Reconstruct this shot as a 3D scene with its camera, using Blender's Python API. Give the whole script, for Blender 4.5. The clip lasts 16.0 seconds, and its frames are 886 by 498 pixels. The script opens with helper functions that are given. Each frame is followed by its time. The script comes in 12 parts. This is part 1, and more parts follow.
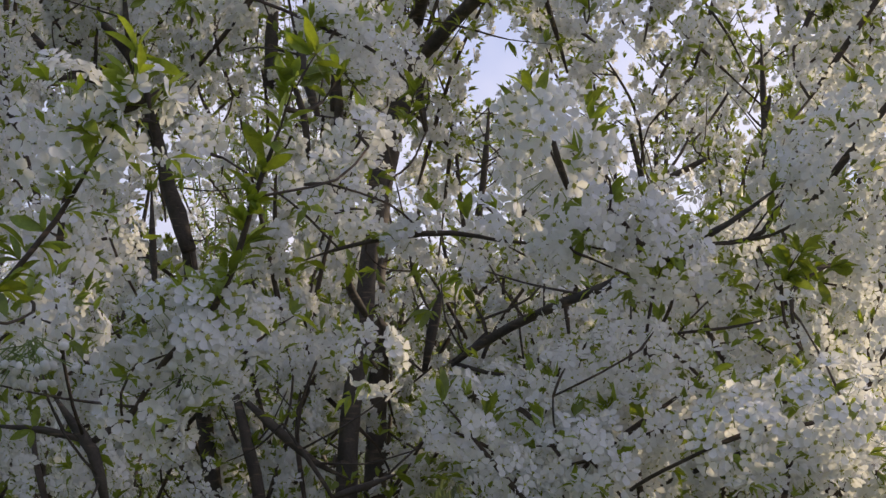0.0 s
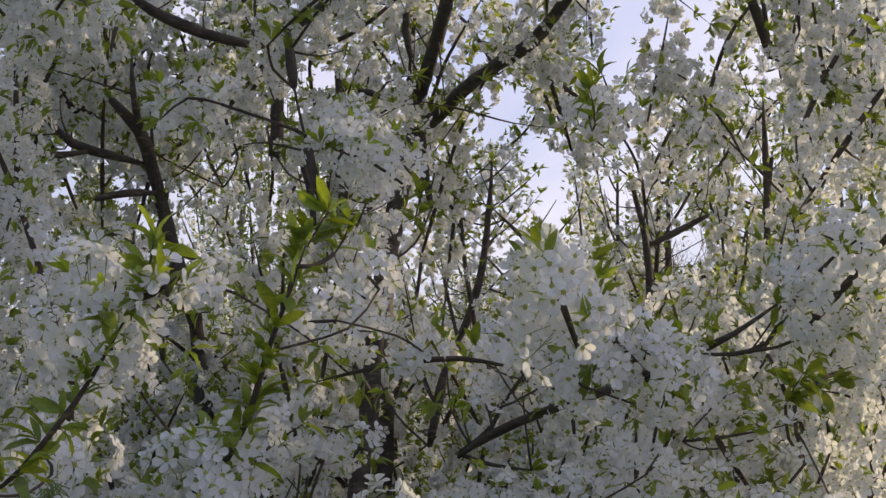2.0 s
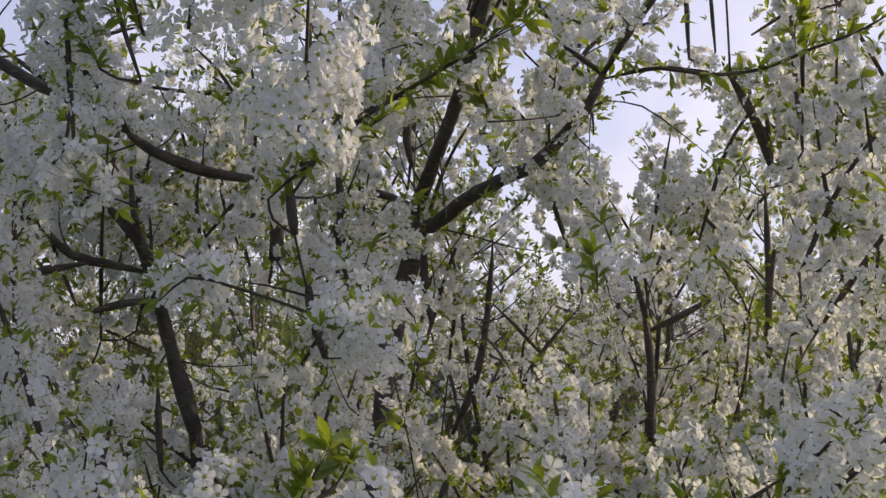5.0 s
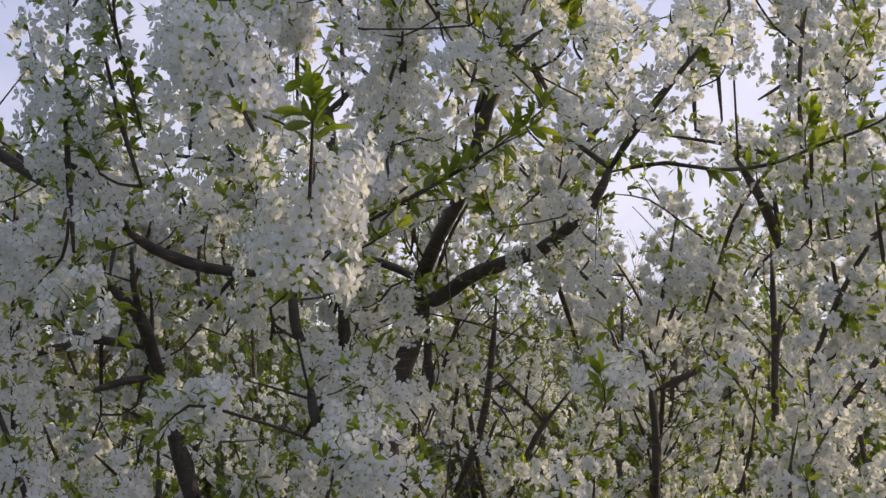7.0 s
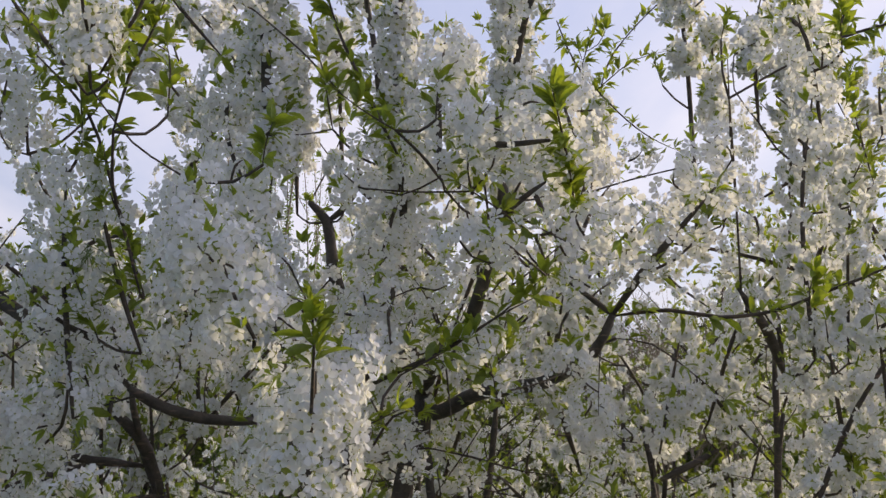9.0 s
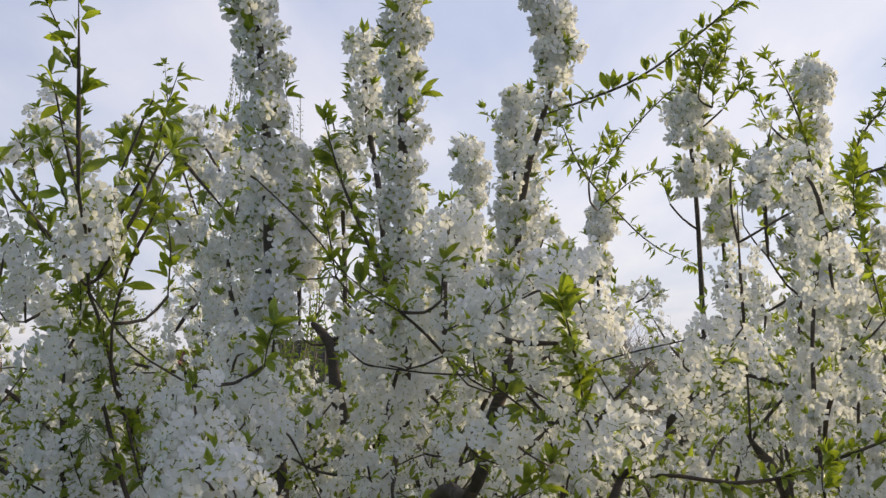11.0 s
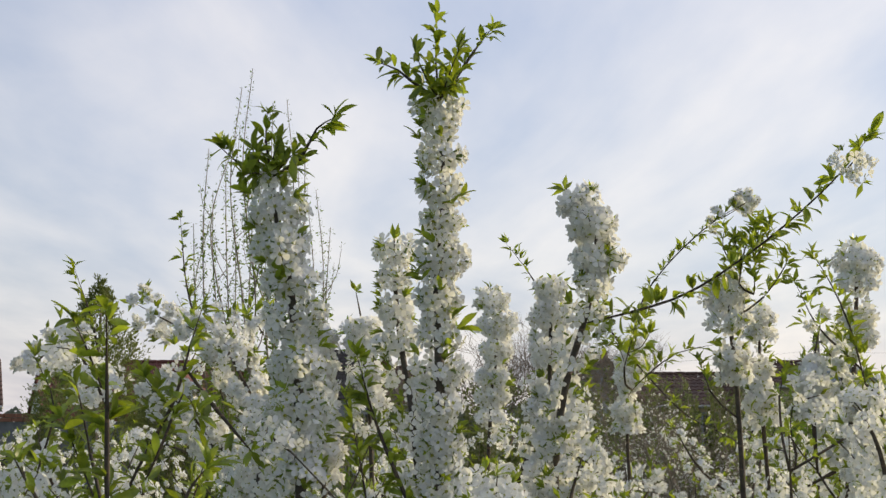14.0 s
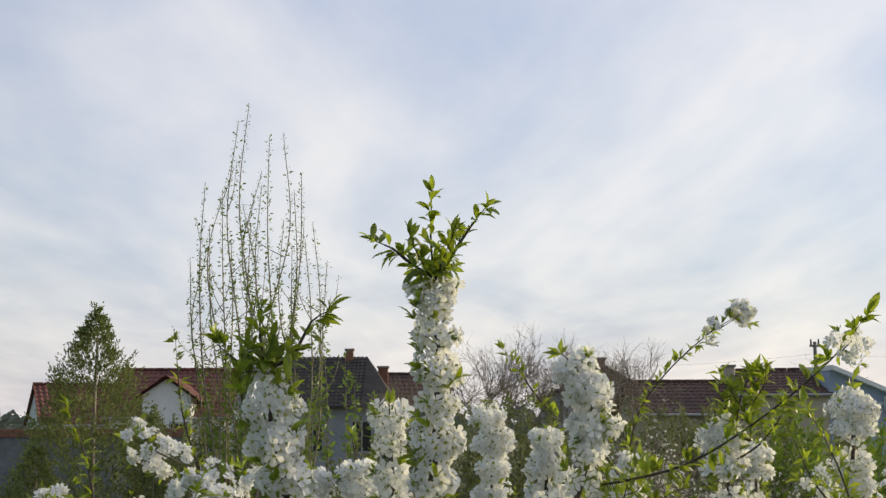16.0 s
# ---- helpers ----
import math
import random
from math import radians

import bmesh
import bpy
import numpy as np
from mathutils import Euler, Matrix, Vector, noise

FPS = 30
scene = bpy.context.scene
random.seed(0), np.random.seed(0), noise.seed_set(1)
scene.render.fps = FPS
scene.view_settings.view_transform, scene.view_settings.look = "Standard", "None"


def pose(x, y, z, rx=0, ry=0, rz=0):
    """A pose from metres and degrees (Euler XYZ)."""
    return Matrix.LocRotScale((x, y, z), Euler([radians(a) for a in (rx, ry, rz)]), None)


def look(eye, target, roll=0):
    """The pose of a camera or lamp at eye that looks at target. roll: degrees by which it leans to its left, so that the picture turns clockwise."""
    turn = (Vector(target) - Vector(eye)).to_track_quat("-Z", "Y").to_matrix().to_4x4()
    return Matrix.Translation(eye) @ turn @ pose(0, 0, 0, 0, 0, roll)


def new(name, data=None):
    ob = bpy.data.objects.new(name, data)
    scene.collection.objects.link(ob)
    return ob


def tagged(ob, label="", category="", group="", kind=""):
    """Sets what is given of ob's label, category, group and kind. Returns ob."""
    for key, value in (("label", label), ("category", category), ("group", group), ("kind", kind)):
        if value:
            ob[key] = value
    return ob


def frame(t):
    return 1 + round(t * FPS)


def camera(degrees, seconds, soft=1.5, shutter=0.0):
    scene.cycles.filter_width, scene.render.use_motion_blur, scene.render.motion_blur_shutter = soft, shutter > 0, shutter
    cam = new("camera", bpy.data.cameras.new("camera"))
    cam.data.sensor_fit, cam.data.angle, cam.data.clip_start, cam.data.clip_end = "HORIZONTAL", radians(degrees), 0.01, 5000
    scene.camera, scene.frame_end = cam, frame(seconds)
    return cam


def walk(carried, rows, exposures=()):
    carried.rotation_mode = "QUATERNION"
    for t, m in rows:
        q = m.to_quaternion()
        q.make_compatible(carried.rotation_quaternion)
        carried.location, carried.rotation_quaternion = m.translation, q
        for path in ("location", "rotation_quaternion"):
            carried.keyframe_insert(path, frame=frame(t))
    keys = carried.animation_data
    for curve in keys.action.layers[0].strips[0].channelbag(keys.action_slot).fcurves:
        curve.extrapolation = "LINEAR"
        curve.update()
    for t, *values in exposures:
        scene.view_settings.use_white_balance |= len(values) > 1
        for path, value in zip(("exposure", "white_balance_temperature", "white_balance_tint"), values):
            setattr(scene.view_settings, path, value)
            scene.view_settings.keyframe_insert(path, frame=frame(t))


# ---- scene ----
cam = camera(40.0, 16.0, soft=1.45)
# seconds, eye x, y, z in metres, then pitch, roll and yaw in degrees
PATH_ROWS = [
    (0.0, 0.0000, -0.0000, 0.7000, 8.00, 0.00, -0.00),
    (0.5, -0.0007, -0.0061, 0.7406, 8.01, -0.01, 0.01),
    (1.0, -0.0045, -0.0171, 0.7757, 8.03, -0.01, 0.05),
    (1.5, -0.0069, -0.0275, 0.8127, 8.04, 0.03, 0.03),
    (2.0, -0.0098, -0.0407, 0.8489, 8.04, 0.03, 0.02),
    (2.5, -0.0116, -0.0462, 0.8890, 8.04, 0.00, -0.01),
    (3.0, -0.0155, -0.0512, 0.9269, 8.03, -0.06, -0.05),
    (3.5, -0.0185, -0.0567, 0.9645, 8.02, -0.07, -0.09),
    (4.0, -0.0156, -0.0627, 1.0040, 8.00, -0.07, -0.05),
    (6.5, -0.0126, -0.0537, 1.2098, 8.00, -0.15, -0.01),
    (7.0, -0.0191, -0.0547, 1.2515, 7.98, -0.20, 0.01),
    (7.5, -0.0260, -0.0573, 1.2969, 7.96, -0.19, 0.02),
    (8.0, -0.0292, -0.0580, 1.3547, 7.96, -0.21, 0.00),
    (8.5, -0.0252, -0.0666, 1.4218, 7.97, -0.08, 0.01),
    (9.0, -0.0235, -0.0751, 1.4994, 7.98, 0.05, 0.00),
    (9.5, -0.0194, -0.0803, 1.5648, 8.00, 0.06, 0.01),
    (10.0, -0.0151, -0.0859, 1.6321, 8.01, 0.03, 0.08),
    (12.5, -0.0696, -0.0481, 1.9747, 8.00, -0.09, 0.07),
    (13.0, -0.0801, -0.0401, 2.0417, 8.01, -0.07, 0.09),
    (13.5, -0.0853, -0.0361, 2.1105, 8.01, -0.00, 0.13),
    (14.0, -0.0947, -0.0305, 2.1835, 8.01, 0.08, 0.06),
    (14.5, -0.0969, -0.0303, 2.2536, 8.01, 0.15, 0.01),
    (15.0, -0.0897, -0.0377, 2.3299, 8.01, 0.18, -0.02),
    (15.5, -0.0836, -0.0475, 2.4068, 8.01, 0.19, -0.03),
    (16.0, -0.0899, -0.0650, 2.4884, 8.01, 0.20, -0.05),
]
walk(cam, [(t, pose(x, y, z, 90 + pitch, roll, yaw)) for t, x, y, z, pitch, roll, yaw in PATH_ROWS],
     exposures=[(0.0, 0.04, 6480, 26), (8.0, -0.02, 6480, 25), (10.0, -0.02, 6600, 20), (13.0, -0.03, 6800, 14), (16.0, -0.06, 6850, 12)])

# ---- sky, sun and exposure ----
SUN_AZIMUTH, SUN_HEIGHT = 62.0, 17.0     # degrees to the right of straight ahead, degrees up


def sun_way():
    a, e = radians(SUN_AZIMUTH), radians(SUN_HEIGHT)
    return Vector((math.sin(a) * math.cos(e), math.cos(a) * math.cos(e), math.sin(e)))


def make_sky():
    world = bpy.data.worlds.new("evening_sky")
    scene.world = world
    world.use_nodes = True
    nt = world.node_tree
    nt.nodes.clear()
    N, L = nt.nodes.new, nt.links.new
    out, bg = N("ShaderNodeOutputWorld"), N("ShaderNodeBackground")
    sky = N("ShaderNodeTexSky")
    sky.sky_type, sky.sun_disc = "NISHITA", False
    sky.sun_elevation, sky.sun_rotation = radians(SUN_HEIGHT), radians(SUN_AZIMUTH)
    sky.air_density, sky.dust_density, sky.ozone_density = 1.6, 0.6, 4.0
    # thin cirrus: noise on a flat layer high up
    tc, sep = N("ShaderNodeTexCoord"), N("ShaderNodeSeparateXYZ")
    L(tc.outputs["Generated"], sep.inputs[0])
    lift = N("ShaderNodeMath"); lift.operation = "ADD"; lift.inputs[1].default_value = 0.10
    L(sep.outputs["Z"], lift.inputs[0])
    lim = N("ShaderNodeMath"); lim.operation = "MAXIMUM"; lim.inputs[1].default_value = 0.03
    L(lift.outputs[0], lim.inputs[0])
    px, py = N("ShaderNodeMath"), N("ShaderNodeMath")
    px.operation = py.operation = "DIVIDE"
    L(sep.outputs["X"], px.inputs[0]); L(lim.outputs[0], px.inputs[1])
    L(sep.outputs["Y"], py.inputs[0]); L(lim.outputs[0], py.inputs[1])
    com = N("ShaderNodeCombineXYZ")
    L(px.outputs[0], com.inputs[0]); L(py.outputs[0], com.inputs[1])
    mp = N("ShaderNodeMapping")
    mp.inputs["Location"].default_value = (3.1, 0.4, 0)
    mp.inputs["Rotation"].default_value = (0, 0, radians(38))
    mp.inputs["Scale"].default_value = (1.1, 0.42, 1)
    L(com.outputs[0], mp.inputs["Vector"])
    n1, n2 = N("ShaderNodeTexNoise"), N("ShaderNodeTexNoise")
    n1.inputs["Scale"].default_value, n1.inputs["Detail"].default_value, n1.inputs["Distortion"].default_value = 1.2, 6, 0.7
    n2.inputs["Scale"].default_value, n2.inputs["Detail"].default_value = 4.5, 8
    L(mp.outputs[0], n1.inputs["Vector"]); L(mp.outputs[0], n2.inputs["Vector"])
    mix = N("ShaderNodeMath"); mix.operation = "MULTIPLY_ADD"; mix.inputs[1].default_value = 0.35
    L(n2.outputs["Fac"], mix.inputs[0]); L(n1.outputs["Fac"], mix.inputs[2])
    ramp = N("ShaderNodeValToRGB")
    ramp.color_ramp.elements[0].position, ramp.color_ramp.elements[1].position = 0.45, 0.88
    ramp.color_ramp.elements[0].color, ramp.color_ramp.elements[1].color = (0.18, 0.18, 0.18, 1), (1.0, 1.0, 1.0, 1)
    L(mix.outputs[0], ramp.inputs[0])
    # the veil thins out towards the side of the sky away from the sun
    dot = N("ShaderNodeVectorMath"); dot.operation = "DOT_PRODUCT"
    dot.inputs[1].default_value = (math.sin(radians(SUN_AZIMUTH)), math.cos(radians(SUN_AZIMUTH)), 0)
    L(tc.outputs["Generated"], dot.inputs[0])
    thin = N("ShaderNodeMapRange")
    thin.inputs[1].default_value, thin.inputs[2].default_value, thin.inputs[3].default_value, thin.inputs[4].default_value = -0.7, 0.25, VEIL_AWAY, 1.0
    L(dot.outputs["Value"], thin.inputs[0])
    # cloud brightness keeps some of the sky's own fall-off towards the sun
    veil = N("ShaderNodeMix"); veil.data_type = "RGBA"
    veil.inputs[0].default_value = VEIL_FLAT
    L(sky.outputs[0], veil.inputs[6]); veil.inputs[7].default_value = CLOUD_COLOUR
    clear = N("ShaderNodeMix"); clear.data_type = "RGBA"
    hazy = N("ShaderNodeMath"); hazy.operation = "MULTIPLY"; hazy.inputs[1].default_value = HAZE_FLAT
    L(thin.outputs[0], hazy.inputs[0]); L(hazy.outputs[0], clear.inputs[0])
    L(sky.outputs[0], clear.inputs[6]); clear.inputs[7].default_value = HAZE_COLOUR
    blend = N("ShaderNodeMix"); blend.data_type = "RGBA"
    cover = N("ShaderNodeMath"); cover.operation = "MULTIPLY"
    L(ramp.outputs[0], cover.inputs[0]); L(thin.outputs[0], cover.inputs[1])
    L(cover.outputs[0], blend.inputs[0]); L(clear.outputs[2], blend.inputs[6]); L(veil.outputs[2], blend.inputs[7])
    bg.inputs["Strength"].default_value = SKY_STRENGTH
    L(blend.outputs[2], bg.inputs["Color"]); L(bg.outputs[0], out.inputs[0])


VEIL_AWAY = 0.0
VEIL_FLAT, CLOUD_COLOUR, SKY_STRENGTH = 0.74, (8.8, 8.8, 9.2, 1), 0.119
HAZE_FLAT, HAZE_COLOUR = 0.58, (4.9, 5.8, 8.3, 1)
make_sky()
sun = new("sun", bpy.data.lights.new("sun", "SUN"))
sun.data.energy, sun.data.angle, sun.data.color = 3.6, radians(2.5), (1.0, 0.86, 0.55)
sun.matrix_world = look(sun_way() * 50, (0, 0, 0))
scene.view_settings.exposure = 0.0


# ---- materials ----
def material(name, colour, rough=0.7, vary=0.0, scale=20.0, bump=0.0, dark=None, translucent=0.0, through_colour=None, random_tint=0.0, metal=0.0, island=False):
    m = bpy.data.materials.new(name)
    m.use_nodes = True
    nt = m.node_tree
    N, L = nt.nodes.new, nt.links.new
    bsdf, out = nt.nodes["Principled BSDF"], nt.nodes["Material Output"]
    bsdf.inputs["Roughness"].default_value = rough
    bsdf.inputs["Metallic"].default_value = metal
    tc = N("ShaderNodeTexCoord")
    big, fine = N("ShaderNodeTexNoise"), N("ShaderNodeTexNoise")
    big.inputs["Scale"].default_value, big.inputs["Detail"].default_value = scale, 4
    fine.inputs["Scale"].default_value, fine.inputs["Detail"].default_value = scale * 7, 3
    L(tc.outputs["Object"], big.inputs["Vector"]); L(tc.outputs["Object"], fine.inputs["Vector"])
    add = N("ShaderNodeMath"); add.operation = "MULTIPLY_ADD"; add.inputs[1].default_value = 0.5
    L(fine.outputs["Fac"], add.inputs[0]); L(big.outputs["Fac"], add.inputs[2])
    ramp = N("ShaderNodeValToRGB")
    lo = dark or tuple(c * (1 - vary) for c in colour)
    hi = colour if dark else tuple(min(1, c * (1 + vary * 0.6)) for c in colour)
    ramp.color_ramp.elements[0].position, ramp.color_ramp.elements[1].position = 0.5, 1.0
    ramp.color_ramp.elements[0].color, ramp.color_ramp.elements[1].color = (*lo, 1), (*hi, 1)
    L(add.outputs[0], ramp.inputs[0])
    col = ramp.outputs[0]
    if random_tint:
        if island:
            src = N("ShaderNodeNewGeometry").outputs["Random Per Island"]
        else:
            src = N("ShaderNodeObjectInfo").outputs["Random"]
        hsv = N("ShaderNodeHueSaturation")
        mr = N("ShaderNodeMapRange")
        mr.inputs[3].default_value, mr.inputs[4].default_value = 1 - random_tint, 1 + random_tint
        L(src, mr.inputs[0]); L(mr.outputs[0], hsv.inputs["Value"]); L(col, hsv.inputs["Color"])
        col = hsv.outputs[0]
    L(col, bsdf.inputs["Base Color"])
    if bump:
        b = N("ShaderNodeBump"); b.inputs["Strength"].default_value = bump; b.inputs["Distance"].default_value = 0.004
        L(add.outputs[0], b.inputs["Height"]); L(b.outputs[0], bsdf.inputs["Normal"])
    if translucent:
        tr, mixer = N("ShaderNodeBsdfTranslucent"), N("ShaderNodeMixShader")
        mixer.inputs[0].default_value = translucent
        if through_colour:
            mc = N("ShaderNodeMix"); mc.data_type = "RGBA"; mc.blend_type = "MULTIPLY"; mc.inputs[0].default_value = 1
            L(col, mc.inputs[6]); mc.inputs[7].default_value = (*through_colour, 1)
            L(mc.outputs[2], tr.inputs["Color"])
        else:
            L(col, tr.inputs["Color"])
        L(bsdf.outputs[0], mixer.inputs[1]); L(tr.outputs[0], mixer.inputs[2]); L(mixer.outputs[0], out.inputs["Surface"])
    return m


def bark_material(name, colour, dark):
    m = material(name, colour, 0.75, scale=30, bump=0.6, dark=dark)
    nt = m.node_tree
    N, L = nt.nodes.new, nt.links.new
    bsdf = nt.nodes["Principled BSDF"]
    wave, tc = N("ShaderNodeTexNoise"), N("ShaderNodeTexCoord")
    mp = N("ShaderNodeMapping"); mp.inputs["Scale"].default_value = (25, 25, 140)
    L(tc.outputs["Object"], mp.inputs[0]); L(mp.outputs[0], wave.inputs["Vector"]); wave.inputs["Scale"].default_value = 1.0
    ramp = N("ShaderNodeValToRGB")
    ramp.color_ramp.elements[0].position, ramp.color_ramp.elements[1].position = 0.60, 0.70
    L(wave.outputs["Fac"], ramp.inputs[0])
    src = bsdf.inputs["Base Color"].links[0].from_socket
    mx = N("ShaderNodeMix"); mx.data_type = "RGBA"
    L(ramp.outputs[0], mx.inputs[0]); L(src, mx.inputs[6]); mx.inputs[7].default_value = (colour[0] * 1.7, colour[1] * 1.55, colour[2] * 1.4, 1)
    L(mx.outputs[2], bsdf.inputs["Base Color"])
    return m


# white petals; the blue of skylight in shade is mixed into the base colour
PETAL = material("petal_white", (0.872, 0.890, 0.985), 0.55, vary=0.05, scale=60, translucent=0.50, through_colour=(0.99, 0.965, 0.78), random_tint=0.06, island=True)
HEART = material("flower_heart", (0.40, 0.41, 0.09), 0.6, vary=0.3, scale=90)
STALK = material("flower_stalk", (0.17, 0.25, 0.06), 0.55, vary=0.3, scale=40)
LEAF = material("young_leaf", (0.190, 0.262, 0.064), 0.4, vary=0.35, scale=35, bump=0.15, translucent=0.46, through_colour=(2.15, 1.92, 0.40), random_tint=0.3, island=True)
BARK = bark_material("cherry_bark", (0.098, 0.080, 0.068), (0.036, 0.030, 0.027))
TWIG = bark_material("twig_bark", (0.085, 0.062, 0.046), (0.032, 0.025, 0.021))


# ---- mesh tools ----
def mesh_from(name, verts, tris, mats, mat_index=None, smooth=False):
    """A mesh from arrays of corners and triangles."""
    me = bpy.data.meshes.new(name)
    verts, tris = np.asarray(verts, np.float32), np.asarray(tris, np.int32)
    me.vertices.add(len(verts)); me.vertices.foreach_set("co", verts.ravel())
    me.loops.add(tris.size); me.loops.foreach_set("vertex_index", tris.ravel())
    me.polygons.add(len(tris))
    me.polygons.foreach_set("loop_start", np.arange(0, tris.size, 3, dtype=np.int32))
    for m in mats:
        me.materials.append(m)
    if mat_index is not None:
        me.polygons.foreach_set("material_index", np.asarray(mat_index, np.int32))
    me.polygons.foreach_set("use_smooth", np.full(len(tris), smooth))
    me.update(calc_edges=True)
    me.validate()
    return me


def under(ob, parent):
    ob.parent = parent
    if parent.parent is None:
        ob.matrix_parent_inverse = Matrix.Translation(-parent.location)
    return ob


def part(name, bm, mat, parent, label=""):
    """Links a bmesh as one mesh object under a thing or a part."""
    me = bpy.data.meshes.new(name)
    bm.to_mesh(me); bm.free()
    for m in (mat if isinstance(mat, (list, tuple)) else [mat]):
        me.materials.append(m)
    ob = under(new(name, me), parent)
    if label:
        ob["label"] = label
    return ob


def smooth_line(points, step=0.03):
    """A Catmull-Rom line through the points, at even steps."""
    P = [Vector(p) for p in points]
    if len(P) == 2:
        P.insert(1, (P[0] + P[1]) / 2)
    Q = [P[0] * 2 - P[1]] + P + [P[-1] * 2 - P[-2]]
    out = []
    for i in range(1, len(Q) - 2):
        a, b, c, d = Q[i - 1:i + 3]
        n = max(2, int((c - b).length / step))
        for k in range(n):
            t = k / n
            out.append(0.5 * ((2 * b) + (c - a) * t + (2 * a - 5 * b + 4 * c - d) * t * t + (3 * b - a - 3 * c + d) * t ** 3))
    out.append(P[-1])
    return np.array(out)


def tube(line, radii, sides=7, rough=0.08, rng=None):
    """Corners and triangles of a round, slightly uneven stem along a line."""
    n = len(line)
    tang = np.gradient(line, axis=0)
    tang /= np.linalg.norm(tang, axis=1)[:, None] + 1e-9
    ref = np.array([1.0, 0.0, 0.0]) if abs(tang[0][0]) < 0.8 else np.array([0, 1.0, 0])
    side = np.cross(tang, ref); side /= np.linalg.norm(side, axis=1)[:, None] + 1e-9
    up = np.cross(side, tang)
    ang = np.linspace(0, 2 * np.pi, sides, endpoint=False)
    wob = 1 + rough * (rng.standard_normal((n, sides)) if rng else 0)
    r = (np.asarray(radii)[:, None] * wob)[..., None]
    V = line[:, None] + r * (np.cos(ang)[None, :, None] * side[:, None] + np.sin(ang)[None, :, None] * up[:, None])
    i = np.arange(n - 1)[:, None] * sides + np.arange(sides)[None]
    j = np.arange(n - 1)[:, None] * sides + (np.arange(sides)[None] + 1) % sides
    T = np.concatenate([np.stack([i, j, j + sides], -1).reshape(-1, 3), np.stack([i, j + sides, i + sides], -1).reshape(-1, 3)])
    V = np.concatenate([V.reshape(-1, 3), line[-1:] + tang[-1] * radii[-1]])
    k = (n - 1) * sides + np.arange(sides)
    cap = np.stack([k, (n - 1) * sides + (np.arange(sides) + 1) % sides, np.full(sides, n * sides)], -1)
    base = np.stack([np.zeros(sides - 2), np.arange(2, sides), np.arange(1, sides - 1)], -1).astype(int)
    return V, np.concatenate([T, cap, base])


def petal_shape(cup, rough, rng):
    """One petal along +x: broad, notched and hollowed. Corners and triangles."""
    L, W = 0.0150, 0.0056
    z = lambda x: cup * (x / L) ** 1.4 * L
    V = np.array([(0.0010, 0, 0), (0.0055, W * 0.55, z(0.0055) + 0.0006), (0.0104, W, z(0.0104) + 0.0014), (0.0140, W * 0.62, z(0.0140) + 0.0002), (0.0149, 0, z(0.0149) - 0.0006),
                  (0.0140, -W * 0.62, z(0.0140) + 0.0002), (0.0104, -W, z(0.0104) + 0.0014), (0.0055, -W * 0.55, z(0.0055) + 0.0006), (0.0092, 0, z(0.0092) - 0.0012)])
    V += rng.normal(0, rough, V.shape) * np.array([0.3, 0.3, 1.0])
    T = np.array([(k, 8, k + 1) for k in range(7)] + [(7, 8, 0)])
    return V, T


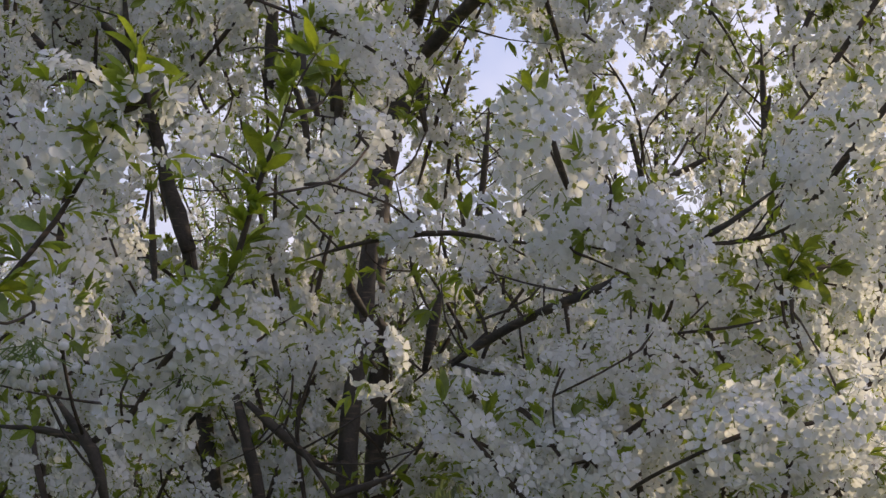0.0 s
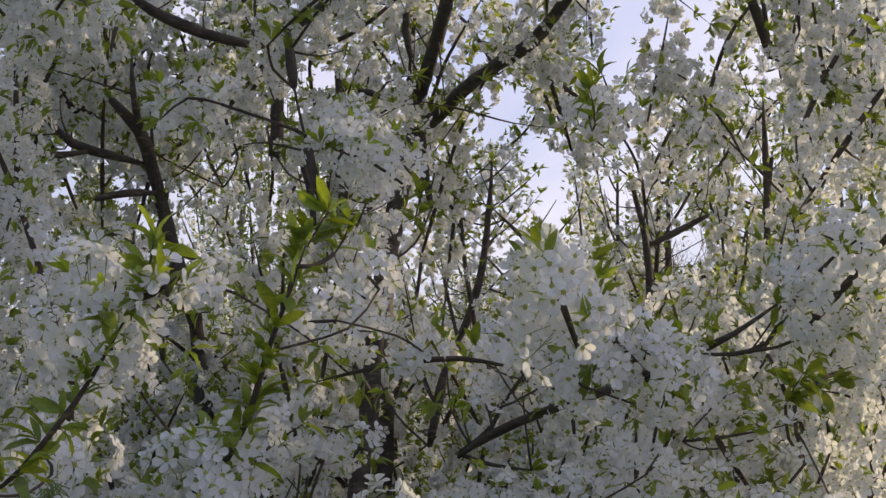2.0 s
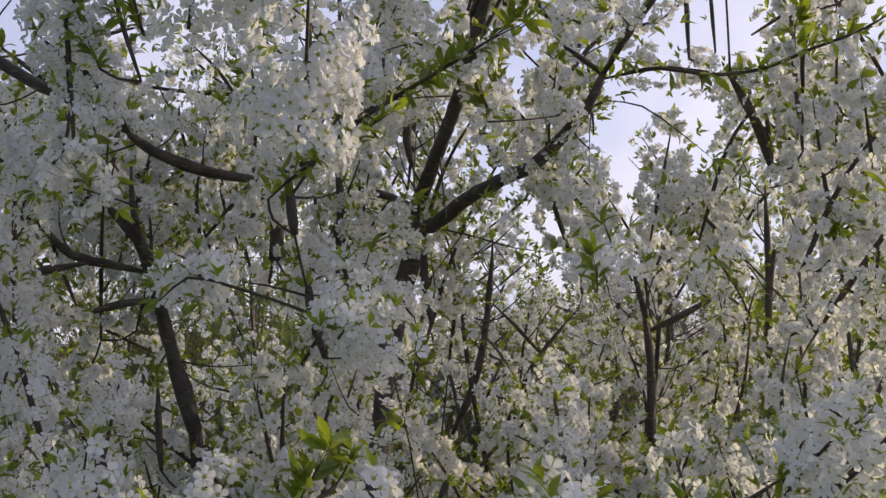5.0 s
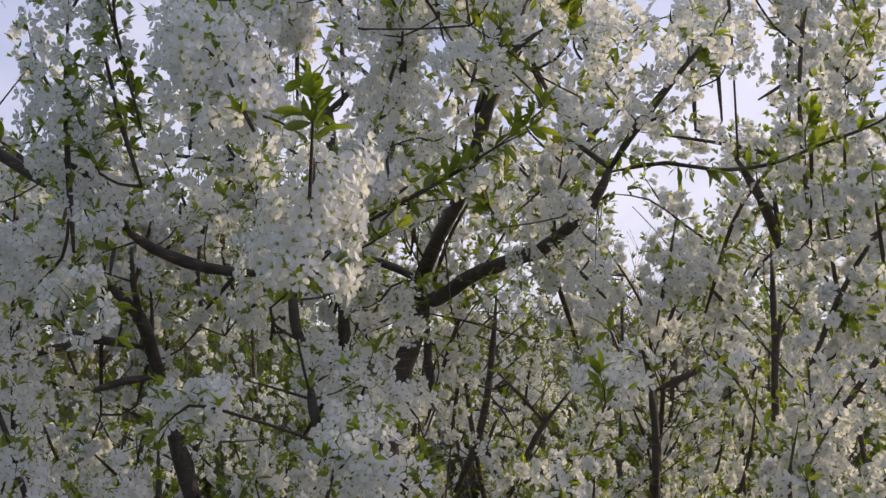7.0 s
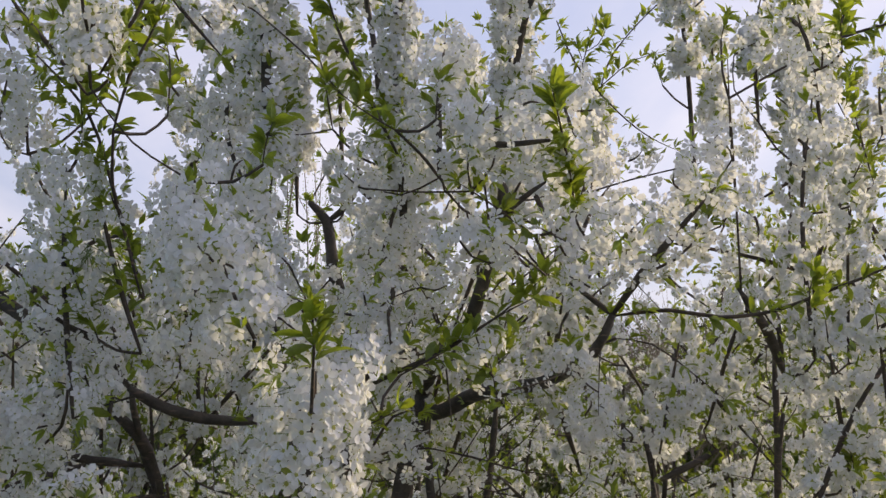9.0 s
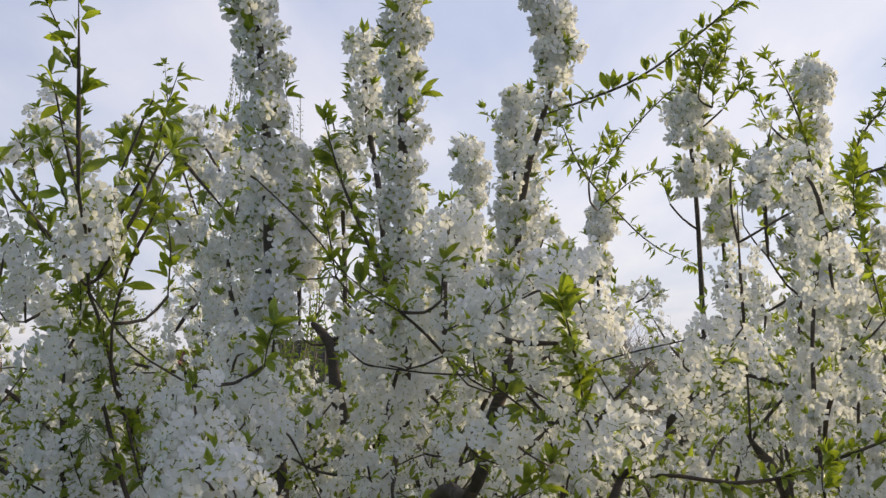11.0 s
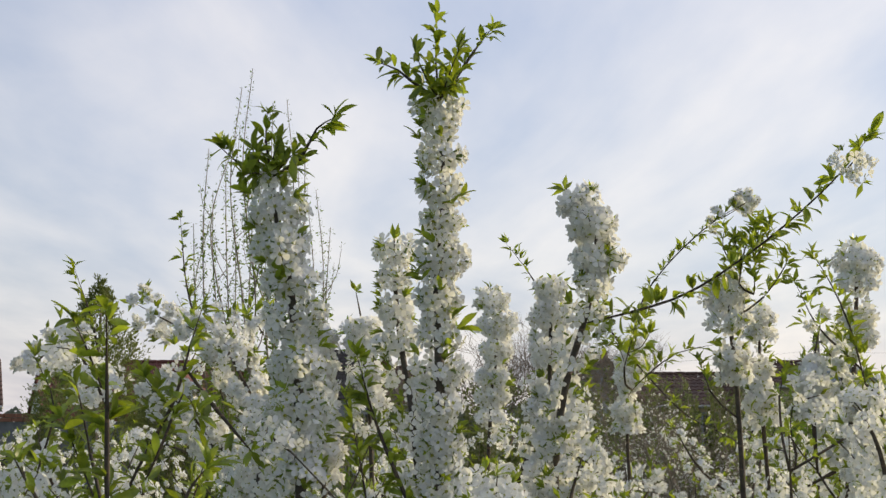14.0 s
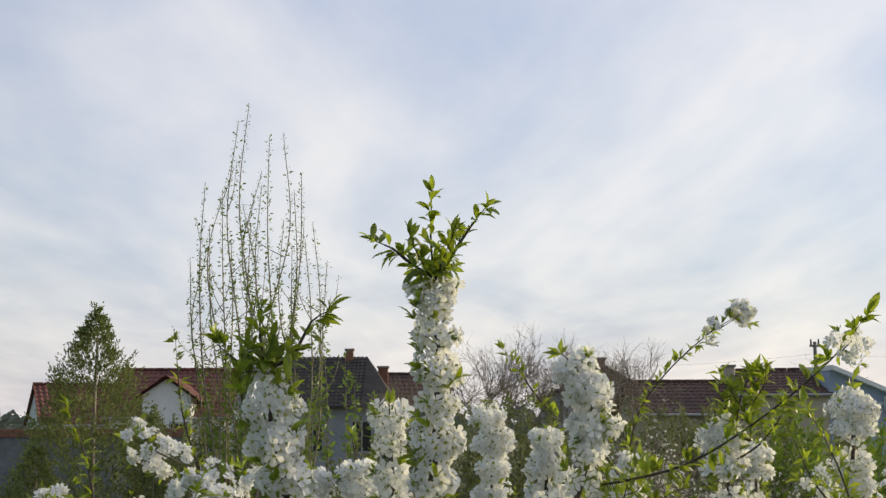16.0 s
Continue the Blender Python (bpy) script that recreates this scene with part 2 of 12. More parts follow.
def flower_template(rng, cup, level=0):
    """A five-petalled blossom that faces +z: corners, triangles, material numbers. level: 0 near to 3 far."""
    VS, TS, MS, n = [], [], [], 0
    c = cup * 0.015
    for k in range(5):
        if level == 0:
            V, T = petal_shape(cup, 0.0005, rng)
        elif level == 1:
            V = np.array([(0.001, 0, 0), (0.0098, 0.0056, 0.5 * c + 0.001), (0.0147, 0.0035, c), (0.0147, -0.0035, c), (0.0098, -0.0056, 0.5 * c + 0.001)])
            T = np.array([(0, 4, 1), (1, 4, 3), (1, 3, 2)])
        elif level == 2:
            V = np.array([(0.001, 0, 0), (0.0106, 0.0058, 0.6 * c), (0.0160, 0, c), (0.0106, -0.0058, 0.6 * c)])
            T = np.array([(0, 3, 1), (1, 3, 2)])
        else:
            V = np.array([(0.0005, 0, 0), (0.0138, 0.0062, c), (0.0138, -0.0062, c)])
            T = np.array([(0, 2, 1)])
        if level:
            V[:, 2] += rng.normal(0, 0.0007, len(V))
        a = 2 * math.pi * k / 5 + rng.normal(0, 0.1)
        tip = rng.normal(0, 0.2)
        ca, sa, ct, st = math.cos(a), math.sin(a), math.cos(tip), math.sin(tip)
        V = V @ np.array([(ct, 0, st), (0, 1, 0), (-st, 0, ct)])
        V = V @ np.array([(ca, sa, 0), (-sa, ca, 0), (0, 0, 1)])
        VS.append(V); TS.append(T + n); MS.append(np.zeros(len(T))); n += len(V)
    # heart with stamens
    m = (5, 3, 0, 0)[level]
    if m:
        ang = np.arange(m) * 2 * np.pi / m
        ring = np.stack([0.0034 * np.cos(ang), 0.0034 * np.sin(ang), np.full(m, 0.0014)], -1)
        VS.append(np.concatenate([ring, [(0, 0, 0.0035)]])); TS.append(np.array([(i, (i + 1) % m, m) for i in range(m)]) + n); MS.append(np.ones(m)); n += m + 1
    else:
        VS.append(np.array([(0.0042, 0, 0.002), (-0.0021, 0.0036, 0.002), (-0.0021, -0.0036, 0.002)])); TS.append(np.array([(0, 1, 2)]) + n); MS.append(np.ones(1)); n += 3
    for i in range((5, 0, 0, 0)[level]):
        a = i * (0.9 if level == 0 else 2.1) + rng.normal(0, 0.2); r = rng.uniform(0.002, 0.0042); h = rng.uniform(0.004, 0.007)
        tip = np.array([r * math.cos(a), r * math.sin(a), h]); w = np.array([-math.sin(a), math.cos(a), 0]) * 0.0006
        VS.append(np.array([(0, 0, 0.001), tip + w, tip - w])); TS.append(np.array([(0, 1, 2)]) + n); MS.append(np.ones(1)); n += 3
    return np.concatenate(VS), np.concatenate(TS), np.concatenate(MS)


def leaf_template(rng, length=0.045, width=0.019, curl=0.35):
    """A pointed, folded leaf along +x that bends down at its tip."""
    s = np.array([0.0, 0.12, 0.3, 0.55, 0.8, 1.0])
    w = np.array([0.05, 0.4, 0.82, 1.0, 0.68, 0.0]) * width / 2
    V = []
    for k, t in enumerate(s):
        x, z = length * t * (1 - 0.12 * curl * t), -curl * length * t * t * 0.5 + 0.12 * length * t
        fold = 0.35 * w[k]
        V += [(x, w[k], z + fold + rng.normal(0, 0.0006)), (x, 0, z), (x, -w[k], z + fold + rng.normal(0, 0.0006))]
    T = []
    for k in range(len(s) - 1):
        a, b = 3 * k, 3 * k + 3
        T += [(a, a + 1, b + 1), (a, b + 1, b), (a + 1, a + 2, b + 2), (a + 1, b + 2, b + 1)]
    return np.array(V), np.array(T)


RNG = np.random.default_rng(7)
FLOWERS = [flower_template(RNG, c) for c in (0.05, 0.15, 0.25, 0.4, 0.6, 0.2)]
MID_FLOWERS = [flower_template(RNG, c, 1) for c in (0.05, 0.15, 0.25, 0.4, 0.6, 0.2)]
FAR_FLOWERS = [flower_template(RNG, c, 2) for c in (0.1, 0.2, 0.45, 0.3)]
TINY_FLOWERS = [flower_template(RNG, c, 3) for c in (0.1, 0.25, 0.45, 0.3)]
TINY_LEAF = [(np.array([(0, 0, 0), (0.017, 0.0062, 0.004), (0.038, 0, -0.004), (0.017, -0.0062, 0.004), (0.018, 0, 0)]), np.array([(0, 4, 1), (1, 4, 2), (0, 3, 4), (3, 2, 4)]))]
SPECK_LEAF = [(np.array([(0, 0, 0), (0.016, 0.0066, 0.005), (0.037, 0, -0.003), (0.016, -0.0066, 0.005)]), np.array([(0, 2, 1), (0, 3, 2)])), (np.array([(0, 0, 0), (0.013, 0.0058, 0.003), (0.027, 0.003, 0.007), (0.014, -0.0058, 0.005)]), np.array([(0, 2, 1), (0, 3, 2)]))]
LEAVES = [leaf_template(RNG, 0.038 * k, 0.0122 * k, c) for k, c in ((1.0, 0.3), (1.15, 0.7), (0.8, 0.2), (1.3, 0.5), (0.95, 1.0))]


def frames_for(ways, rng):
    """Turns that carry +z to each way, spun at random."""
    z = ways / (np.linalg.norm(ways, axis=1)[:, None] + 1e-9)
    a = rng.standard_normal(z.shape)
    x = np.cross(a, z); x /= np.linalg.norm(x, axis=1)[:, None] + 1e-9
    return np.stack([x, np.cross(z, x), z], -1)


def leaf_frames(ways, rng, roll=0.5):
    """Turns that carry +x to each way, with +z as far up as it goes."""
    x = ways / (np.linalg.norm(ways, axis=1)[:, None] + 1e-9)
    up = np.array([0, 0, 1.0]) + rng.normal(0, roll, x.shape)
    y = np.cross(up, x); y /= np.linalg.norm(y, axis=1)[:, None] + 1e-9
    return np.stack([x, y, np.cross(x, y)], -1)


def scatter(templates, places, turns, sizes, rng):
    """Many copies of the templates in one set of corners and triangles."""
    VS, TS, MS, n = [], [], [], 0
    pick = rng.integers(0, len(templates), len(places))
    for k, tpl in enumerate(templates):
        idx = np.nonzero(pick == k)[0]
        if not len(idx):
            continue
        V = np.einsum("nij,vj->nvi", turns[idx], tpl[0]) * sizes[idx][:, None, None] + places[idx][:, None]
        T = tpl[1][None] + (n + np.arange(len(idx)) * len(tpl[0]))[:, None, None]
        VS.append(V.reshape(-1, 3)); TS.append(T.reshape(-1, 3))
        MS.append(np.tile(tpl[2] if len(tpl) > 2 else np.zeros(len(tpl[1])), len(idx)))
        n += len(idx) * len(tpl[0])
    return np.concatenate(VS), np.concatenate(TS), np.concatenate(MS)


def stalks(a, b, r=0.0005):
    """Thin three-sided stalks from a to b."""
    d = b - a
    s = np.cross(d, np.array([0.31, 0.17, 0.93])); s /= np.linalg.norm(s, axis=1)[:, None] + 1e-9
    u = np.cross(s, d); u /= np.linalg.norm(u, axis=1)[:, None] + 1e-9
    ring = [s * r, (-0.5 * s + 0.87 * u) * r, (-0.5 * s - 0.87 * u) * r]
    V = np.stack([a + k for k in ring] + [b + k for k in ring], 1)
    T = np.array([(0, 1, 4), (0, 4, 3), (1, 2, 5), (1, 5, 4), (2, 0, 3), (2, 3, 5)])
    return V.reshape(-1, 3), (T[None] + (np.arange(len(a)) * 6)[:, None, None]).reshape(-1, 3)


# ---- how a branch of the cherry grows ----
FLOWERS_PER_METRE = 1190
single_blossoms, single_leaves = [0], [0]
FLOWER_MESHES = [mesh_from("blossom", v, t, [PETAL, HEART], m, True) for v, t, m in FLOWERS]
LEAF_MESHES = [mesh_from("leaf", v, t, [LEAF], None, True) for v, t in LEAVES]


def pose_from(place, turn, size):
    m = Matrix([[*(turn[i] * size), place[i]] for i in range(3)] + [[0, 0, 0, 1]])
    return m


def bloom_places(line, radius, rng, density=1.0):
    """Nodes along a line, each with tufts of blossoms all round: places, ways they face, and stalk feet."""
    seg = np.linalg.norm(np.diff(line, axis=0), axis=1)
    length = seg.sum()
    cum = np.concatenate([[0], np.cumsum(seg)])
    n_node = max(1, int(length / 0.04))
    node = (np.arange(n_node) + rng.uniform(0.15, 0.85, n_node)) * length / n_node
    node = node[rng.random(n_node) > (0.04 if n_node > 3 and density < 1.2 else 0)]
    n_tuft = max(3, int(FLOWERS_PER_METRE * 0.04 / 6 * density * radius / 0.05 * (1.5 if line[:, 1].mean() < 2.25 and density > 0.6 else 1.0)))
    k = np.repeat(np.arange(len(node)), n_tuft)
    at = np.clip(node[k] + rng.normal(0, 0.014, len(k)), 0, length)
    core = np.stack([np.interp(at, cum, line[:, c]) for c in range(3)], -1)
    i = np.clip(np.searchsorted(cum, at) - 1, 0, len(seg) - 1)
    tang = np.diff(line, axis=0)[i] / seg[i][:, None]
    a = np.cross(tang, np.array([0.62, 0.71, 0.33])); a /= np.linalg.norm(a, axis=1)[:, None] + 1e-9
    c = np.cross(tang, a)
    turn = np.arange(len(k)) * 2.39996 + rng.normal(0, 0.35, len(k))
    rad = a * np.cos(turn)[:, None] + c * np.sin(turn)[:, None]
    full = radius * rng.uniform(0.8, 1.12, len(node))[k] * rng.uniform(0.8, 1.1, len(k))
    tuft = core + rad * (full * 0.66)[:, None]
    n = rng.integers(4, 9, len(k))
    q = np.repeat(np.arange(len(k)), n)
    way = rad[q] + rng.normal(0, 0.42, (len(q), 3)) + np.array([0, 0, 0.1])
    way /= np.linalg.norm(way, axis=1)[:, None]
    place = tuft[q] + way * (full[q] * 0.38 * rng.uniform(0.6, 1.1, len(q)))[:, None]
    return place, way + rad[q] * 0.4, core[q] + rad[q] * (full[q] * 0.4)[:, None]


def spaced(place, apart):
    """Which of the places stay when each keeps clear of those before it."""
    keep = np.ones(len(place), bool)
    for k in range(1, len(place)):
        done = place[:k][keep[:k]]
        keep[k] = ((done - place[k]) ** 2).sum(1).min() > apart * apart if len(done) else True
    return keep


def sleeve_places(line, radius, rng, per_metre=2400):
    """Tight whorls of blossoms round an upright rod, pinched between the whorls, some bare on one side."""
    seg = np.linalg.norm(np.diff(line, axis=0), axis=1)
    length = seg.sum()
    cum = np.concatenate([[0], np.cumsum(seg)])
    n = int(per_metre * length * radius / 0.048)
    at = (np.arange(n) + rng.random(n)) / n * length
    pitch = 0.062
    drift = 0.5 * np.sin(at * 23 + rng.uniform(0, 6)) + 0.4 * np.sin(at * 57 + rng.uniform(0, 6))
    phase = 2 * np.pi * at / pitch + 1.6 * drift
    turn = np.arange(n) * 2.39996 + rng.normal(0, 0.25, n)
    lobe = 0.14 * np.sin(2 * turn + at * 41) + 0.10 * np.sin(3 * turn - at * 67)
    full = radius * 0.9 * (0.83 + 0.19 * np.cos(phase) + lobe) * rng.uniform(0.66, 1.08, n)
    whorl = np.floor(phase / (2 * np.pi)).astype(int)
    bare = rng.random(whorl.max() - whorl.min() + 1) < 0.28
    side = rng.uniform(0, 2 * np.pi, len(bare))
    k = whorl - whorl.min()
    gap = bare[k] & (np.cos(turn - side[k]) > 0.75) & (np.cos(phase) < 0.55)
    gap |= rng.random(n) > 0.78 + 0.45 * np.cos(phase)
    # some whorls are small or missing, more of them low on the rod, and the stem shows there
    height = np.interp(at, cum, line[:, 2])
    poor = rng.random(len(bare))[k] < np.clip(0.52 - 0.55 * (height - 1.95), 0.10, 0.5)
    gap |= poor & (rng.random(n) > 0.22) & (at < length - radius * 1.4)
    full = full * rng.uniform(0.76, 1.12, len(bare))[k]
    at, turn, full, phase = at[~gap], turn[~gap], full[~gap], phase[~gap]
    core = np.stack([np.interp(at, cum, line[:, c]) for c in range(3)], -1)
    i = np.clip(np.searchsorted(cum, at) - 1, 0, len(seg) - 1)
    tang = np.diff(line, axis=0)[i] / seg[i][:, None]
    a = np.cross(tang, np.array([0.62, 0.71, 0.33])); a /= np.linalg.norm(a, axis=1)[:, None] + 1e-9
    c = np.cross(tang, a)
    rad = a * np.cos(turn)[:, None] + c * np.sin(turn)[:, None]
    way = rad + tang * (0.55 * np.sin(phase))[:, None] + rng.normal(0, 0.33, rad.shape)
    # the last whorl closes over the tip
    crown = np.clip((at - (length - radius * 0.7)) / (radius * 0.7), 0, 1)
    full = full * np.sqrt(1 - 0.35 * crown ** 2)
    way = way + tang * (0.7 * crown)[:, None]
    return core + rad * full[:, None], way, core + rad * (full * 0.4)[:, None]


def blossom_part(line, radius, parent, rng, far=False, density=1.0, singly=False, sleeve=False):
    place, way, foot = sleeve_places(line, radius, rng) if sleeve else bloom_places(line, radius, rng, density)
    near = line[:, 1].mean()
    if near < 2.25 and not far:
        stay = spaced(place, 0.0118 if sleeve else 0.0112)
        place, way, foot = place[stay], way[stay], foot[stay]
    size = rng.uniform(0.66, 0.86, len(place)) * ((1.1 if near > 2.8 else 1.16) if far else 1.0) * (1.15 if near < 1.5 else 1.0)
    if sleeve:
        size = rng.uniform(0.78, 1.04, len(place))
    turns = frames_for(way, rng)
    keep = np.ones(len(place), bool)
    if singly and single_blossoms[0] < 300:
        for k in np.argsort(place[:, 1])[:min(60, len(place) // 2)]:
            if single_blossoms[0] >= 300:
                break
            ob = new("blossom", FLOWER_MESHES[int(rng.integers(0, len(FLOWER_MESHES)))])
            ob.parent = parent
            ob.matrix_local = pose_from(place[k], turns[k], size[k])
            keep[k] = False
            single_blossoms[0] += 1
    kind = FLOWERS if sleeve and near < 2.08 else MID_FLOWERS if sleeve and near < 2.7 else (TINY_FLOWERS if near > 2.9 else FAR_FLOWERS) if far else FLOWERS if near < 1.4 else MID_FLOWERS if near < 2.15 else FAR_FLOWERS
    V, T, M = scatter(kind, place[keep], turns[keep], size[keep], rng)
    if sleeve and near < 2.4:
        # green cups and stalks behind the petals
        SV, ST = stalks(place[::2] - way[::2] / np.linalg.norm(way[::2], axis=1)[:, None] * 0.012, place[::2] - way[::2] * 0.001, 0.0022)
        T, M = np.concatenate([T, ST + len(V)]), np.concatenate([M, np.full(len(ST), 2)])
        V = np.concatenate([V, SV])
    if near < 1.5 and not far:
        SV, ST = stalks(foot[::5], place[::5])
        T, M = np.concatenate([T, ST + len(V)]), np.concatenate([M, np.full(len(ST), 2)])
        V = np.concatenate([V, SV])
    ob = new("blossoms", mesh_from("blossoms", V, T, [PETAL, HEART, STALK], M, True))
    ob.parent = parent
    return tagged(ob, kind="stuff")


def leaf_part(line, per_metre, parent, rng, singly=False, spread=0.0, small=False, tip=True, tuft=False):
    """Rosettes of leaves at nodes along a line."""
    seg = np.linalg.norm(np.diff(line, axis=0), axis=1)
    length = seg.sum()
    cum = np.concatenate([[0], np.cumsum(seg)])
    n_node = max(1, int(per_metre * length / 0.85))
    node = (np.arange(n_node) + rng.uniform(0.1, 0.9, n_node)) * length / n_node
    if tip:
        node = np.concatenate([node, [length]])
    n = rng.integers(*((3, 8) if tuft else (2, 6)), len(node))
    if tip:
        n[-1] = 6
    k = np.repeat(np.arange(len(node)), n)
    core = np.stack([np.interp(node, cum, line[:, c]) for c in range(3)], -1)
    i = np.clip(np.searchsorted(cum, node) - 1, 0, len(seg) - 1)
    tang = np.diff(line, axis=0)[i] / seg[i][:, None]
    side = np.cross(tang, rng.standard_normal(tang.shape)); side /= np.linalg.norm(side, axis=1)[:, None] + 1e-9
    if tip:
        side[-1] *= 0.15
    way = side[k] + tang[k] * rng.uniform(0.1, 0.8, len(k))[:, None] + rng.normal(0, 0.55, (len(k), 3)) + np.array([0, 0, 0.3])
    place = core[k] + side[k] * (0.003 + spread * rng.uniform(0.6, 1.15, len(node))[k][:, None])
    size = rng.uniform(0.5, 1.0, len(k)) * (0.8 if small or tuft else 1.0)
    turns = leaf_frames(way, rng)
    if singly and single_leaves[0] + len(k) <= 300:
        for q in range(len(k)):
            ob = new("leaf", LEAF_MESHES[int(rng.integers(0, len(LEAF_MESHES)))])
            ob.parent = parent
            ob.matrix_local = pose_from(place[q], turns[q], size[q])
        single_leaves[0] += len(k)
        return
    far_off = line[:, 1].mean() > 2.1
    V, T, M = scatter((SPECK_LEAF if far_off else TINY_LEAF) if small else TINY_LEAF if far_off else LEAVES, place, turns, size, rng)
    ob = new("leaves", mesh_from("leaves", V, T, [LEAF], None, True))
    ob.parent = parent
    tagged(ob, kind="stuff")


GROWN = []      # (points, name) of the wood so far, to which later branches join


def join_to(points):
    """The line that leads a branch's foot to the nearest lower wood, or None where it already touches some."""
    p = Vector(points[0])
    ahead = (Vector(points[1]) - p).normalized()
    best, where = 0.24, None
    for q in GROWN:
        near = (q - p).length
        if near <= 0.035:
            return None
        if near >= best:
            continue
        turn = 1 - (p - q).dot(ahead) / near
        if turn > 0.85:
            continue
        d = near * (1 + 0.6 * turn) + max(0, q.z - p.z + 0.02) * 3
        if d < best:
            best, where = d, q
    if where is None:
        return None
    return [tuple(where), tuple(where.lerp(p - ahead * 0.18 * best, 0.6)), tuple(p)]


def grow(name, points, r0, r1, bloom, start, end, leaves, tree=None, far=False, join=True, density=1.0):
    """A branch of the tree: wood, its blossoms and its leaves. r0, r1 in millimetres, bloom in centimetres."""
    global branch_count
    branch_count += 1
    rng = np.random.default_rng(1000 + branch_count)
    tree = tree or front_tree
    line = smooth_line(points)
    girth = np.linspace(r0, r1, len(line)) / 1000
    if name == "shoot" or name == "branch" and line[-1][2] < 2.2:
        girth = girth * 0.72
    if r1 <= 14:
        girth[-4:] *= np.array([0.85, 0.7, 0.5, 0.3] if r1 <= 8 else [1.0, 0.95, 0.85, 0.6])[-len(girth):]
    if r0 <= 15 and join:
        girth[:4] *= np.array([0.4, 0.65, 0.85, 0.96])[:len(girth)]
    V, T = tube(line, girth, 5 if far else 7, 0.07, rng)
    foot = join_to(points) if join else None
    if foot:
        fl = smooth_line(foot)
        FV, FT = tube(fl, np.linspace(min(r0, 2.6), min(r0, 2.2), len(fl)) * (0.6 if name == "spray" else 1.0) / 1000, 5, 0.07, rng)
        V, T = np.concatenate([V, FV]), np.concatenate([T, FT + len(V)])
    if r0 > 5 and not bloom and name == "limb":
        for _ in range(int(len(line) * 0.03 * 11)):
            k = int(rng.integers(1, len(line)))
            way = rng.standard_normal(3) * np.array([1, 0.6, 0.8]) + np.array([0, 0, 0.5])
            way *= rng.uniform(0.06, 0.2) / np.linalg.norm(way)
            sl = smooth_line([tuple(line[k]), tuple(line[k] + way * 0.5 + rng.normal(0, 0.008, 3)), tuple(line[k] + way + np.array([0, 0, 0.02]))])
            SV, ST = tube(sl, np.linspace(2.2, 1.1, len(sl)) / 1000, 4, 0.07, rng)
            T = np.concatenate([T, ST + len(V)])
            V = np.concatenate([V, SV])
    ob = under(new(name, mesh_from(name, V, T, [BARK if r0 > 6 else TWIG], None, True)), tree)
    if join:
        GROWN.extend(Vector(q) for q in line[::3])
    front = line[:, 1].mean() < 1.7
    rod = name == "branch" and line[-1][2] > 2.2
    if bloom:
        a, b = int(start * (len(line) - 1)), int(end * (len(line) - 1))
        blossom_part(line[a:max(b, a + 1) + 1], bloom / 100, ob, rng, far, density * (1.5 if name == "spray" else 1.0), singly=front and name == "spray", sleeve=rod)
        leaf_part(line[a:b + 1] if rod else line, 64 if rod else 92 if line[:, 1].mean() > 2.4 else 58, ob, rng, spread=bloom / 100 * (0.6 if rod else 1.0), small=not rod, tip=False, tuft=rod)
    if leaves:
        leaf_part(line, leaves * (1.3 if name in ("branch", "shoot") else 1), ob, rng, singly=name == "shoot" and leaves >= 40, spread=0.0 if not bloom else bloom / 100 * 0.6)
    return ob


branch_count = 0


def bud_cluster(place, spread, number, tree, seed):
    """Closed round buds that hang on long stalks from one spur."""
    rng = np.random.default_rng(seed)
    foot = np.array(place) + rng.normal(0, 0.006, (number, 3))
    way = rng.normal(0, 1, (number, 3)) * np.array([1, 0.8, 0.35]) + np.array([0, 0, -0.75])
    tip = foot + way / np.linalg.norm(way, axis=1)[:, None] * (spread * rng.uniform(0.55, 1.0, number))[:, None]
    a = np.arange(6) * np.pi / 3
    rings = [np.stack([r * np.cos(a), r * np.sin(a), np.full(6, h)], -1) for r, h in ((0.0026, 0.0), (0.0044, 0.0035), (0.0036, 0.0075))]
    V = np.concatenate(rings + [np.array([(0, 0, 0.0095)])])
    T = [(6 * k + i, 6 * k + (i + 1) % 6, 6 * k + 6 + (i + 1) % 6) for k in (0, 1) for i in range(6)] + [(6 * k + i, 6 * k + 6 + (i + 1) % 6, 6 * k + 6 + i) for k in (0, 1) for i in range(6)] + [(12 + i, 12 + (i + 1) % 6, 18) for i in range(6)]
    BV, BT, M = scatter([(V, np.array(T))], tip, frames_for(tip - foot, rng), rng.uniform(0.75, 1.25, number), rng)
    SV, ST = stalks(foot, tip, 0.0007)
    ob = new("bud_tuft", mesh_from("bud_tuft", np.concatenate([BV, SV]), np.concatenate([BT, ST + len(BV)]), [PETAL, STALK], np.concatenate([np.zeros(len(BT)), np.ones(len(ST))]), True))
    tagged(under(ob, tree), "closed white buds on long green stalks", kind="stuff")


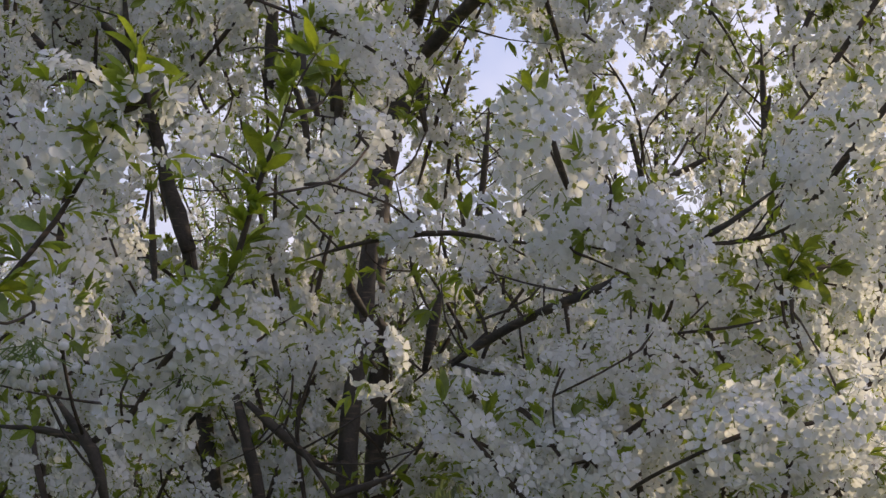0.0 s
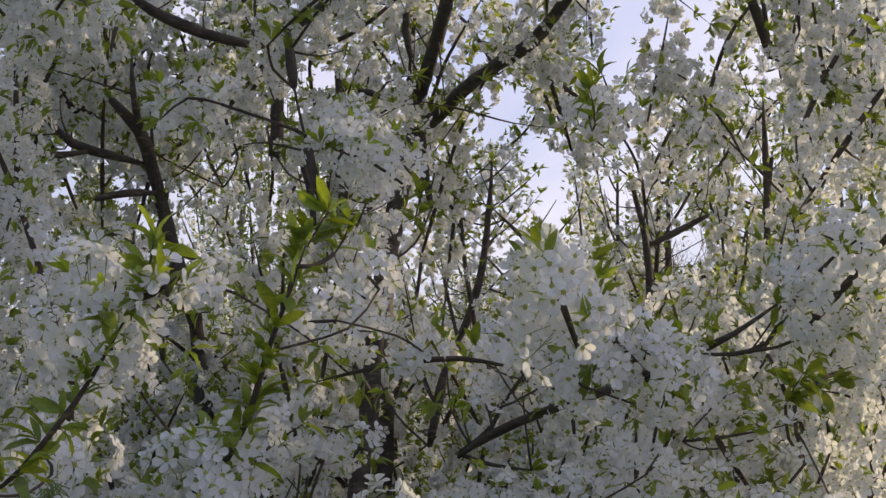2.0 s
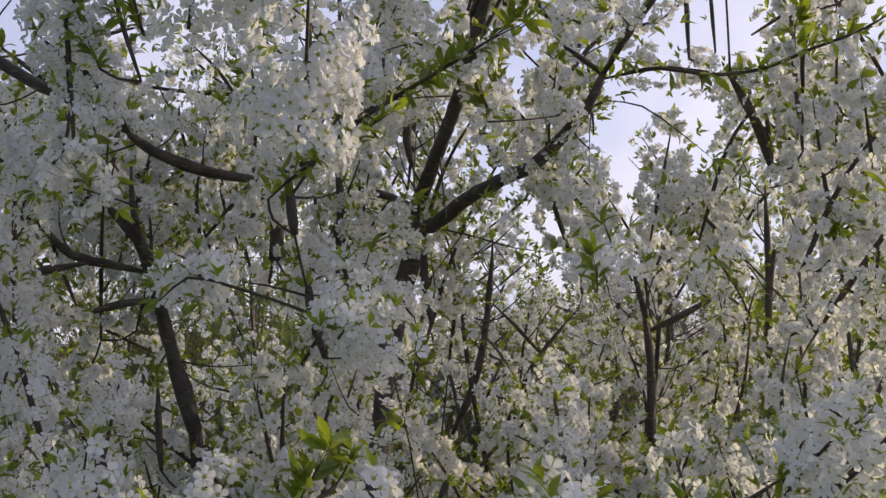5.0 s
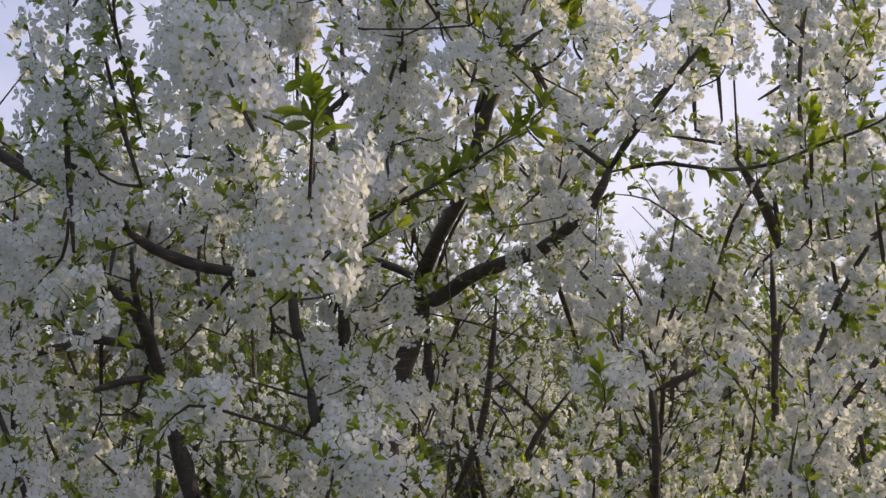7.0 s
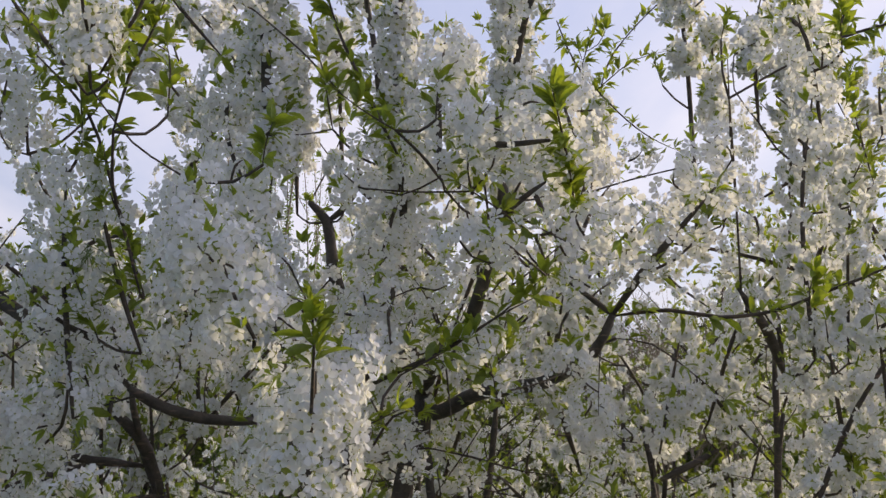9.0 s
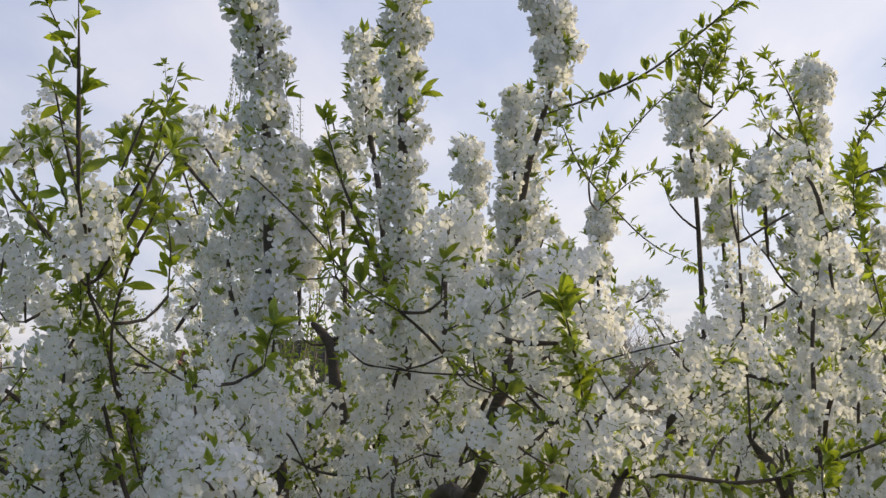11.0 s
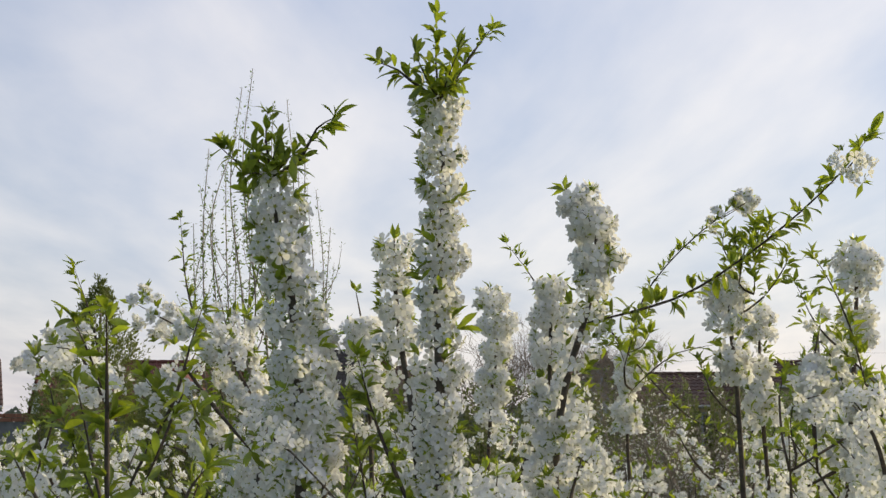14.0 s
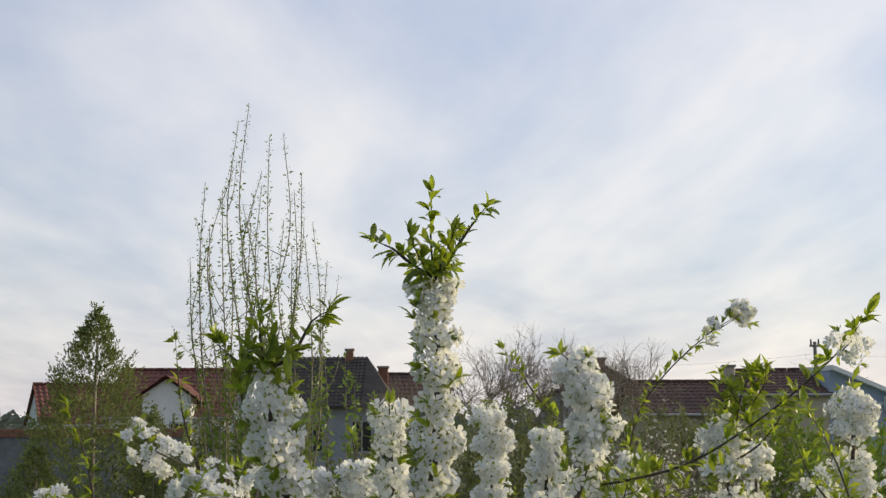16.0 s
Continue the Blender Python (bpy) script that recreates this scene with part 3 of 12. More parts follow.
# ---- the ground ----
def make_ground():
    """One sheet, finer near the trees, that reaches the horizon."""
    edges = [-1500, -400, -120, -50, -25, -14, -8, -5, -3, -1.5, 0, 1.5, 3, 5, 8, 14, 25, 50, 120, 400, 1500]
    V = [(x, y, 0.03 * noise.noise((x * 0.6, y * 0.6, 0.2)) if max(abs(x), abs(y)) < 60 else 0) for y in edges for x in edges]
    n, T = len(edges), []
    for i in range(n - 1):
        for j in range(n - 1):
            a = i * n + j
            T += [(a, a + 1, a + n + 1), (a, a + n + 1, a + n)]
    m = material("meadow", (0.085, 0.11, 0.034), 0.95, scale=1.5, dark=(0.05, 0.06, 0.024), bump=0.5)
    ob = new("ground", mesh_from("ground", V, T, [m], None, True))
    tagged(ob, "rough spring meadow under and beyond the cherry trees", "ground", kind="structure")


make_ground()


# ---- the front cherry tree ----
front_tree = new("cherry_tree")
front_tree.location = (-0.15, 2.2, 0)
tagged(front_tree, "many-stemmed cherry tree in full white blossom with fresh green shoots", "tree", group="cherry trees")

# stems from the ground
grow("trunk", [(-0.12, 2.3, -0.05), (-0.14, 2.5, 0.3), (-0.14, 2.6, 0.7), (-0.135, 2.6, 0.9)], 28, 21, 0, 0, 1, 0, join=False)
grow("trunk", [(-0.12, 2.24, -0.06), (-0.16, 2.22, 0.15), (-0.18, 2.2, 0.36), (-0.175, 2.2, 0.55)], 34, 22, 0, 0, 1, 0, join=False)
grow("trunk", [(-0.16, 2.2, 0.02), (-0.28, 2.14, 0.2), (-0.31, 2.1, 0.45)], 24, 15, 0, 0, 1, 0, join=False)
grow("trunk", [(-0.05, 2.2, 0.02), (0.2, 2.15, 0.15), (0.42, 2.1, 0.3), (0.5, 2.1, 0.46)], 24, 14, 0, 0, 1, 0, join=False)
grow("trunk", [(-0.2, 2.25, 0.05), (-0.42, 2.5, 0.4), (-0.52, 2.64, 0.75), (-0.53, 2.65, 0.92)], 22, 16, 0, 0, 1, 0, join=False)
grow("trunk", [(-0.25, 2.15, 0.02), (-0.42, 1.9, 0.2), (-0.45, 1.62, 0.46)], 18, 12, 0, 0, 1, 0, join=False)
grow("limb", [(-0.172, 2.200, 0.351), (-0.174, 2.220, 0.544), (-0.168, 2.250, 0.724), (-0.152, 2.280, 0.851), (-0.144, 2.300, 0.959), (-0.132, 2.300, 1.068), (-0.122, 2.300, 1.184)], 20.0, 18.0, 0, 0, 1, 0)
grow("limb", [(-0.298, 2.100, 0.459), (-0.310, 2.100, 0.569), (-0.339, 2.100, 0.684), (-0.354, 2.100, 0.742)], 13.6, 9.8, 0, 0, 1, 3)
grow("limb", [(0.490, 2.100, 0.459), (0.506, 2.100, 0.590), (0.543, 2.100, 0.742)], 13.6, 10.8, 0, 0, 1, 3)
grow("limb", [(-0.177, 2.000, 0.577), (-0.122, 2.000, 0.595), (-0.077, 2.000, 0.613)], 12.6, 7.8, 0, 0, 1, 3)
grow("limb", [(-0.168, 1.900, 0.581), (-0.203, 1.900, 0.634), (-0.248, 1.900, 0.695)], 7.5, 5.0, 0, 0, 1, 3)
grow("limb", [(-0.433, 1.600, 0.587), (-0.454, 1.600, 0.659), (-0.481, 1.600, 0.695), (-0.508, 1.600, 0.732)], 11.8, 7.8, 0, 0, 1, 3)
grow("limb", [(-0.458, 1.600, 0.670), (-0.422, 1.600, 0.695), (-0.401, 1.600, 0.717)], 10.0, 7.5, 0, 0, 1, 3)
grow("limb", [(-0.465, 1.600, 0.674), (-0.517, 1.600, 0.687), (-0.576, 1.600, 0.692)], 10.0, 7.5, 0, 0, 1, 3)
grow("limb", [(-0.343, 2.100, 0.737), (-0.274, 2.100, 0.675), (-0.217, 2.120, 0.627), (-0.161, 2.150, 0.597)], 10.8, 6.9, 0, 0, 1, 3)
grow("limb", [(0.015, 2.020, 0.789), (0.061, 1.980, 0.822), (0.129, 1.900, 0.856), (0.185, 1.840, 0.877), (0.268, 1.760, 0.907), (0.340, 1.700, 0.941), (0.393, 1.650, 0.968), (0.447, 1.620, 1.007)], 8.8, 5.9, 0, 0, 1, 4)
grow("limb", [(0.010, 2.020, 0.796), (0.070, 2.000, 0.777), (0.134, 1.980, 0.769)], 7.5, 5.0, 0, 0, 1, 3)
grow("limb", [(-0.039, 2.500, 0.796), (-0.016, 2.500, 0.912), (-0.005, 2.500, 0.958)], 14.6, 10.8, 0, 0, 1, 3)
grow("limb", [(0.015, 2.020, 0.796), (0.071, 2.000, 0.841), (0.052, 2.000, 0.888)], 7.5, 5.0, 0, 0, 1, 3)
grow("limb", [(0.328, 1.700, 0.820), (0.400, 1.700, 0.828), (0.466, 1.680, 0.842)], 5.0, 3.0, 0, 0, 1, 20)
grow("limb", [(-0.540, 2.660, 0.826), (-0.555, 2.660, 1.037), (-0.574, 2.660, 1.126), (-0.602, 2.660, 1.215)], 18.1, 13.3, 0, 0, 1, 3)
grow("limb", [(-0.140, 2.240, 0.890), (-0.165, 2.220, 0.929), (-0.171, 2.200, 0.948)], 13.6, 9.8, 0, 0, 1, 0)
grow("limb", [(-0.051, 2.000, 0.944), (-0.032, 2.000, 0.897), (-0.022, 2.000, 0.879)], 5.0, 3.0, 0, 0, 1, 20)
grow("limb", [(-0.152, 2.600, 0.945), (-0.138, 2.680, 1.180), (-0.124, 2.680, 1.280), (-0.107, 2.680, 1.368), (-0.075, 2.680, 1.469), (-0.065, 2.680, 1.552)], 26.0, 23.0, 0, 0, 1, 0)
grow("limb", [(-0.608, 2.560, 0.977), (-0.617, 2.560, 1.073), (-0.623, 2.560, 1.183)], 10.8, 7.8, 0, 0, 1, 3)
grow("limb", [(0.863, 3.200, 1.002), (0.860, 3.200, 1.243), (0.866, 3.200, 1.488), (0.865, 3.200, 1.723)], 12.4, 7.8, 0, 0, 1, 3)
grow("limb", [(0.583, 1.950, 1.003), (0.646, 1.920, 1.012), (0.701, 1.900, 1.027)], 7.0, 5.5, 0, 0, 1, 20)
grow("limb", [(0.561, 3.300, 1.003), (0.561, 3.300, 1.188), (0.553, 3.300, 1.337), (0.517, 3.300, 1.504)], 10.8, 8.5, 0, 0, 1, 3)
grow("limb", [(0.522, 3.100, 1.030), (0.526, 3.100, 1.200), (0.514, 3.100, 1.344)], 13.3, 9.6, 0, 0, 1, 3)
grow("limb", [(0.015, 3.500, 1.044), (0.061, 3.500, 1.143), (0.091, 3.500, 1.234), (0.110, 3.500, 1.334), (0.125, 3.500, 1.469), (0.131, 3.500, 1.536), (0.135, 3.500, 1.613)], 13.5, 8, 0, 0, 1, 3)
grow("limb", [(-0.550, 2.610, 1.061), (-0.591, 2.610, 1.181), (-0.625, 2.610, 1.302), (-0.644, 2.560, 1.397), (-0.662, 2.510, 1.465), (-0.711, 2.460, 1.520)], 18.1, 13.3, 0, 0, 1, 3)
grow("limb", [(0.138, 2.900, 1.067), (0.207, 2.900, 1.216), (0.289, 2.900, 1.324)], 9.3, 6.2, 0, 0, 1, 6)
grow("limb", [(-0.201, 1.900, 1.183), (-0.225, 1.900, 1.262), (-0.230, 1.900, 1.298)], 12.6, 8.8, 0, 0, 1, 2)
grow("limb", [(0.221, 2.900, 1.250), (0.167, 2.900, 1.310), (0.112, 2.900, 1.364)], 9.3, 6.2, 0, 0, 1, 6)
grow("limb", [(0.812, 3.000, 1.259), (0.810, 3.000, 1.399), (0.828, 3.000, 1.512)], 10.8, 8.5, 0, 0, 1, 3)
grow("limb", [(-0.292, 2.600, 1.265), (-0.306, 2.600, 1.365), (-0.332, 2.600, 1.441)], 10.8, 8.5, 0, 0, 1, 2)
grow("limb", [(-0.034, 2.400, 1.277), (-0.050, 2.400, 1.367), (-0.052, 2.400, 1.435)], 12.6, 8.8, 0, 0, 1, 2)
grow("limb", [(-0.248, 2.800, 1.307), (-0.247, 2.800, 1.438), (-0.258, 2.800, 1.545)], 14.6, 10.8, 0, 0, 1, 2)
grow("limb", [(0.109, 3.480, 1.328), (0.151, 3.400, 1.271), (0.193, 3.300, 1.189)], 4.5, 3, 0, 0, 1, 8)
grow("limb", [(0.557, 3.300, 1.329), (0.640, 3.300, 1.369), (0.728, 3.300, 1.416)], 12.4, 9.3, 0, 0, 1, 3)
grow("limb", [(-0.634, 2.560, 1.339), (-0.687, 2.510, 1.329), (-0.737, 2.460, 1.308)], 12.4, 9.3, 0, 0, 1, 3)
grow("limb", [(0.109, 3.460, 1.345), (0.047, 3.400, 1.389), (-0.005, 3.350, 1.434)], 3, 2, 0, 0, 1, 8)
grow("limb", [(0.118, 3.500, 1.367), (0.165, 3.500, 1.401), (0.224, 3.500, 1.452), (0.278, 3.500, 1.514)], 3, 1.8, 0, 0, 1, 12)
grow("limb", [(-0.248, 1.850, 1.376), (-0.253, 1.850, 1.411), (-0.259, 1.850, 1.465)], 12.6, 8.8, 0, 0, 1, 2)
grow("limb", [(-0.657, 2.560, 1.402), (-0.720, 2.510, 1.412), (-0.790, 2.460, 1.427), (-0.848, 2.410, 1.489)], 12.1, 8.5, 0, 0, 1, 3)
grow("limb", [(-0.758, 2.460, 1.408), (-0.823, 2.410, 1.388), (-0.895, 2.360, 1.362)], 12.1, 8.5, 0, 0, 1, 3)
grow("limb", [(-0.261, 2.800, 1.422), (-0.256, 2.800, 1.573), (-0.265, 2.800, 1.698)], 12.4, 9.3, 0, 0, 1, 2)
grow("limb", [(-0.386, 2.650, 1.440), (-0.387, 2.650, 1.637), (-0.404, 2.650, 1.750)], 16.9, 12.1, 5, 0.0, 0.17, 4)
grow("limb", [(-0.656, 2.510, 1.454), (-0.664, 2.460, 1.532), (-0.671, 2.460, 1.615)], 12.4, 7.8, 0, 0, 1, 3)
grow("limb", [(0.125, 3.500, 1.455), (0.182, 3.500, 1.502), (0.233, 3.500, 1.545), (0.275, 3.500, 1.587)], 3.5, 2, 0, 0, 1, 14)
grow("limb", [(0.122, 3.500, 1.479), (0.066, 3.500, 1.499), (0.012, 3.500, 1.511)], 4.5, 2.5, 0, 0, 1, 16)
grow("limb", [(0.014, 3.300, 1.490), (0.058, 3.300, 1.546), (0.125, 3.300, 1.543), (0.204, 3.300, 1.541)], 2.5, 1.8, 0, 0, 1, 6)
grow("limb", [(-0.321, 2.000, 1.496), (-0.225, 1.900, 1.517), (-0.149, 1.850, 1.564), (-0.076, 1.800, 1.609)], 10.0, 6.2, 5.5, 0.0, 1.0, 6)
grow("limb", [(-0.324, 2.020, 1.498), (-0.385, 1.980, 1.498), (-0.443, 1.940, 1.507), (-0.495, 1.920, 1.528), (-0.530, 1.900, 1.551)], 11.8, 8.8, 0, 0, 1, 0)
grow("limb", [(0.129, 3.500, 1.511), (0.113, 3.500, 1.545), (0.096, 3.500, 1.588)], 3.5, 2, 0, 0, 1, 8)
grow("limb", [(-0.530, 1.900, 1.551), (-0.563, 1.850, 1.617), (-0.603, 1.800, 1.643), (-0.641, 1.750, 1.676)], 8.8, 4.9, 5.5, 0.3, 1.0, 6)
grow("limb", [(-0.065, 2.680, 1.552), (-0.037, 2.620, 1.514), (0.035, 2.480, 1.548), (0.114, 2.300, 1.561), (0.166, 2.200, 1.569), (0.230, 1.980, 1.611), (0.262, 1.970, 1.673)], 18.0, 10.0, 4.0, 0.54, 0.8, 2)
grow("limb", [(-0.065, 2.680, 1.552), (-0.069, 2.660, 1.569), (-0.024, 2.400, 1.632), (0.015, 2.000, 1.648), (0.058, 1.860, 1.770), (0.075, 1.840, 1.784)], 18.0, 10.0, 0, 0, 1, 2)
grow("limb", [(-0.069, 2.680, 1.559), (-0.129, 2.730, 1.597), (-0.211, 2.780, 1.629)], 13.3, 9.6, 0, 0, 1, 2)
grow("limb", [(0.666, 2.400, 1.593), (0.613, 2.300, 1.663), (0.546, 2.200, 1.721), (0.531, 2.200, 1.743)], 12.6, 7.8, 4.5, 0.6, 1.0, 3)
grow("limb", [(0.666, 2.400, 1.593), (0.658, 2.400, 1.704), (0.648, 2.400, 1.728)], 8.8, 6.2, 0, 0, 1, 3)
grow("limb", [(-0.475, 1.750, 1.598), (-0.509, 1.750, 1.694), (-0.539, 1.750, 1.801), (-0.550, 1.750, 1.854)], 5.0, 3.0, 0, 0, 1, 10)
grow("limb", [(0.135, 3.500, 1.605), (0.158, 3.500, 1.570), (0.186, 3.500, 1.536)], 3.5, 2, 0, 0, 1, 8)
grow("limb", [(-0.079, 2.500, 1.623), (-0.091, 2.500, 1.683), (-0.085, 2.500, 1.745)], 13.3, 9.6, 0, 0, 1, 2)
grow("limb", [(-0.648, 1.950, 1.636), (-0.707, 1.950, 1.670), (-0.766, 1.950, 1.713)], 10.0, 7.5, 0, 0, 1, 2)
grow("limb", [(0.262, 1.970, 1.673), (0.226, 1.970, 1.702), (0.187, 1.970, 1.731)], 10.0, 6.2, 0, 0, 1, 6)
grow("limb", [(0.262, 1.970, 1.673), (0.301, 1.900, 1.734), (0.359, 1.850, 1.806), (0.408, 1.820, 1.863)], 8.8, 6.2, 5, 0.3, 1.0, 6)
grow("limb", [(0.034, 1.900, 1.754), (0.051, 1.860, 1.788), (0.073, 1.840, 1.849), (0.069, 1.840, 1.877)], 12.6, 8.8, 0, 0, 1, 4)
grow("limb", [(-0.250, 2.620, 1.761), (-0.269, 2.620, 1.836), (-0.283, 2.620, 1.938), (-0.322, 2.620, 1.982)], 15.7, 10.8, 0, 0, 1, 4)
grow("limb", [(-0.894, 2.000, 1.771), (-0.774, 2.000, 1.695), (-0.707, 1.980, 1.655), (-0.644, 1.950, 1.618)], 12.6, 9.8, 0, 0, 1, 0)
grow("limb", [(0.060, 1.850, 1.810), (0.104, 1.840, 1.849), (0.141, 1.840, 1.876)], 8.8, 6.9, 0, 0, 1, 4)
grow("limb", [(-0.283, 2.620, 1.938), (-0.252, 2.620, 1.963), (-0.221, 2.620, 2.001)], 10.8, 8.5, 0, 0, 1, 0)
grow("limb", [(-0.527, 1.600, 1.955), (-0.579, 1.600, 2.022), (-0.630, 1.600, 2.081), (-0.663, 1.600, 2.134)], 5, 3, 0, 0, 1, 24)
grow("limb", [(-0.525, 2.000, 2.271), (-0.486, 2.000, 2.219), (-0.442, 2.000, 2.167), (-0.413, 2.000, 2.134)], 5, 3, 0, 0, 1, 30)
grow("branch", [(0.216, 1.500, 0.608), (0.169, 1.500, 0.662), (0.113, 1.490, 0.669)], 6, 4, 5.0, 0.0, 1.0, 6)
grow("branch", [(0.148, 1.500, 0.648), (0.107, 1.600, 0.710), (0.043, 1.680, 0.734), (-0.003, 1.700, 0.703)], 6, 4, 5.5, 0.0, 1.0, 4)
grow("branch", [(0.276, 1.320, 0.666), (0.332, 1.300, 0.690), (0.386, 1.300, 0.696), (0.428, 1.300, 0.708)], 6, 4, 5.5, 0.0, 1.0, 4)
grow("branch", [(-0.332, 1.280, 0.691), (-0.283, 1.240, 0.759), (-0.250, 1.240, 0.788), (-0.212, 1.250, 0.806)], 6, 4, 5.5, 0.22, 1.0, 4)
grow("branch", [(0.351, 1.600, 0.739), (0.294, 1.600, 0.791), (0.234, 1.600, 0.761), (0.169, 1.620, 0.740)], 6, 4, 5.5, 0.42, 1.0, 4)
grow("branch", [(-0.317, 1.700, 0.750), (-0.256, 1.700, 0.812), (-0.209, 1.700, 0.844)], 6, 4, 5.0, 0.14, 1.0, 6)
grow("branch", [(-0.507, 1.360, 0.777), (-0.455, 1.350, 0.814), (-0.410, 1.350, 0.789)], 6, 4, 5.0, 0.0, 1.0, 6)
grow("branch", [(-0.197, 1.900, 0.790), (-0.162, 1.900, 0.825), (-0.127, 1.900, 0.790)], 6, 4, 5.0, 0.0, 0.39, 6)
grow("branch", [(0.477, 1.620, 0.792), (0.465, 1.620, 0.867), (0.554, 1.700, 0.916), (0.669, 1.900, 0.879)], 6, 4, 5.0, 0.39, 1.0, 4)
grow("branch", [(-0.431, 1.700, 0.876), (-0.452, 1.680, 0.921), (-0.478, 1.680, 0.985)], 6, 4, 5.0, 0.39, 1.0, 6)
grow("branch", [(0.292, 1.500, 0.890), (0.227, 1.400, 0.904), (0.192, 1.380, 0.941), (0.159, 1.380, 0.908)], 6, 4, 5.5, 0.0, 1.0, 4)
grow("branch", [(0.066, 1.460, 0.916), (0.011, 1.460, 0.925), (-0.058, 1.460, 0.920), (-0.127, 1.470, 0.907), (-0.171, 1.500, 0.897)], 6, 4, 5.0, 0.0, 0.27, 8)
grow("branch", [(0.347, 1.660, 0.942), (0.392, 1.650, 0.940), (0.439, 1.650, 0.956), (0.465, 1.600, 1.010), (0.515, 1.580, 1.067), (0.580, 1.550, 1.113)], 6, 4, 5.0, 0.58, 1.0, 4)
grow("branch", [(-0.064, 1.550, 1.161), (-0.109, 1.550, 1.192), (-0.155, 1.550, 1.207)], 6, 4, 5.0, 0.0, 1.0, 5)
grow("branch", [(-0.302, 1.520, 1.262), (-0.344, 1.510, 1.268), (-0.378, 1.500, 1.236)], 6, 4, 5.0, 0.0, 0.39, 5)
grow("branch", [(0.277, 1.790, 1.296), (0.252, 1.790, 1.341), (0.235, 1.790, 1.385)], 6, 4, 5.0, 0.0, 1.0, 5)
grow("branch", [(0.401, 1.830, 1.358), (0.443, 1.830, 1.295), (0.468, 1.830, 1.241)], 6, 4, 5.0, 0.0, 0.63, 5)
grow("branch", [(0.676, 2.250, 1.358), (0.768, 2.250, 1.457), (0.818, 2.200, 1.524)], 6, 4, 5.0, 0.0, 1.0, 5)
grow("branch", [(-0.175, 2.300, 1.421), (-0.119, 2.270, 1.505), (-0.064, 2.270, 1.517)], 6, 4, 5.0, 0.0, 0.63, 5)
grow("branch", [(0.393, 2.300, 1.433), (0.440, 2.350, 1.619), (0.453, 2.350, 1.690)], 6, 4, 5.0, 0.0, 1.0, 5)
grow("branch", [(-0.582, 1.780, 1.501), (-0.598, 1.760, 1.712), (-0.599, 1.750, 1.900)], 8, 4, 6.0, 0.46, 1.0, 6)
grow("branch", [(-0.574, 1.720, 1.543), (-0.590, 1.750, 1.490), (-0.656, 1.800, 1.440)], 6, 4, 5.0, 0.0, 1.0, 5)
grow("branch", [(0.059, 1.750, 1.553), (0.040, 1.720, 1.579), (0.023, 1.700, 1.625)], 6, 4, 5.0, 0.0, 1.0, 5)
grow("branch", [(-0.248, 1.380, 1.595), (-0.269, 1.380, 1.635), (-0.295, 1.400, 1.696)], 8, 4, 6.0, 0.47, 1.0, 5)
grow("branch", [(-0.351, 1.500, 1.599), (-0.346, 1.500, 1.664), (-0.348, 1.520, 1.739), (-0.358, 1.520, 1.814)], 9, 4, 6.0, 0.12, 1.0, 6)
grow("branch", [(0.815, 2.450, 1.613), (0.825, 2.450, 1.847), (0.845, 2.450, 2.013)], 6, 3, 5.0, 0.0, 1.0, 6)
grow("branch", [(0.700, 2.300, 1.614), (0.687, 2.300, 1.834), (0.694, 2.300, 1.991), (0.724, 2.300, 2.174)], 8, 4, 5.0, 0.1, 1.0, 6)
grow("branch", [(0.765, 2.600, 1.648), (0.796, 2.600, 1.792), (0.840, 2.600, 1.912)], 6, 4, 5.0, 0.0, 1.0, 5)
grow("branch", [(0.251, 2.300, 1.651), (0.230, 2.300, 1.733), (0.185, 2.300, 1.780)], 6, 4, 5.0, 0.0, 1.0, 5)
grow("branch", [(-0.157, 2.000, 1.674), (-0.110, 2.000, 1.848), (-0.081, 2.000, 1.966)], 6, 3, 5.0, 0.0, 1.0, 6)
grow("branch", [(-0.318, 1.980, 1.731), (-0.372, 2.050, 1.893), (-0.416, 2.080, 2.031), (-0.397, 2.100, 2.193)], 8, 4, 5.5, 0.03, 1.0, 6)
grow("branch", [(-0.093, 2.050, 1.834), (-0.102, 2.020, 2.109), (-0.103, 2.000, 2.276), (-0.106, 2.000, 2.388), (-0.096, 2.000, 2.531), (-0.102, 2.000, 2.725)], 12, 5, 4.9, 0.0, 1.0, 6)
grow("branch", [(0.407, 3.250, 1.876), (0.393, 3.250, 2.110), (0.396, 3.250, 2.258), (0.419, 3.250, 2.393)], 6, 3, 4.6, 0.58, 1.0, 7)
grow("branch", [(0.112, 2.300, 1.884), (0.113, 2.280, 2.111), (0.134, 2.250, 2.257), (0.169, 2.220, 2.381), (0.192, 2.200, 2.494), (0.160, 2.200, 2.578), (0.133, 2.200, 2.610)], 9, 4, 4.6, 0.0, 0.98, 6)
grow("branch", [(0.542, 2.600, 1.893), (0.531, 2.580, 2.186), (0.519, 2.560, 2.328), (0.502, 2.540, 2.494)], 7, 4, 4.6, 0.66, 1.0, 6)
grow("branch", [(-0.305, 1.900, 1.906), (-0.321, 1.900, 2.118), (-0.322, 1.880, 2.232), (-0.335, 1.870, 2.380), (-0.357, 1.860, 2.485), (-0.367, 1.860, 2.571)], 11, 5, 4.9, 0.0, 1.0, 6)
grow("branch", [(0.533, 2.200, 1.911), (0.515, 2.150, 2.054), (0.507, 2.120, 2.165)], 6, 3, 5.0, 0.0, 1.0, 6)
grow("branch", [(-0.694, 1.850, 1.924), (-0.693, 1.820, 2.011), (-0.730, 1.820, 2.122)], 6, 3, 4.5, 0.0, 1.0, 8)
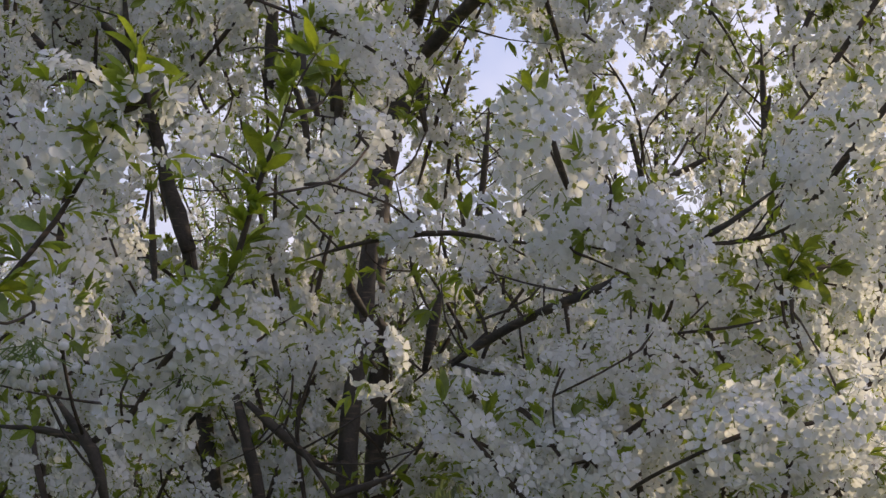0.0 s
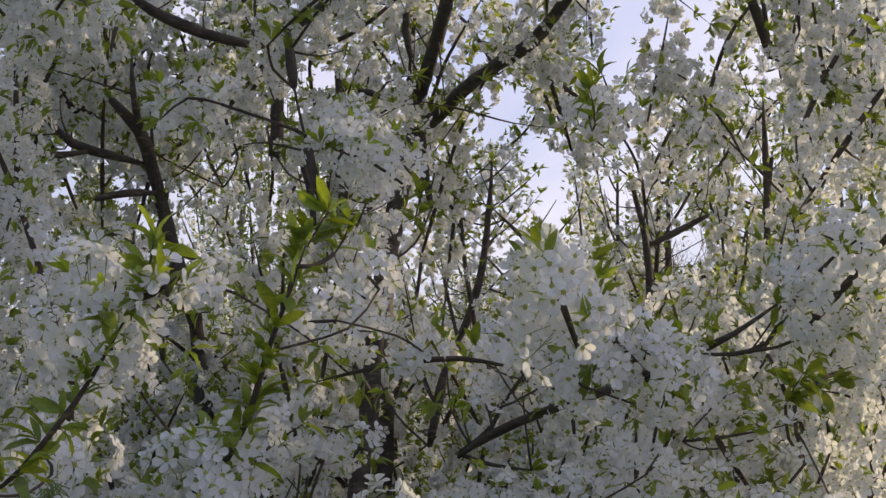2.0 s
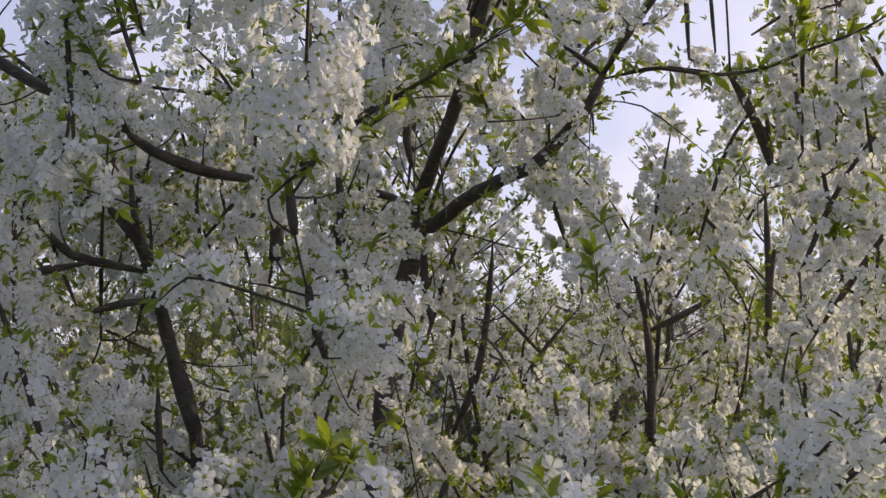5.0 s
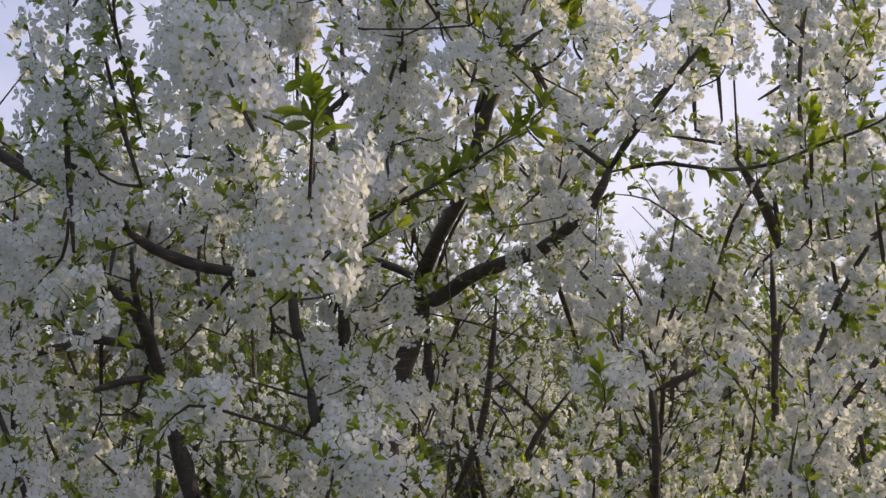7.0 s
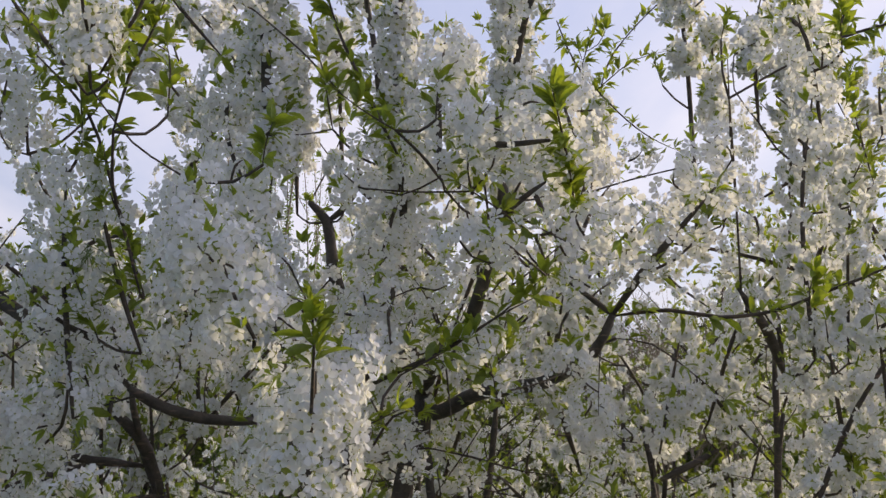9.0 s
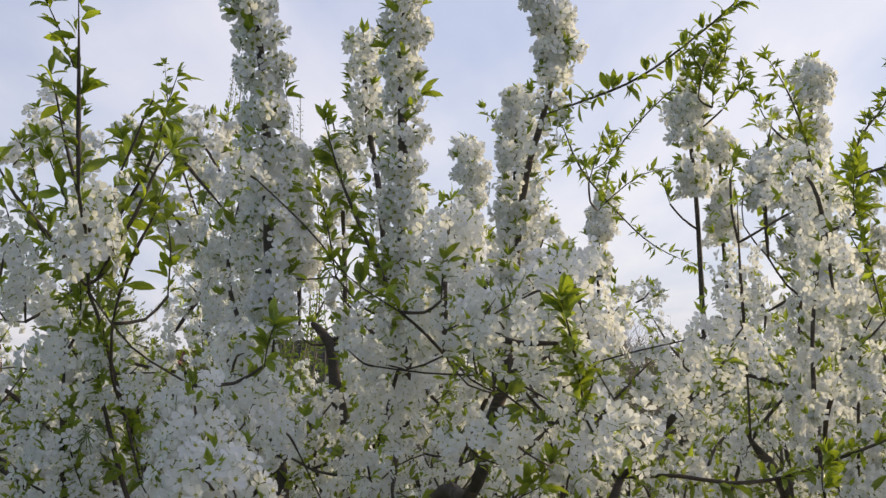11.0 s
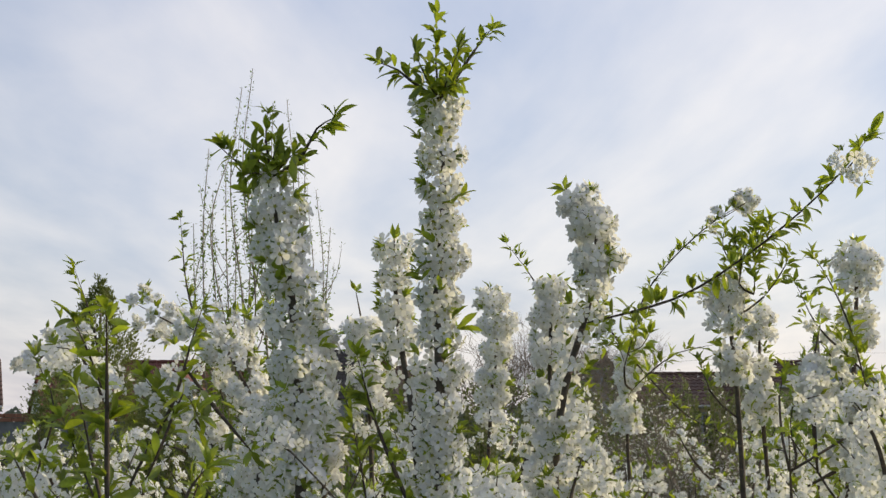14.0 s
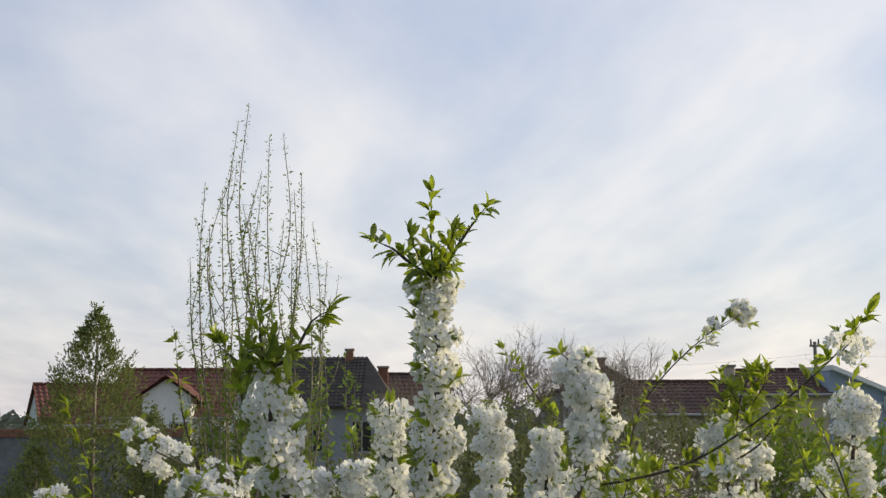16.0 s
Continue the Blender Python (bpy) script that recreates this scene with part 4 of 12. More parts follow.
grow("branch", [(0.625, 2.700, 1.939), (0.611, 2.700, 2.232), (0.613, 2.700, 2.432)], 6, 3, 4.0, 0.5, 1.0, 6)
grow("branch", [(-0.246, 2.600, 1.952), (-0.254, 2.600, 2.187), (-0.267, 2.600, 2.355), (-0.286, 2.600, 2.459)], 6, 3, 4.9, 0.45, 0.9, 6)
grow("branch", [(-0.348, 2.600, 1.953), (-0.356, 2.600, 2.187), (-0.371, 2.600, 2.380)], 6, 3, 4.9, 0.3, 1.0, 6)
grow("branch", [(0.011, 3.150, 1.959), (0.027, 3.150, 2.230), (0.043, 3.150, 2.390), (0.027, 3.150, 2.523)], 6, 3, 4.9, 0.3, 1.0, 6)
grow("branch", [(0.721, 2.500, 1.961), (0.748, 2.500, 2.233), (0.763, 2.500, 2.395), (0.773, 2.500, 2.549)], 6, 4, 4.6, 0.66, 1.0, 6)
grow("branch", [(-0.138, 2.200, 2.018), (-0.153, 2.200, 2.197), (-0.180, 2.220, 2.361), (-0.188, 2.220, 2.518)], 7, 4, 4.2, 0.0, 1.0, 5)
grow("branch", [(0.117, 2.450, 2.079), (0.120, 2.450, 2.303), (0.126, 2.450, 2.463)], 6, 3, 4.2, 0.0, 1.0, 5)
grow("branch", [(0.608, 2.300, 2.088), (0.605, 2.300, 2.256), (0.626, 2.300, 2.363)], 6, 3, 4.0, 0.45, 0.85, 6)
grow("spray", [(0.684, 2.350, 2.241), (0.674, 2.370, 2.295), (0.651, 2.390, 2.337)], 4, 2, 3.6, 0.0, 1.0, 4)
grow("spray", [(0.712, 2.350, 2.076), (0.727, 2.370, 2.175), (0.725, 2.390, 2.252)], 5, 3, 4.4, 0.0, 1.0, 6)
grow("spray", [(0.816, 2.400, 1.979), (0.849, 2.420, 2.054), (0.853, 2.440, 2.118)], 5, 3, 4.4, 0.0, 1.0, 6)
grow("spray", [(0.891, 2.400, 2.086), (0.897, 2.420, 2.186), (0.920, 2.440, 2.265)], 5, 3, 4.2, 0.0, 1.0, 6)
grow("spray", [(0.790, 2.400, 2.182), (0.781, 2.420, 2.247)], 4, 2, 3.6, 0.0, 1.0, 6)
grow("spray", [(-0.494, 2.300, 2.294), (-0.542, 2.320, 2.336), (-0.601, 2.340, 2.368)], 4, 2, 3.6, 0.0, 1.0, 6)
grow("spray", [(-0.457, 2.400, 2.356), (-0.489, 2.420, 2.395)], 4, 2, 3.4, 0.0, 1.0, 5)
grow("spray", [(-0.889, 2.300, 2.273), (-0.855, 2.320, 2.320), (-0.797, 2.340, 2.335)], 4, 2, 3.6, 0.0, 1.0, 6)
grow("spray", [(-0.568, 2.200, 2.269), (-0.553, 2.220, 2.308)], 4, 2, 3.6, 0.0, 1.0, 6)
grow("spray", [(0.126, 1.180, 0.917), (0.111, 1.170, 0.960), (0.101, 1.170, 1.006)], 6, 4, 5.5, 0.0, 1.0, 3)
grow("spray", [(-0.316, 1.000, 0.942), (-0.284, 0.980, 0.947), (-0.252, 0.970, 0.954), (-0.233, 0.970, 0.968)], 5, 3, 5.5, 0.0, 0.27, 3)
grow("spray", [(-0.180, 1.420, 1.578), (-0.180, 1.400, 1.518), (-0.187, 1.400, 1.462), (-0.193, 1.400, 1.421)], 5, 4, 6.6, 0.0, 1.0, 10)
grow("spray", [(0.205, 1.850, 1.859), (0.175, 1.800, 1.970), (0.152, 1.780, 2.020)], 7, 3, 5.5, 0.0, 1.0, 6)
grow("spray", [(-0.029, 1.760, 1.867), (-0.028, 1.760, 1.996), (-0.018, 1.760, 2.103)], 7, 3, 5.5, 0.0, 1.0, 6)
grow("spray", [(-0.489, 1.490, 1.934), (-0.500, 1.490, 2.044)], 5, 3, 4.5, 0.0, 1.0, 6)
grow("spray", [(-0.707, 1.750, 1.947), (-0.691, 1.740, 2.028)], 6, 3, 5.0, 0.0, 1.0, 6)
grow("spray", [(0.609, 1.910, 1.975), (0.590, 1.910, 2.135), (0.577, 2.000, 2.215)], 5, 3, 5.0, 0.0, 1.0, 6)
grow("spray", [(-0.523, 2.400, 2.084), (-0.593, 2.400, 2.193), (-0.684, 2.400, 2.259)], 4, 2, 4.8, 0.0, 1.0, 6)
grow("spray", [(-0.419, 2.200, 2.178), (-0.489, 2.300, 2.280), (-0.552, 2.400, 2.371)], 4, 2, 4.5, 0.0, 1.0, 6)
grow("spray", [(-0.651, 2.000, 2.203), (-0.700, 2.000, 2.291), (-0.743, 2.000, 2.305)], 4, 2, 4.5, 0.0, 1.0, 6)
grow("spray", [(-0.693, 2.800, 2.390), (-0.741, 2.780, 2.415), (-0.812, 2.770, 2.454)], 4, 2, 4.5, 0.0, 1.0, 6)
grow("spray", [(0.587, 2.000, 2.601), (0.606, 1.980, 2.627)], 2, 2, 3.4, 0.0, 1.0, 0, density=1.6)
grow("spray", [(0.638, 3.280, 2.725), (0.676, 3.280, 2.734)], 2, 2, 3.0, 0.0, 1.0, 0)
grow("spray", [(0.722, 3.280, 2.765), (0.752, 3.280, 2.790)], 2, 2, 4.0, 0.0, 1.0, 0, density=2.2)
grow("shoot", [(0.640, 1.880, 2.105), (0.634, 1.865, 2.145), (0.640, 1.855, 2.185)], 3, 2, 0, 0, 1, 110)
grow("shoot", [(0.905, 2.650, 2.200), (0.911, 2.643, 2.238), (0.925, 2.640, 2.275)], 3, 2, 0, 0, 1, 110)
grow("shoot", [(0.541, 1.790, 1.665), (0.537, 1.777, 1.695), (0.545, 1.765, 1.722)], 3, 2, 0, 0, 1, 120)
grow("shoot", [(0.409, 1.930, 1.806), (0.416, 1.913, 1.832), (0.419, 1.900, 1.862)], 3, 2, 0, 0, 1, 120)
grow("shoot", [(0.055, 1.760, 1.538), (0.051, 1.742, 1.566), (0.042, 1.730, 1.592)], 3, 2, 0, 0, 1, 110)
grow("shoot", [(-0.268, 1.545, 1.842), (-0.262, 1.530, 1.868), (-0.252, 1.520, 1.895)], 3, 2, 0, 0, 1, 110)
grow("shoot", [(0.208, 1.665, 1.270), (0.205, 1.651, 1.291), (0.198, 1.640, 1.315)], 3, 2, 0, 0, 1, 110)
grow("shoot", [(-0.055, 1.825, 1.150), (-0.050, 1.812, 1.173), (-0.042, 1.800, 1.196)], 3, 2, 0, 0, 1, 110)
grow("shoot", [(0.262, 1.500, 0.860), (0.268, 1.486, 0.882), (0.278, 1.475, 0.903)], 3, 2, 0, 0, 1, 110)
grow("shoot", [(0.428, 1.530, 0.868), (0.435, 1.517, 0.888), (0.445, 1.505, 0.908)], 3, 2, 0, 0, 1, 120)
grow("shoot", [(0.700, 2.110, 1.398), (0.698, 2.097, 1.422), (0.690, 2.090, 1.448)], 3, 2, 0, 0, 1, 110)
grow("shoot", [(-0.575, 1.745, 1.915), (-0.574, 1.733, 1.975), (-0.582, 1.728, 2.035)], 3, 2, 0, 0, 1, 90)
grow("shoot", [(0.679, 2.150, 2.189), (0.741, 2.170, 2.222), (0.833, 2.190, 2.255), (0.921, 2.210, 2.284)], 5, 3, 0, 0, 1, 75)
grow("shoot", [(0.737, 2.200, 2.213), (0.772, 2.220, 2.309), (0.832, 2.240, 2.385), (0.860, 2.260, 2.474)], 4, 2, 0, 0, 1, 75)
grow("shoot", [(0.832, 2.300, 1.964), (0.816, 2.320, 2.070), (0.805, 2.340, 2.168), (0.826, 2.360, 2.232)], 4, 2, 0, 0, 1, 75)
grow("shoot", [(0.690, 2.250, 2.249), (0.672, 2.270, 2.360), (0.646, 2.290, 2.443), (0.619, 2.310, 2.504)], 4, 2, 0, 0, 1, 60)
grow("shoot", [(-0.258, 1.240, 0.773), (-0.235, 1.220, 0.803), (-0.207, 1.200, 0.852), (-0.186, 1.180, 0.917), (-0.163, 1.170, 0.977), (-0.146, 1.160, 1.026)], 6, 3, 0, 0, 1, 75)
grow("shoot", [(-0.400, 1.020, 0.786), (-0.366, 1.000, 0.808), (-0.322, 1.000, 0.865), (-0.292, 0.990, 0.911), (-0.266, 0.980, 0.956)], 5, 2, 0, 0, 1, 60)
grow("shoot", [(-0.259, 0.970, 0.961), (-0.255, 0.970, 0.982), (-0.253, 0.970, 0.999)], 3, 2, 0, 0, 1, 75)
grow("shoot", [(-0.122, 1.200, 1.019), (-0.111, 1.200, 1.037), (-0.106, 1.200, 1.055)], 3, 2, 0, 0, 1, 80)
grow("shoot", [(-0.146, 1.160, 1.020), (-0.135, 1.160, 1.040), (-0.125, 1.160, 1.057)], 3, 2, 0, 0, 1, 80)
grow("shoot", [(-0.034, 2.300, 1.363), (0.020, 2.300, 1.439), (0.070, 2.300, 1.516)], 3, 2, 0, 0, 1, 10)
grow("shoot", [(-0.277, 1.750, 1.415), (-0.221, 1.700, 1.450), (-0.158, 1.650, 1.478), (-0.083, 1.600, 1.513)], 5, 3, 0, 0, 1, 30)
grow("shoot", [(-0.050, 2.200, 1.447), (0.029, 2.200, 1.431), (0.123, 2.200, 1.405), (0.212, 2.200, 1.395)], 4, 2, 0, 0, 1, 10)
grow("shoot", [(-0.163, 1.800, 1.538), (-0.091, 1.750, 1.570), (-0.015, 1.700, 1.603), (0.052, 1.700, 1.646), (0.110, 1.700, 1.676)], 6, 3, 0, 0, 1, 25)
grow("shoot", [(-0.168, 1.285, 1.555), (-0.167, 1.280, 1.594), (-0.172, 1.275, 1.632)], 5, 3, 0, 0, 1, 120)
grow("shoot", [(-0.086, 1.700, 1.563), (-0.013, 1.700, 1.603), (0.061, 1.700, 1.652), (0.128, 1.700, 1.709)], 4, 2, 0, 0, 1, 45)
grow("shoot", [(-0.540, 1.750, 1.619), (-0.582, 1.750, 1.720), (-0.589, 1.750, 1.788)], 4, 2, 0, 0, 1, 80)
grow("shoot", [(0.270, 2.000, 1.636), (0.333, 2.000, 1.626), (0.398, 2.000, 1.579), (0.454, 2.000, 1.532)], 3, 2, 0, 0, 1, 4)
grow("shoot", [(-0.624, 1.900, 1.636), (-0.633, 1.900, 1.731), (-0.627, 1.900, 1.798)], 4, 2, 0, 0, 1, 40)
grow("shoot", [(0.243, 1.970, 1.640), (0.238, 1.970, 1.580), (0.235, 1.970, 1.506)], 3, 2, 0, 0, 1, 0)
grow("shoot", [(0.264, 2.000, 1.674), (0.354, 1.950, 1.680), (0.438, 1.950, 1.668), (0.532, 1.950, 1.679), (0.612, 1.930, 1.709), (0.706, 1.930, 1.746), (0.791, 1.900, 1.800)], 6, 3, 0, 0, 1, 35)
grow("shoot", [(-0.479, 1.750, 1.686), (-0.518, 1.750, 1.822), (-0.567, 1.750, 1.962), (-0.666, 1.800, 2.071), (-0.723, 1.800, 2.126)], 5, 2, 3, 0.2, 0.49, 45)
grow("shoot", [(-0.488, 1.800, 1.696), (-0.517, 1.800, 1.783), (-0.546, 1.800, 1.854), (-0.570, 1.800, 1.899)], 4, 2, 0, 0, 1, 60)
grow("shoot", [(0.112, 1.700, 1.767), (0.046, 1.700, 1.817), (-0.004, 1.700, 1.850)], 5, 2, 0, 0, 1, 45)
grow("shoot", [(0.160, 1.590, 1.790), (0.145, 1.540, 1.850), (0.120, 1.470, 1.925)], 5, 3, 0, 0, 1, 110)
grow("shoot", [(-0.488, 1.600, 1.902), (-0.468, 1.600, 1.983), (-0.430, 1.600, 2.065), (-0.409, 1.600, 2.140)], 5, 2, 0, 0, 1, 45)
grow("shoot", [(-0.094, 1.700, 1.927), (-0.149, 1.700, 1.962), (-0.197, 1.700, 2.001)], 4, 2, 0, 0, 1, 60)
grow("shoot", [(-0.091, 1.950, 1.928), (-0.128, 1.950, 2.000), (-0.170, 1.970, 2.091), (-0.210, 2.000, 2.186), (-0.240, 2.000, 2.291)], 6, 3, 0, 0, 1, 75)
grow("shoot", [(-0.034, 1.700, 1.943), (-0.030, 1.700, 2.005)], 4, 2, 0, 0, 1, 60)
grow("shoot", [(-0.435, 1.700, 1.950), (-0.433, 1.700, 2.021), (-0.440, 1.700, 2.064)], 4, 2, 0, 0, 1, 60)
grow("shoot", [(-0.482, 1.500, 1.954), (-0.436, 1.500, 2.037), (-0.409, 1.500, 2.100), (-0.389, 1.500, 2.125)], 5, 3, 0, 0, 1, 42)
grow("shoot", [(-0.498, 1.600, 1.977), (-0.492, 1.600, 2.029), (-0.474, 1.600, 2.059)], 4, 2, 0, 0, 1, 45)
grow("shoot", [(-0.225, 2.100, 2.026), (-0.246, 2.100, 2.143), (-0.267, 2.100, 2.223)], 4, 2, 0, 0, 1, 40)
grow("shoot", [(-0.631, 2.000, 2.035), (-0.587, 2.000, 2.129), (-0.543, 2.000, 2.214), (-0.517, 2.000, 2.310), (-0.500, 2.000, 2.368)], 5, 3, 0, 0, 1, 32)
grow("shoot", [(-0.566, 1.700, 2.036), (-0.601, 1.700, 2.116), (-0.633, 1.700, 2.189)], 4, 2, 0, 0, 1, 60)
grow("shoot", [(-0.496, 1.450, 2.059), (-0.502, 1.450, 2.209), (-0.507, 1.450, 2.320)], 6, 3, 0, 0, 1, 48)
grow("shoot", [(-0.834, 2.200, 2.074), (-0.804, 2.200, 2.207), (-0.844, 2.200, 2.300)], 4, 2, 0, 0, 1, 40)
grow("shoot", [(-0.491, 1.600, 2.099), (-0.466, 1.600, 2.158), (-0.442, 1.600, 2.219), (-0.422, 1.600, 2.189)], 4, 2, 0, 0, 1, 36)
grow("shoot", [(-0.534, 1.500, 2.143), (-0.547, 1.500, 2.200), (-0.555, 1.500, 2.228)], 4, 2, 0, 0, 1, 42)
grow("shoot", [(-0.531, 2.000, 2.190), (-0.570, 2.000, 2.228), (-0.598, 2.000, 2.260)], 3, 2, 0, 0, 1, 60)
grow("shoot", [(-0.509, 1.450, 2.223), (-0.530, 1.450, 2.273), (-0.544, 1.440, 2.305)], 4, 2, 0, 0, 1, 42)
grow("shoot", [(0.515, 2.200, 2.227), (0.521, 2.200, 2.253), (0.527, 2.200, 2.274)], 3, 2, 0, 0, 1, 60)
grow("shoot", [(0.400, 3.300, 2.228), (0.437, 3.300, 2.473), (0.518, 3.300, 2.604), (0.641, 3.280, 2.719), (0.745, 3.280, 2.781)], 4, 2, 0, 0, 1, 50)
grow("shoot", [(-0.640, 3.000, 2.233), (-0.692, 3.000, 2.372), (-0.738, 3.000, 2.512), (-0.760, 3.000, 2.690)], 5, 2, 0, 0, 1, 45)
grow("shoot", [(0.741, 2.300, 2.235), (0.682, 2.300, 2.298), (0.636, 2.350, 2.365), (0.610, 2.400, 2.458)], 4, 2, 3.0, 0.3, 0.7, 40)
grow("shoot", [(-0.845, 2.660, 2.236), (-0.869, 2.660, 2.384), (-0.920, 2.660, 2.524)], 5, 2, 0, 0, 1, 45)
grow("shoot", [(0.474, 2.600, 2.248), (0.463, 2.600, 2.284), (0.455, 2.600, 2.308)], 3, 2, 0, 0, 1, 60)
grow("shoot", [(0.325, 2.700, 2.250), (0.364, 2.700, 2.288), (0.424, 2.680, 2.331), (0.502, 2.660, 2.348)], 3, 2, 0, 0, 1, 45)
grow("shoot", [(0.293, 2.600, 2.296), (0.312, 2.600, 2.357), (0.338, 2.600, 2.406)], 4, 2, 0, 0, 1, 60)
grow("shoot", [(0.293, 2.600, 2.308), (0.276, 2.600, 2.351), (0.253, 2.600, 2.339)], 3, 2, 0, 0, 1, 60)
grow("shoot", [(0.302, 2.600, 2.327), (0.327, 2.580, 2.338), (0.343, 2.560, 2.366)], 3, 2, 0, 0, 1, 60)
grow("shoot", [(0.162, 2.250, 2.362), (0.229, 2.200, 2.375), (0.313, 2.150, 2.397), (0.384, 2.100, 2.433), (0.482, 2.050, 2.506), (0.568, 2.000, 2.587), (0.626, 1.980, 2.660)], 4, 1.6, 0, 0, 1, 60)
grow("shoot", [(0.573, 2.500, 2.438), (0.592, 2.480, 2.466), (0.609, 2.460, 2.499), (0.619, 2.460, 2.525)], 3, 2, 0, 0, 1, 60)
grow("shoot", [(0.553, 2.500, 2.444), (0.558, 2.500, 2.522), (0.570, 2.500, 2.594)], 4, 2, 0, 0, 1, 75)
grow("shoot", [(0.522, 2.500, 2.466), (0.536, 2.500, 2.537), (0.561, 2.500, 2.585)], 5, 3, 0, 0, 1, 70)
grow("shoot", [(0.251, 3.450, 2.483), (0.187, 3.450, 2.548), (0.133, 3.470, 2.632), (0.084, 3.470, 2.694)], 4, 2, 0, 0, 1, 45)
grow("shoot", [(0.524, 2.520, 2.494), (0.491, 2.500, 2.540), (0.496, 2.500, 2.582)], 4, 2, 0, 0, 1, 75)
grow("shoot", [(0.549, 2.500, 2.498), (0.513, 2.470, 2.536), (0.504, 2.450, 2.556)], 3, 2, 0, 0, 1, 75)
grow("shoot", [(0.265, 2.900, 2.501), (0.310, 2.900, 2.392), (0.396, 2.900, 2.284), (0.477, 2.850, 2.192), (0.581, 2.850, 2.140)], 4, 2, 0, 0, 1, 40)
grow("shoot", [(0.555, 2.500, 2.516), (0.579, 2.480, 2.555), (0.580, 2.460, 2.591)], 4, 2, 0, 0, 1, 75)
grow("shoot", [(-0.366, 1.850, 2.559), (-0.381, 1.840, 2.579), (-0.392, 1.830, 2.601)], 3, 2, 0, 0, 1, 60)
grow("shoot", [(-0.364, 1.850, 2.559), (-0.347, 1.840, 2.581), (-0.330, 1.830, 2.595)], 3, 2, 0, 0, 1, 60)
grow("shoot", [(-0.367, 1.860, 2.559), (-0.365, 1.840, 2.585), (-0.353, 1.830, 2.610)], 3, 2, 0, 0, 1, 60)
grow("shoot", [(-0.368, 1.850, 2.559), (-0.388, 1.830, 2.566), (-0.405, 1.810, 2.556)], 3, 2, 0, 0, 1, 60)
grow("shoot", [(-0.367, 1.860, 2.566), (-0.377, 1.860, 2.620), (-0.376, 1.860, 2.670)], 6, 3, 0, 0, 1, 60)
grow("shoot", [(-0.367, 1.860, 2.566), (-0.412, 1.860, 2.582), (-0.447, 1.860, 2.611)], 6, 3, 0, 0, 1, 60)
grow("shoot", [(-0.366, 1.860, 2.566), (-0.323, 1.860, 2.593), (-0.297, 1.860, 2.643), (-0.269, 1.860, 2.661)], 6, 3, 0, 0, 1, 60)
grow("shoot", [(-0.102, 1.980, 2.719), (-0.116, 1.960, 2.737), (-0.131, 1.950, 2.741)], 3, 2, 0, 0, 1, 55)
grow("shoot", [(-0.102, 1.980, 2.719), (-0.089, 1.960, 2.739), (-0.074, 1.950, 2.740)], 3, 2, 0, 0, 1, 55)
grow("shoot", [(-0.102, 1.980, 2.722), (-0.129, 1.950, 2.762), (-0.142, 1.930, 2.790)], 4, 2, 0, 0, 1, 50)
grow("shoot", [(-0.100, 1.980, 2.724), (-0.081, 1.950, 2.771), (-0.070, 1.930, 2.790)], 4, 2, 0, 0, 1, 50)
grow("shoot", [(-0.102, 2.000, 2.727), (-0.108, 2.000, 2.794), (-0.106, 2.000, 2.879)], 6, 3, 0, 0, 1, 60)
grow("shoot", [(-0.102, 2.000, 2.727), (-0.149, 2.000, 2.760), (-0.173, 2.000, 2.780), (-0.209, 2.000, 2.795)], 6, 3, 0, 0, 1, 60)
grow("shoot", [(-0.101, 2.000, 2.729), (-0.071, 2.000, 2.770), (-0.042, 2.000, 2.814), (-0.013, 2.000, 2.852)], 6, 3, 0, 0, 1, 60)

# single clusters of blossom in the front of the crown
grow("spray", [(-0.299, 0.985, 0.940), (-0.290, 0.989, 0.951), (-0.287, 0.983, 0.966)], 4, 2, 2.8, 0.0, 1.0, 0, density=1.25)
grow("spray", [(-0.238, 0.963, 0.951), (-0.240, 0.965, 0.961), (-0.244, 0.975, 0.975)], 4, 2, 2.5, 0.0, 1.0, 4, density=1.25)
grow("spray", [(-0.250, 1.356, 0.995), (-0.273, 1.359, 1.003), (-0.290, 1.356, 1.013)], 4, 2, 4.0, 0.0, 1.0, 0, density=1.25)
grow("spray", [(-0.080, 1.280, 0.991), (-0.090, 1.290, 1.004), (-0.102, 1.295, 1.013)], 4, 2, 3.3, 0.0, 1.0, 0, density=1.25)
grow("spray", [(-0.130, 1.331, 0.961), (-0.158, 1.335, 0.960), (-0.164, 1.345, 0.961)], 4, 2, 3.4, 0.0, 1.0, 0, density=1.25)
grow("spray", [(-0.136, 1.508, 0.957), (-0.118, 1.504, 0.962), (-0.098, 1.502, 0.961)], 4, 2, 3.5, 0.0, 1.0, 0, density=1.25)
grow("spray", [(-0.038, 1.456, 0.918), (-0.047, 1.458, 0.937), (-0.058, 1.455, 0.954)], 4, 2, 3.7, 0.0, 1.0, 0, density=1.25)
grow("spray", [(0.059, 1.574, 0.918), (0.036, 1.567, 0.925), (0.023, 1.566, 0.932)], 4, 2, 3.6, 0.0, 1.0, 4, density=1.25)
grow("spray", [(0.101, 1.209, 0.992), (0.095, 1.201, 1.006), (0.089, 1.190, 1.024)], 4, 2, 3.6, 0.0, 1.0, 4, density=1.25)
grow("spray", [(0.150, 1.283, 0.982), (0.124, 1.286, 0.986), (0.108, 1.284, 0.988)], 4, 2, 3.8, 0.0, 1.0, 0, density=1.25)
grow("spray", [(0.189, 1.416, 0.906), (0.188, 1.419, 0.935), (0.203, 1.418, 0.954)], 4, 2, 4.4, 0.0, 1.0, 4, density=1.25)
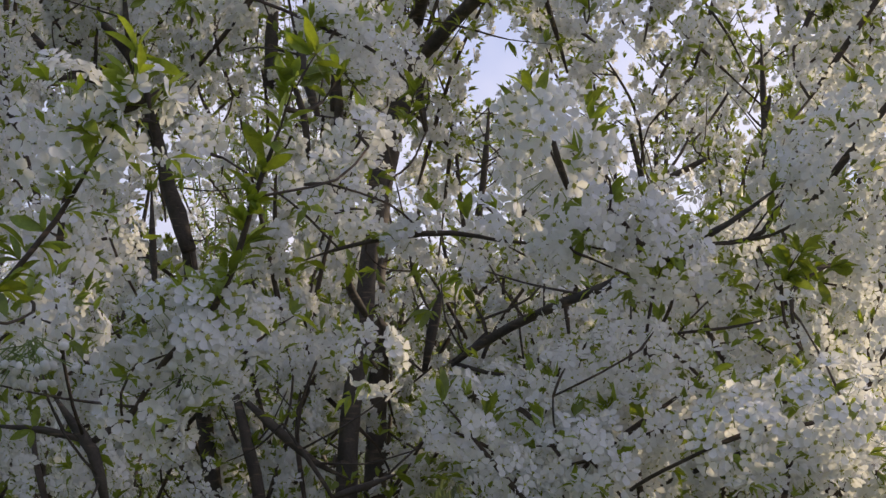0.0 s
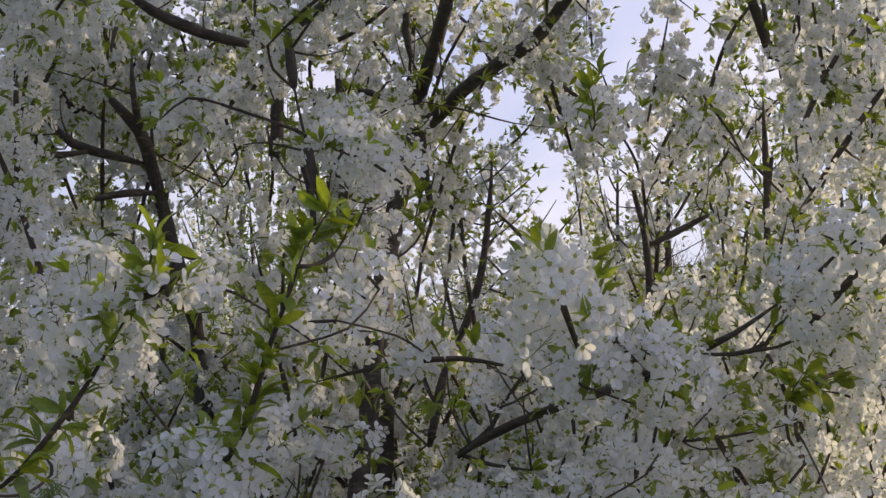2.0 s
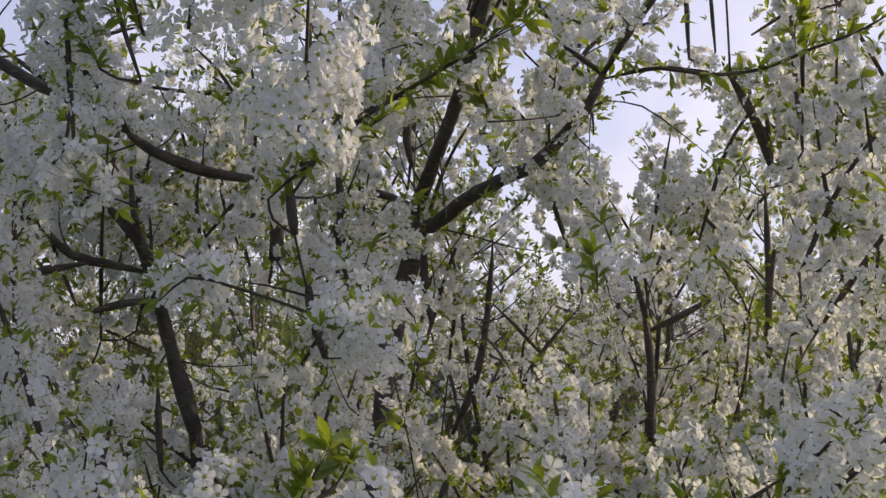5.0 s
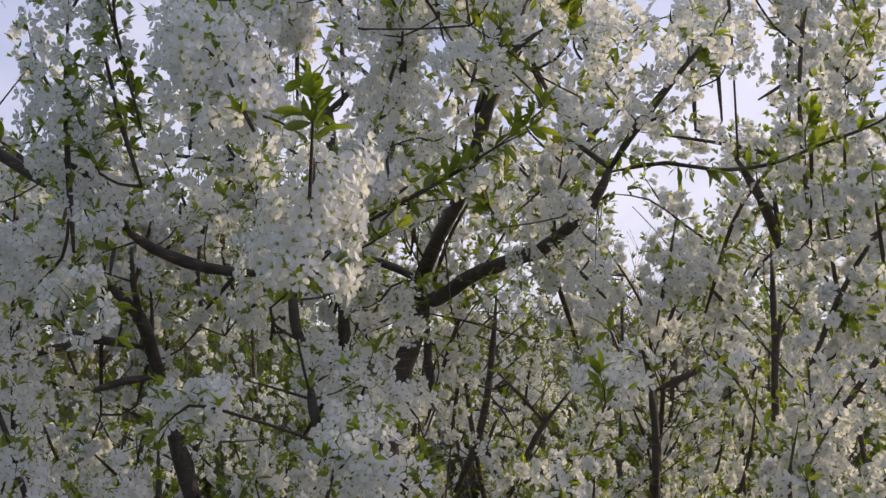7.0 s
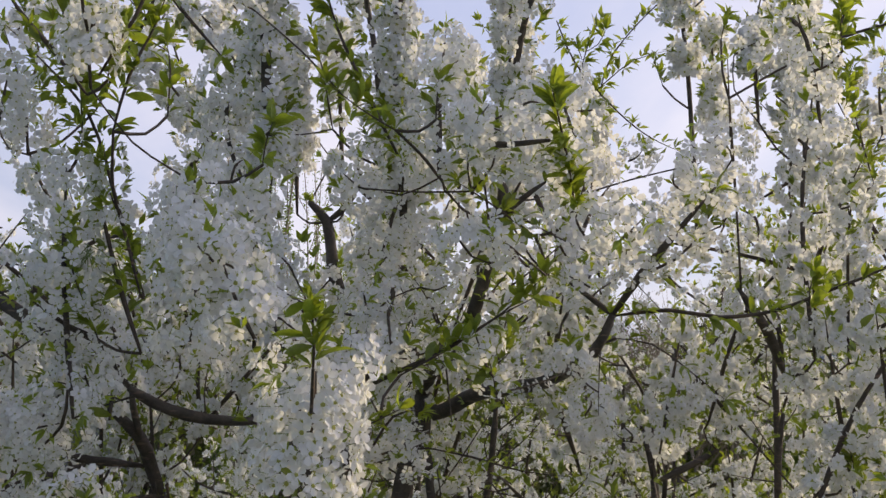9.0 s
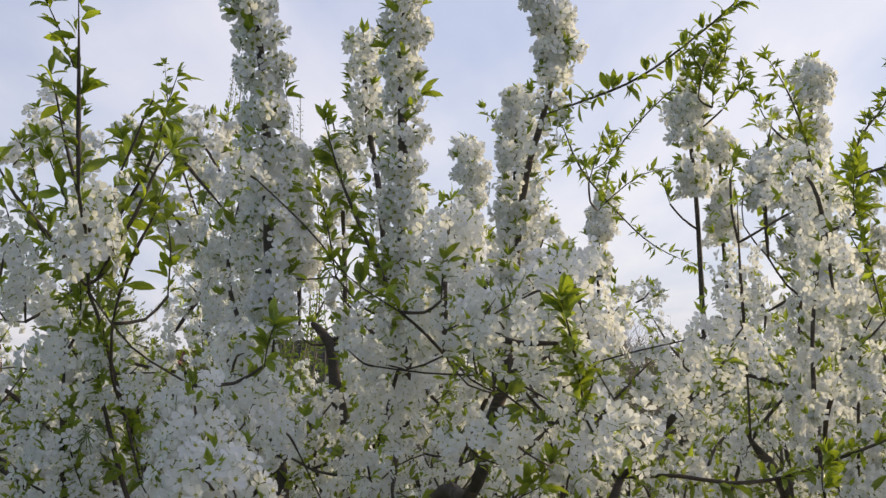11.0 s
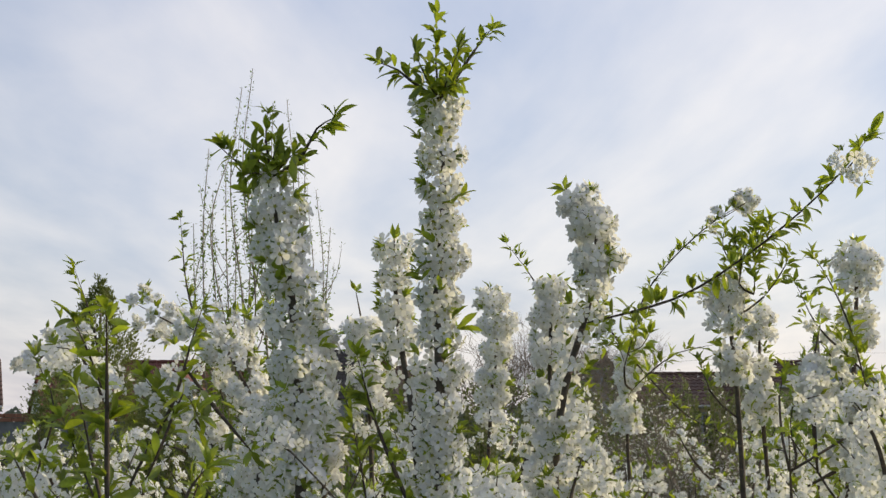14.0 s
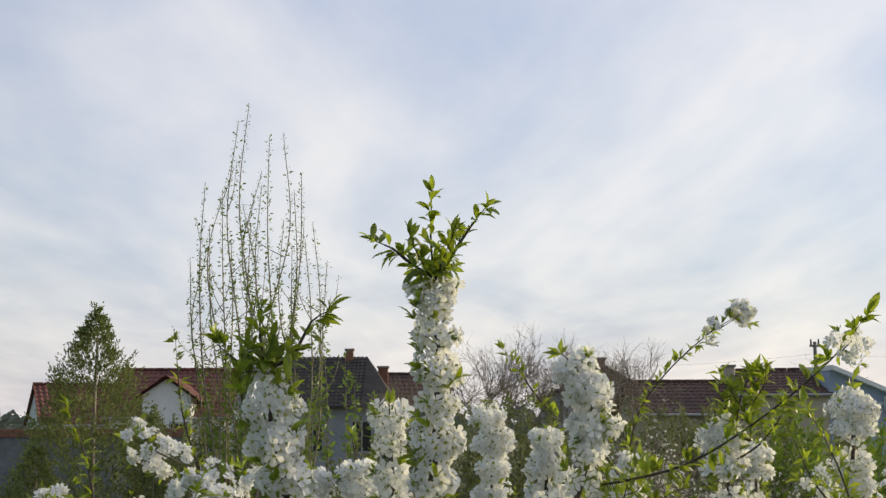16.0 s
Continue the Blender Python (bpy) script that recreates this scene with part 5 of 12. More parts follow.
grow("spray", [(0.252, 1.374, 0.917), (0.240, 1.384, 0.921), (0.222, 1.397, 0.933)], 4, 2, 3.8, 0.0, 1.0, 0, density=1.25)
grow("spray", [(0.165, 1.374, 0.884), (0.149, 1.373, 0.890), (0.135, 1.378, 0.912)], 4, 2, 3.8, 0.0, 1.0, 4, density=1.25)
grow("spray", [(0.356, 1.692, 0.940), (0.345, 1.700, 0.952), (0.330, 1.698, 0.974)], 4, 2, 3.9, 0.0, 1.0, 4, density=1.25)
grow("spray", [(0.474, 1.640, 1.033), (0.476, 1.621, 1.052), (0.476, 1.603, 1.059)], 4, 2, 4.0, 0.0, 1.0, 0, density=1.25)
grow("spray", [(0.539, 1.601, 1.078), (0.522, 1.610, 1.096), (0.509, 1.612, 1.102)], 4, 2, 3.7, 0.0, 1.0, 0, density=1.25)
grow("spray", [(-0.266, 1.242, 0.793), (-0.257, 1.251, 0.812), (-0.254, 1.261, 0.831)], 4, 2, 4.1, 0.0, 1.0, 4, density=1.25)
grow("spray", [(-0.316, 1.256, 0.756), (-0.304, 1.260, 0.760), (-0.280, 1.253, 0.768)], 4, 2, 3.4, 0.0, 1.0, 0, density=1.25)
grow("spray", [(-0.378, 1.120, 0.799), (-0.381, 1.129, 0.807), (-0.394, 1.144, 0.817)], 4, 2, 3.1, 0.0, 1.0, 4, density=1.25)
grow("spray", [(-0.122, 1.818, 0.804), (-0.144, 1.802, 0.813), (-0.164, 1.796, 0.830)], 4, 2, 4.8, 0.0, 1.0, 0, density=1.25)
grow("spray", [(-0.065, 1.213, 0.752), (-0.071, 1.192, 0.759), (-0.065, 1.178, 0.760)], 4, 2, 3.3, 0.0, 1.0, 0, density=1.25)
grow("spray", [(0.135, 1.504, 0.729), (0.145, 1.509, 0.753), (0.153, 1.524, 0.765)], 4, 2, 4.1, 0.0, 1.0, 0, density=1.25)
grow("spray", [(0.238, 1.472, 0.784), (0.244, 1.489, 0.789), (0.260, 1.503, 0.808)], 4, 2, 4.0, 0.0, 1.0, 0, density=1.25)
grow("spray", [(0.443, 1.506, 0.821), (0.441, 1.524, 0.832), (0.441, 1.545, 0.845)], 4, 2, 4.1, 0.0, 1.0, 0, density=1.25)
grow("spray", [(-0.372, 1.578, 1.240), (-0.358, 1.573, 1.270), (-0.350, 1.570, 1.294)], 4, 2, 5.2, 0.0, 1.0, 0, density=1.25)
grow("spray", [(-0.154, 1.538, 1.185), (-0.138, 1.539, 1.211), (-0.136, 1.529, 1.235)], 4, 2, 4.8, 0.0, 1.0, 4, density=1.25)
grow("spray", [(-0.060, 1.952, 1.253), (-0.075, 1.957, 1.272), (-0.084, 1.958, 1.305)], 4, 2, 5.2, 0.0, 1.0, 0, density=1.25)
grow("spray", [(0.209, 1.732, 1.290), (0.207, 1.730, 1.325), (0.209, 1.726, 1.346)], 4, 2, 5.0, 0.0, 1.0, 0, density=1.25)
grow("spray", [(-0.880, 2.616, 1.608), (-0.915, 2.624, 1.611), (-0.956, 2.638, 1.618)], 4, 2, 6.9, 0.0, 1.0, 0, density=1.25)
grow("spray", [(0.576, 1.694, 0.879), (0.550, 1.694, 0.887), (0.526, 1.699, 0.891)], 4, 2, 4.6, 0.0, 1.0, 4, density=1.25)
grow("spray", [(0.470, 2.292, 1.516), (0.453, 2.290, 1.526), (0.426, 2.303, 1.540)], 4, 2, 4.6, 0.0, 1.0, 4, density=1.25)
grow("spray", [(-0.284, 1.419, 1.687), (-0.314, 1.421, 1.702), (-0.328, 1.411, 1.717)], 4, 2, 4.7, 0.0, 1.0, 0, density=1.25)
grow("spray", [(-0.292, 1.567, 1.772), (-0.285, 1.575, 1.794), (-0.280, 1.571, 1.826)], 4, 2, 4.9, 0.0, 1.0, 4, density=1.25)
grow("spray", [(-0.373, 1.484, 1.765), (-0.351, 1.493, 1.763), (-0.335, 1.507, 1.769)], 4, 2, 4.1, 0.0, 1.0, 0, density=1.25)
grow("spray", [(-0.145, 1.823, 1.868), (-0.159, 1.831, 1.896), (-0.157, 1.848, 1.916)], 4, 2, 4.9, 0.0, 1.0, 4, density=1.25)
grow("spray", [(-0.021, 1.877, 1.870), (-0.027, 1.879, 1.899), (-0.037, 1.882, 1.924)], 4, 2, 5.0, 0.0, 1.0, 4, density=1.25)
grow("spray", [(0.082, 1.593, 1.726), (0.061, 1.593, 1.742), (0.042, 1.594, 1.750)], 4, 2, 4.3, 0.0, 1.0, 4, density=1.25)
grow("spray", [(0.097, 1.917, 1.972), (0.126, 1.923, 1.991), (0.161, 1.921, 1.994)], 4, 2, 5.9, 0.0, 1.0, 4, density=1.25)
grow("spray", [(0.174, 1.605, 1.754), (0.165, 1.616, 1.775), (0.164, 1.618, 1.808)], 4, 2, 5.0, 0.0, 1.0, 0, density=1.25)
grow("spray", [(0.216, 1.527, 1.714), (0.205, 1.536, 1.739), (0.190, 1.541, 1.750)], 4, 2, 4.2, 0.0, 1.0, 0, density=1.25)
grow("spray", [(0.451, 1.920, 1.837), (0.436, 1.929, 1.873), (0.421, 1.931, 1.895)], 4, 2, 5.9, 0.0, 1.0, 0, density=1.25)
grow("spray", [(-0.143, 1.673, 1.570), (-0.148, 1.669, 1.593), (-0.149, 1.667, 1.624)], 4, 2, 4.8, 0.0, 1.0, 0, density=1.25)
grow("spray", [(0.021, 1.818, 1.595), (0.042, 1.823, 1.596), (0.069, 1.833, 1.601)], 4, 2, 4.5, 0.0, 1.0, 0, density=1.25)
grow("spray", [(-0.480, 1.456, 1.384), (-0.479, 1.483, 1.391), (-0.480, 1.511, 1.390)], 4, 2, 4.9, 0.0, 1.0, 4, density=1.25)
grow("spray", [(-0.108, 2.208, 1.432), (-0.088, 2.201, 1.444), (-0.056, 2.188, 1.458)], 4, 2, 5.4, 0.0, 1.0, 0, density=1.25)
grow("spray", [(-0.558, 1.806, 1.532), (-0.573, 1.808, 1.562), (-0.586, 1.826, 1.586)], 4, 2, 5.6, 0.0, 1.0, 4, density=1.25)
grow("spray", [(-0.656, 1.755, 1.480), (-0.629, 1.765, 1.488), (-0.598, 1.767, 1.494)], 4, 2, 5.4, 0.0, 1.0, 0, density=1.25)
grow("spray", [(-0.424, 2.005, 1.583), (-0.415, 2.003, 1.602), (-0.398, 1.996, 1.631)], 4, 2, 4.9, 0.0, 1.0, 4, density=1.25)
grow("spray", [(-0.230, 2.034, 1.336), (-0.247, 2.027, 1.347), (-0.286, 2.023, 1.356)], 4, 2, 5.4, 0.0, 1.0, 4, density=1.25)
grow("spray", [(-0.323, 1.571, 1.276), (-0.343, 1.546, 1.276), (-0.345, 1.530, 1.278)], 4, 2, 4.2, 0.0, 1.0, 4, density=1.25)
grow("spray", [(-0.165, 1.811, 1.275), (-0.146, 1.783, 1.276), (-0.133, 1.764, 1.287)], 4, 2, 5.2, 0.0, 1.0, 0, density=1.25)
grow("spray", [(0.364, 2.717, 1.475), (0.337, 2.721, 1.499), (0.304, 2.725, 1.519)], 4, 2, 6.6, 0.0, 1.0, 4, density=1.25)
grow("spray", [(-0.561, 2.195, 1.614), (-0.571, 2.185, 1.633), (-0.585, 2.185, 1.656)], 4, 2, 4.4, 0.0, 1.0, 0, density=1.25)
grow("spray", [(0.646, 2.354, 1.550), (0.667, 2.331, 1.552), (0.684, 2.310, 1.558)], 4, 2, 5.2, 0.0, 1.0, 0, density=1.25)
grow("spray", [(-0.327, 1.638, 1.837), (-0.319, 1.623, 1.857), (-0.305, 1.602, 1.861)], 4, 2, 4.4, 0.0, 1.0, 0, density=1.25)
grow("spray", [(-0.300, 1.378, 1.688), (-0.317, 1.386, 1.705), (-0.336, 1.385, 1.714)], 4, 2, 4.1, 0.0, 1.0, 0, density=1.25)
grow("spray", [(-0.227, 1.454, 1.625), (-0.248, 1.457, 1.633), (-0.267, 1.453, 1.649)], 4, 2, 4.2, 0.0, 1.0, 0, density=1.25)
grow("spray", [(0.055, 1.640, 1.899), (0.041, 1.626, 1.912), (0.029, 1.602, 1.913)], 4, 2, 4.4, 0.0, 1.0, 4, density=1.25)
grow("spray", [(-0.137, 1.768, 1.851), (-0.153, 1.778, 1.856), (-0.177, 1.777, 1.877)], 4, 2, 4.4, 0.0, 1.0, 0, density=1.25)
grow("spray", [(-0.018, 1.834, 2.044), (-0.008, 1.847, 2.071), (0.010, 1.849, 2.084)], 4, 2, 4.5, 0.0, 1.0, 4, density=1.25)
grow("spray", [(-0.258, 1.838, 1.724), (-0.267, 1.832, 1.742), (-0.286, 1.845, 1.760)], 4, 2, 4.2, 0.0, 1.0, 0, density=1.25)
grow("spray", [(0.016, 1.577, 1.721), (0.005, 1.571, 1.734), (-0.010, 1.562, 1.753)], 4, 2, 3.9, 0.0, 1.0, 0, density=1.25)
grow("spray", [(0.228, 1.504, 1.739), (0.212, 1.489, 1.754), (0.204, 1.475, 1.763)], 4, 2, 4.0, 0.0, 1.0, 0, density=1.25)
grow("spray", [(0.343, 1.726, 1.834), (0.322, 1.715, 1.848), (0.319, 1.695, 1.860)], 4, 2, 4.2, 0.0, 1.0, 0, density=1.25)
grow("spray", [(-0.092, 2.295, 1.790), (-0.109, 2.287, 1.802), (-0.128, 2.270, 1.816)], 4, 2, 4.6, 0.0, 1.0, 0, density=1.25)
grow("spray", [(-0.144, 1.888, 1.662), (-0.150, 1.884, 1.694), (-0.154, 1.887, 1.708)], 4, 2, 4.3, 0.0, 1.0, 0, density=1.25)
grow("spray", [(-0.495, 1.501, 2.015), (-0.495, 1.507, 2.031), (-0.489, 1.513, 2.047)], 4, 2, 3.2, 0.0, 1.0, 0, density=1.25)
grow("spray", [(-0.365, 2.167, 2.036), (-0.391, 2.161, 2.043), (-0.425, 2.149, 2.048)], 4, 2, 5.7, 0.0, 1.0, 0, density=1.25)
grow("spray", [(0.224, 1.859, 1.999), (0.198, 1.863, 1.998), (0.180, 1.871, 2.007)], 4, 2, 4.2, 0.0, 1.0, 0, density=1.25)
grow("spray", [(0.168, 1.582, 1.844), (0.146, 1.577, 1.854), (0.128, 1.575, 1.860)], 4, 2, 3.9, 0.0, 1.0, 4, density=1.25)
grow("spray", [(-0.126, 1.528, 1.211), (-0.131, 1.546, 1.229), (-0.136, 1.563, 1.241)], 4, 2, 4.2, 0.0, 1.0, 4, density=1.25)
grow("spray", [(-0.505, 1.551, 2.050), (-0.496, 1.549, 2.068), (-0.505, 1.552, 2.092)], 4, 2, 3.9, 0.0, 1.0, 0, density=1.25)
grow("spray", [(-0.016, 1.948, 2.020), (-0.043, 1.951, 2.036), (-0.064, 1.947, 2.052)], 4, 2, 5.2, 0.0, 1.0, 0, density=1.25)
grow("spray", [(0.548, 2.237, 2.206), (0.568, 2.228, 2.220), (0.594, 2.215, 2.228)], 4, 2, 5.0, 0.0, 1.0, 0, density=1.25)
grow("spray", [(0.194, 1.928, 1.581), (0.190, 1.928, 1.594), (0.186, 1.925, 1.619)], 4, 2, 3.5, 0.0, 1.0, 4, density=1.25)
grow("spray", [(0.218, 2.014, 1.506), (0.231, 2.031, 1.523), (0.232, 2.048, 1.534)], 4, 2, 4.1, 0.0, 1.0, 0, density=1.25)
grow("spray", [(0.017, 1.585, 1.893), (0.026, 1.577, 1.913), (0.041, 1.581, 1.935)], 4, 2, 4.4, 0.0, 1.0, 0, density=1.25)
grow("spray", [(0.135, 1.626, 1.967), (0.130, 1.623, 1.996), (0.127, 1.632, 2.009)], 4, 2, 3.9, 0.0, 1.0, 0, density=1.25)
grow("spray", [(0.088, 1.619, 1.943), (0.102, 1.618, 1.949), (0.120, 1.626, 1.949)], 4, 2, 3.0, 0.0, 1.0, 0, density=1.25)
grow("spray", [(0.333, 2.220, 1.991), (0.350, 2.228, 2.000), (0.363, 2.235, 2.015)], 4, 2, 3.7, 0.0, 1.0, 4, density=1.25)
grow("spray", [(0.417, 1.786, 1.926), (0.404, 1.782, 1.923), (0.383, 1.767, 1.926)], 4, 2, 3.6, 0.0, 1.0, 0, density=1.25)
grow("spray", [(-0.319, 1.774, 2.138), (-0.344, 1.778, 2.155), (-0.345, 1.775, 2.162)], 4, 2, 3.3, 0.0, 1.0, 0, density=1.25)
grow("spray", [(-0.493, 1.512, 2.008), (-0.496, 1.506, 2.016), (-0.489, 1.506, 2.034)], 4, 2, 2.6, 0.0, 1.0, 0, density=1.25)
grow("spray", [(0.245, 1.933, 1.929), (0.247, 1.925, 1.941), (0.257, 1.914, 1.955)], 4, 2, 3.2, 0.0, 1.0, 0, density=1.25)
grow("spray", [(0.352, 1.823, 1.895), (0.374, 1.822, 1.898), (0.388, 1.827, 1.905)], 4, 2, 3.4, 0.0, 1.0, 0, density=1.25)
grow("spray", [(0.663, 2.313, 2.133), (0.655, 2.333, 2.150), (0.657, 2.342, 2.159)], 4, 2, 3.6, 0.0, 1.0, 0, density=1.25)
grow("spray", [(0.714, 2.387, 2.206), (0.696, 2.374, 2.222), (0.688, 2.368, 2.230)], 4, 2, 3.7, 0.0, 1.0, 4, density=1.25)
grow("spray", [(-0.095, 2.021, 1.229), (-0.095, 2.036, 1.254), (-0.099, 2.041, 1.271)], 4, 2, 4.1, 0.0, 1.0, 0, density=1.25)
grow("spray", [(-0.091, 1.980, 1.144), (-0.099, 1.977, 1.166), (-0.121, 1.977, 1.174)], 4, 2, 3.8, 0.0, 1.0, 0, density=1.25)
grow("spray", [(-0.124, 1.960, 1.081), (-0.116, 1.969, 1.084), (-0.104, 1.989, 1.087)], 4, 2, 3.3, 0.0, 1.0, 4, density=1.25)
grow("spray", [(-0.125, 1.939, 0.970), (-0.120, 1.932, 0.992), (-0.111, 1.924, 1.012)], 4, 2, 4.2, 0.0, 1.0, 0, density=1.25)
grow("spray", [(-0.092, 1.733, 1.576), (-0.104, 1.728, 1.591), (-0.114, 1.724, 1.610)], 4, 2, 3.8, 0.0, 1.0, 0, density=1.25)
grow("spray", [(-0.051, 1.820, 1.602), (-0.036, 1.823, 1.615), (-0.031, 1.826, 1.628)], 4, 2, 3.1, 0.0, 1.0, 4, density=1.25)
grow("spray", [(0.169, 1.858, 1.572), (0.178, 1.878, 1.580), (0.175, 1.896, 1.582)], 4, 2, 3.6, 0.0, 1.0, 0, density=1.25)
grow("spray", [(-0.220, 1.911, 1.312), (-0.215, 1.931, 1.318), (-0.206, 1.956, 1.324)], 4, 2, 4.4, 0.0, 1.0, 0, density=1.25)
grow("spray", [(-0.320, 2.042, 1.445), (-0.314, 2.029, 1.463), (-0.306, 2.021, 1.483)], 4, 2, 4.1, 0.0, 1.0, 0, density=1.25)
grow("spray", [(-0.457, 1.944, 1.580), (-0.455, 1.926, 1.597), (-0.451, 1.912, 1.604)], 4, 2, 3.7, 0.0, 1.0, 0, density=1.25)
grow("spray", [(0.081, 1.828, 1.673), (0.081, 1.829, 1.693), (0.087, 1.835, 1.717)], 4, 2, 4.1, 0.0, 1.0, 4, density=1.25)
grow("spray", [(-0.060, 1.926, 1.716), (-0.037, 1.932, 1.711), (-0.018, 1.933, 1.720)], 4, 2, 4.0, 0.0, 1.0, 0, density=1.25)
grow("spray", [(0.201, 1.772, 1.699), (0.187, 1.782, 1.709), (0.167, 1.783, 1.719)], 4, 2, 3.7, 0.0, 1.0, 0, density=1.25)
grow("spray", [(0.379, 1.730, 0.869), (0.398, 1.733, 0.884), (0.415, 1.727, 0.891)], 4, 2, 3.8, 0.0, 1.0, 4, density=1.25)
grow("spray", [(0.420, 1.774, 0.812), (0.440, 1.778, 0.819), (0.458, 1.779, 0.822)], 4, 2, 3.6, 0.0, 1.0, 0, density=1.25)
grow("spray", [(-0.232, 2.060, 1.341), (-0.231, 2.030, 1.341), (-0.240, 2.010, 1.345)], 4, 2, 4.6, 0.0, 1.0, 4, density=1.25)
grow("spray", [(-0.152, 1.935, 1.320), (-0.141, 1.932, 1.337), (-0.134, 1.925, 1.358)], 4, 2, 4.0, 0.0, 1.0, 4, density=1.25)

# closed buds on the lower spurs
bud_cluster((-0.427, 1.270, 0.781), 0.05, 34, front_tree, 1)
bud_cluster((-0.449, 1.270, 0.760), 0.04, 22, front_tree, 2)
bud_cluster((-0.257, 1.240, 0.745), 0.035, 18, front_tree, 3)
bud_cluster((-0.562, 1.750, 1.754), 0.045, 20, front_tree, 4)
bud_cluster((-0.559, 1.760, 1.712), 0.04, 16, front_tree, 5)
# twigs inside the crown
grow("twig", [(0.56, 2.01, 0.58), (0.52, 2.21, 0.76), (0.58, 2.32, 0.92)], 6, 3, 4.8, 0, 1, 6, far=True, density=0.52)
grow("twig", [(-0.72, 1.49, 0.67), (-0.84, 1.50, 0.89), (-0.94, 1.50, 1.00)], 6, 3, 4.6, 0, 1, 6, far=False, density=1.0)
grow("twig", [(-0.55, 2.25, 1.93), (-0.41, 2.14, 2.10), (-0.31, 2.01, 2.22)], 6, 3, 4.5, 0, 1, 6, far=False, density=1.0)
grow("twig", [(0.61, 1.89, 0.60), (0.58, 1.87, 0.96), (0.54, 1.85, 1.16)], 6, 3, 5.2, 0, 1, 6, far=False, density=1.0)
grow("twig", [(0.71, 1.77, 0.58), (0.60, 1.88, 0.74), (0.49, 1.97, 1.04)], 6, 3, 5.3, 0, 1, 6, far=False, density=1.0)
grow("twig", [(0.41, 1.71, 0.37), (0.18, 1.53, 0.52), (-0.00, 1.41, 0.72)], 6, 3, 4.2, 0, 1, 6, far=False, density=1.0)
grow("twig", [(0.49, 1.96, 0.73), (0.40, 1.88, 0.86), (0.34, 1.85, 1.06)], 6, 3, 4.6, 0, 1, 6, far=False, density=1.0)
grow("twig", [(-0.71, 1.83, 1.49), (-0.81, 1.59, 1.60), (-0.83, 1.44, 1.70)], 6, 3, 4.5, 0, 1, 6, far=False, density=1.0)
grow("twig", [(0.52, 1.91, 0.36), (0.56, 1.72, 0.67), (0.63, 1.62, 0.86)], 6, 3, 5.3, 0, 1, 6, far=False, density=1.0)
grow("twig", [(-0.58, 1.75, 0.81), (-0.58, 1.96, 0.97), (-0.59, 2.14, 1.17)], 6, 3, 5.3, 0, 1, 6, far=False, density=1.0)
grow("twig", [(-0.83, 2.06, 0.43), (-0.74, 2.10, 0.59), (-0.75, 2.09, 0.73)], 6, 3, 5.2, 0, 1, 6, far=True, density=0.52)
grow("twig", [(0.44, 1.98, 0.35), (0.29, 2.02, 0.43), (0.15, 2.07, 0.61)], 6, 3, 5.5, 0, 1, 6, far=False, density=1.0)
grow("twig", [(-0.20, 1.94, 0.38), (-0.36, 2.03, 0.53), (-0.50, 1.99, 0.74)], 6, 3, 4.9, 0, 1, 6, far=False, density=1.0)
grow("twig", [(-0.63, 1.50, 0.91), (-0.59, 1.36, 1.07), (-0.65, 1.31, 1.19)], 6, 3, 4.9, 0, 1, 6, far=False, density=1.0)
grow("twig", [(0.58, 2.01, 0.59), (0.32, 2.09, 0.70), (0.04, 2.17, 0.74)], 6, 3, 4.6, 0, 1, 6, far=True, density=0.52)
grow("twig", [(0.19, 1.84, 0.83), (0.19, 2.01, 1.03), (0.18, 2.17, 1.18)], 6, 3, 4.3, 0, 1, 6, far=False, density=1.0)
grow("twig", [(-0.11, 1.84, 1.66), (-0.11, 2.06, 1.73), (-0.09, 2.19, 1.87)], 6, 3, 4.4, 0, 1, 6, far=False, density=1.0)
grow("twig", [(0.18, 1.54, 0.65), (0.32, 1.56, 0.70), (0.47, 1.52, 0.73)], 6, 3, 4.6, 0, 1, 6, far=False, density=1.0)
grow("twig", [(0.12, 1.52, 1.87), (0.05, 1.59, 1.88), (0.04, 1.80, 1.95)], 6, 3, 5.0, 0, 1, 6, far=False, density=1.0)
grow("twig", [(0.65, 1.61, 1.88), (0.91, 1.60, 1.89), (1.16, 1.63, 1.96)], 6, 3, 5.2, 0, 1, 6, far=False, density=1.0)
grow("twig", [(0.58, 1.66, 0.82), (0.65, 1.62, 1.06), (0.80, 1.64, 1.19)], 6, 3, 5.2, 0, 1, 6, far=False, density=1.0)
grow("twig", [(0.65, 1.83, 0.47), (0.91, 1.66, 0.59), (1.12, 1.52, 0.72)], 6, 3, 5.5, 0, 1, 6, far=False, density=1.0)
grow("twig", [(-0.92, 2.08, 0.86), (-1.07, 2.08, 0.95), (-1.21, 2.13, 1.04)], 6, 3, 4.4, 0, 1, 6, far=True, density=0.52)
grow("twig", [(0.46, 1.89, 0.44), (0.50, 1.85, 0.61), (0.48, 1.79, 0.76)], 6, 3, 4.4, 0, 1, 6, far=False, density=1.0)
grow("twig", [(-0.46, 1.48, 0.77), (-0.46, 1.44, 0.87), (-0.43, 1.39, 1.06)], 6, 3, 4.6, 0, 1, 6, far=False, density=1.0)
grow("twig", [(-0.60, 2.05, 1.50), (-0.64, 2.21, 1.66), (-0.75, 2.28, 1.80)], 6, 3, 4.6, 0, 1, 6, far=True, density=0.52)
grow("twig", [(0.55, 1.80, 0.55), (0.65, 1.83, 0.71), (0.69, 1.96, 0.83)], 6, 3, 4.2, 0, 1, 6, far=False, density=1.0)
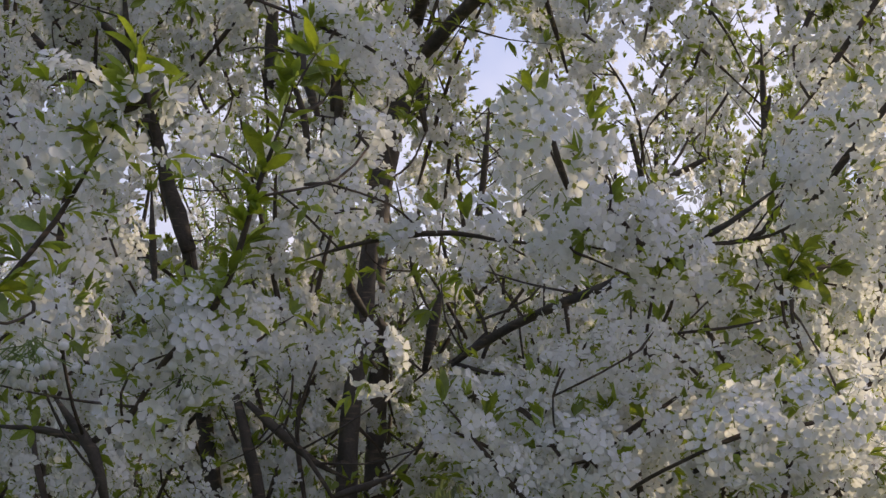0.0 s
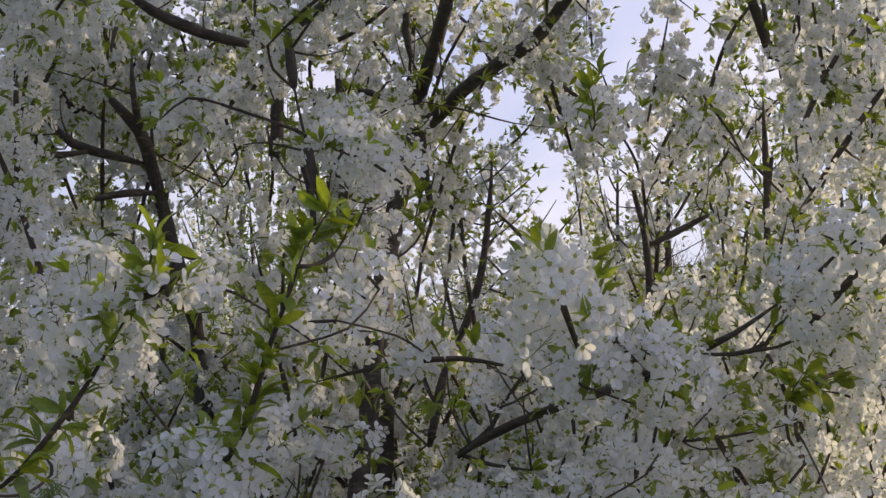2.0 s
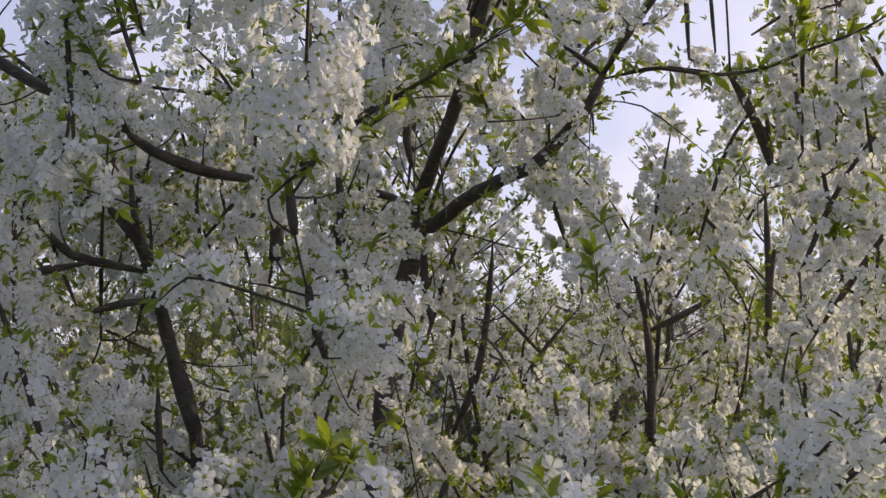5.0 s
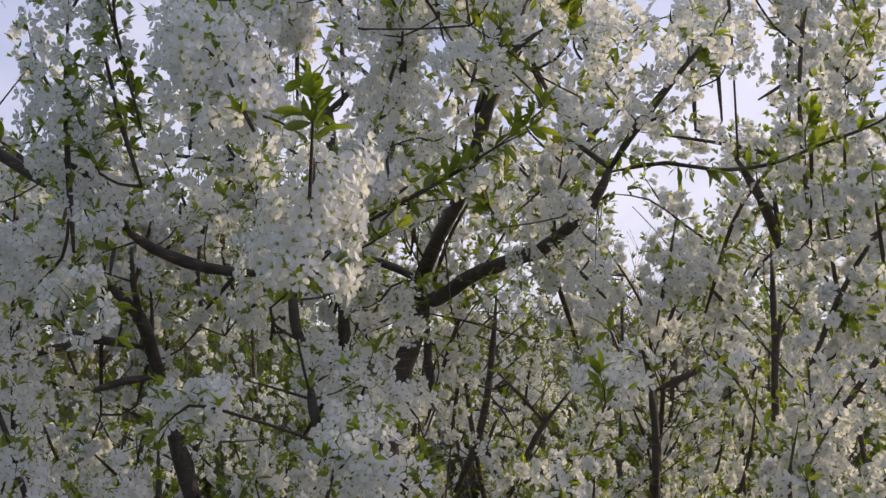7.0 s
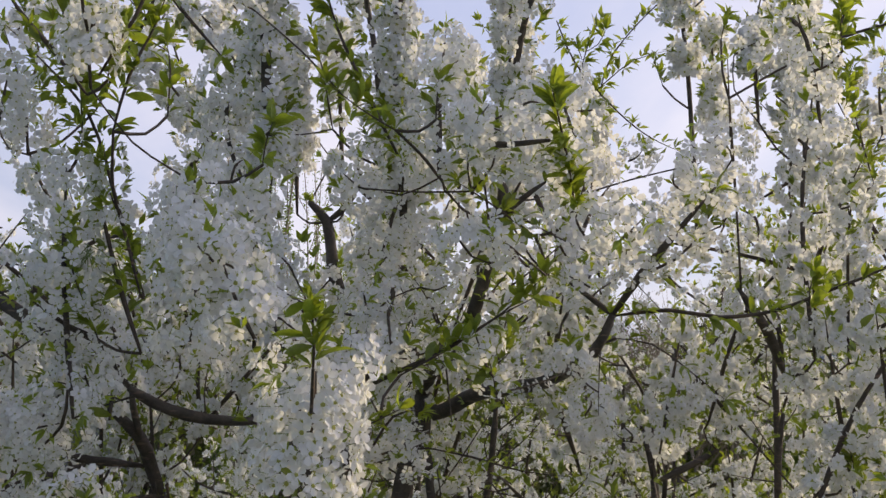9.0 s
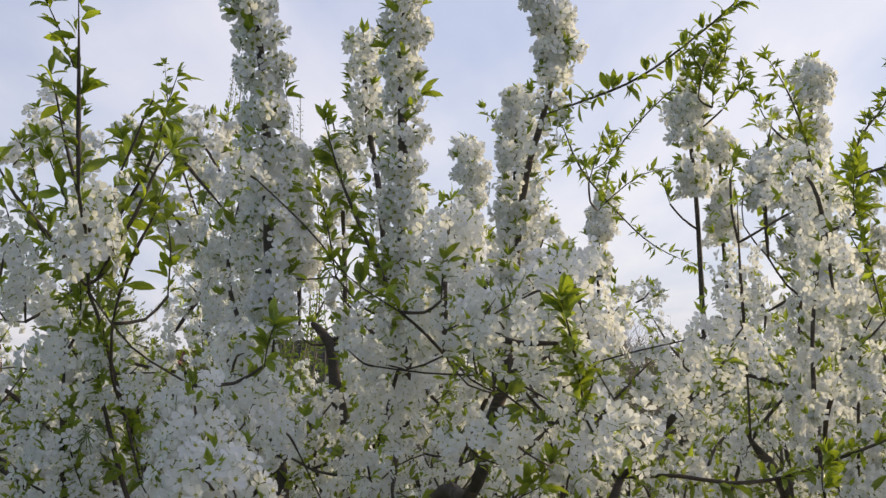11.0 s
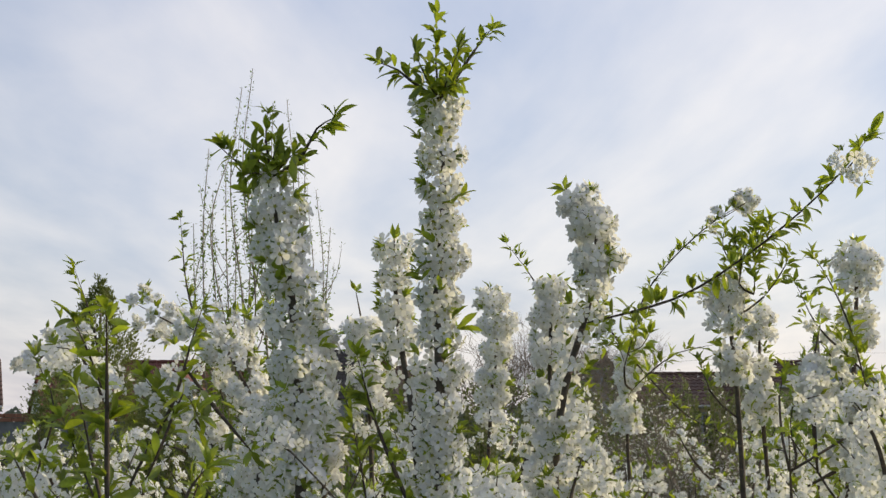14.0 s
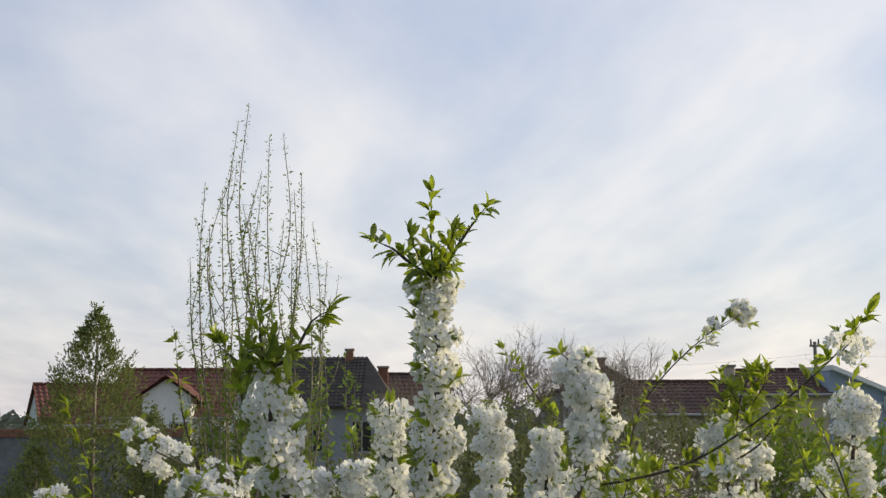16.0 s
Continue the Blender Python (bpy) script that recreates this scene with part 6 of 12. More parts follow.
grow("twig", [(0.59, 1.49, 0.46), (0.70, 1.50, 0.63), (0.81, 1.49, 0.65)], 6, 3, 4.3, 0, 1, 6, far=False, density=1.0)
grow("twig", [(0.61, 1.97, 1.23), (0.75, 1.94, 1.43), (0.94, 1.93, 1.67)], 6, 3, 5.3, 0, 1, 6, far=False, density=1.0)
grow("twig", [(-0.57, 1.74, 0.97), (-0.70, 1.86, 1.23), (-0.85, 1.92, 1.48)], 6, 3, 4.6, 0, 1, 6, far=False, density=1.0)
grow("twig", [(-0.72, 1.98, 1.11), (-0.75, 2.01, 1.41), (-0.77, 2.04, 1.65)], 6, 3, 5.2, 0, 1, 6, far=False, density=1.0)
grow("twig", [(-0.52, 1.58, 0.38), (-0.45, 1.66, 0.56), (-0.48, 1.66, 0.67)], 6, 3, 4.7, 0, 1, 6, far=False, density=1.0)
grow("twig", [(0.47, 1.74, 0.53), (0.51, 1.80, 0.66), (0.57, 1.76, 0.84)], 6, 3, 4.7, 0, 1, 6, far=False, density=1.0)
grow("twig", [(0.40, 1.97, 0.62), (0.58, 2.03, 0.68), (0.70, 2.05, 0.74)], 6, 3, 5.0, 0, 1, 6, far=False, density=1.0)
grow("twig", [(-0.84, 1.98, 1.23), (-0.94, 1.99, 1.49), (-0.99, 2.06, 1.66)], 6, 3, 5.2, 0, 1, 6, far=False, density=1.0)
grow("twig", [(0.61, 2.09, 0.94), (0.62, 2.23, 1.12), (0.67, 2.33, 1.25)], 6, 3, 5.2, 0, 1, 6, far=True, density=0.52)
grow("twig", [(0.09, 1.48, 0.42), (0.15, 1.53, 0.61), (0.34, 1.57, 0.76)], 6, 3, 4.9, 0, 1, 6, far=False, density=1.0)
grow("twig", [(0.04, 2.06, 0.42), (0.15, 2.08, 0.66), (0.22, 2.09, 0.84)], 6, 3, 5.1, 0, 1, 6, far=True, density=0.52)
grow("twig", [(-0.71, 1.84, 0.81), (-0.71, 1.81, 1.01), (-0.68, 1.85, 1.21)], 6, 3, 4.3, 0, 1, 6, far=False, density=1.0)
grow("twig", [(0.14, 2.05, 0.51), (0.30, 1.99, 0.58), (0.45, 1.91, 0.64)], 6, 3, 5.3, 0, 1, 6, far=True, density=0.52)
grow("twig", [(0.60, 1.90, 0.94), (0.66, 1.94, 1.05), (0.75, 1.93, 1.25)], 6, 3, 4.4, 0, 1, 6, far=False, density=1.0)
grow("twig", [(0.67, 1.58, 1.25), (0.69, 1.70, 1.38), (0.66, 1.71, 1.52)], 6, 3, 5.3, 0, 1, 6, far=False, density=1.0)
grow("twig", [(-0.74, 1.60, 1.24), (-0.72, 1.71, 1.31), (-0.70, 1.80, 1.45)], 6, 3, 4.9, 0, 1, 6, far=False, density=1.0)
grow("twig", [(-0.68, 1.48, 0.39), (-0.80, 1.60, 0.46), (-0.99, 1.71, 0.66)], 6, 3, 5.3, 0, 1, 6, far=False, density=1.0)
grow("twig", [(0.19, 2.11, 1.67), (0.26, 2.17, 1.78), (0.37, 2.24, 1.89)], 6, 3, 4.9, 0, 1, 6, far=True, density=0.52)
grow("twig", [(-0.82, 1.95, 0.63), (-0.79, 2.14, 0.74), (-0.75, 2.21, 0.90)], 6, 3, 4.9, 0, 1, 6, far=False, density=1.0)
grow("twig", [(-0.82, 1.75, 1.11), (-0.82, 1.53, 1.26), (-0.83, 1.31, 1.48)], 6, 3, 5.4, 0, 1, 6, far=False, density=1.0)
grow("twig", [(0.26, 1.61, 0.54), (0.25, 1.62, 0.74), (0.26, 1.68, 0.87)], 6, 3, 5.4, 0, 1, 6, far=False, density=1.0)
grow("twig", [(0.73, 1.72, 0.94), (0.78, 1.87, 1.14), (0.96, 2.00, 1.41)], 6, 3, 4.3, 0, 1, 6, far=False, density=1.0)
grow("twig", [(0.75, 2.07, 1.33), (0.76, 2.07, 1.45), (0.72, 2.01, 1.68)], 6, 3, 5.4, 0, 1, 6, far=True, density=0.52)
grow("twig", [(0.61, 2.05, 1.34), (0.74, 2.13, 1.55), (0.97, 2.20, 1.80)], 6, 3, 4.7, 0, 1, 6, far=True, density=0.52)
grow("twig", [(0.21, 1.91, 0.52), (0.19, 1.78, 0.60), (-0.02, 1.64, 0.70)], 6, 3, 4.2, 0, 1, 6, far=False, density=1.0)
grow("twig", [(0.47, 1.60, 0.96), (0.53, 1.42, 1.07), (0.65, 1.36, 1.22)], 6, 3, 4.5, 0, 1, 6, far=False, density=1.0)
grow("twig", [(0.70, 1.70, 1.10), (0.75, 1.84, 1.24), (0.79, 2.02, 1.41)], 6, 3, 4.9, 0, 1, 6, far=False, density=1.0)
grow("twig", [(-0.62, 1.77, 0.50), (-0.72, 1.77, 0.76), (-0.70, 1.86, 1.05)], 6, 3, 4.8, 0, 1, 6, far=False, density=1.0)
grow("twig", [(0.72, 1.84, 0.38), (0.78, 1.93, 0.58), (0.72, 2.10, 0.82)], 6, 3, 5.5, 0, 1, 6, far=False, density=1.0)
grow("twig", [(0.67, 1.61, 0.49), (0.52, 1.49, 0.64), (0.40, 1.27, 0.73)], 6, 3, 4.8, 0, 1, 6, far=False, density=1.0)
grow("twig", [(-0.45, 1.58, 0.44), (-0.55, 1.68, 0.63), (-0.61, 1.83, 0.71)], 6, 3, 4.2, 0, 1, 6, far=False, density=1.0)
grow("twig", [(0.27, 2.50, 0.56), (0.23, 2.31, 0.70), (0.25, 2.05, 0.86)], 6, 3, 4.8, 0, 1, 6, far=True, density=0.52)
grow("twig", [(-0.90, 2.88, 1.52), (-0.76, 2.85, 1.58), (-0.68, 2.84, 1.70)], 6, 3, 5.0, 0, 1, 6, far=True, density=0.52)
grow("twig", [(-0.92, 2.39, 1.21), (-0.83, 2.25, 1.40), (-0.77, 2.14, 1.61)], 6, 3, 4.2, 0, 1, 6, far=True, density=0.52)
grow("twig", [(-0.15, 2.45, 0.48), (-0.07, 2.52, 0.61), (-0.00, 2.54, 0.72)], 6, 3, 4.9, 0, 1, 6, far=True, density=0.52)
grow("twig", [(-0.83, 2.61, 1.70), (-1.02, 2.52, 1.87), (-1.26, 2.38, 1.97)], 6, 3, 4.3, 0, 1, 6, far=True, density=0.52)
grow("twig", [(0.67, 2.88, 0.49), (0.68, 2.84, 0.71), (0.72, 2.79, 1.00)], 6, 3, 4.2, 0, 1, 6, far=True, density=0.52)
grow("twig", [(0.36, 2.10, 0.41), (0.51, 2.09, 0.56), (0.58, 2.07, 0.72)], 6, 3, 4.5, 0, 1, 6, far=True, density=0.52)
grow("twig", [(-0.79, 2.42, 0.68), (-0.96, 2.52, 0.84), (-1.15, 2.58, 1.00)], 6, 3, 4.3, 0, 1, 6, far=True, density=0.52)
grow("twig", [(-0.04, 2.20, 1.80), (-0.17, 2.34, 1.94), (-0.25, 2.44, 2.03)], 6, 3, 5.2, 0, 1, 6, far=True, density=0.52)
grow("twig", [(0.13, 2.96, 1.72), (0.05, 2.97, 1.86), (-0.05, 3.05, 1.95)], 6, 3, 4.9, 0, 1, 6, far=True, density=0.52)
grow("twig", [(-1.03, 2.78, 1.26), (-1.09, 2.91, 1.36), (-1.09, 2.97, 1.48)], 6, 3, 4.8, 0, 1, 6, far=True, density=0.52)
grow("twig", [(-0.33, 2.62, 1.66), (-0.17, 2.54, 1.72), (-0.02, 2.44, 1.83)], 6, 3, 5.3, 0, 1, 6, far=True, density=0.52)
grow("twig", [(-0.95, 2.91, 0.52), (-1.08, 3.07, 0.60), (-1.07, 3.22, 0.69)], 6, 3, 4.3, 0, 1, 6, far=True, density=0.52)
grow("twig", [(-0.81, 2.13, 1.14), (-0.94, 1.99, 1.34), (-0.99, 1.84, 1.52)], 6, 3, 4.5, 0, 1, 6, far=True, density=0.52)
grow("twig", [(0.42, 2.73, 0.58), (0.44, 2.79, 0.78), (0.41, 2.78, 0.94)], 6, 3, 5.3, 0, 1, 6, far=True, density=0.52)
grow("twig", [(-0.23, 2.11, 0.53), (-0.26, 2.19, 0.68), (-0.25, 2.23, 0.82)], 6, 3, 4.5, 0, 1, 6, far=True, density=0.52)
grow("twig", [(0.20, 2.93, 0.93), (0.18, 3.14, 1.01), (0.13, 3.36, 1.17)], 6, 3, 4.8, 0, 1, 6, far=True, density=0.52)
grow("twig", [(1.13, 2.88, 1.04), (1.22, 2.87, 1.28), (1.33, 2.84, 1.62)], 6, 3, 4.5, 0, 1, 6, far=True, density=0.52)
grow("twig", [(0.72, 2.40, 0.47), (0.68, 2.43, 0.75), (0.62, 2.42, 1.06)], 6, 3, 4.9, 0, 1, 6, far=True, density=0.52)
grow("twig", [(-0.82, 2.47, 1.75), (-0.74, 2.36, 1.85), (-0.57, 2.25, 1.86)], 6, 3, 5.1, 0, 1, 6, far=True, density=0.52)
grow("twig", [(0.58, 2.65, 0.36), (0.49, 2.59, 0.49), (0.48, 2.54, 0.68)], 6, 3, 4.4, 0, 1, 6, far=True, density=0.52)
grow("twig", [(0.39, 2.52, 0.56), (0.43, 2.68, 0.70), (0.40, 2.88, 0.87)], 6, 3, 5.5, 0, 1, 6, far=True, density=0.52)
grow("twig", [(-0.33, 2.77, 0.69), (-0.31, 2.86, 0.89), (-0.40, 2.88, 1.04)], 6, 3, 5.1, 0, 1, 6, far=True, density=0.52)
grow("twig", [(0.08, 2.71, 0.45), (0.08, 2.56, 0.66), (0.10, 2.58, 0.84)], 6, 3, 5.3, 0, 1, 6, far=True, density=0.52)
grow("twig", [(-0.02, 2.90, 1.68), (-0.09, 2.88, 1.85), (-0.22, 2.89, 1.89)], 6, 3, 5.2, 0, 1, 6, far=True, density=0.52)
grow("twig", [(0.15, 2.69, 0.67), (0.02, 2.62, 0.93), (-0.08, 2.55, 1.08)], 6, 3, 4.2, 0, 1, 6, far=True, density=0.52)
grow("twig", [(0.88, 2.37, 0.62), (1.00, 2.31, 0.72), (1.00, 2.26, 0.89)], 6, 3, 4.7, 0, 1, 6, far=True, density=0.52)
grow("twig", [(0.68, 2.22, 1.70), (0.67, 2.15, 1.80), (0.72, 2.05, 1.95)], 6, 3, 4.7, 0, 1, 6, far=True, density=0.52)
grow("twig", [(0.95, 2.42, 0.53), (0.93, 2.41, 0.69), (0.87, 2.46, 0.88)], 6, 3, 4.3, 0, 1, 6, far=True, density=0.52)
grow("twig", [(-0.59, 2.11, 0.58), (-0.62, 2.22, 0.75), (-0.78, 2.32, 0.95)], 6, 3, 5.5, 0, 1, 6, far=True, density=0.52)
grow("twig", [(0.91, 2.59, 1.12), (1.15, 2.71, 1.20), (1.39, 2.83, 1.28)], 6, 3, 5.2, 0, 1, 6, far=True, density=0.52)
grow("twig", [(-0.18, 2.40, 0.78), (-0.34, 2.52, 0.91), (-0.47, 2.54, 0.90)], 6, 3, 4.9, 0, 1, 6, far=True, density=0.52)
grow("twig", [(-0.07, 2.68, 1.45), (-0.01, 2.66, 1.65), (0.09, 2.62, 1.82)], 6, 3, 4.5, 0, 1, 6, far=True, density=0.52)
grow("twig", [(0.89, 2.42, 0.72), (0.70, 2.42, 0.89), (0.60, 2.55, 1.07)], 6, 3, 4.8, 0, 1, 6, far=True, density=0.52)
grow("twig", [(-0.53, 2.35, 0.68), (-0.51, 2.41, 0.80), (-0.47, 2.50, 0.92)], 6, 3, 4.3, 0, 1, 6, far=True, density=0.52)
grow("twig", [(-0.85, 2.61, 1.56), (-0.89, 2.41, 1.65), (-0.91, 2.20, 1.76)], 6, 3, 4.6, 0, 1, 6, far=True, density=0.52)
grow("twig", [(-0.29, 2.85, 1.19), (-0.28, 2.83, 1.49), (-0.20, 2.76, 1.72)], 6, 3, 5.3, 0, 1, 6, far=True, density=0.52)
grow("twig", [(0.91, 2.38, 1.66), (1.08, 2.39, 1.81), (1.24, 2.40, 1.90)], 6, 3, 4.9, 0, 1, 6, far=True, density=0.52)
grow("twig", [(0.33, 2.61, 0.50), (0.24, 2.43, 0.67), (0.15, 2.27, 0.90)], 6, 3, 4.8, 0, 1, 6, far=True, density=0.52)
grow("twig", [(0.22, 2.72, 0.56), (0.14, 2.77, 0.75), (0.05, 2.72, 0.87)], 6, 3, 4.8, 0, 1, 6, far=True, density=0.52)
grow("twig", [(1.07, 2.92, 1.52), (1.14, 2.81, 1.70), (1.06, 2.66, 1.78)], 6, 3, 4.9, 0, 1, 6, far=True, density=0.52)
grow("twig", [(0.73, 2.19, 1.35), (0.70, 2.18, 1.55), (0.68, 2.16, 1.68)], 6, 3, 5.3, 0, 1, 6, far=True, density=0.52)
grow("twig", [(0.22, 2.74, 0.56), (0.40, 2.61, 0.70), (0.60, 2.41, 0.84)], 6, 3, 4.5, 0, 1, 6, far=True, density=0.52)
grow("twig", [(-0.71, 2.21, 0.49), (-0.74, 2.31, 0.70), (-0.72, 2.53, 0.89)], 6, 3, 4.3, 0, 1, 6, far=True, density=0.52)
grow("twig", [(0.84, 2.28, 0.85), (0.93, 2.22, 0.99), (0.95, 2.14, 1.07)], 6, 3, 4.3, 0, 1, 6, far=True, density=0.52)
grow("twig", [(1.05, 2.75, 0.77), (1.06, 2.79, 1.03), (1.05, 2.80, 1.28)], 6, 3, 4.3, 0, 1, 6, far=True, density=0.52)
grow("twig", [(-0.44, 2.72, 0.89), (-0.63, 2.66, 1.04), (-0.85, 2.65, 1.23)], 6, 3, 5.0, 0, 1, 6, far=True, density=0.52)
grow("twig", [(-0.10, 2.91, 1.65), (-0.07, 2.81, 1.86), (0.01, 2.74, 2.05)], 6, 3, 5.0, 0, 1, 6, far=True, density=0.52)
grow("twig", [(-0.27, 2.41, 0.80), (-0.24, 2.38, 0.99), (-0.18, 2.41, 1.21)], 6, 3, 5.2, 0, 1, 6, far=True, density=0.52)
grow("twig", [(0.96, 2.70, 1.04), (1.10, 2.74, 1.19), (1.15, 2.74, 1.36)], 6, 3, 4.5, 0, 1, 6, far=True, density=0.52)
grow("twig", [(-0.15, 2.67, 0.73), (-0.12, 2.78, 0.87), (-0.02, 2.87, 1.01)], 6, 3, 4.5, 0, 1, 6, far=True, density=0.52)
grow("twig", [(1.03, 2.54, 1.69), (0.84, 2.46, 1.97), (0.66, 2.47, 2.17)], 6, 3, 4.7, 0, 1, 6, far=True, density=0.52)
grow("twig", [(0.20, 2.17, 1.81), (0.13, 2.20, 1.99), (0.17, 2.29, 2.14)], 6, 3, 5.2, 0, 1, 6, far=True, density=0.52)
grow("twig", [(0.36, 2.71, 0.62), (0.34, 2.79, 0.82), (0.29, 2.81, 1.02)], 6, 3, 4.6, 0, 1, 6, far=True, density=0.52)
grow("twig", [(-0.06, 2.80, 1.24), (0.03, 2.69, 1.51), (0.14, 2.56, 1.70)], 6, 3, 4.2, 0, 1, 6, far=True, density=0.52)
grow("twig", [(0.61, 2.50, 0.57), (0.64, 2.58, 0.78), (0.59, 2.67, 1.07)], 6, 3, 5.3, 0, 1, 6, far=True, density=0.52)
grow("twig", [(-0.77, 2.62, 0.68), (-0.67, 2.70, 0.81), (-0.65, 2.77, 1.00)], 6, 3, 5.5, 0, 1, 6, far=True, density=0.52)
grow("twig", [(0.03, 2.61, 1.96), (0.09, 2.53, 2.13), (0.19, 2.52, 2.23)], 6, 3, 5.5, 0, 1, 6, far=True, density=0.52)
grow("twig", [(-0.25, 2.22, 0.87), (-0.29, 2.11, 1.00), (-0.28, 2.00, 1.18)], 6, 3, 5.0, 0, 1, 6, far=True, density=0.52)
grow("twig", [(0.78, 2.79, 1.19), (0.84, 2.79, 1.34), (0.83, 2.85, 1.48)], 6, 3, 5.4, 0, 1, 6, far=True, density=0.52)
grow("twig", [(0.43, 2.22, 0.64), (0.30, 2.26, 0.76), (0.29, 2.32, 0.89)], 6, 3, 4.4, 0, 1, 6, far=True, density=0.52)
grow("twig", [(-0.43, 2.84, 0.42), (-0.28, 2.79, 0.63), (-0.14, 2.82, 0.76)], 6, 3, 5.0, 0, 1, 6, far=True, density=0.52)
grow("twig", [(0.01, 2.30, 1.71), (0.07, 2.26, 1.85), (0.16, 2.20, 2.01)], 6, 3, 4.8, 0, 1, 6, far=True, density=0.52)
grow("twig", [(0.25, 2.37, 1.39), (0.19, 2.26, 1.57), (0.20, 2.14, 1.75)], 6, 3, 5.3, 0, 1, 6, far=True, density=0.52)
grow("twig", [(-0.26, 2.12, 0.78), (-0.30, 2.08, 0.98), (-0.33, 1.99, 1.15)], 6, 3, 5.2, 0, 1, 6, far=True, density=0.52)
grow("twig", [(-0.29, 2.86, 0.47), (-0.44, 2.83, 0.68), (-0.54, 2.75, 0.86)], 6, 3, 4.4, 0, 1, 6, far=True, density=0.52)
grow("twig", [(1.06, 3.00, 0.54), (1.02, 3.22, 0.65), (0.96, 3.32, 0.80)], 6, 3, 4.8, 0, 1, 6, far=True, density=0.52)
grow("twig", [(0.78, 2.34, 0.56), (0.64, 2.39, 0.63), (0.53, 2.44, 0.74)], 6, 3, 4.3, 0, 1, 6, far=True, density=0.52)
grow("twig", [(-0.76, 2.92, 0.35), (-0.56, 2.75, 0.51), (-0.44, 2.64, 0.69)], 6, 3, 4.8, 0, 1, 6, far=True, density=0.52)
grow("twig", [(0.38, 2.29, 0.73), (0.52, 2.33, 0.81), (0.71, 2.36, 0.95)], 6, 3, 5.0, 0, 1, 6, far=True, density=0.52)
grow("twig", [(-0.36, 2.26, 0.39), (-0.31, 2.34, 0.62), (-0.21, 2.38, 0.88)], 6, 3, 5.4, 0, 1, 6, far=True, density=0.52)
grow("twig", [(0.83, 2.47, 0.56), (0.66, 2.46, 0.70), (0.54, 2.43, 0.77)], 6, 3, 4.8, 0, 1, 6, far=True, density=0.52)
grow("twig", [(-0.85, 2.24, 0.46), (-0.88, 2.23, 0.65), (-0.80, 2.25, 0.94)], 6, 3, 5.2, 0, 1, 6, far=True, density=0.52)
grow("twig", [(-1.09, 2.74, 0.43), (-1.15, 2.57, 0.61), (-1.17, 2.33, 0.79)], 6, 3, 4.9, 0, 1, 6, far=True, density=0.52)
grow("twig", [(-0.30, 2.91, 1.52), (-0.26, 3.03, 1.62), (-0.17, 3.18, 1.67)], 6, 3, 5.2, 0, 1, 6, far=True, density=0.52)
grow("twig", [(0.94, 2.22, 0.65), (1.04, 2.16, 0.82), (1.17, 2.01, 0.89)], 6, 3, 4.6, 0, 1, 6, far=True, density=0.52)
grow("twig", [(-0.03, 2.68, 0.81), (0.11, 2.82, 1.02), (0.33, 2.94, 1.17)], 6, 3, 4.8, 0, 1, 6, far=True, density=0.52)
grow("twig", [(0.84, 2.25, 0.54), (0.95, 2.23, 0.77), (1.03, 2.16, 1.02)], 6, 3, 4.8, 0, 1, 6, far=True, density=0.52)
grow("twig", [(-0.61, 2.67, 0.63), (-0.41, 2.75, 0.87), (-0.27, 2.91, 1.08)], 6, 3, 4.3, 0, 1, 6, far=True, density=0.52)
grow("twig", [(0.05, 2.95, 1.34), (-0.12, 2.98, 1.50), (-0.38, 2.99, 1.67)], 6, 3, 4.4, 0, 1, 6, far=True, density=0.52)
grow("twig", [(-0.67, 2.44, 0.71), (-0.77, 2.50, 0.84), (-0.91, 2.47, 0.90)], 6, 3, 5.0, 0, 1, 6, far=True, density=0.52)
grow("twig", [(0.94, 2.52, 0.99), (0.81, 2.51, 1.08), (0.63, 2.43, 1.20)], 6, 3, 5.3, 0, 1, 6, far=True, density=0.52)
grow("twig", [(0.58, 2.79, 0.47), (0.46, 2.80, 0.67), (0.49, 2.65, 0.83)], 6, 3, 5.3, 0, 1, 6, far=True, density=0.52)
grow("twig", [(0.26, 2.58, 1.83), (0.31, 2.66, 1.96), (0.39, 2.75, 2.07)], 6, 3, 4.3, 0, 1, 6, far=True, density=0.52)
grow("twig", [(0.86, 3.00, 1.71), (0.84, 2.95, 1.86), (0.87, 2.96, 2.13)], 6, 3, 5.0, 0, 1, 6, far=True, density=0.52)
grow("twig", [(1.05, 2.77, 0.90), (0.95, 2.71, 1.01), (0.77, 2.70, 1.14)], 6, 3, 5.2, 0, 1, 6, far=True, density=0.52)
grow("twig", [(-0.20, 2.89, 0.65), (-0.33, 2.86, 0.85), (-0.43, 2.82, 0.98)], 6, 3, 4.9, 0, 1, 6, far=True, density=0.52)
grow("twig", [(0.24, 2.95, 0.43), (0.29, 2.81, 0.58), (0.32, 2.77, 0.80)], 6, 3, 5.3, 0, 1, 6, far=True, density=0.52)
grow("twig", [(0.28, 2.92, 0.35), (0.09, 3.08, 0.57), (-0.03, 3.20, 0.79)], 6, 3, 4.2, 0, 1, 6, far=True, density=0.52)
grow("twig", [(-0.80, 2.85, 0.78), (-0.83, 2.86, 0.98), (-0.84, 2.76, 1.21)], 6, 3, 4.6, 0, 1, 6, far=True, density=0.52)
grow("twig", [(-0.35, 2.59, 0.37), (-0.19, 2.60, 0.50), (0.00, 2.75, 0.59)], 6, 3, 4.7, 0, 1, 6, far=True, density=0.52)
grow("twig", [(-0.66, 2.79, 0.94), (-0.49, 2.79, 0.99), (-0.33, 2.86, 1.11)], 6, 3, 5.2, 0, 1, 6, far=True, density=0.52)
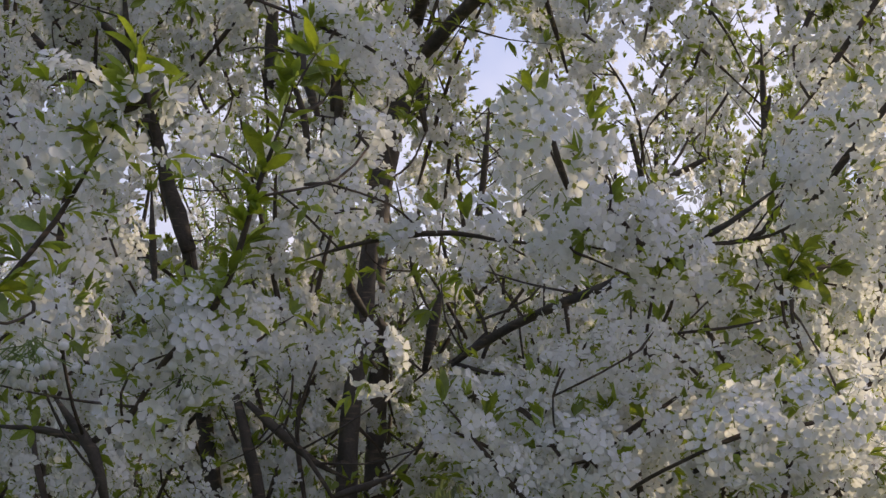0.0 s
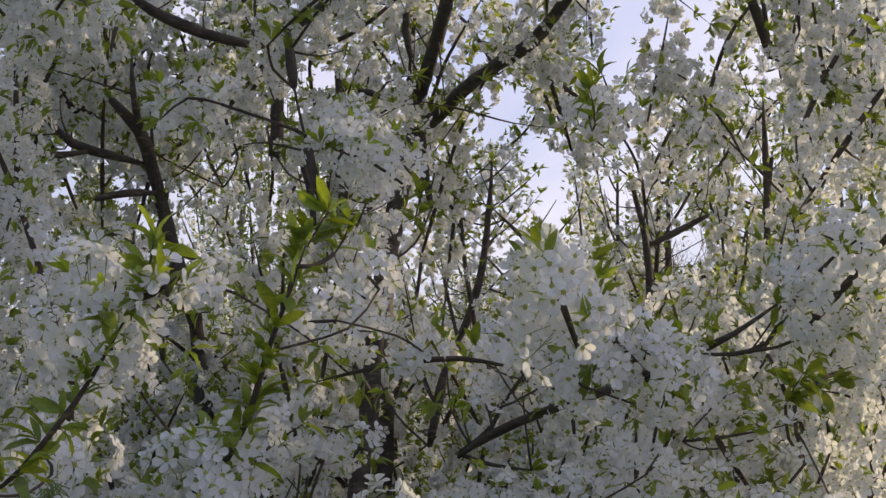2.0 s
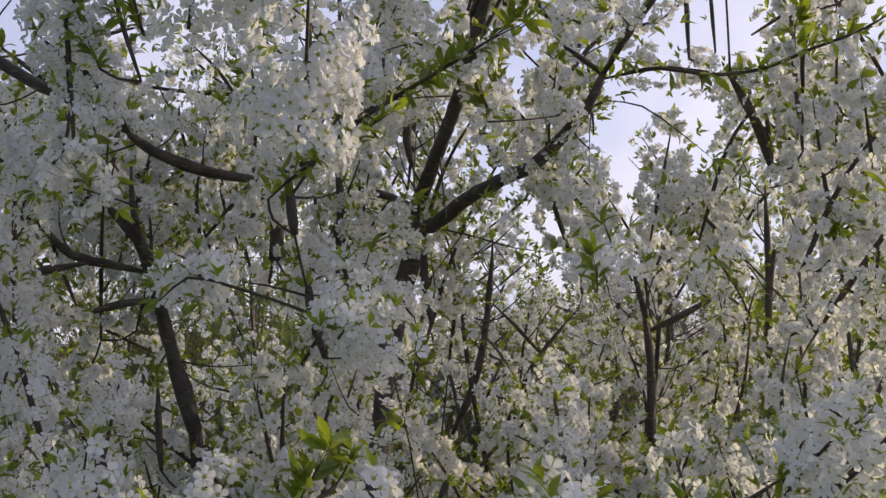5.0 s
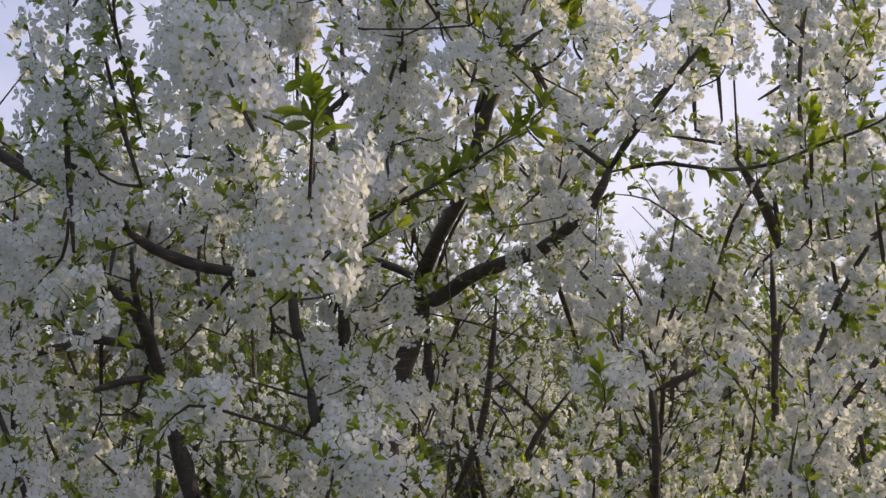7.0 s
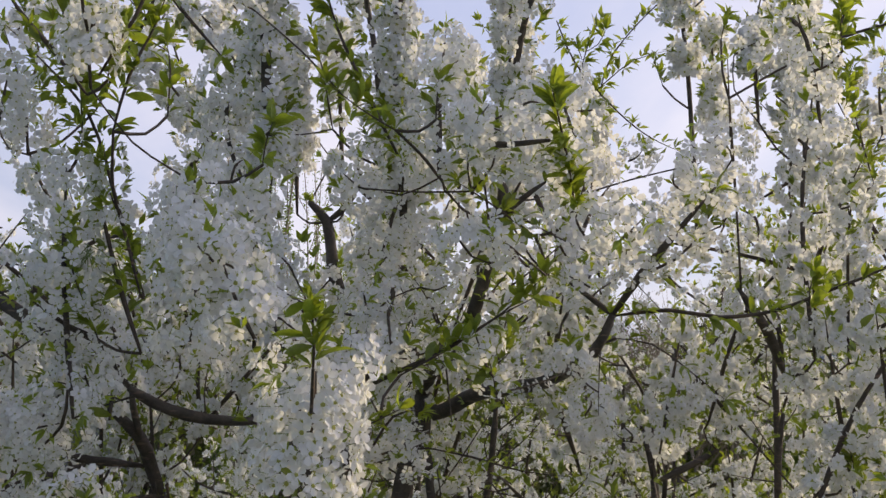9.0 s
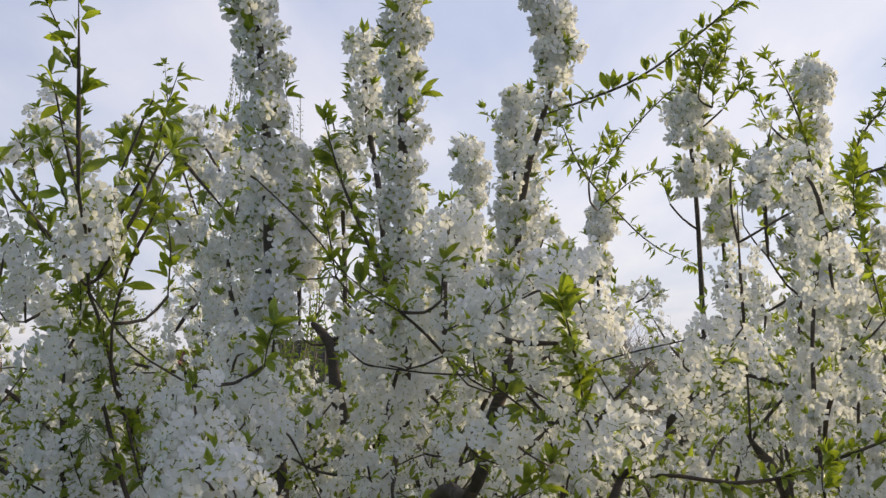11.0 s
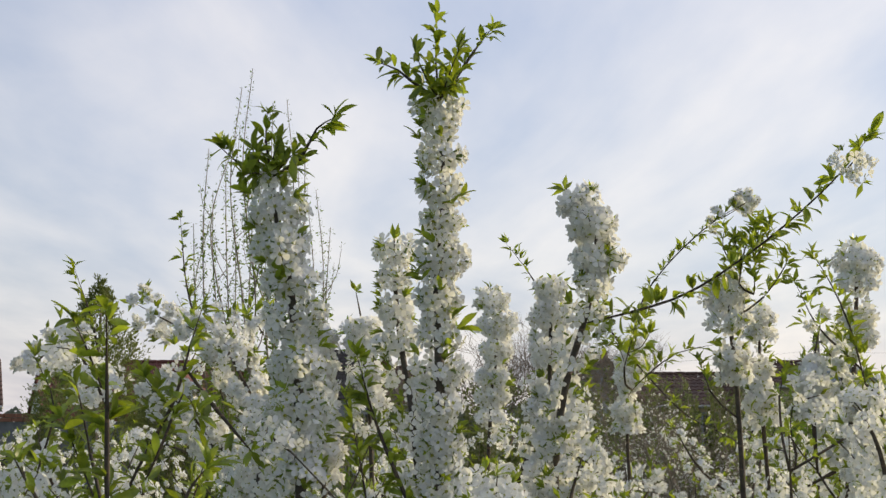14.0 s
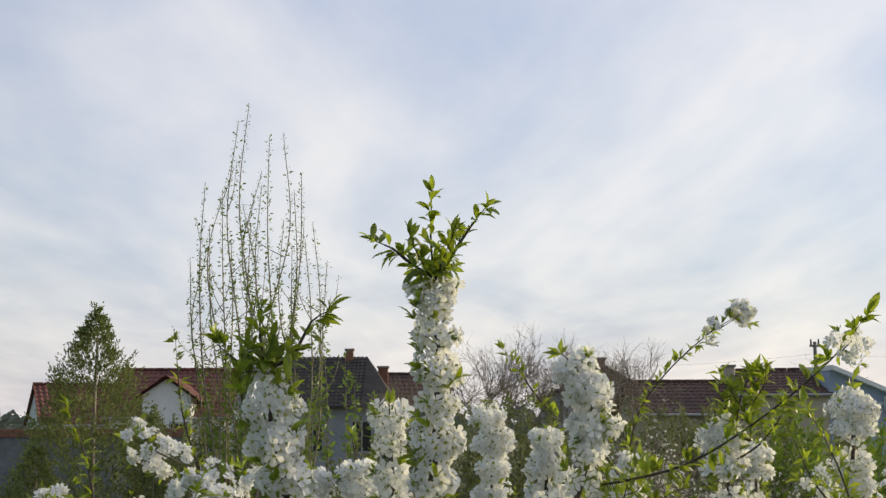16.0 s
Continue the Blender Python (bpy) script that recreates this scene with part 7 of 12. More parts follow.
grow("twig", [(0.84, 2.74, 0.44), (0.80, 2.77, 0.62), (0.77, 2.83, 0.91)], 6, 3, 4.7, 0, 1, 6, far=True, density=0.52)
grow("twig", [(1.04, 2.96, 1.52), (1.16, 2.95, 1.62), (1.33, 2.93, 1.69)], 6, 3, 4.3, 0, 1, 6, far=True, density=0.52)
grow("twig", [(0.29, 2.54, 0.67), (0.14, 2.65, 0.86), (-0.06, 2.76, 1.02)], 6, 3, 4.5, 0, 1, 6, far=True, density=0.52)
grow("twig", [(-0.97, 2.90, 0.38), (-0.97, 2.92, 0.55), (-0.86, 2.92, 0.76)], 6, 3, 4.5, 0, 1, 6, far=True, density=0.52)
grow("twig", [(-0.90, 2.91, 1.34), (-1.02, 2.85, 1.62), (-1.20, 2.71, 1.83)], 6, 3, 5.4, 0, 1, 6, far=True, density=0.52)
grow("twig", [(-0.18, 2.35, 1.82), (-0.12, 2.47, 1.96), (-0.06, 2.54, 2.04)], 6, 3, 5.0, 0, 1, 6, far=True, density=0.52)
grow("twig", [(0.66, 2.25, 0.41), (0.50, 2.48, 0.48), (0.32, 2.70, 0.62)], 6, 3, 5.0, 0, 1, 6, far=True, density=0.52)
grow("twig", [(-0.00, 2.93, 1.19), (0.02, 2.96, 1.44), (-0.03, 2.98, 1.61)], 6, 3, 5.1, 0, 1, 6, far=True, density=0.52)
grow("twig", [(0.84, 2.23, 0.68), (0.62, 2.19, 0.80), (0.41, 2.18, 0.96)], 6, 3, 4.4, 0, 1, 6, far=True, density=0.52)
grow("twig", [(-0.48, 2.93, 0.76), (-0.67, 3.04, 0.86), (-0.82, 3.17, 0.93)], 6, 3, 4.5, 0, 1, 6, far=True, density=0.52)
grow("twig", [(-0.83, 2.80, 0.53), (-0.66, 2.58, 0.71), (-0.54, 2.50, 0.92)], 6, 3, 4.5, 0, 1, 6, far=True, density=0.52)
grow("twig", [(0.57, 2.82, 0.40), (0.56, 2.76, 0.64), (0.57, 2.76, 0.88)], 6, 3, 5.3, 0, 1, 6, far=True, density=0.52)
grow("twig", [(-0.39, 2.17, 1.42), (-0.26, 2.09, 1.60), (-0.19, 2.04, 1.64)], 6, 3, 5.0, 0, 1, 6, far=True, density=0.52)
grow("twig", [(-0.91, 2.54, 1.33), (-0.87, 2.52, 1.50), (-0.79, 2.60, 1.63)], 6, 3, 5.3, 0, 1, 6, far=True, density=0.52)
grow("twig", [(0.57, 2.68, 1.49), (0.65, 2.64, 1.73), (0.82, 2.62, 1.92)], 6, 3, 4.5, 0, 1, 6, far=True, density=0.52)
grow("twig", [(0.42, 2.86, 0.52), (0.38, 2.74, 0.77), (0.29, 2.57, 0.96)], 6, 3, 5.3, 0, 1, 6, far=True, density=0.52)
grow("twig", [(-0.32, 2.44, 0.41), (-0.31, 2.57, 0.69), (-0.25, 2.64, 0.95)], 6, 3, 4.6, 0, 1, 6, far=True, density=0.52)
grow("twig", [(1.01, 2.70, 1.19), (1.03, 2.54, 1.25), (1.08, 2.43, 1.30)], 6, 3, 4.5, 0, 1, 6, far=True, density=0.52)
grow("twig", [(0.27, 2.74, 0.62), (0.37, 2.61, 0.82), (0.43, 2.49, 1.05)], 6, 3, 4.6, 0, 1, 6, far=True, density=0.52)
grow("twig", [(-0.13, 2.42, 0.65), (-0.34, 2.46, 0.86), (-0.41, 2.52, 1.04)], 6, 3, 5.0, 0, 1, 6, far=True, density=0.52)
grow("twig", [(0.35, 2.36, 0.63), (0.42, 2.47, 0.82), (0.53, 2.52, 1.09)], 6, 3, 4.9, 0, 1, 6, far=True, density=0.52)
grow("twig", [(-0.77, 2.64, 1.26), (-0.77, 2.61, 1.52), (-0.75, 2.57, 1.73)], 6, 3, 4.5, 0, 1, 6, far=True, density=0.52)
grow("twig", [(-0.69, 2.63, 1.28), (-0.66, 2.62, 1.43), (-0.68, 2.64, 1.61)], 6, 3, 4.7, 0, 1, 6, far=True, density=0.52)
grow("twig", [(-0.14, 2.92, 1.73), (-0.22, 2.97, 1.86), (-0.27, 3.07, 2.01)], 6, 3, 5.3, 0, 1, 6, far=True, density=0.52)
grow("twig", [(-0.35, 2.58, 0.61), (-0.46, 2.68, 0.91), (-0.62, 2.74, 1.09)], 6, 3, 4.6, 0, 1, 6, far=True, density=0.52)
grow("twig", [(0.95, 2.82, 0.94), (0.99, 2.84, 1.07), (1.12, 2.91, 1.23)], 6, 3, 4.2, 0, 1, 6, far=True, density=0.52)
grow("twig", [(0.65, 2.82, 0.50), (0.61, 2.75, 0.65), (0.57, 2.75, 0.76)], 6, 3, 4.7, 0, 1, 6, far=True, density=0.52)
grow("twig", [(0.70, 2.62, 0.76), (0.81, 2.42, 0.88), (1.00, 2.26, 1.06)], 6, 3, 5.5, 0, 1, 6, far=True, density=0.52)
grow("twig", [(0.94, 2.90, 0.31), (0.93, 2.86, 0.49), (0.92, 2.78, 0.69)], 6, 3, 5.4, 0, 1, 6, far=True, density=0.52)
grow("twig", [(0.13, 2.31, 0.46), (0.16, 2.37, 0.62), (0.17, 2.43, 0.84)], 6, 3, 5.1, 0, 1, 6, far=True, density=0.52)
grow("twig", [(-0.11, 2.68, 0.71), (-0.16, 2.56, 0.90), (-0.21, 2.44, 1.05)], 6, 3, 5.5, 0, 1, 6, far=True, density=0.52)
grow("twig", [(-0.17, 2.85, 0.46), (-0.01, 2.79, 0.63), (0.08, 2.68, 0.84)], 6, 3, 5.4, 0, 1, 6, far=True, density=0.52)
grow("twig", [(-0.36, 2.74, 1.17), (-0.24, 2.89, 1.43), (-0.19, 2.91, 1.74)], 6, 3, 4.6, 0, 1, 6, far=True, density=0.52)
grow("twig", [(-0.13, 2.76, 1.39), (-0.08, 2.81, 1.52), (0.01, 2.96, 1.64)], 6, 3, 5.4, 0, 1, 6, far=True, density=0.52)
grow("twig", [(0.18, 2.48, 0.38), (0.34, 2.38, 0.53), (0.46, 2.23, 0.67)], 6, 3, 5.3, 0, 1, 6, far=True, density=0.52)
grow("twig", [(-0.79, 2.92, 0.53), (-0.74, 2.86, 0.72), (-0.64, 2.65, 0.86)], 6, 3, 4.4, 0, 1, 6, far=True, density=0.52)
grow("twig", [(0.53, 2.70, 0.78), (0.35, 2.53, 0.94), (0.11, 2.50, 1.07)], 6, 3, 4.7, 0, 1, 6, far=True, density=0.52)
grow("twig", [(-1.15, 2.90, 0.57), (-1.05, 3.00, 0.72), (-1.07, 3.07, 0.80)], 6, 3, 4.4, 0, 1, 6, far=True, density=0.52)
grow("twig", [(-0.50, 2.85, 0.51), (-0.63, 2.78, 0.79), (-0.70, 2.74, 1.03)], 6, 3, 4.9, 0, 1, 6, far=True, density=0.52)
grow("twig", [(-0.42, 2.97, 0.41), (-0.48, 3.04, 0.57), (-0.47, 3.15, 0.78)], 6, 3, 4.5, 0, 1, 6, far=True, density=0.52)
grow("twig", [(0.64, 2.74, 0.33), (0.60, 2.66, 0.53), (0.60, 2.58, 0.77)], 6, 3, 4.6, 0, 1, 6, far=True, density=0.52)
grow("twig", [(-0.87, 2.58, 0.65), (-0.87, 2.78, 0.76), (-0.85, 2.81, 0.84)], 6, 3, 5.0, 0, 1, 6, far=True, density=0.52)
grow("twig", [(-0.92, 2.47, 1.43), (-0.83, 2.49, 1.65), (-0.82, 2.52, 1.82)], 6, 3, 4.5, 0, 1, 6, far=True, density=0.52)
grow("twig", [(0.18, 2.84, 0.80), (0.14, 2.82, 1.01), (0.17, 2.79, 1.14)], 6, 3, 5.0, 0, 1, 6, far=True, density=0.52)
grow("twig", [(1.10, 2.70, 1.26), (1.04, 2.73, 1.51), (1.00, 2.72, 1.73)], 6, 3, 4.6, 0, 1, 6, far=True, density=0.52)
grow("twig", [(0.84, 2.60, 0.73), (0.80, 2.47, 0.86), (0.75, 2.21, 1.04)], 6, 3, 4.9, 0, 1, 6, far=True, density=0.52)
grow("twig", [(-0.85, 2.19, 0.54), (-0.84, 2.28, 0.78), (-0.74, 2.34, 0.95)], 6, 3, 4.3, 0, 1, 6, far=True, density=0.52)
grow("twig", [(0.69, 2.23, 0.74), (0.75, 2.14, 0.84), (0.85, 2.03, 1.01)], 6, 3, 5.1, 0, 1, 6, far=True, density=0.52)
grow("twig", [(0.27, 2.47, 0.58), (0.30, 2.46, 0.83), (0.31, 2.54, 1.07)], 6, 3, 5.0, 0, 1, 6, far=True, density=0.52)
grow("twig", [(0.24, 2.90, 1.83), (0.27, 2.83, 2.04), (0.18, 2.83, 2.12)], 6, 3, 4.9, 0, 1, 6, far=True, density=0.52)
grow("twig", [(0.75, 2.85, 2.03), (0.93, 2.79, 2.13), (1.14, 2.78, 2.19)], 6, 3, 4.6, 0, 1, 6, far=True, density=0.52)
grow("twig", [(-0.57, 2.72, 1.47), (-0.59, 2.75, 1.62), (-0.57, 2.82, 1.80)], 6, 3, 4.5, 0, 1, 6, far=True, density=0.52)
grow("twig", [(0.97, 2.47, 0.31), (0.73, 2.41, 0.54), (0.53, 2.31, 0.65)], 6, 3, 4.4, 0, 1, 6, far=True, density=0.52)
grow("twig", [(0.47, 2.87, 0.60), (0.53, 2.94, 0.83), (0.59, 2.96, 1.08)], 6, 3, 4.5, 0, 1, 6, far=True, density=0.52)
grow("twig", [(0.88, 2.59, 1.66), (1.01, 2.37, 1.78), (1.21, 2.18, 1.88)], 6, 3, 5.4, 0, 1, 6, far=True, density=0.52)
grow("twig", [(0.93, 2.52, 1.24), (0.92, 2.60, 1.42), (0.98, 2.69, 1.56)], 6, 3, 5.0, 0, 1, 6, far=True, density=0.52)
grow("twig", [(-0.98, 2.91, 1.71), (-0.92, 2.78, 1.85), (-0.93, 2.78, 1.95)], 6, 3, 4.3, 0, 1, 6, far=True, density=0.52)
grow("twig", [(-0.83, 2.35, 1.27), (-0.96, 2.40, 1.50), (-1.16, 2.36, 1.77)], 6, 3, 4.9, 0, 1, 6, far=True, density=0.52)
grow("twig", [(0.98, 2.34, 0.88), (1.00, 2.34, 1.13), (1.04, 2.45, 1.32)], 6, 3, 4.7, 0, 1, 6, far=True, density=0.52)
grow("twig", [(0.22, 2.43, 0.84), (0.28, 2.50, 0.99), (0.31, 2.61, 1.17)], 6, 3, 4.9, 0, 1, 6, far=True, density=0.52)
grow("twig", [(-0.69, 2.82, 1.24), (-0.87, 2.77, 1.32), (-1.07, 2.71, 1.35)], 6, 3, 4.8, 0, 1, 6, far=True, density=0.52)
grow("twig", [(0.84, 2.58, 0.85), (0.77, 2.65, 0.88), (0.65, 2.70, 1.03)], 6, 3, 4.3, 0, 1, 6, far=True, density=0.52)
grow("twig", [(-0.19, 2.51, 0.49), (-0.38, 2.53, 0.60), (-0.49, 2.65, 0.75)], 6, 3, 4.6, 0, 1, 6, far=True, density=0.52)
grow("twig", [(1.04, 2.75, 0.78), (0.94, 2.86, 1.04), (0.86, 2.95, 1.23)], 6, 3, 5.4, 0, 1, 6, far=True, density=0.52)
grow("twig", [(-0.32, 2.87, 1.58), (-0.33, 2.80, 1.72), (-0.27, 2.84, 1.88)], 6, 3, 4.3, 0, 1, 6, far=True, density=0.52)
grow("twig", [(0.06, 2.31, 0.46), (0.07, 2.33, 0.80), (0.23, 2.31, 1.05)], 6, 3, 4.9, 0, 1, 6, far=True, density=0.52)
grow("twig", [(-0.09, 2.78, 0.34), (-0.14, 2.62, 0.46), (-0.18, 2.61, 0.59)], 6, 3, 5.5, 0, 1, 6, far=True, density=0.52)
grow("twig", [(-1.06, 2.63, 1.72), (-0.95, 2.78, 1.83), (-0.88, 2.97, 2.04)], 6, 3, 4.2, 0, 1, 6, far=True, density=0.52)
grow("twig", [(0.29, 2.39, 0.41), (0.17, 2.25, 0.49), (0.05, 2.06, 0.71)], 6, 3, 5.3, 0, 1, 6, far=True, density=0.52)
grow("twig", [(0.60, 2.28, 0.96), (0.74, 2.45, 1.16), (0.79, 2.64, 1.34)], 6, 3, 5.3, 0, 1, 6, far=True, density=0.52)
grow("twig", [(-0.32, 2.67, 0.86), (-0.26, 2.72, 1.15), (-0.17, 2.75, 1.40)], 6, 3, 5.3, 0, 1, 6, far=True, density=0.52)
grow("twig", [(-0.40, 2.87, 1.79), (-0.58, 3.09, 1.90), (-0.65, 3.27, 1.95)], 6, 3, 4.8, 0, 1, 6, far=True, density=0.52)
grow("twig", [(0.67, 2.46, 0.98), (0.71, 2.39, 1.11), (0.72, 2.46, 1.31)], 6, 3, 4.7, 0, 1, 6, far=True, density=0.52)
grow("twig", [(-0.49, 2.90, 1.59), (-0.47, 2.83, 1.84), (-0.50, 2.74, 2.10)], 6, 3, 5.5, 0, 1, 6, far=True, density=0.52)
grow("twig", [(-0.96, 2.69, 1.50), (-0.87, 2.63, 1.65), (-0.81, 2.55, 1.77)], 6, 3, 5.3, 0, 1, 6, far=True, density=0.52)
grow("twig", [(1.04, 2.79, 1.44), (0.99, 2.82, 1.71), (0.95, 2.91, 1.96)], 6, 3, 4.5, 0, 1, 6, far=True, density=0.52)
grow("twig", [(0.94, 2.95, 0.41), (1.13, 3.02, 0.64), (1.13, 3.09, 0.83)], 6, 3, 5.2, 0, 1, 6, far=True, density=0.52)
grow("twig", [(0.79, 2.53, 0.58), (0.94, 2.48, 0.75), (1.07, 2.43, 0.90)], 6, 3, 5.1, 0, 1, 6, far=True, density=0.52)
grow("twig", [(-1.09, 2.85, 1.60), (-0.98, 2.82, 1.78), (-0.79, 2.71, 1.93)], 6, 3, 5.1, 0, 1, 6, far=True, density=0.52)
grow("twig", [(-0.84, 2.79, 1.85), (-0.95, 2.68, 2.04), (-1.00, 2.70, 2.17)], 6, 3, 5.0, 0, 1, 6, far=True, density=0.52)
grow("twig", [(-0.80, 2.86, 1.56), (-1.03, 2.84, 1.67), (-1.21, 2.89, 1.79)], 6, 3, 5.2, 0, 1, 6, far=True, density=0.52)
grow("twig", [(-0.76, 2.85, 1.61), (-0.64, 2.86, 1.72), (-0.72, 2.81, 1.92)], 6, 3, 4.9, 0, 1, 6, far=True, density=0.52)
grow("twig", [(-0.47, 2.84, 1.87), (-0.71, 2.84, 1.89), (-0.96, 2.87, 1.96)], 6, 3, 4.2, 0, 1, 6, far=True, density=0.52)
grow("twig", [(-0.64, 3.02, 1.61), (-0.80, 2.93, 1.68), (-0.92, 2.91, 1.86)], 6, 3, 4.6, 0, 1, 6, far=True, density=0.52)
grow("twig", [(-0.75, 2.68, 1.43), (-0.72, 2.77, 1.65), (-0.72, 2.87, 1.80)], 6, 3, 5.1, 0, 1, 6, far=True, density=0.52)
grow("twig", [(-0.57, 2.69, 1.48), (-0.38, 2.60, 1.68), (-0.25, 2.62, 1.84)], 6, 3, 4.8, 0, 1, 6, far=True, density=0.52)
grow("twig", [(-0.67, 2.88, 1.67), (-0.57, 2.87, 1.73), (-0.44, 2.87, 1.88)], 6, 3, 4.2, 0, 1, 6, far=True, density=0.52)
grow("twig", [(-0.81, 2.81, 1.71), (-0.86, 2.79, 1.89), (-0.90, 2.72, 2.04)], 6, 3, 4.3, 0, 1, 6, far=True, density=0.52)
grow("twig", [(-0.67, 2.94, 1.72), (-0.56, 2.98, 1.85), (-0.49, 2.99, 1.96)], 6, 3, 4.8, 0, 1, 6, far=True, density=0.52)
grow("twig", [(-0.50, 2.81, 1.84), (-0.57, 2.84, 1.94), (-0.67, 2.88, 2.04)], 6, 3, 4.3, 0, 1, 6, far=True, density=0.52)
grow("twig", [(0.48, 2.72, 1.44), (0.55, 2.81, 1.56), (0.66, 2.85, 1.67)], 6, 3, 4.7, 0, 1, 6, far=True, density=0.52)
grow("twig", [(0.86, 2.66, 1.81), (0.65, 2.66, 1.87), (0.42, 2.68, 1.91)], 6, 3, 4.9, 0, 1, 6, far=True, density=0.52)
grow("twig", [(0.33, 2.55, 1.51), (0.23, 2.70, 1.65), (0.17, 2.85, 1.76)], 6, 3, 5.1, 0, 1, 6, far=True, density=0.52)
grow("twig", [(0.65, 2.67, 1.47), (0.58, 2.73, 1.57), (0.52, 2.82, 1.67)], 6, 3, 5.0, 0, 1, 6, far=True, density=0.52)
grow("twig", [(-0.98, 2.93, 1.58), (-0.80, 2.86, 1.68), (-0.67, 2.75, 1.80)], 6, 3, 4.8, 0, 1, 6, far=True, density=0.52)
grow("twig", [(-0.75, 2.89, 1.52), (-0.75, 2.79, 1.73), (-0.77, 2.68, 1.87)], 6, 3, 4.6, 0, 1, 6, far=True, density=0.52)
grow("twig", [(-0.94, 2.89, 1.70), (-0.95, 2.90, 1.81), (-0.94, 2.96, 1.95)], 6, 3, 4.5, 0, 1, 6, far=True, density=0.52)
grow("twig", [(-0.84, 3.07, 1.52), (-0.86, 2.95, 1.63), (-0.89, 2.78, 1.81)], 6, 3, 5.1, 0, 1, 6, far=True, density=0.52)
grow("twig", [(0.32, 3.12, 1.64), (0.30, 2.99, 1.69), (0.26, 2.80, 1.74)], 6, 3, 4.3, 0, 1, 6, far=True, density=0.52)
# unseen outer twigs, added to round out the tree and shade its left side
grow("twig", [(-1.24, 2.10, 0.93), (-1.51, 2.05, 1.13), (-1.68, 1.96, 1.29)], 6, 3, 5.0, 0, 1, 6, far=True, density=0.22)
grow("twig", [(-1.30, 2.00, 0.77), (-1.35, 1.96, 0.95), (-1.51, 1.91, 1.11)], 6, 3, 5.0, 0, 1, 6, far=True, density=0.22)
grow("twig", [(-1.29, 1.89, 0.56), (-1.37, 1.82, 0.72), (-1.58, 1.75, 0.91)], 6, 3, 5.0, 0, 1, 6, far=True, density=0.22)
grow("twig", [(-0.89, 1.53, 0.92), (-0.96, 1.40, 1.14), (-1.07, 1.34, 1.40)], 6, 3, 5.0, 0, 1, 6, far=True, density=0.22)
grow("twig", [(-1.22, 1.71, 0.67), (-1.28, 1.68, 0.79), (-1.34, 1.64, 1.00)], 6, 3, 5.0, 0, 1, 6, far=True, density=0.22)
grow("twig", [(-1.27, 2.06, 0.76), (-1.47, 1.98, 1.00), (-1.60, 1.95, 1.18)], 6, 3, 5.0, 0, 1, 6, far=True, density=0.22)
grow("twig", [(-0.92, 2.15, 1.69), (-1.03, 2.13, 1.77), (-1.15, 2.06, 1.94)], 6, 3, 5.0, 0, 1, 6, far=True, density=0.22)
grow("twig", [(1.09, 2.48, 1.09), (1.15, 2.45, 1.27), (1.38, 2.49, 1.51)], 6, 3, 5.0, 0, 1, 6, far=True, density=0.22)
grow("twig", [(-1.36, 2.79, 0.77), (-1.45, 2.89, 1.00), (-1.66, 2.88, 1.23)], 6, 3, 5.0, 0, 1, 6, far=True, density=0.22)
grow("twig", [(-1.16, 2.00, 0.77), (-1.23, 1.92, 0.95), (-1.37, 1.91, 0.99)], 6, 3, 5.0, 0, 1, 6, far=True, density=0.22)
grow("twig", [(-1.37, 2.15, 1.29), (-1.53, 2.08, 1.53), (-1.60, 2.10, 1.83)], 6, 3, 5.0, 0, 1, 6, far=True, density=0.22)
grow("twig", [(-1.48, 2.49, 0.52), (-1.65, 2.49, 0.66), (-1.83, 2.50, 0.78)], 6, 3, 5.0, 0, 1, 6, far=True, density=0.22)
grow("twig", [(-1.43, 2.38, 0.72), (-1.50, 2.41, 0.80), (-1.58, 2.38, 0.98)], 6, 3, 5.0, 0, 1, 6, far=True, density=0.22)
grow("twig", [(-1.13, 2.61, 1.65), (-1.19, 2.61, 1.89), (-1.32, 2.64, 2.09)], 6, 3, 5.0, 0, 1, 6, far=True, density=0.22)
grow("twig", [(-1.28, 3.16, 0.55), (-1.31, 3.21, 0.72), (-1.43, 3.25, 0.84)], 6, 3, 5.0, 0, 1, 6, far=True, density=0.22)
grow("twig", [(-1.25, 1.89, 0.99), (-1.44, 1.81, 1.23), (-1.61, 1.72, 1.42)], 6, 3, 5.0, 0, 1, 6, far=True, density=0.22)
grow("twig", [(-0.80, 1.91, 0.78), (-0.95, 1.82, 0.94), (-1.10, 1.69, 1.10)], 6, 3, 5.0, 0, 1, 6, far=True, density=0.22)
grow("twig", [(-1.33, 3.04, 1.61), (-1.40, 3.15, 1.81), (-1.51, 3.13, 1.99)], 6, 3, 5.0, 0, 1, 6, far=True, density=0.22)
grow("twig", [(0.86, 1.62, 1.42), (0.95, 1.57, 1.56), (0.98, 1.50, 1.67)], 6, 3, 5.0, 0, 1, 6, far=True, density=0.22)
grow("twig", [(-1.11, 2.13, 1.36), (-1.15, 2.09, 1.53), (-1.24, 2.08, 1.62)], 6, 3, 5.0, 0, 1, 6, far=True, density=0.22)
grow("twig", [(-1.23, 2.59, 0.61), (-1.41, 2.65, 0.77), (-1.51, 2.63, 0.90)], 6, 3, 5.0, 0, 1, 6, far=True, density=0.22)
grow("twig", [(-1.15, 1.85, 0.66), (-1.26, 1.86, 0.81), (-1.31, 1.76, 1.01)], 6, 3, 5.0, 0, 1, 6, far=True, density=0.22)
grow("twig", [(-1.02, 2.32, 0.46), (-1.13, 2.29, 0.64), (-1.18, 2.30, 0.81)], 6, 3, 5.0, 0, 1, 6, far=True, density=0.22)
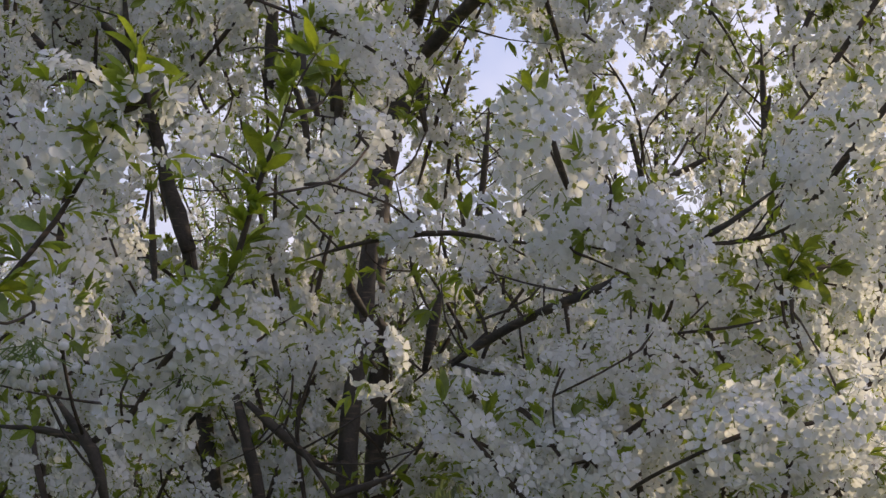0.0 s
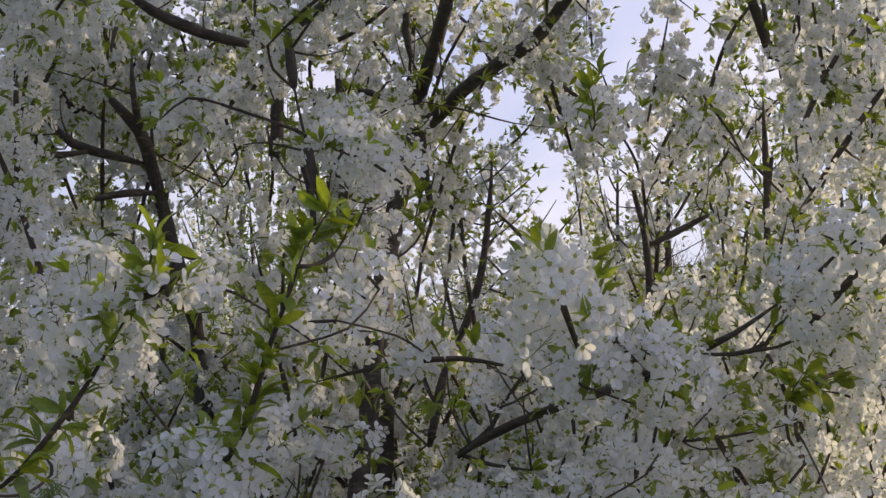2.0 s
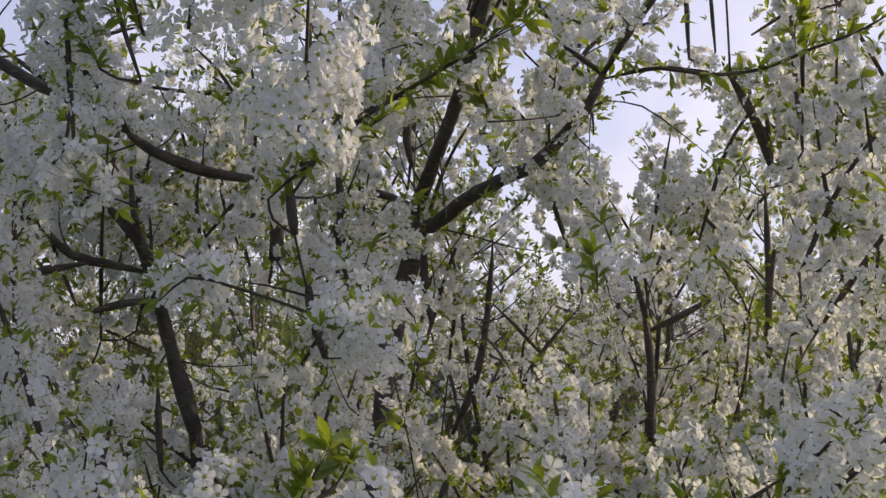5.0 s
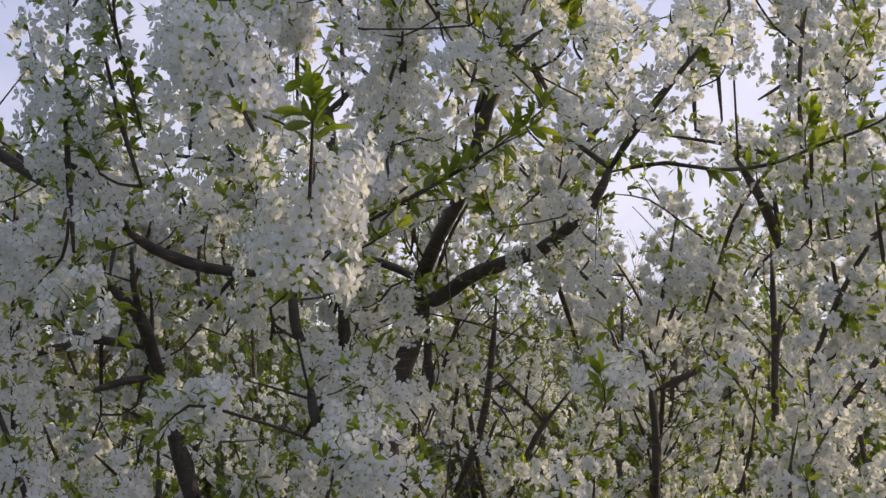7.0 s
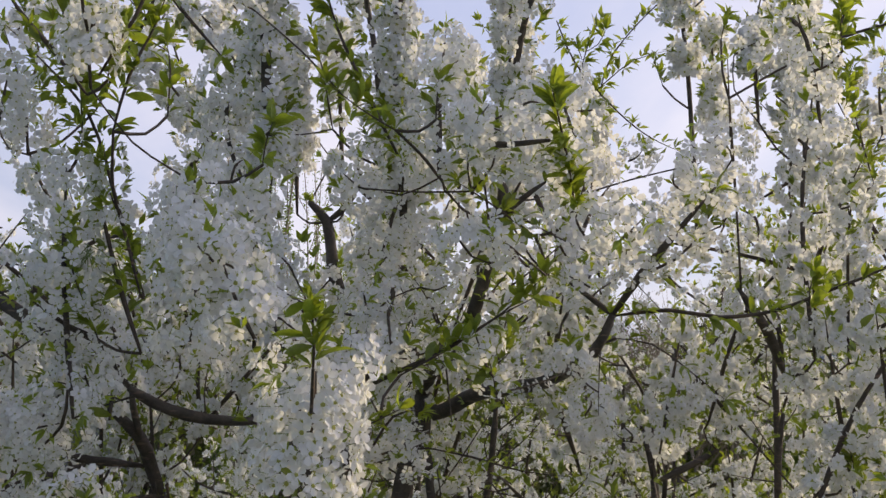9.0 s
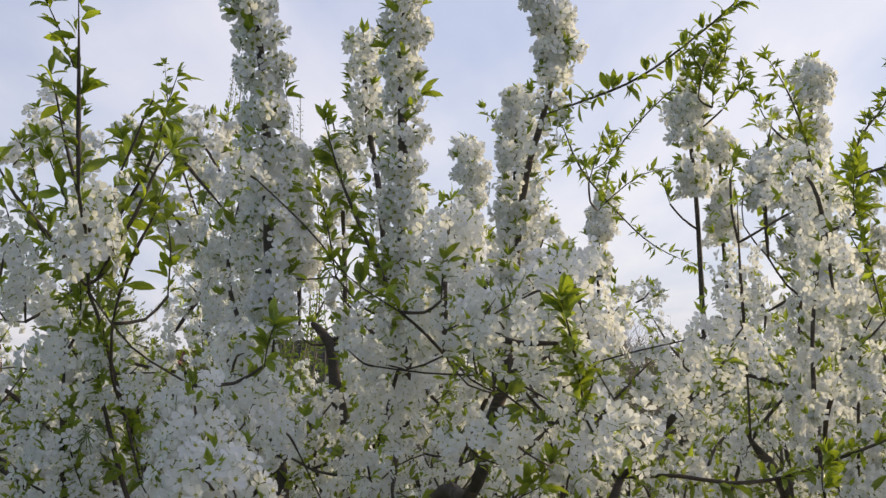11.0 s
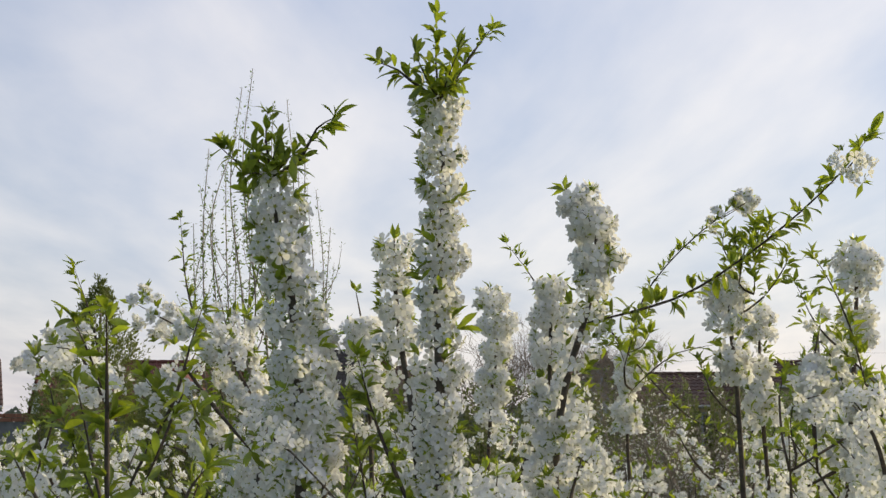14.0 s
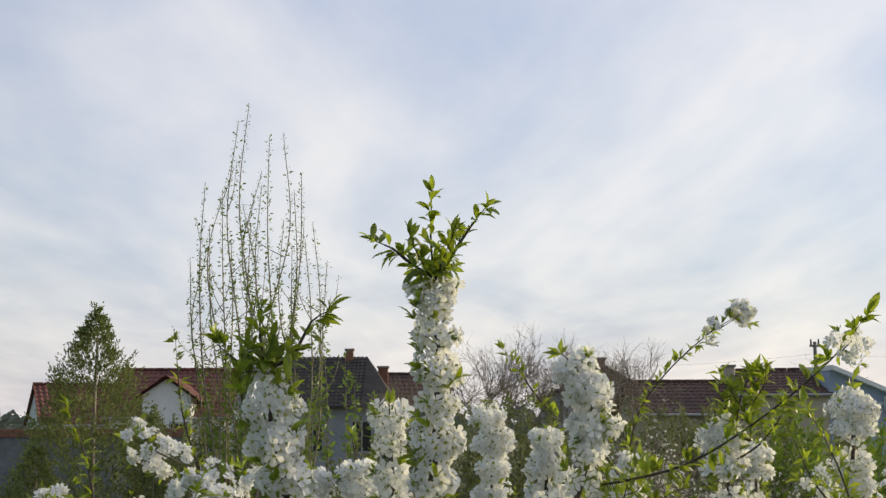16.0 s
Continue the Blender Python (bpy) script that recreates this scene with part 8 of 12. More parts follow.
grow("twig", [(1.19, 2.88, 1.53), (1.28, 2.92, 1.69), (1.39, 2.96, 1.78)], 6, 3, 5.0, 0, 1, 6, far=True, density=0.22)
grow("twig", [(-0.91, 2.08, 1.08), (-1.01, 2.06, 1.31), (-1.09, 1.99, 1.52)], 6, 3, 5.0, 0, 1, 6, far=True, density=0.22)
grow("twig", [(-1.30, 2.30, 0.52), (-1.46, 2.31, 0.67), (-1.62, 2.26, 0.76)], 6, 3, 5.0, 0, 1, 6, far=True, density=0.22)
grow("twig", [(-0.99, 2.10, 1.26), (-1.16, 2.06, 1.40), (-1.30, 1.98, 1.55)], 6, 3, 5.0, 0, 1, 6, far=True, density=0.22)
grow("twig", [(-1.04, 2.14, 1.15), (-1.22, 2.06, 1.40), (-1.40, 2.02, 1.58)], 6, 3, 5.0, 0, 1, 6, far=True, density=0.22)
grow("twig", [(1.00, 1.89, 1.50), (1.12, 1.82, 1.75), (1.20, 1.77, 1.97)], 6, 3, 5.0, 0, 1, 6, far=True, density=0.22)
grow("twig", [(0.79, 1.39, 1.05), (0.88, 1.26, 1.27), (0.95, 1.17, 1.46)], 6, 3, 5.0, 0, 1, 6, far=True, density=0.22)
grow("twig", [(-1.26, 2.78, 1.31), (-1.44, 2.79, 1.39), (-1.55, 2.86, 1.56)], 6, 3, 5.0, 0, 1, 6, far=True, density=0.22)
grow("twig", [(1.37, 2.42, 1.55), (1.45, 2.39, 1.81), (1.63, 2.41, 2.02)], 6, 3, 5.0, 0, 1, 6, far=True, density=0.22)
grow("twig", [(1.33, 2.07, 1.27), (1.49, 2.00, 1.52), (1.71, 1.95, 1.68)], 6, 3, 5.0, 0, 1, 6, far=True, density=0.22)
grow("twig", [(1.25, 2.69, 1.66), (1.34, 2.72, 1.82), (1.43, 2.72, 2.08)], 6, 3, 5.0, 0, 1, 6, far=True, density=0.22)
grow("twig", [(-0.90, 1.93, 1.36), (-0.97, 1.89, 1.53), (-1.05, 1.83, 1.69)], 6, 3, 5.0, 0, 1, 6, far=True, density=0.22)
grow("twig", [(-1.31, 2.70, 0.78), (-1.49, 2.73, 1.05), (-1.67, 2.78, 1.24)], 6, 3, 5.0, 0, 1, 6, far=True, density=0.22)
grow("twig", [(-1.14, 1.71, 1.34), (-1.23, 1.65, 1.50), (-1.25, 1.63, 1.62)], 6, 3, 5.0, 0, 1, 6, far=True, density=0.22)
grow("twig", [(-1.39, 1.96, 0.65), (-1.47, 1.94, 0.76), (-1.60, 1.87, 0.89)], 6, 3, 5.0, 0, 1, 6, far=True, density=0.22)
grow("twig", [(-0.87, 1.50, 1.49), (-0.91, 1.44, 1.67), (-1.01, 1.33, 1.81)], 6, 3, 5.0, 0, 1, 6, far=True, density=0.22)
grow("twig", [(1.22, 3.02, 1.53), (1.39, 3.14, 1.74), (1.52, 3.16, 2.01)], 6, 3, 5.0, 0, 1, 6, far=True, density=0.22)
grow("twig", [(-0.63, 1.24, 1.62), (-0.71, 1.17, 1.79), (-0.70, 1.09, 1.88)], 6, 3, 5.0, 0, 1, 6, far=True, density=0.22)
grow("twig", [(-1.26, 2.56, 0.96), (-1.30, 2.57, 1.10), (-1.42, 2.58, 1.30)], 6, 3, 5.0, 0, 1, 6, far=True, density=0.22)
grow("twig", [(1.10, 2.42, 1.31), (1.19, 2.46, 1.52), (1.27, 2.42, 1.70)], 6, 3, 5.0, 0, 1, 6, far=True, density=0.22)
grow("twig", [(-0.99, 2.25, 1.37), (-1.13, 2.27, 1.46), (-1.25, 2.20, 1.72)], 6, 3, 5.0, 0, 1, 6, far=True, density=0.22)
grow("twig", [(-1.00, 1.49, 0.73), (-1.20, 1.33, 0.81), (-1.28, 1.20, 1.02)], 6, 3, 5.0, 0, 1, 6, far=True, density=0.22)
grow("twig", [(-0.86, 1.56, 0.99), (-0.97, 1.47, 1.24), (-1.05, 1.34, 1.39)], 6, 3, 5.0, 0, 1, 6, far=True, density=0.22)
grow("twig", [(1.14, 2.34, 1.59), (1.18, 2.32, 1.74), (1.30, 2.32, 1.87)], 6, 3, 5.0, 0, 1, 6, far=True, density=0.22)
grow("twig", [(-1.14, 2.47, 1.42), (-1.20, 2.46, 1.57), (-1.27, 2.47, 1.72)], 6, 3, 5.0, 0, 1, 6, far=True, density=0.22)
grow("twig", [(1.15, 2.44, 1.54), (1.21, 2.54, 1.76), (1.44, 2.44, 2.01)], 6, 3, 5.0, 0, 1, 6, far=True, density=0.22)
grow("twig", [(-0.83, 1.47, 1.10), (-0.94, 1.37, 1.17), (-0.99, 1.25, 1.28)], 6, 3, 5.0, 0, 1, 6, far=True, density=0.22)
grow("twig", [(-1.06, 1.95, 1.40), (-1.27, 1.86, 1.51), (-1.45, 1.75, 1.71)], 6, 3, 5.0, 0, 1, 6, far=True, density=0.22)
grow("twig", [(-0.82, 1.84, 1.62), (-0.92, 1.73, 1.75), (-1.01, 1.68, 1.87)], 6, 3, 5.0, 0, 1, 6, far=True, density=0.22)
grow("twig", [(-0.75, 1.38, 0.84), (-0.82, 1.28, 1.07), (-0.85, 1.21, 1.23)], 6, 3, 5.0, 0, 1, 6, far=True, density=0.22)
grow("twig", [(-1.33, 2.53, 0.67), (-1.45, 2.53, 0.91), (-1.56, 2.55, 1.15)], 6, 3, 5.0, 0, 1, 6, far=True, density=0.22)
grow("twig", [(-0.70, 1.49, 0.90), (-0.74, 1.45, 1.04), (-0.78, 1.36, 1.22)], 6, 3, 5.0, 0, 1, 6, far=True, density=0.22)
grow("twig", [(-1.01, 2.05, 1.64), (-1.11, 2.01, 1.82), (-1.19, 1.97, 2.04)], 6, 3, 5.0, 0, 1, 6, far=True, density=0.22)
grow("twig", [(-1.21, 1.74, 0.60), (-1.35, 1.66, 0.78), (-1.51, 1.54, 0.99)], 6, 3, 5.0, 0, 1, 6, far=True, density=0.22)
grow("twig", [(-1.18, 2.70, 0.84), (-1.30, 2.73, 1.12), (-1.42, 2.75, 1.36)], 6, 3, 5.0, 0, 1, 6, far=True, density=0.22)
grow("twig", [(-1.22, 2.29, 0.63), (-1.33, 2.27, 0.75), (-1.45, 2.25, 0.91)], 6, 3, 5.0, 0, 1, 6, far=True, density=0.22)
grow("twig", [(-1.37, 2.26, 0.80), (-1.51, 2.32, 0.96), (-1.51, 2.24, 1.13)], 6, 3, 5.0, 0, 1, 6, far=True, density=0.22)
grow("twig", [(-0.91, 2.34, 0.48), (-1.01, 2.29, 0.67), (-1.09, 2.31, 0.92)], 6, 3, 5.0, 0, 1, 6, far=True, density=0.22)
grow("twig", [(1.07, 1.60, 1.01), (1.18, 1.52, 1.16), (1.28, 1.44, 1.32)], 6, 3, 5.0, 0, 1, 6, far=True, density=0.22)
grow("twig", [(-1.31, 2.94, 1.33), (-1.46, 3.00, 1.42), (-1.55, 3.04, 1.54)], 6, 3, 5.0, 0, 1, 6, far=True, density=0.22)
grow("twig", [(-1.11, 1.69, 0.95), (-1.17, 1.68, 1.09), (-1.23, 1.60, 1.22)], 6, 3, 5.0, 0, 1, 6, far=True, density=0.22)
grow("twig", [(-1.16, 2.72, 0.97), (-1.28, 2.74, 1.11), (-1.36, 2.77, 1.30)], 6, 3, 5.0, 0, 1, 6, far=True, density=0.22)
grow("twig", [(-1.09, 2.42, 0.46), (-1.20, 2.43, 0.61), (-1.30, 2.41, 0.77)], 6, 3, 5.0, 0, 1, 6, far=True, density=0.22)
grow("twig", [(1.05, 2.12, 1.04), (1.22, 2.07, 1.28), (1.38, 2.01, 1.48)], 6, 3, 5.0, 0, 1, 6, far=True, density=0.22)
grow("twig", [(-0.54, 1.21, 0.47), (-0.54, 1.07, 0.64), (-0.64, 0.94, 0.83)], 6, 3, 5.0, 0, 1, 6, far=True, density=0.22)
grow("twig", [(1.21, 2.21, 1.22), (1.41, 2.19, 1.36), (1.44, 2.16, 1.58)], 6, 3, 5.0, 0, 1, 6, far=True, density=0.22)
grow("twig", [(1.21, 2.63, 1.58), (1.34, 2.66, 1.75), (1.48, 2.67, 2.01)], 6, 3, 5.0, 0, 1, 6, far=True, density=0.22)
grow("twig", [(1.03, 1.79, 1.61), (1.21, 1.69, 1.83), (1.36, 1.58, 2.03)], 6, 3, 5.0, 0, 1, 6, far=True, density=0.22)
grow("twig", [(-1.41, 2.26, 1.18), (-1.61, 2.19, 1.40), (-1.76, 2.21, 1.64)], 6, 3, 5.0, 0, 1, 6, far=True, density=0.22)
grow("twig", [(-1.14, 2.25, 1.52), (-1.21, 2.25, 1.66), (-1.35, 2.20, 1.84)], 6, 3, 5.0, 0, 1, 6, far=True, density=0.22)
grow("twig", [(-1.11, 2.42, 0.55), (-1.22, 2.45, 0.67), (-1.30, 2.41, 0.86)], 6, 3, 5.0, 0, 1, 6, far=True, density=0.22)
grow("twig", [(-1.30, 2.92, 0.73), (-1.40, 2.99, 0.90), (-1.48, 2.99, 0.98)], 6, 3, 5.0, 0, 1, 6, far=True, density=0.22)


# ---- the cherry trees behind it ----
def back_tree(x, y, seed):
    """The stems of a smaller cherry; its twigs grow on below."""
    rng = np.random.default_rng(seed)
    tree = new("cherry_tree")
    tree.location = (x, y, 0)
    tagged(tree, "smaller cherry tree in white blossom, standing behind the front tree", "tree", group="cherry trees")
    fork = Vector((x, y, rng.uniform(0.3, 0.5)))
    grow("trunk", [(x, y, -0.05), (x + 0.02, y, 0.2), tuple(fork)], 42, 30, 0, 0, 1, 0, tree, True)
    stems = 5
    for k in range(stems):
        a = 2 * math.pi * (k + rng.uniform(-0.3, 0.3)) / stems
        d = Vector((math.cos(a), math.sin(a), 0)) * rng.uniform(0.3, 0.75)
        top = fork + d + Vector((0, 0, rng.uniform(1.0, 1.45)))
        grow("limb", [tuple(fork), tuple(fork + d * 0.6 + Vector((0, 0, 0.35))), tuple(fork + d * 0.9 + Vector((0, 0, 0.8))), tuple(top)], 15, 5, 0, 0.22, 1, 5, tree, True)
    return tree


BACK_TREES = [back_tree(x, y, s) for s, (x, y) in enumerate([(-1.15, 3.5), (0.4, 3.8), (1.45, 3.3), (-2.1, 4.6), (-0.45, 5.0), (1.2, 5.2), (2.4, 4.7)])]
grow("twig", [(1.18, 3.21, 1.48), (1.17, 3.13, 1.63), (1.05, 3.07, 1.85)], 6, 3, 5.2, 0, 1, 8, BACK_TREES[2], True, density=0.38)
grow("twig", [(1.33, 3.92, 1.42), (1.23, 4.00, 1.50), (1.14, 4.01, 1.61)], 6, 3, 5.3, 0, 1, 8, BACK_TREES[2], True, density=0.38)
grow("twig", [(0.54, 3.31, 0.66), (0.60, 3.36, 0.88), (0.66, 3.36, 1.16)], 6, 3, 5.1, 0, 1, 8, BACK_TREES[1], True, density=0.38)
grow("twig", [(-1.17, 4.35, 0.87), (-1.12, 4.37, 1.05), (-1.19, 4.35, 1.22)], 6, 3, 5.5, 0, 1, 8, BACK_TREES[0], True, density=0.38)
grow("twig", [(-1.16, 4.30, 0.35), (-1.14, 4.17, 0.58), (-1.14, 3.94, 0.77)], 6, 3, 5.0, 0, 1, 8, BACK_TREES[0], True, density=0.38)
grow("twig", [(0.53, 3.18, 0.64), (0.47, 3.22, 0.77), (0.46, 3.22, 0.95)], 6, 3, 4.9, 0, 1, 8, BACK_TREES[1], True, density=0.38)
grow("twig", [(1.36, 4.47, 0.81), (1.50, 4.29, 0.96), (1.56, 4.02, 1.08)], 6, 3, 5.1, 0, 1, 8, BACK_TREES[5], True, density=0.38)
grow("twig", [(-0.41, 5.04, 1.17), (-0.57, 4.91, 1.27), (-0.73, 4.71, 1.39)], 6, 3, 5.2, 0, 1, 8, BACK_TREES[4], True, density=0.38)
grow("twig", [(-0.85, 3.41, 0.52), (-0.88, 3.62, 0.61), (-0.83, 3.90, 0.76)], 6, 3, 5.3, 0, 1, 8, BACK_TREES[0], True, density=0.38)
grow("twig", [(-0.31, 3.10, 1.02), (-0.19, 3.08, 1.05), (-0.03, 3.03, 1.12)], 6, 3, 5.1, 0, 1, 8, BACK_TREES[0], True, density=0.38)
grow("twig", [(0.25, 5.58, 0.87), (0.25, 5.51, 1.06), (0.26, 5.48, 1.25)], 6, 3, 4.7, 0, 1, 8, BACK_TREES[4], True, density=0.38)
grow("twig", [(0.54, 4.71, 1.53), (0.53, 4.73, 1.68), (0.51, 4.73, 1.86)], 6, 3, 4.3, 0, 1, 8, BACK_TREES[5], True, density=0.38)
grow("twig", [(1.63, 4.06, 1.74), (1.38, 4.12, 1.86), (1.09, 4.17, 2.01)], 6, 3, 5.5, 0, 1, 8, BACK_TREES[2], True, density=0.38)
grow("twig", [(-0.70, 5.31, 1.52), (-0.66, 5.19, 1.81), (-0.64, 5.13, 2.04)], 6, 3, 4.6, 0, 1, 8, BACK_TREES[4], True, density=0.38)
grow("twig", [(-1.11, 3.66, 0.74), (-1.03, 3.82, 0.96), (-0.96, 3.97, 1.20)], 6, 3, 4.6, 0, 1, 8, BACK_TREES[0], True, density=0.38)
grow("twig", [(-1.38, 4.51, 1.76), (-1.33, 4.39, 1.96), (-1.25, 4.29, 2.16)], 6, 3, 5.4, 0, 1, 8, BACK_TREES[3], True, density=0.38)
grow("twig", [(0.75, 3.97, 1.09), (0.87, 3.92, 1.15), (1.04, 3.94, 1.29)], 6, 3, 5.2, 0, 1, 8, BACK_TREES[1], True, density=0.38)
grow("twig", [(0.66, 2.94, 0.97), (0.72, 2.92, 1.17), (0.73, 2.87, 1.33)], 6, 3, 4.4, 0, 1, 8, BACK_TREES[2], True, density=0.38)
grow("twig", [(1.90, 4.95, 0.40), (1.84, 4.96, 0.65), (1.78, 5.02, 0.92)], 6, 3, 4.8, 0, 1, 8, BACK_TREES[6], True, density=0.38)
grow("twig", [(0.03, 4.23, 0.65), (0.16, 4.24, 0.84), (0.22, 4.17, 1.10)], 6, 3, 5.5, 0, 1, 8, BACK_TREES[1], True, density=0.38)
grow("twig", [(-0.80, 4.98, 0.71), (-0.60, 5.11, 0.78), (-0.50, 5.23, 0.92)], 6, 3, 5.4, 0, 1, 8, BACK_TREES[4], True, density=0.38)
grow("twig", [(-1.66, 5.17, 0.65), (-1.66, 5.04, 0.88), (-1.76, 4.98, 1.03)], 6, 3, 4.3, 0, 1, 8, BACK_TREES[3], True, density=0.38)
grow("twig", [(1.30, 3.42, 1.05), (1.46, 3.52, 1.24), (1.62, 3.61, 1.44)], 6, 3, 5.5, 0, 1, 8, BACK_TREES[2], True, density=0.38)
grow("twig", [(-0.86, 5.07, 0.43), (-0.62, 4.97, 0.56), (-0.41, 4.96, 0.80)], 6, 3, 5.2, 0, 1, 8, BACK_TREES[4], True, density=0.38)
grow("twig", [(2.00, 5.39, 1.78), (2.09, 5.33, 1.91), (2.13, 5.36, 2.12)], 6, 3, 4.9, 0, 1, 8, BACK_TREES[6], True, density=0.38)
grow("twig", [(0.90, 5.08, 0.88), (1.07, 5.31, 0.99), (1.29, 5.48, 1.11)], 6, 3, 4.5, 0, 1, 8, BACK_TREES[5], True, density=0.38)
grow("twig", [(0.32, 5.45, 0.97), (0.31, 5.51, 1.11), (0.32, 5.63, 1.25)], 6, 3, 4.5, 0, 1, 8, BACK_TREES[4], True, density=0.38)
grow("twig", [(1.13, 4.49, 0.37), (1.11, 4.54, 0.49), (1.11, 4.65, 0.64)], 6, 3, 5.4, 0, 1, 8, BACK_TREES[5], True, density=0.38)
grow("twig", [(-0.68, 3.82, 0.63), (-0.65, 3.79, 0.79), (-0.55, 3.72, 0.92)], 6, 3, 5.1, 0, 1, 8, BACK_TREES[0], True, density=0.38)
grow("twig", [(0.01, 4.68, 1.15), (0.13, 4.70, 1.32), (0.32, 4.70, 1.50)], 6, 3, 5.3, 0, 1, 8, BACK_TREES[4], True, density=0.38)
grow("twig", [(-0.88, 4.95, 1.58), (-1.03, 4.85, 1.78), (-1.19, 4.77, 2.03)], 6, 3, 4.9, 0, 1, 8, BACK_TREES[4], True, density=0.38)
grow("twig", [(1.11, 4.10, 1.48), (1.15, 4.01, 1.62), (1.29, 3.98, 1.82)], 6, 3, 4.4, 0, 1, 8, BACK_TREES[1], True, density=0.38)
grow("twig", [(-0.49, 4.83, 0.33), (-0.46, 4.77, 0.43), (-0.59, 4.64, 0.60)], 6, 3, 4.3, 0, 1, 8, BACK_TREES[4], True, density=0.38)
grow("twig", [(0.77, 3.17, 0.88), (0.77, 3.19, 1.16), (0.78, 3.20, 1.32)], 6, 3, 4.8, 0, 1, 8, BACK_TREES[2], True, density=0.38)
grow("twig", [(0.96, 4.24, 1.09), (0.71, 4.29, 1.27), (0.43, 4.29, 1.40)], 6, 3, 4.6, 0, 1, 8, BACK_TREES[1], True, density=0.38)
grow("twig", [(0.65, 3.18, 0.55), (0.61, 3.15, 0.77), (0.63, 3.11, 1.03)], 6, 3, 5.2, 0, 1, 8, BACK_TREES[1], True, density=0.38)
grow("twig", [(0.24, 5.55, 0.56), (0.19, 5.54, 0.71), (0.17, 5.52, 0.88)], 6, 3, 4.7, 0, 1, 8, BACK_TREES[4], True, density=0.38)
grow("twig", [(-0.03, 5.05, 0.87), (-0.18, 4.93, 1.13), (-0.32, 4.90, 1.34)], 6, 3, 4.5, 0, 1, 8, BACK_TREES[4], True, density=0.38)
grow("twig", [(0.30, 5.56, 0.50), (0.34, 5.72, 0.70), (0.42, 5.87, 0.93)], 6, 3, 4.5, 0, 1, 8, BACK_TREES[4], True, density=0.38)
grow("twig", [(-0.28, 3.60, 1.53), (-0.09, 3.53, 1.69), (-0.08, 3.57, 1.83)], 6, 3, 5.1, 0, 1, 8, BACK_TREES[1], True, density=0.38)
grow("twig", [(-0.63, 4.45, 1.04), (-0.70, 4.32, 1.23), (-0.75, 4.13, 1.41)], 6, 3, 4.5, 0, 1, 8, BACK_TREES[4], True, density=0.38)
grow("twig", [(0.35, 5.28, 1.16), (0.12, 5.28, 1.22), (-0.07, 5.39, 1.40)], 6, 3, 4.3, 0, 1, 8, BACK_TREES[4], True, density=0.38)
grow("twig", [(0.28, 4.60, 1.20), (0.29, 4.45, 1.38), (0.31, 4.22, 1.55)], 6, 3, 5.4, 0, 1, 8, BACK_TREES[1], True, density=0.38)
grow("twig", [(-0.22, 3.17, 1.07), (-0.25, 3.07, 1.22), (-0.24, 3.10, 1.35)], 6, 3, 4.7, 0, 1, 8, BACK_TREES[1], True, density=0.38)
grow("twig", [(0.51, 5.08, 1.16), (0.75, 5.11, 1.26), (0.93, 5.12, 1.38)], 6, 3, 4.9, 0, 1, 8, BACK_TREES[5], True, density=0.38)
grow("twig", [(-2.15, 5.44, 1.62), (-1.99, 5.38, 1.77), (-1.85, 5.37, 1.99)], 6, 3, 5.4, 0, 1, 8, BACK_TREES[3], True, density=0.38)
grow("twig", [(0.02, 4.26, 1.61), (-0.04, 4.37, 1.85), (-0.09, 4.42, 2.04)], 6, 3, 4.5, 0, 1, 8, BACK_TREES[1], True, density=0.38)
grow("twig", [(1.23, 3.70, 0.94), (1.40, 3.66, 1.19), (1.47, 3.63, 1.37)], 6, 3, 5.3, 0, 1, 8, BACK_TREES[2], True, density=0.38)
grow("twig", [(1.71, 4.58, 1.21), (1.72, 4.49, 1.34), (1.75, 4.38, 1.48)], 6, 3, 4.2, 0, 1, 8, BACK_TREES[6], True, density=0.38)
grow("twig", [(-1.99, 5.55, 1.72), (-1.89, 5.49, 1.90), (-1.71, 5.46, 2.05)], 6, 3, 4.5, 0, 1, 8, BACK_TREES[3], True, density=0.38)
grow("twig", [(0.72, 4.11, 0.40), (0.67, 4.09, 0.69), (0.72, 3.98, 0.93)], 6, 3, 5.0, 0, 1, 8, BACK_TREES[1], True, density=0.38)
grow("twig", [(-1.82, 5.46, 0.80), (-1.76, 5.35, 1.01), (-1.74, 5.32, 1.22)], 6, 3, 5.4, 0, 1, 8, BACK_TREES[3], True, density=0.38)
grow("twig", [(-0.19, 4.15, 1.84), (-0.29, 4.14, 1.92), (-0.36, 4.21, 2.07)], 6, 3, 5.5, 0, 1, 8, BACK_TREES[1], True, density=0.38)
grow("twig", [(1.27, 4.36, 1.40), (1.29, 4.33, 1.69), (1.25, 4.38, 1.91)], 6, 3, 4.3, 0, 1, 8, BACK_TREES[5], True, density=0.38)
grow("twig", [(0.21, 4.14, 1.28), (0.13, 4.29, 1.33), (0.02, 4.33, 1.45)], 6, 3, 5.4, 0, 1, 8, BACK_TREES[1], True, density=0.38)
grow("twig", [(0.48, 5.35, 1.00), (0.60, 5.16, 1.26), (0.60, 5.02, 1.51)], 6, 3, 5.3, 0, 1, 8, BACK_TREES[5], True, density=0.38)
grow("twig", [(-1.87, 4.58, 0.35), (-1.78, 4.45, 0.52), (-1.63, 4.24, 0.76)], 6, 3, 5.1, 0, 1, 8, BACK_TREES[3], True, density=0.38)
grow("twig", [(1.71, 4.59, 0.94), (1.78, 4.75, 0.97), (1.93, 4.87, 1.10)], 6, 3, 5.4, 0, 1, 8, BACK_TREES[6], True, density=0.38)
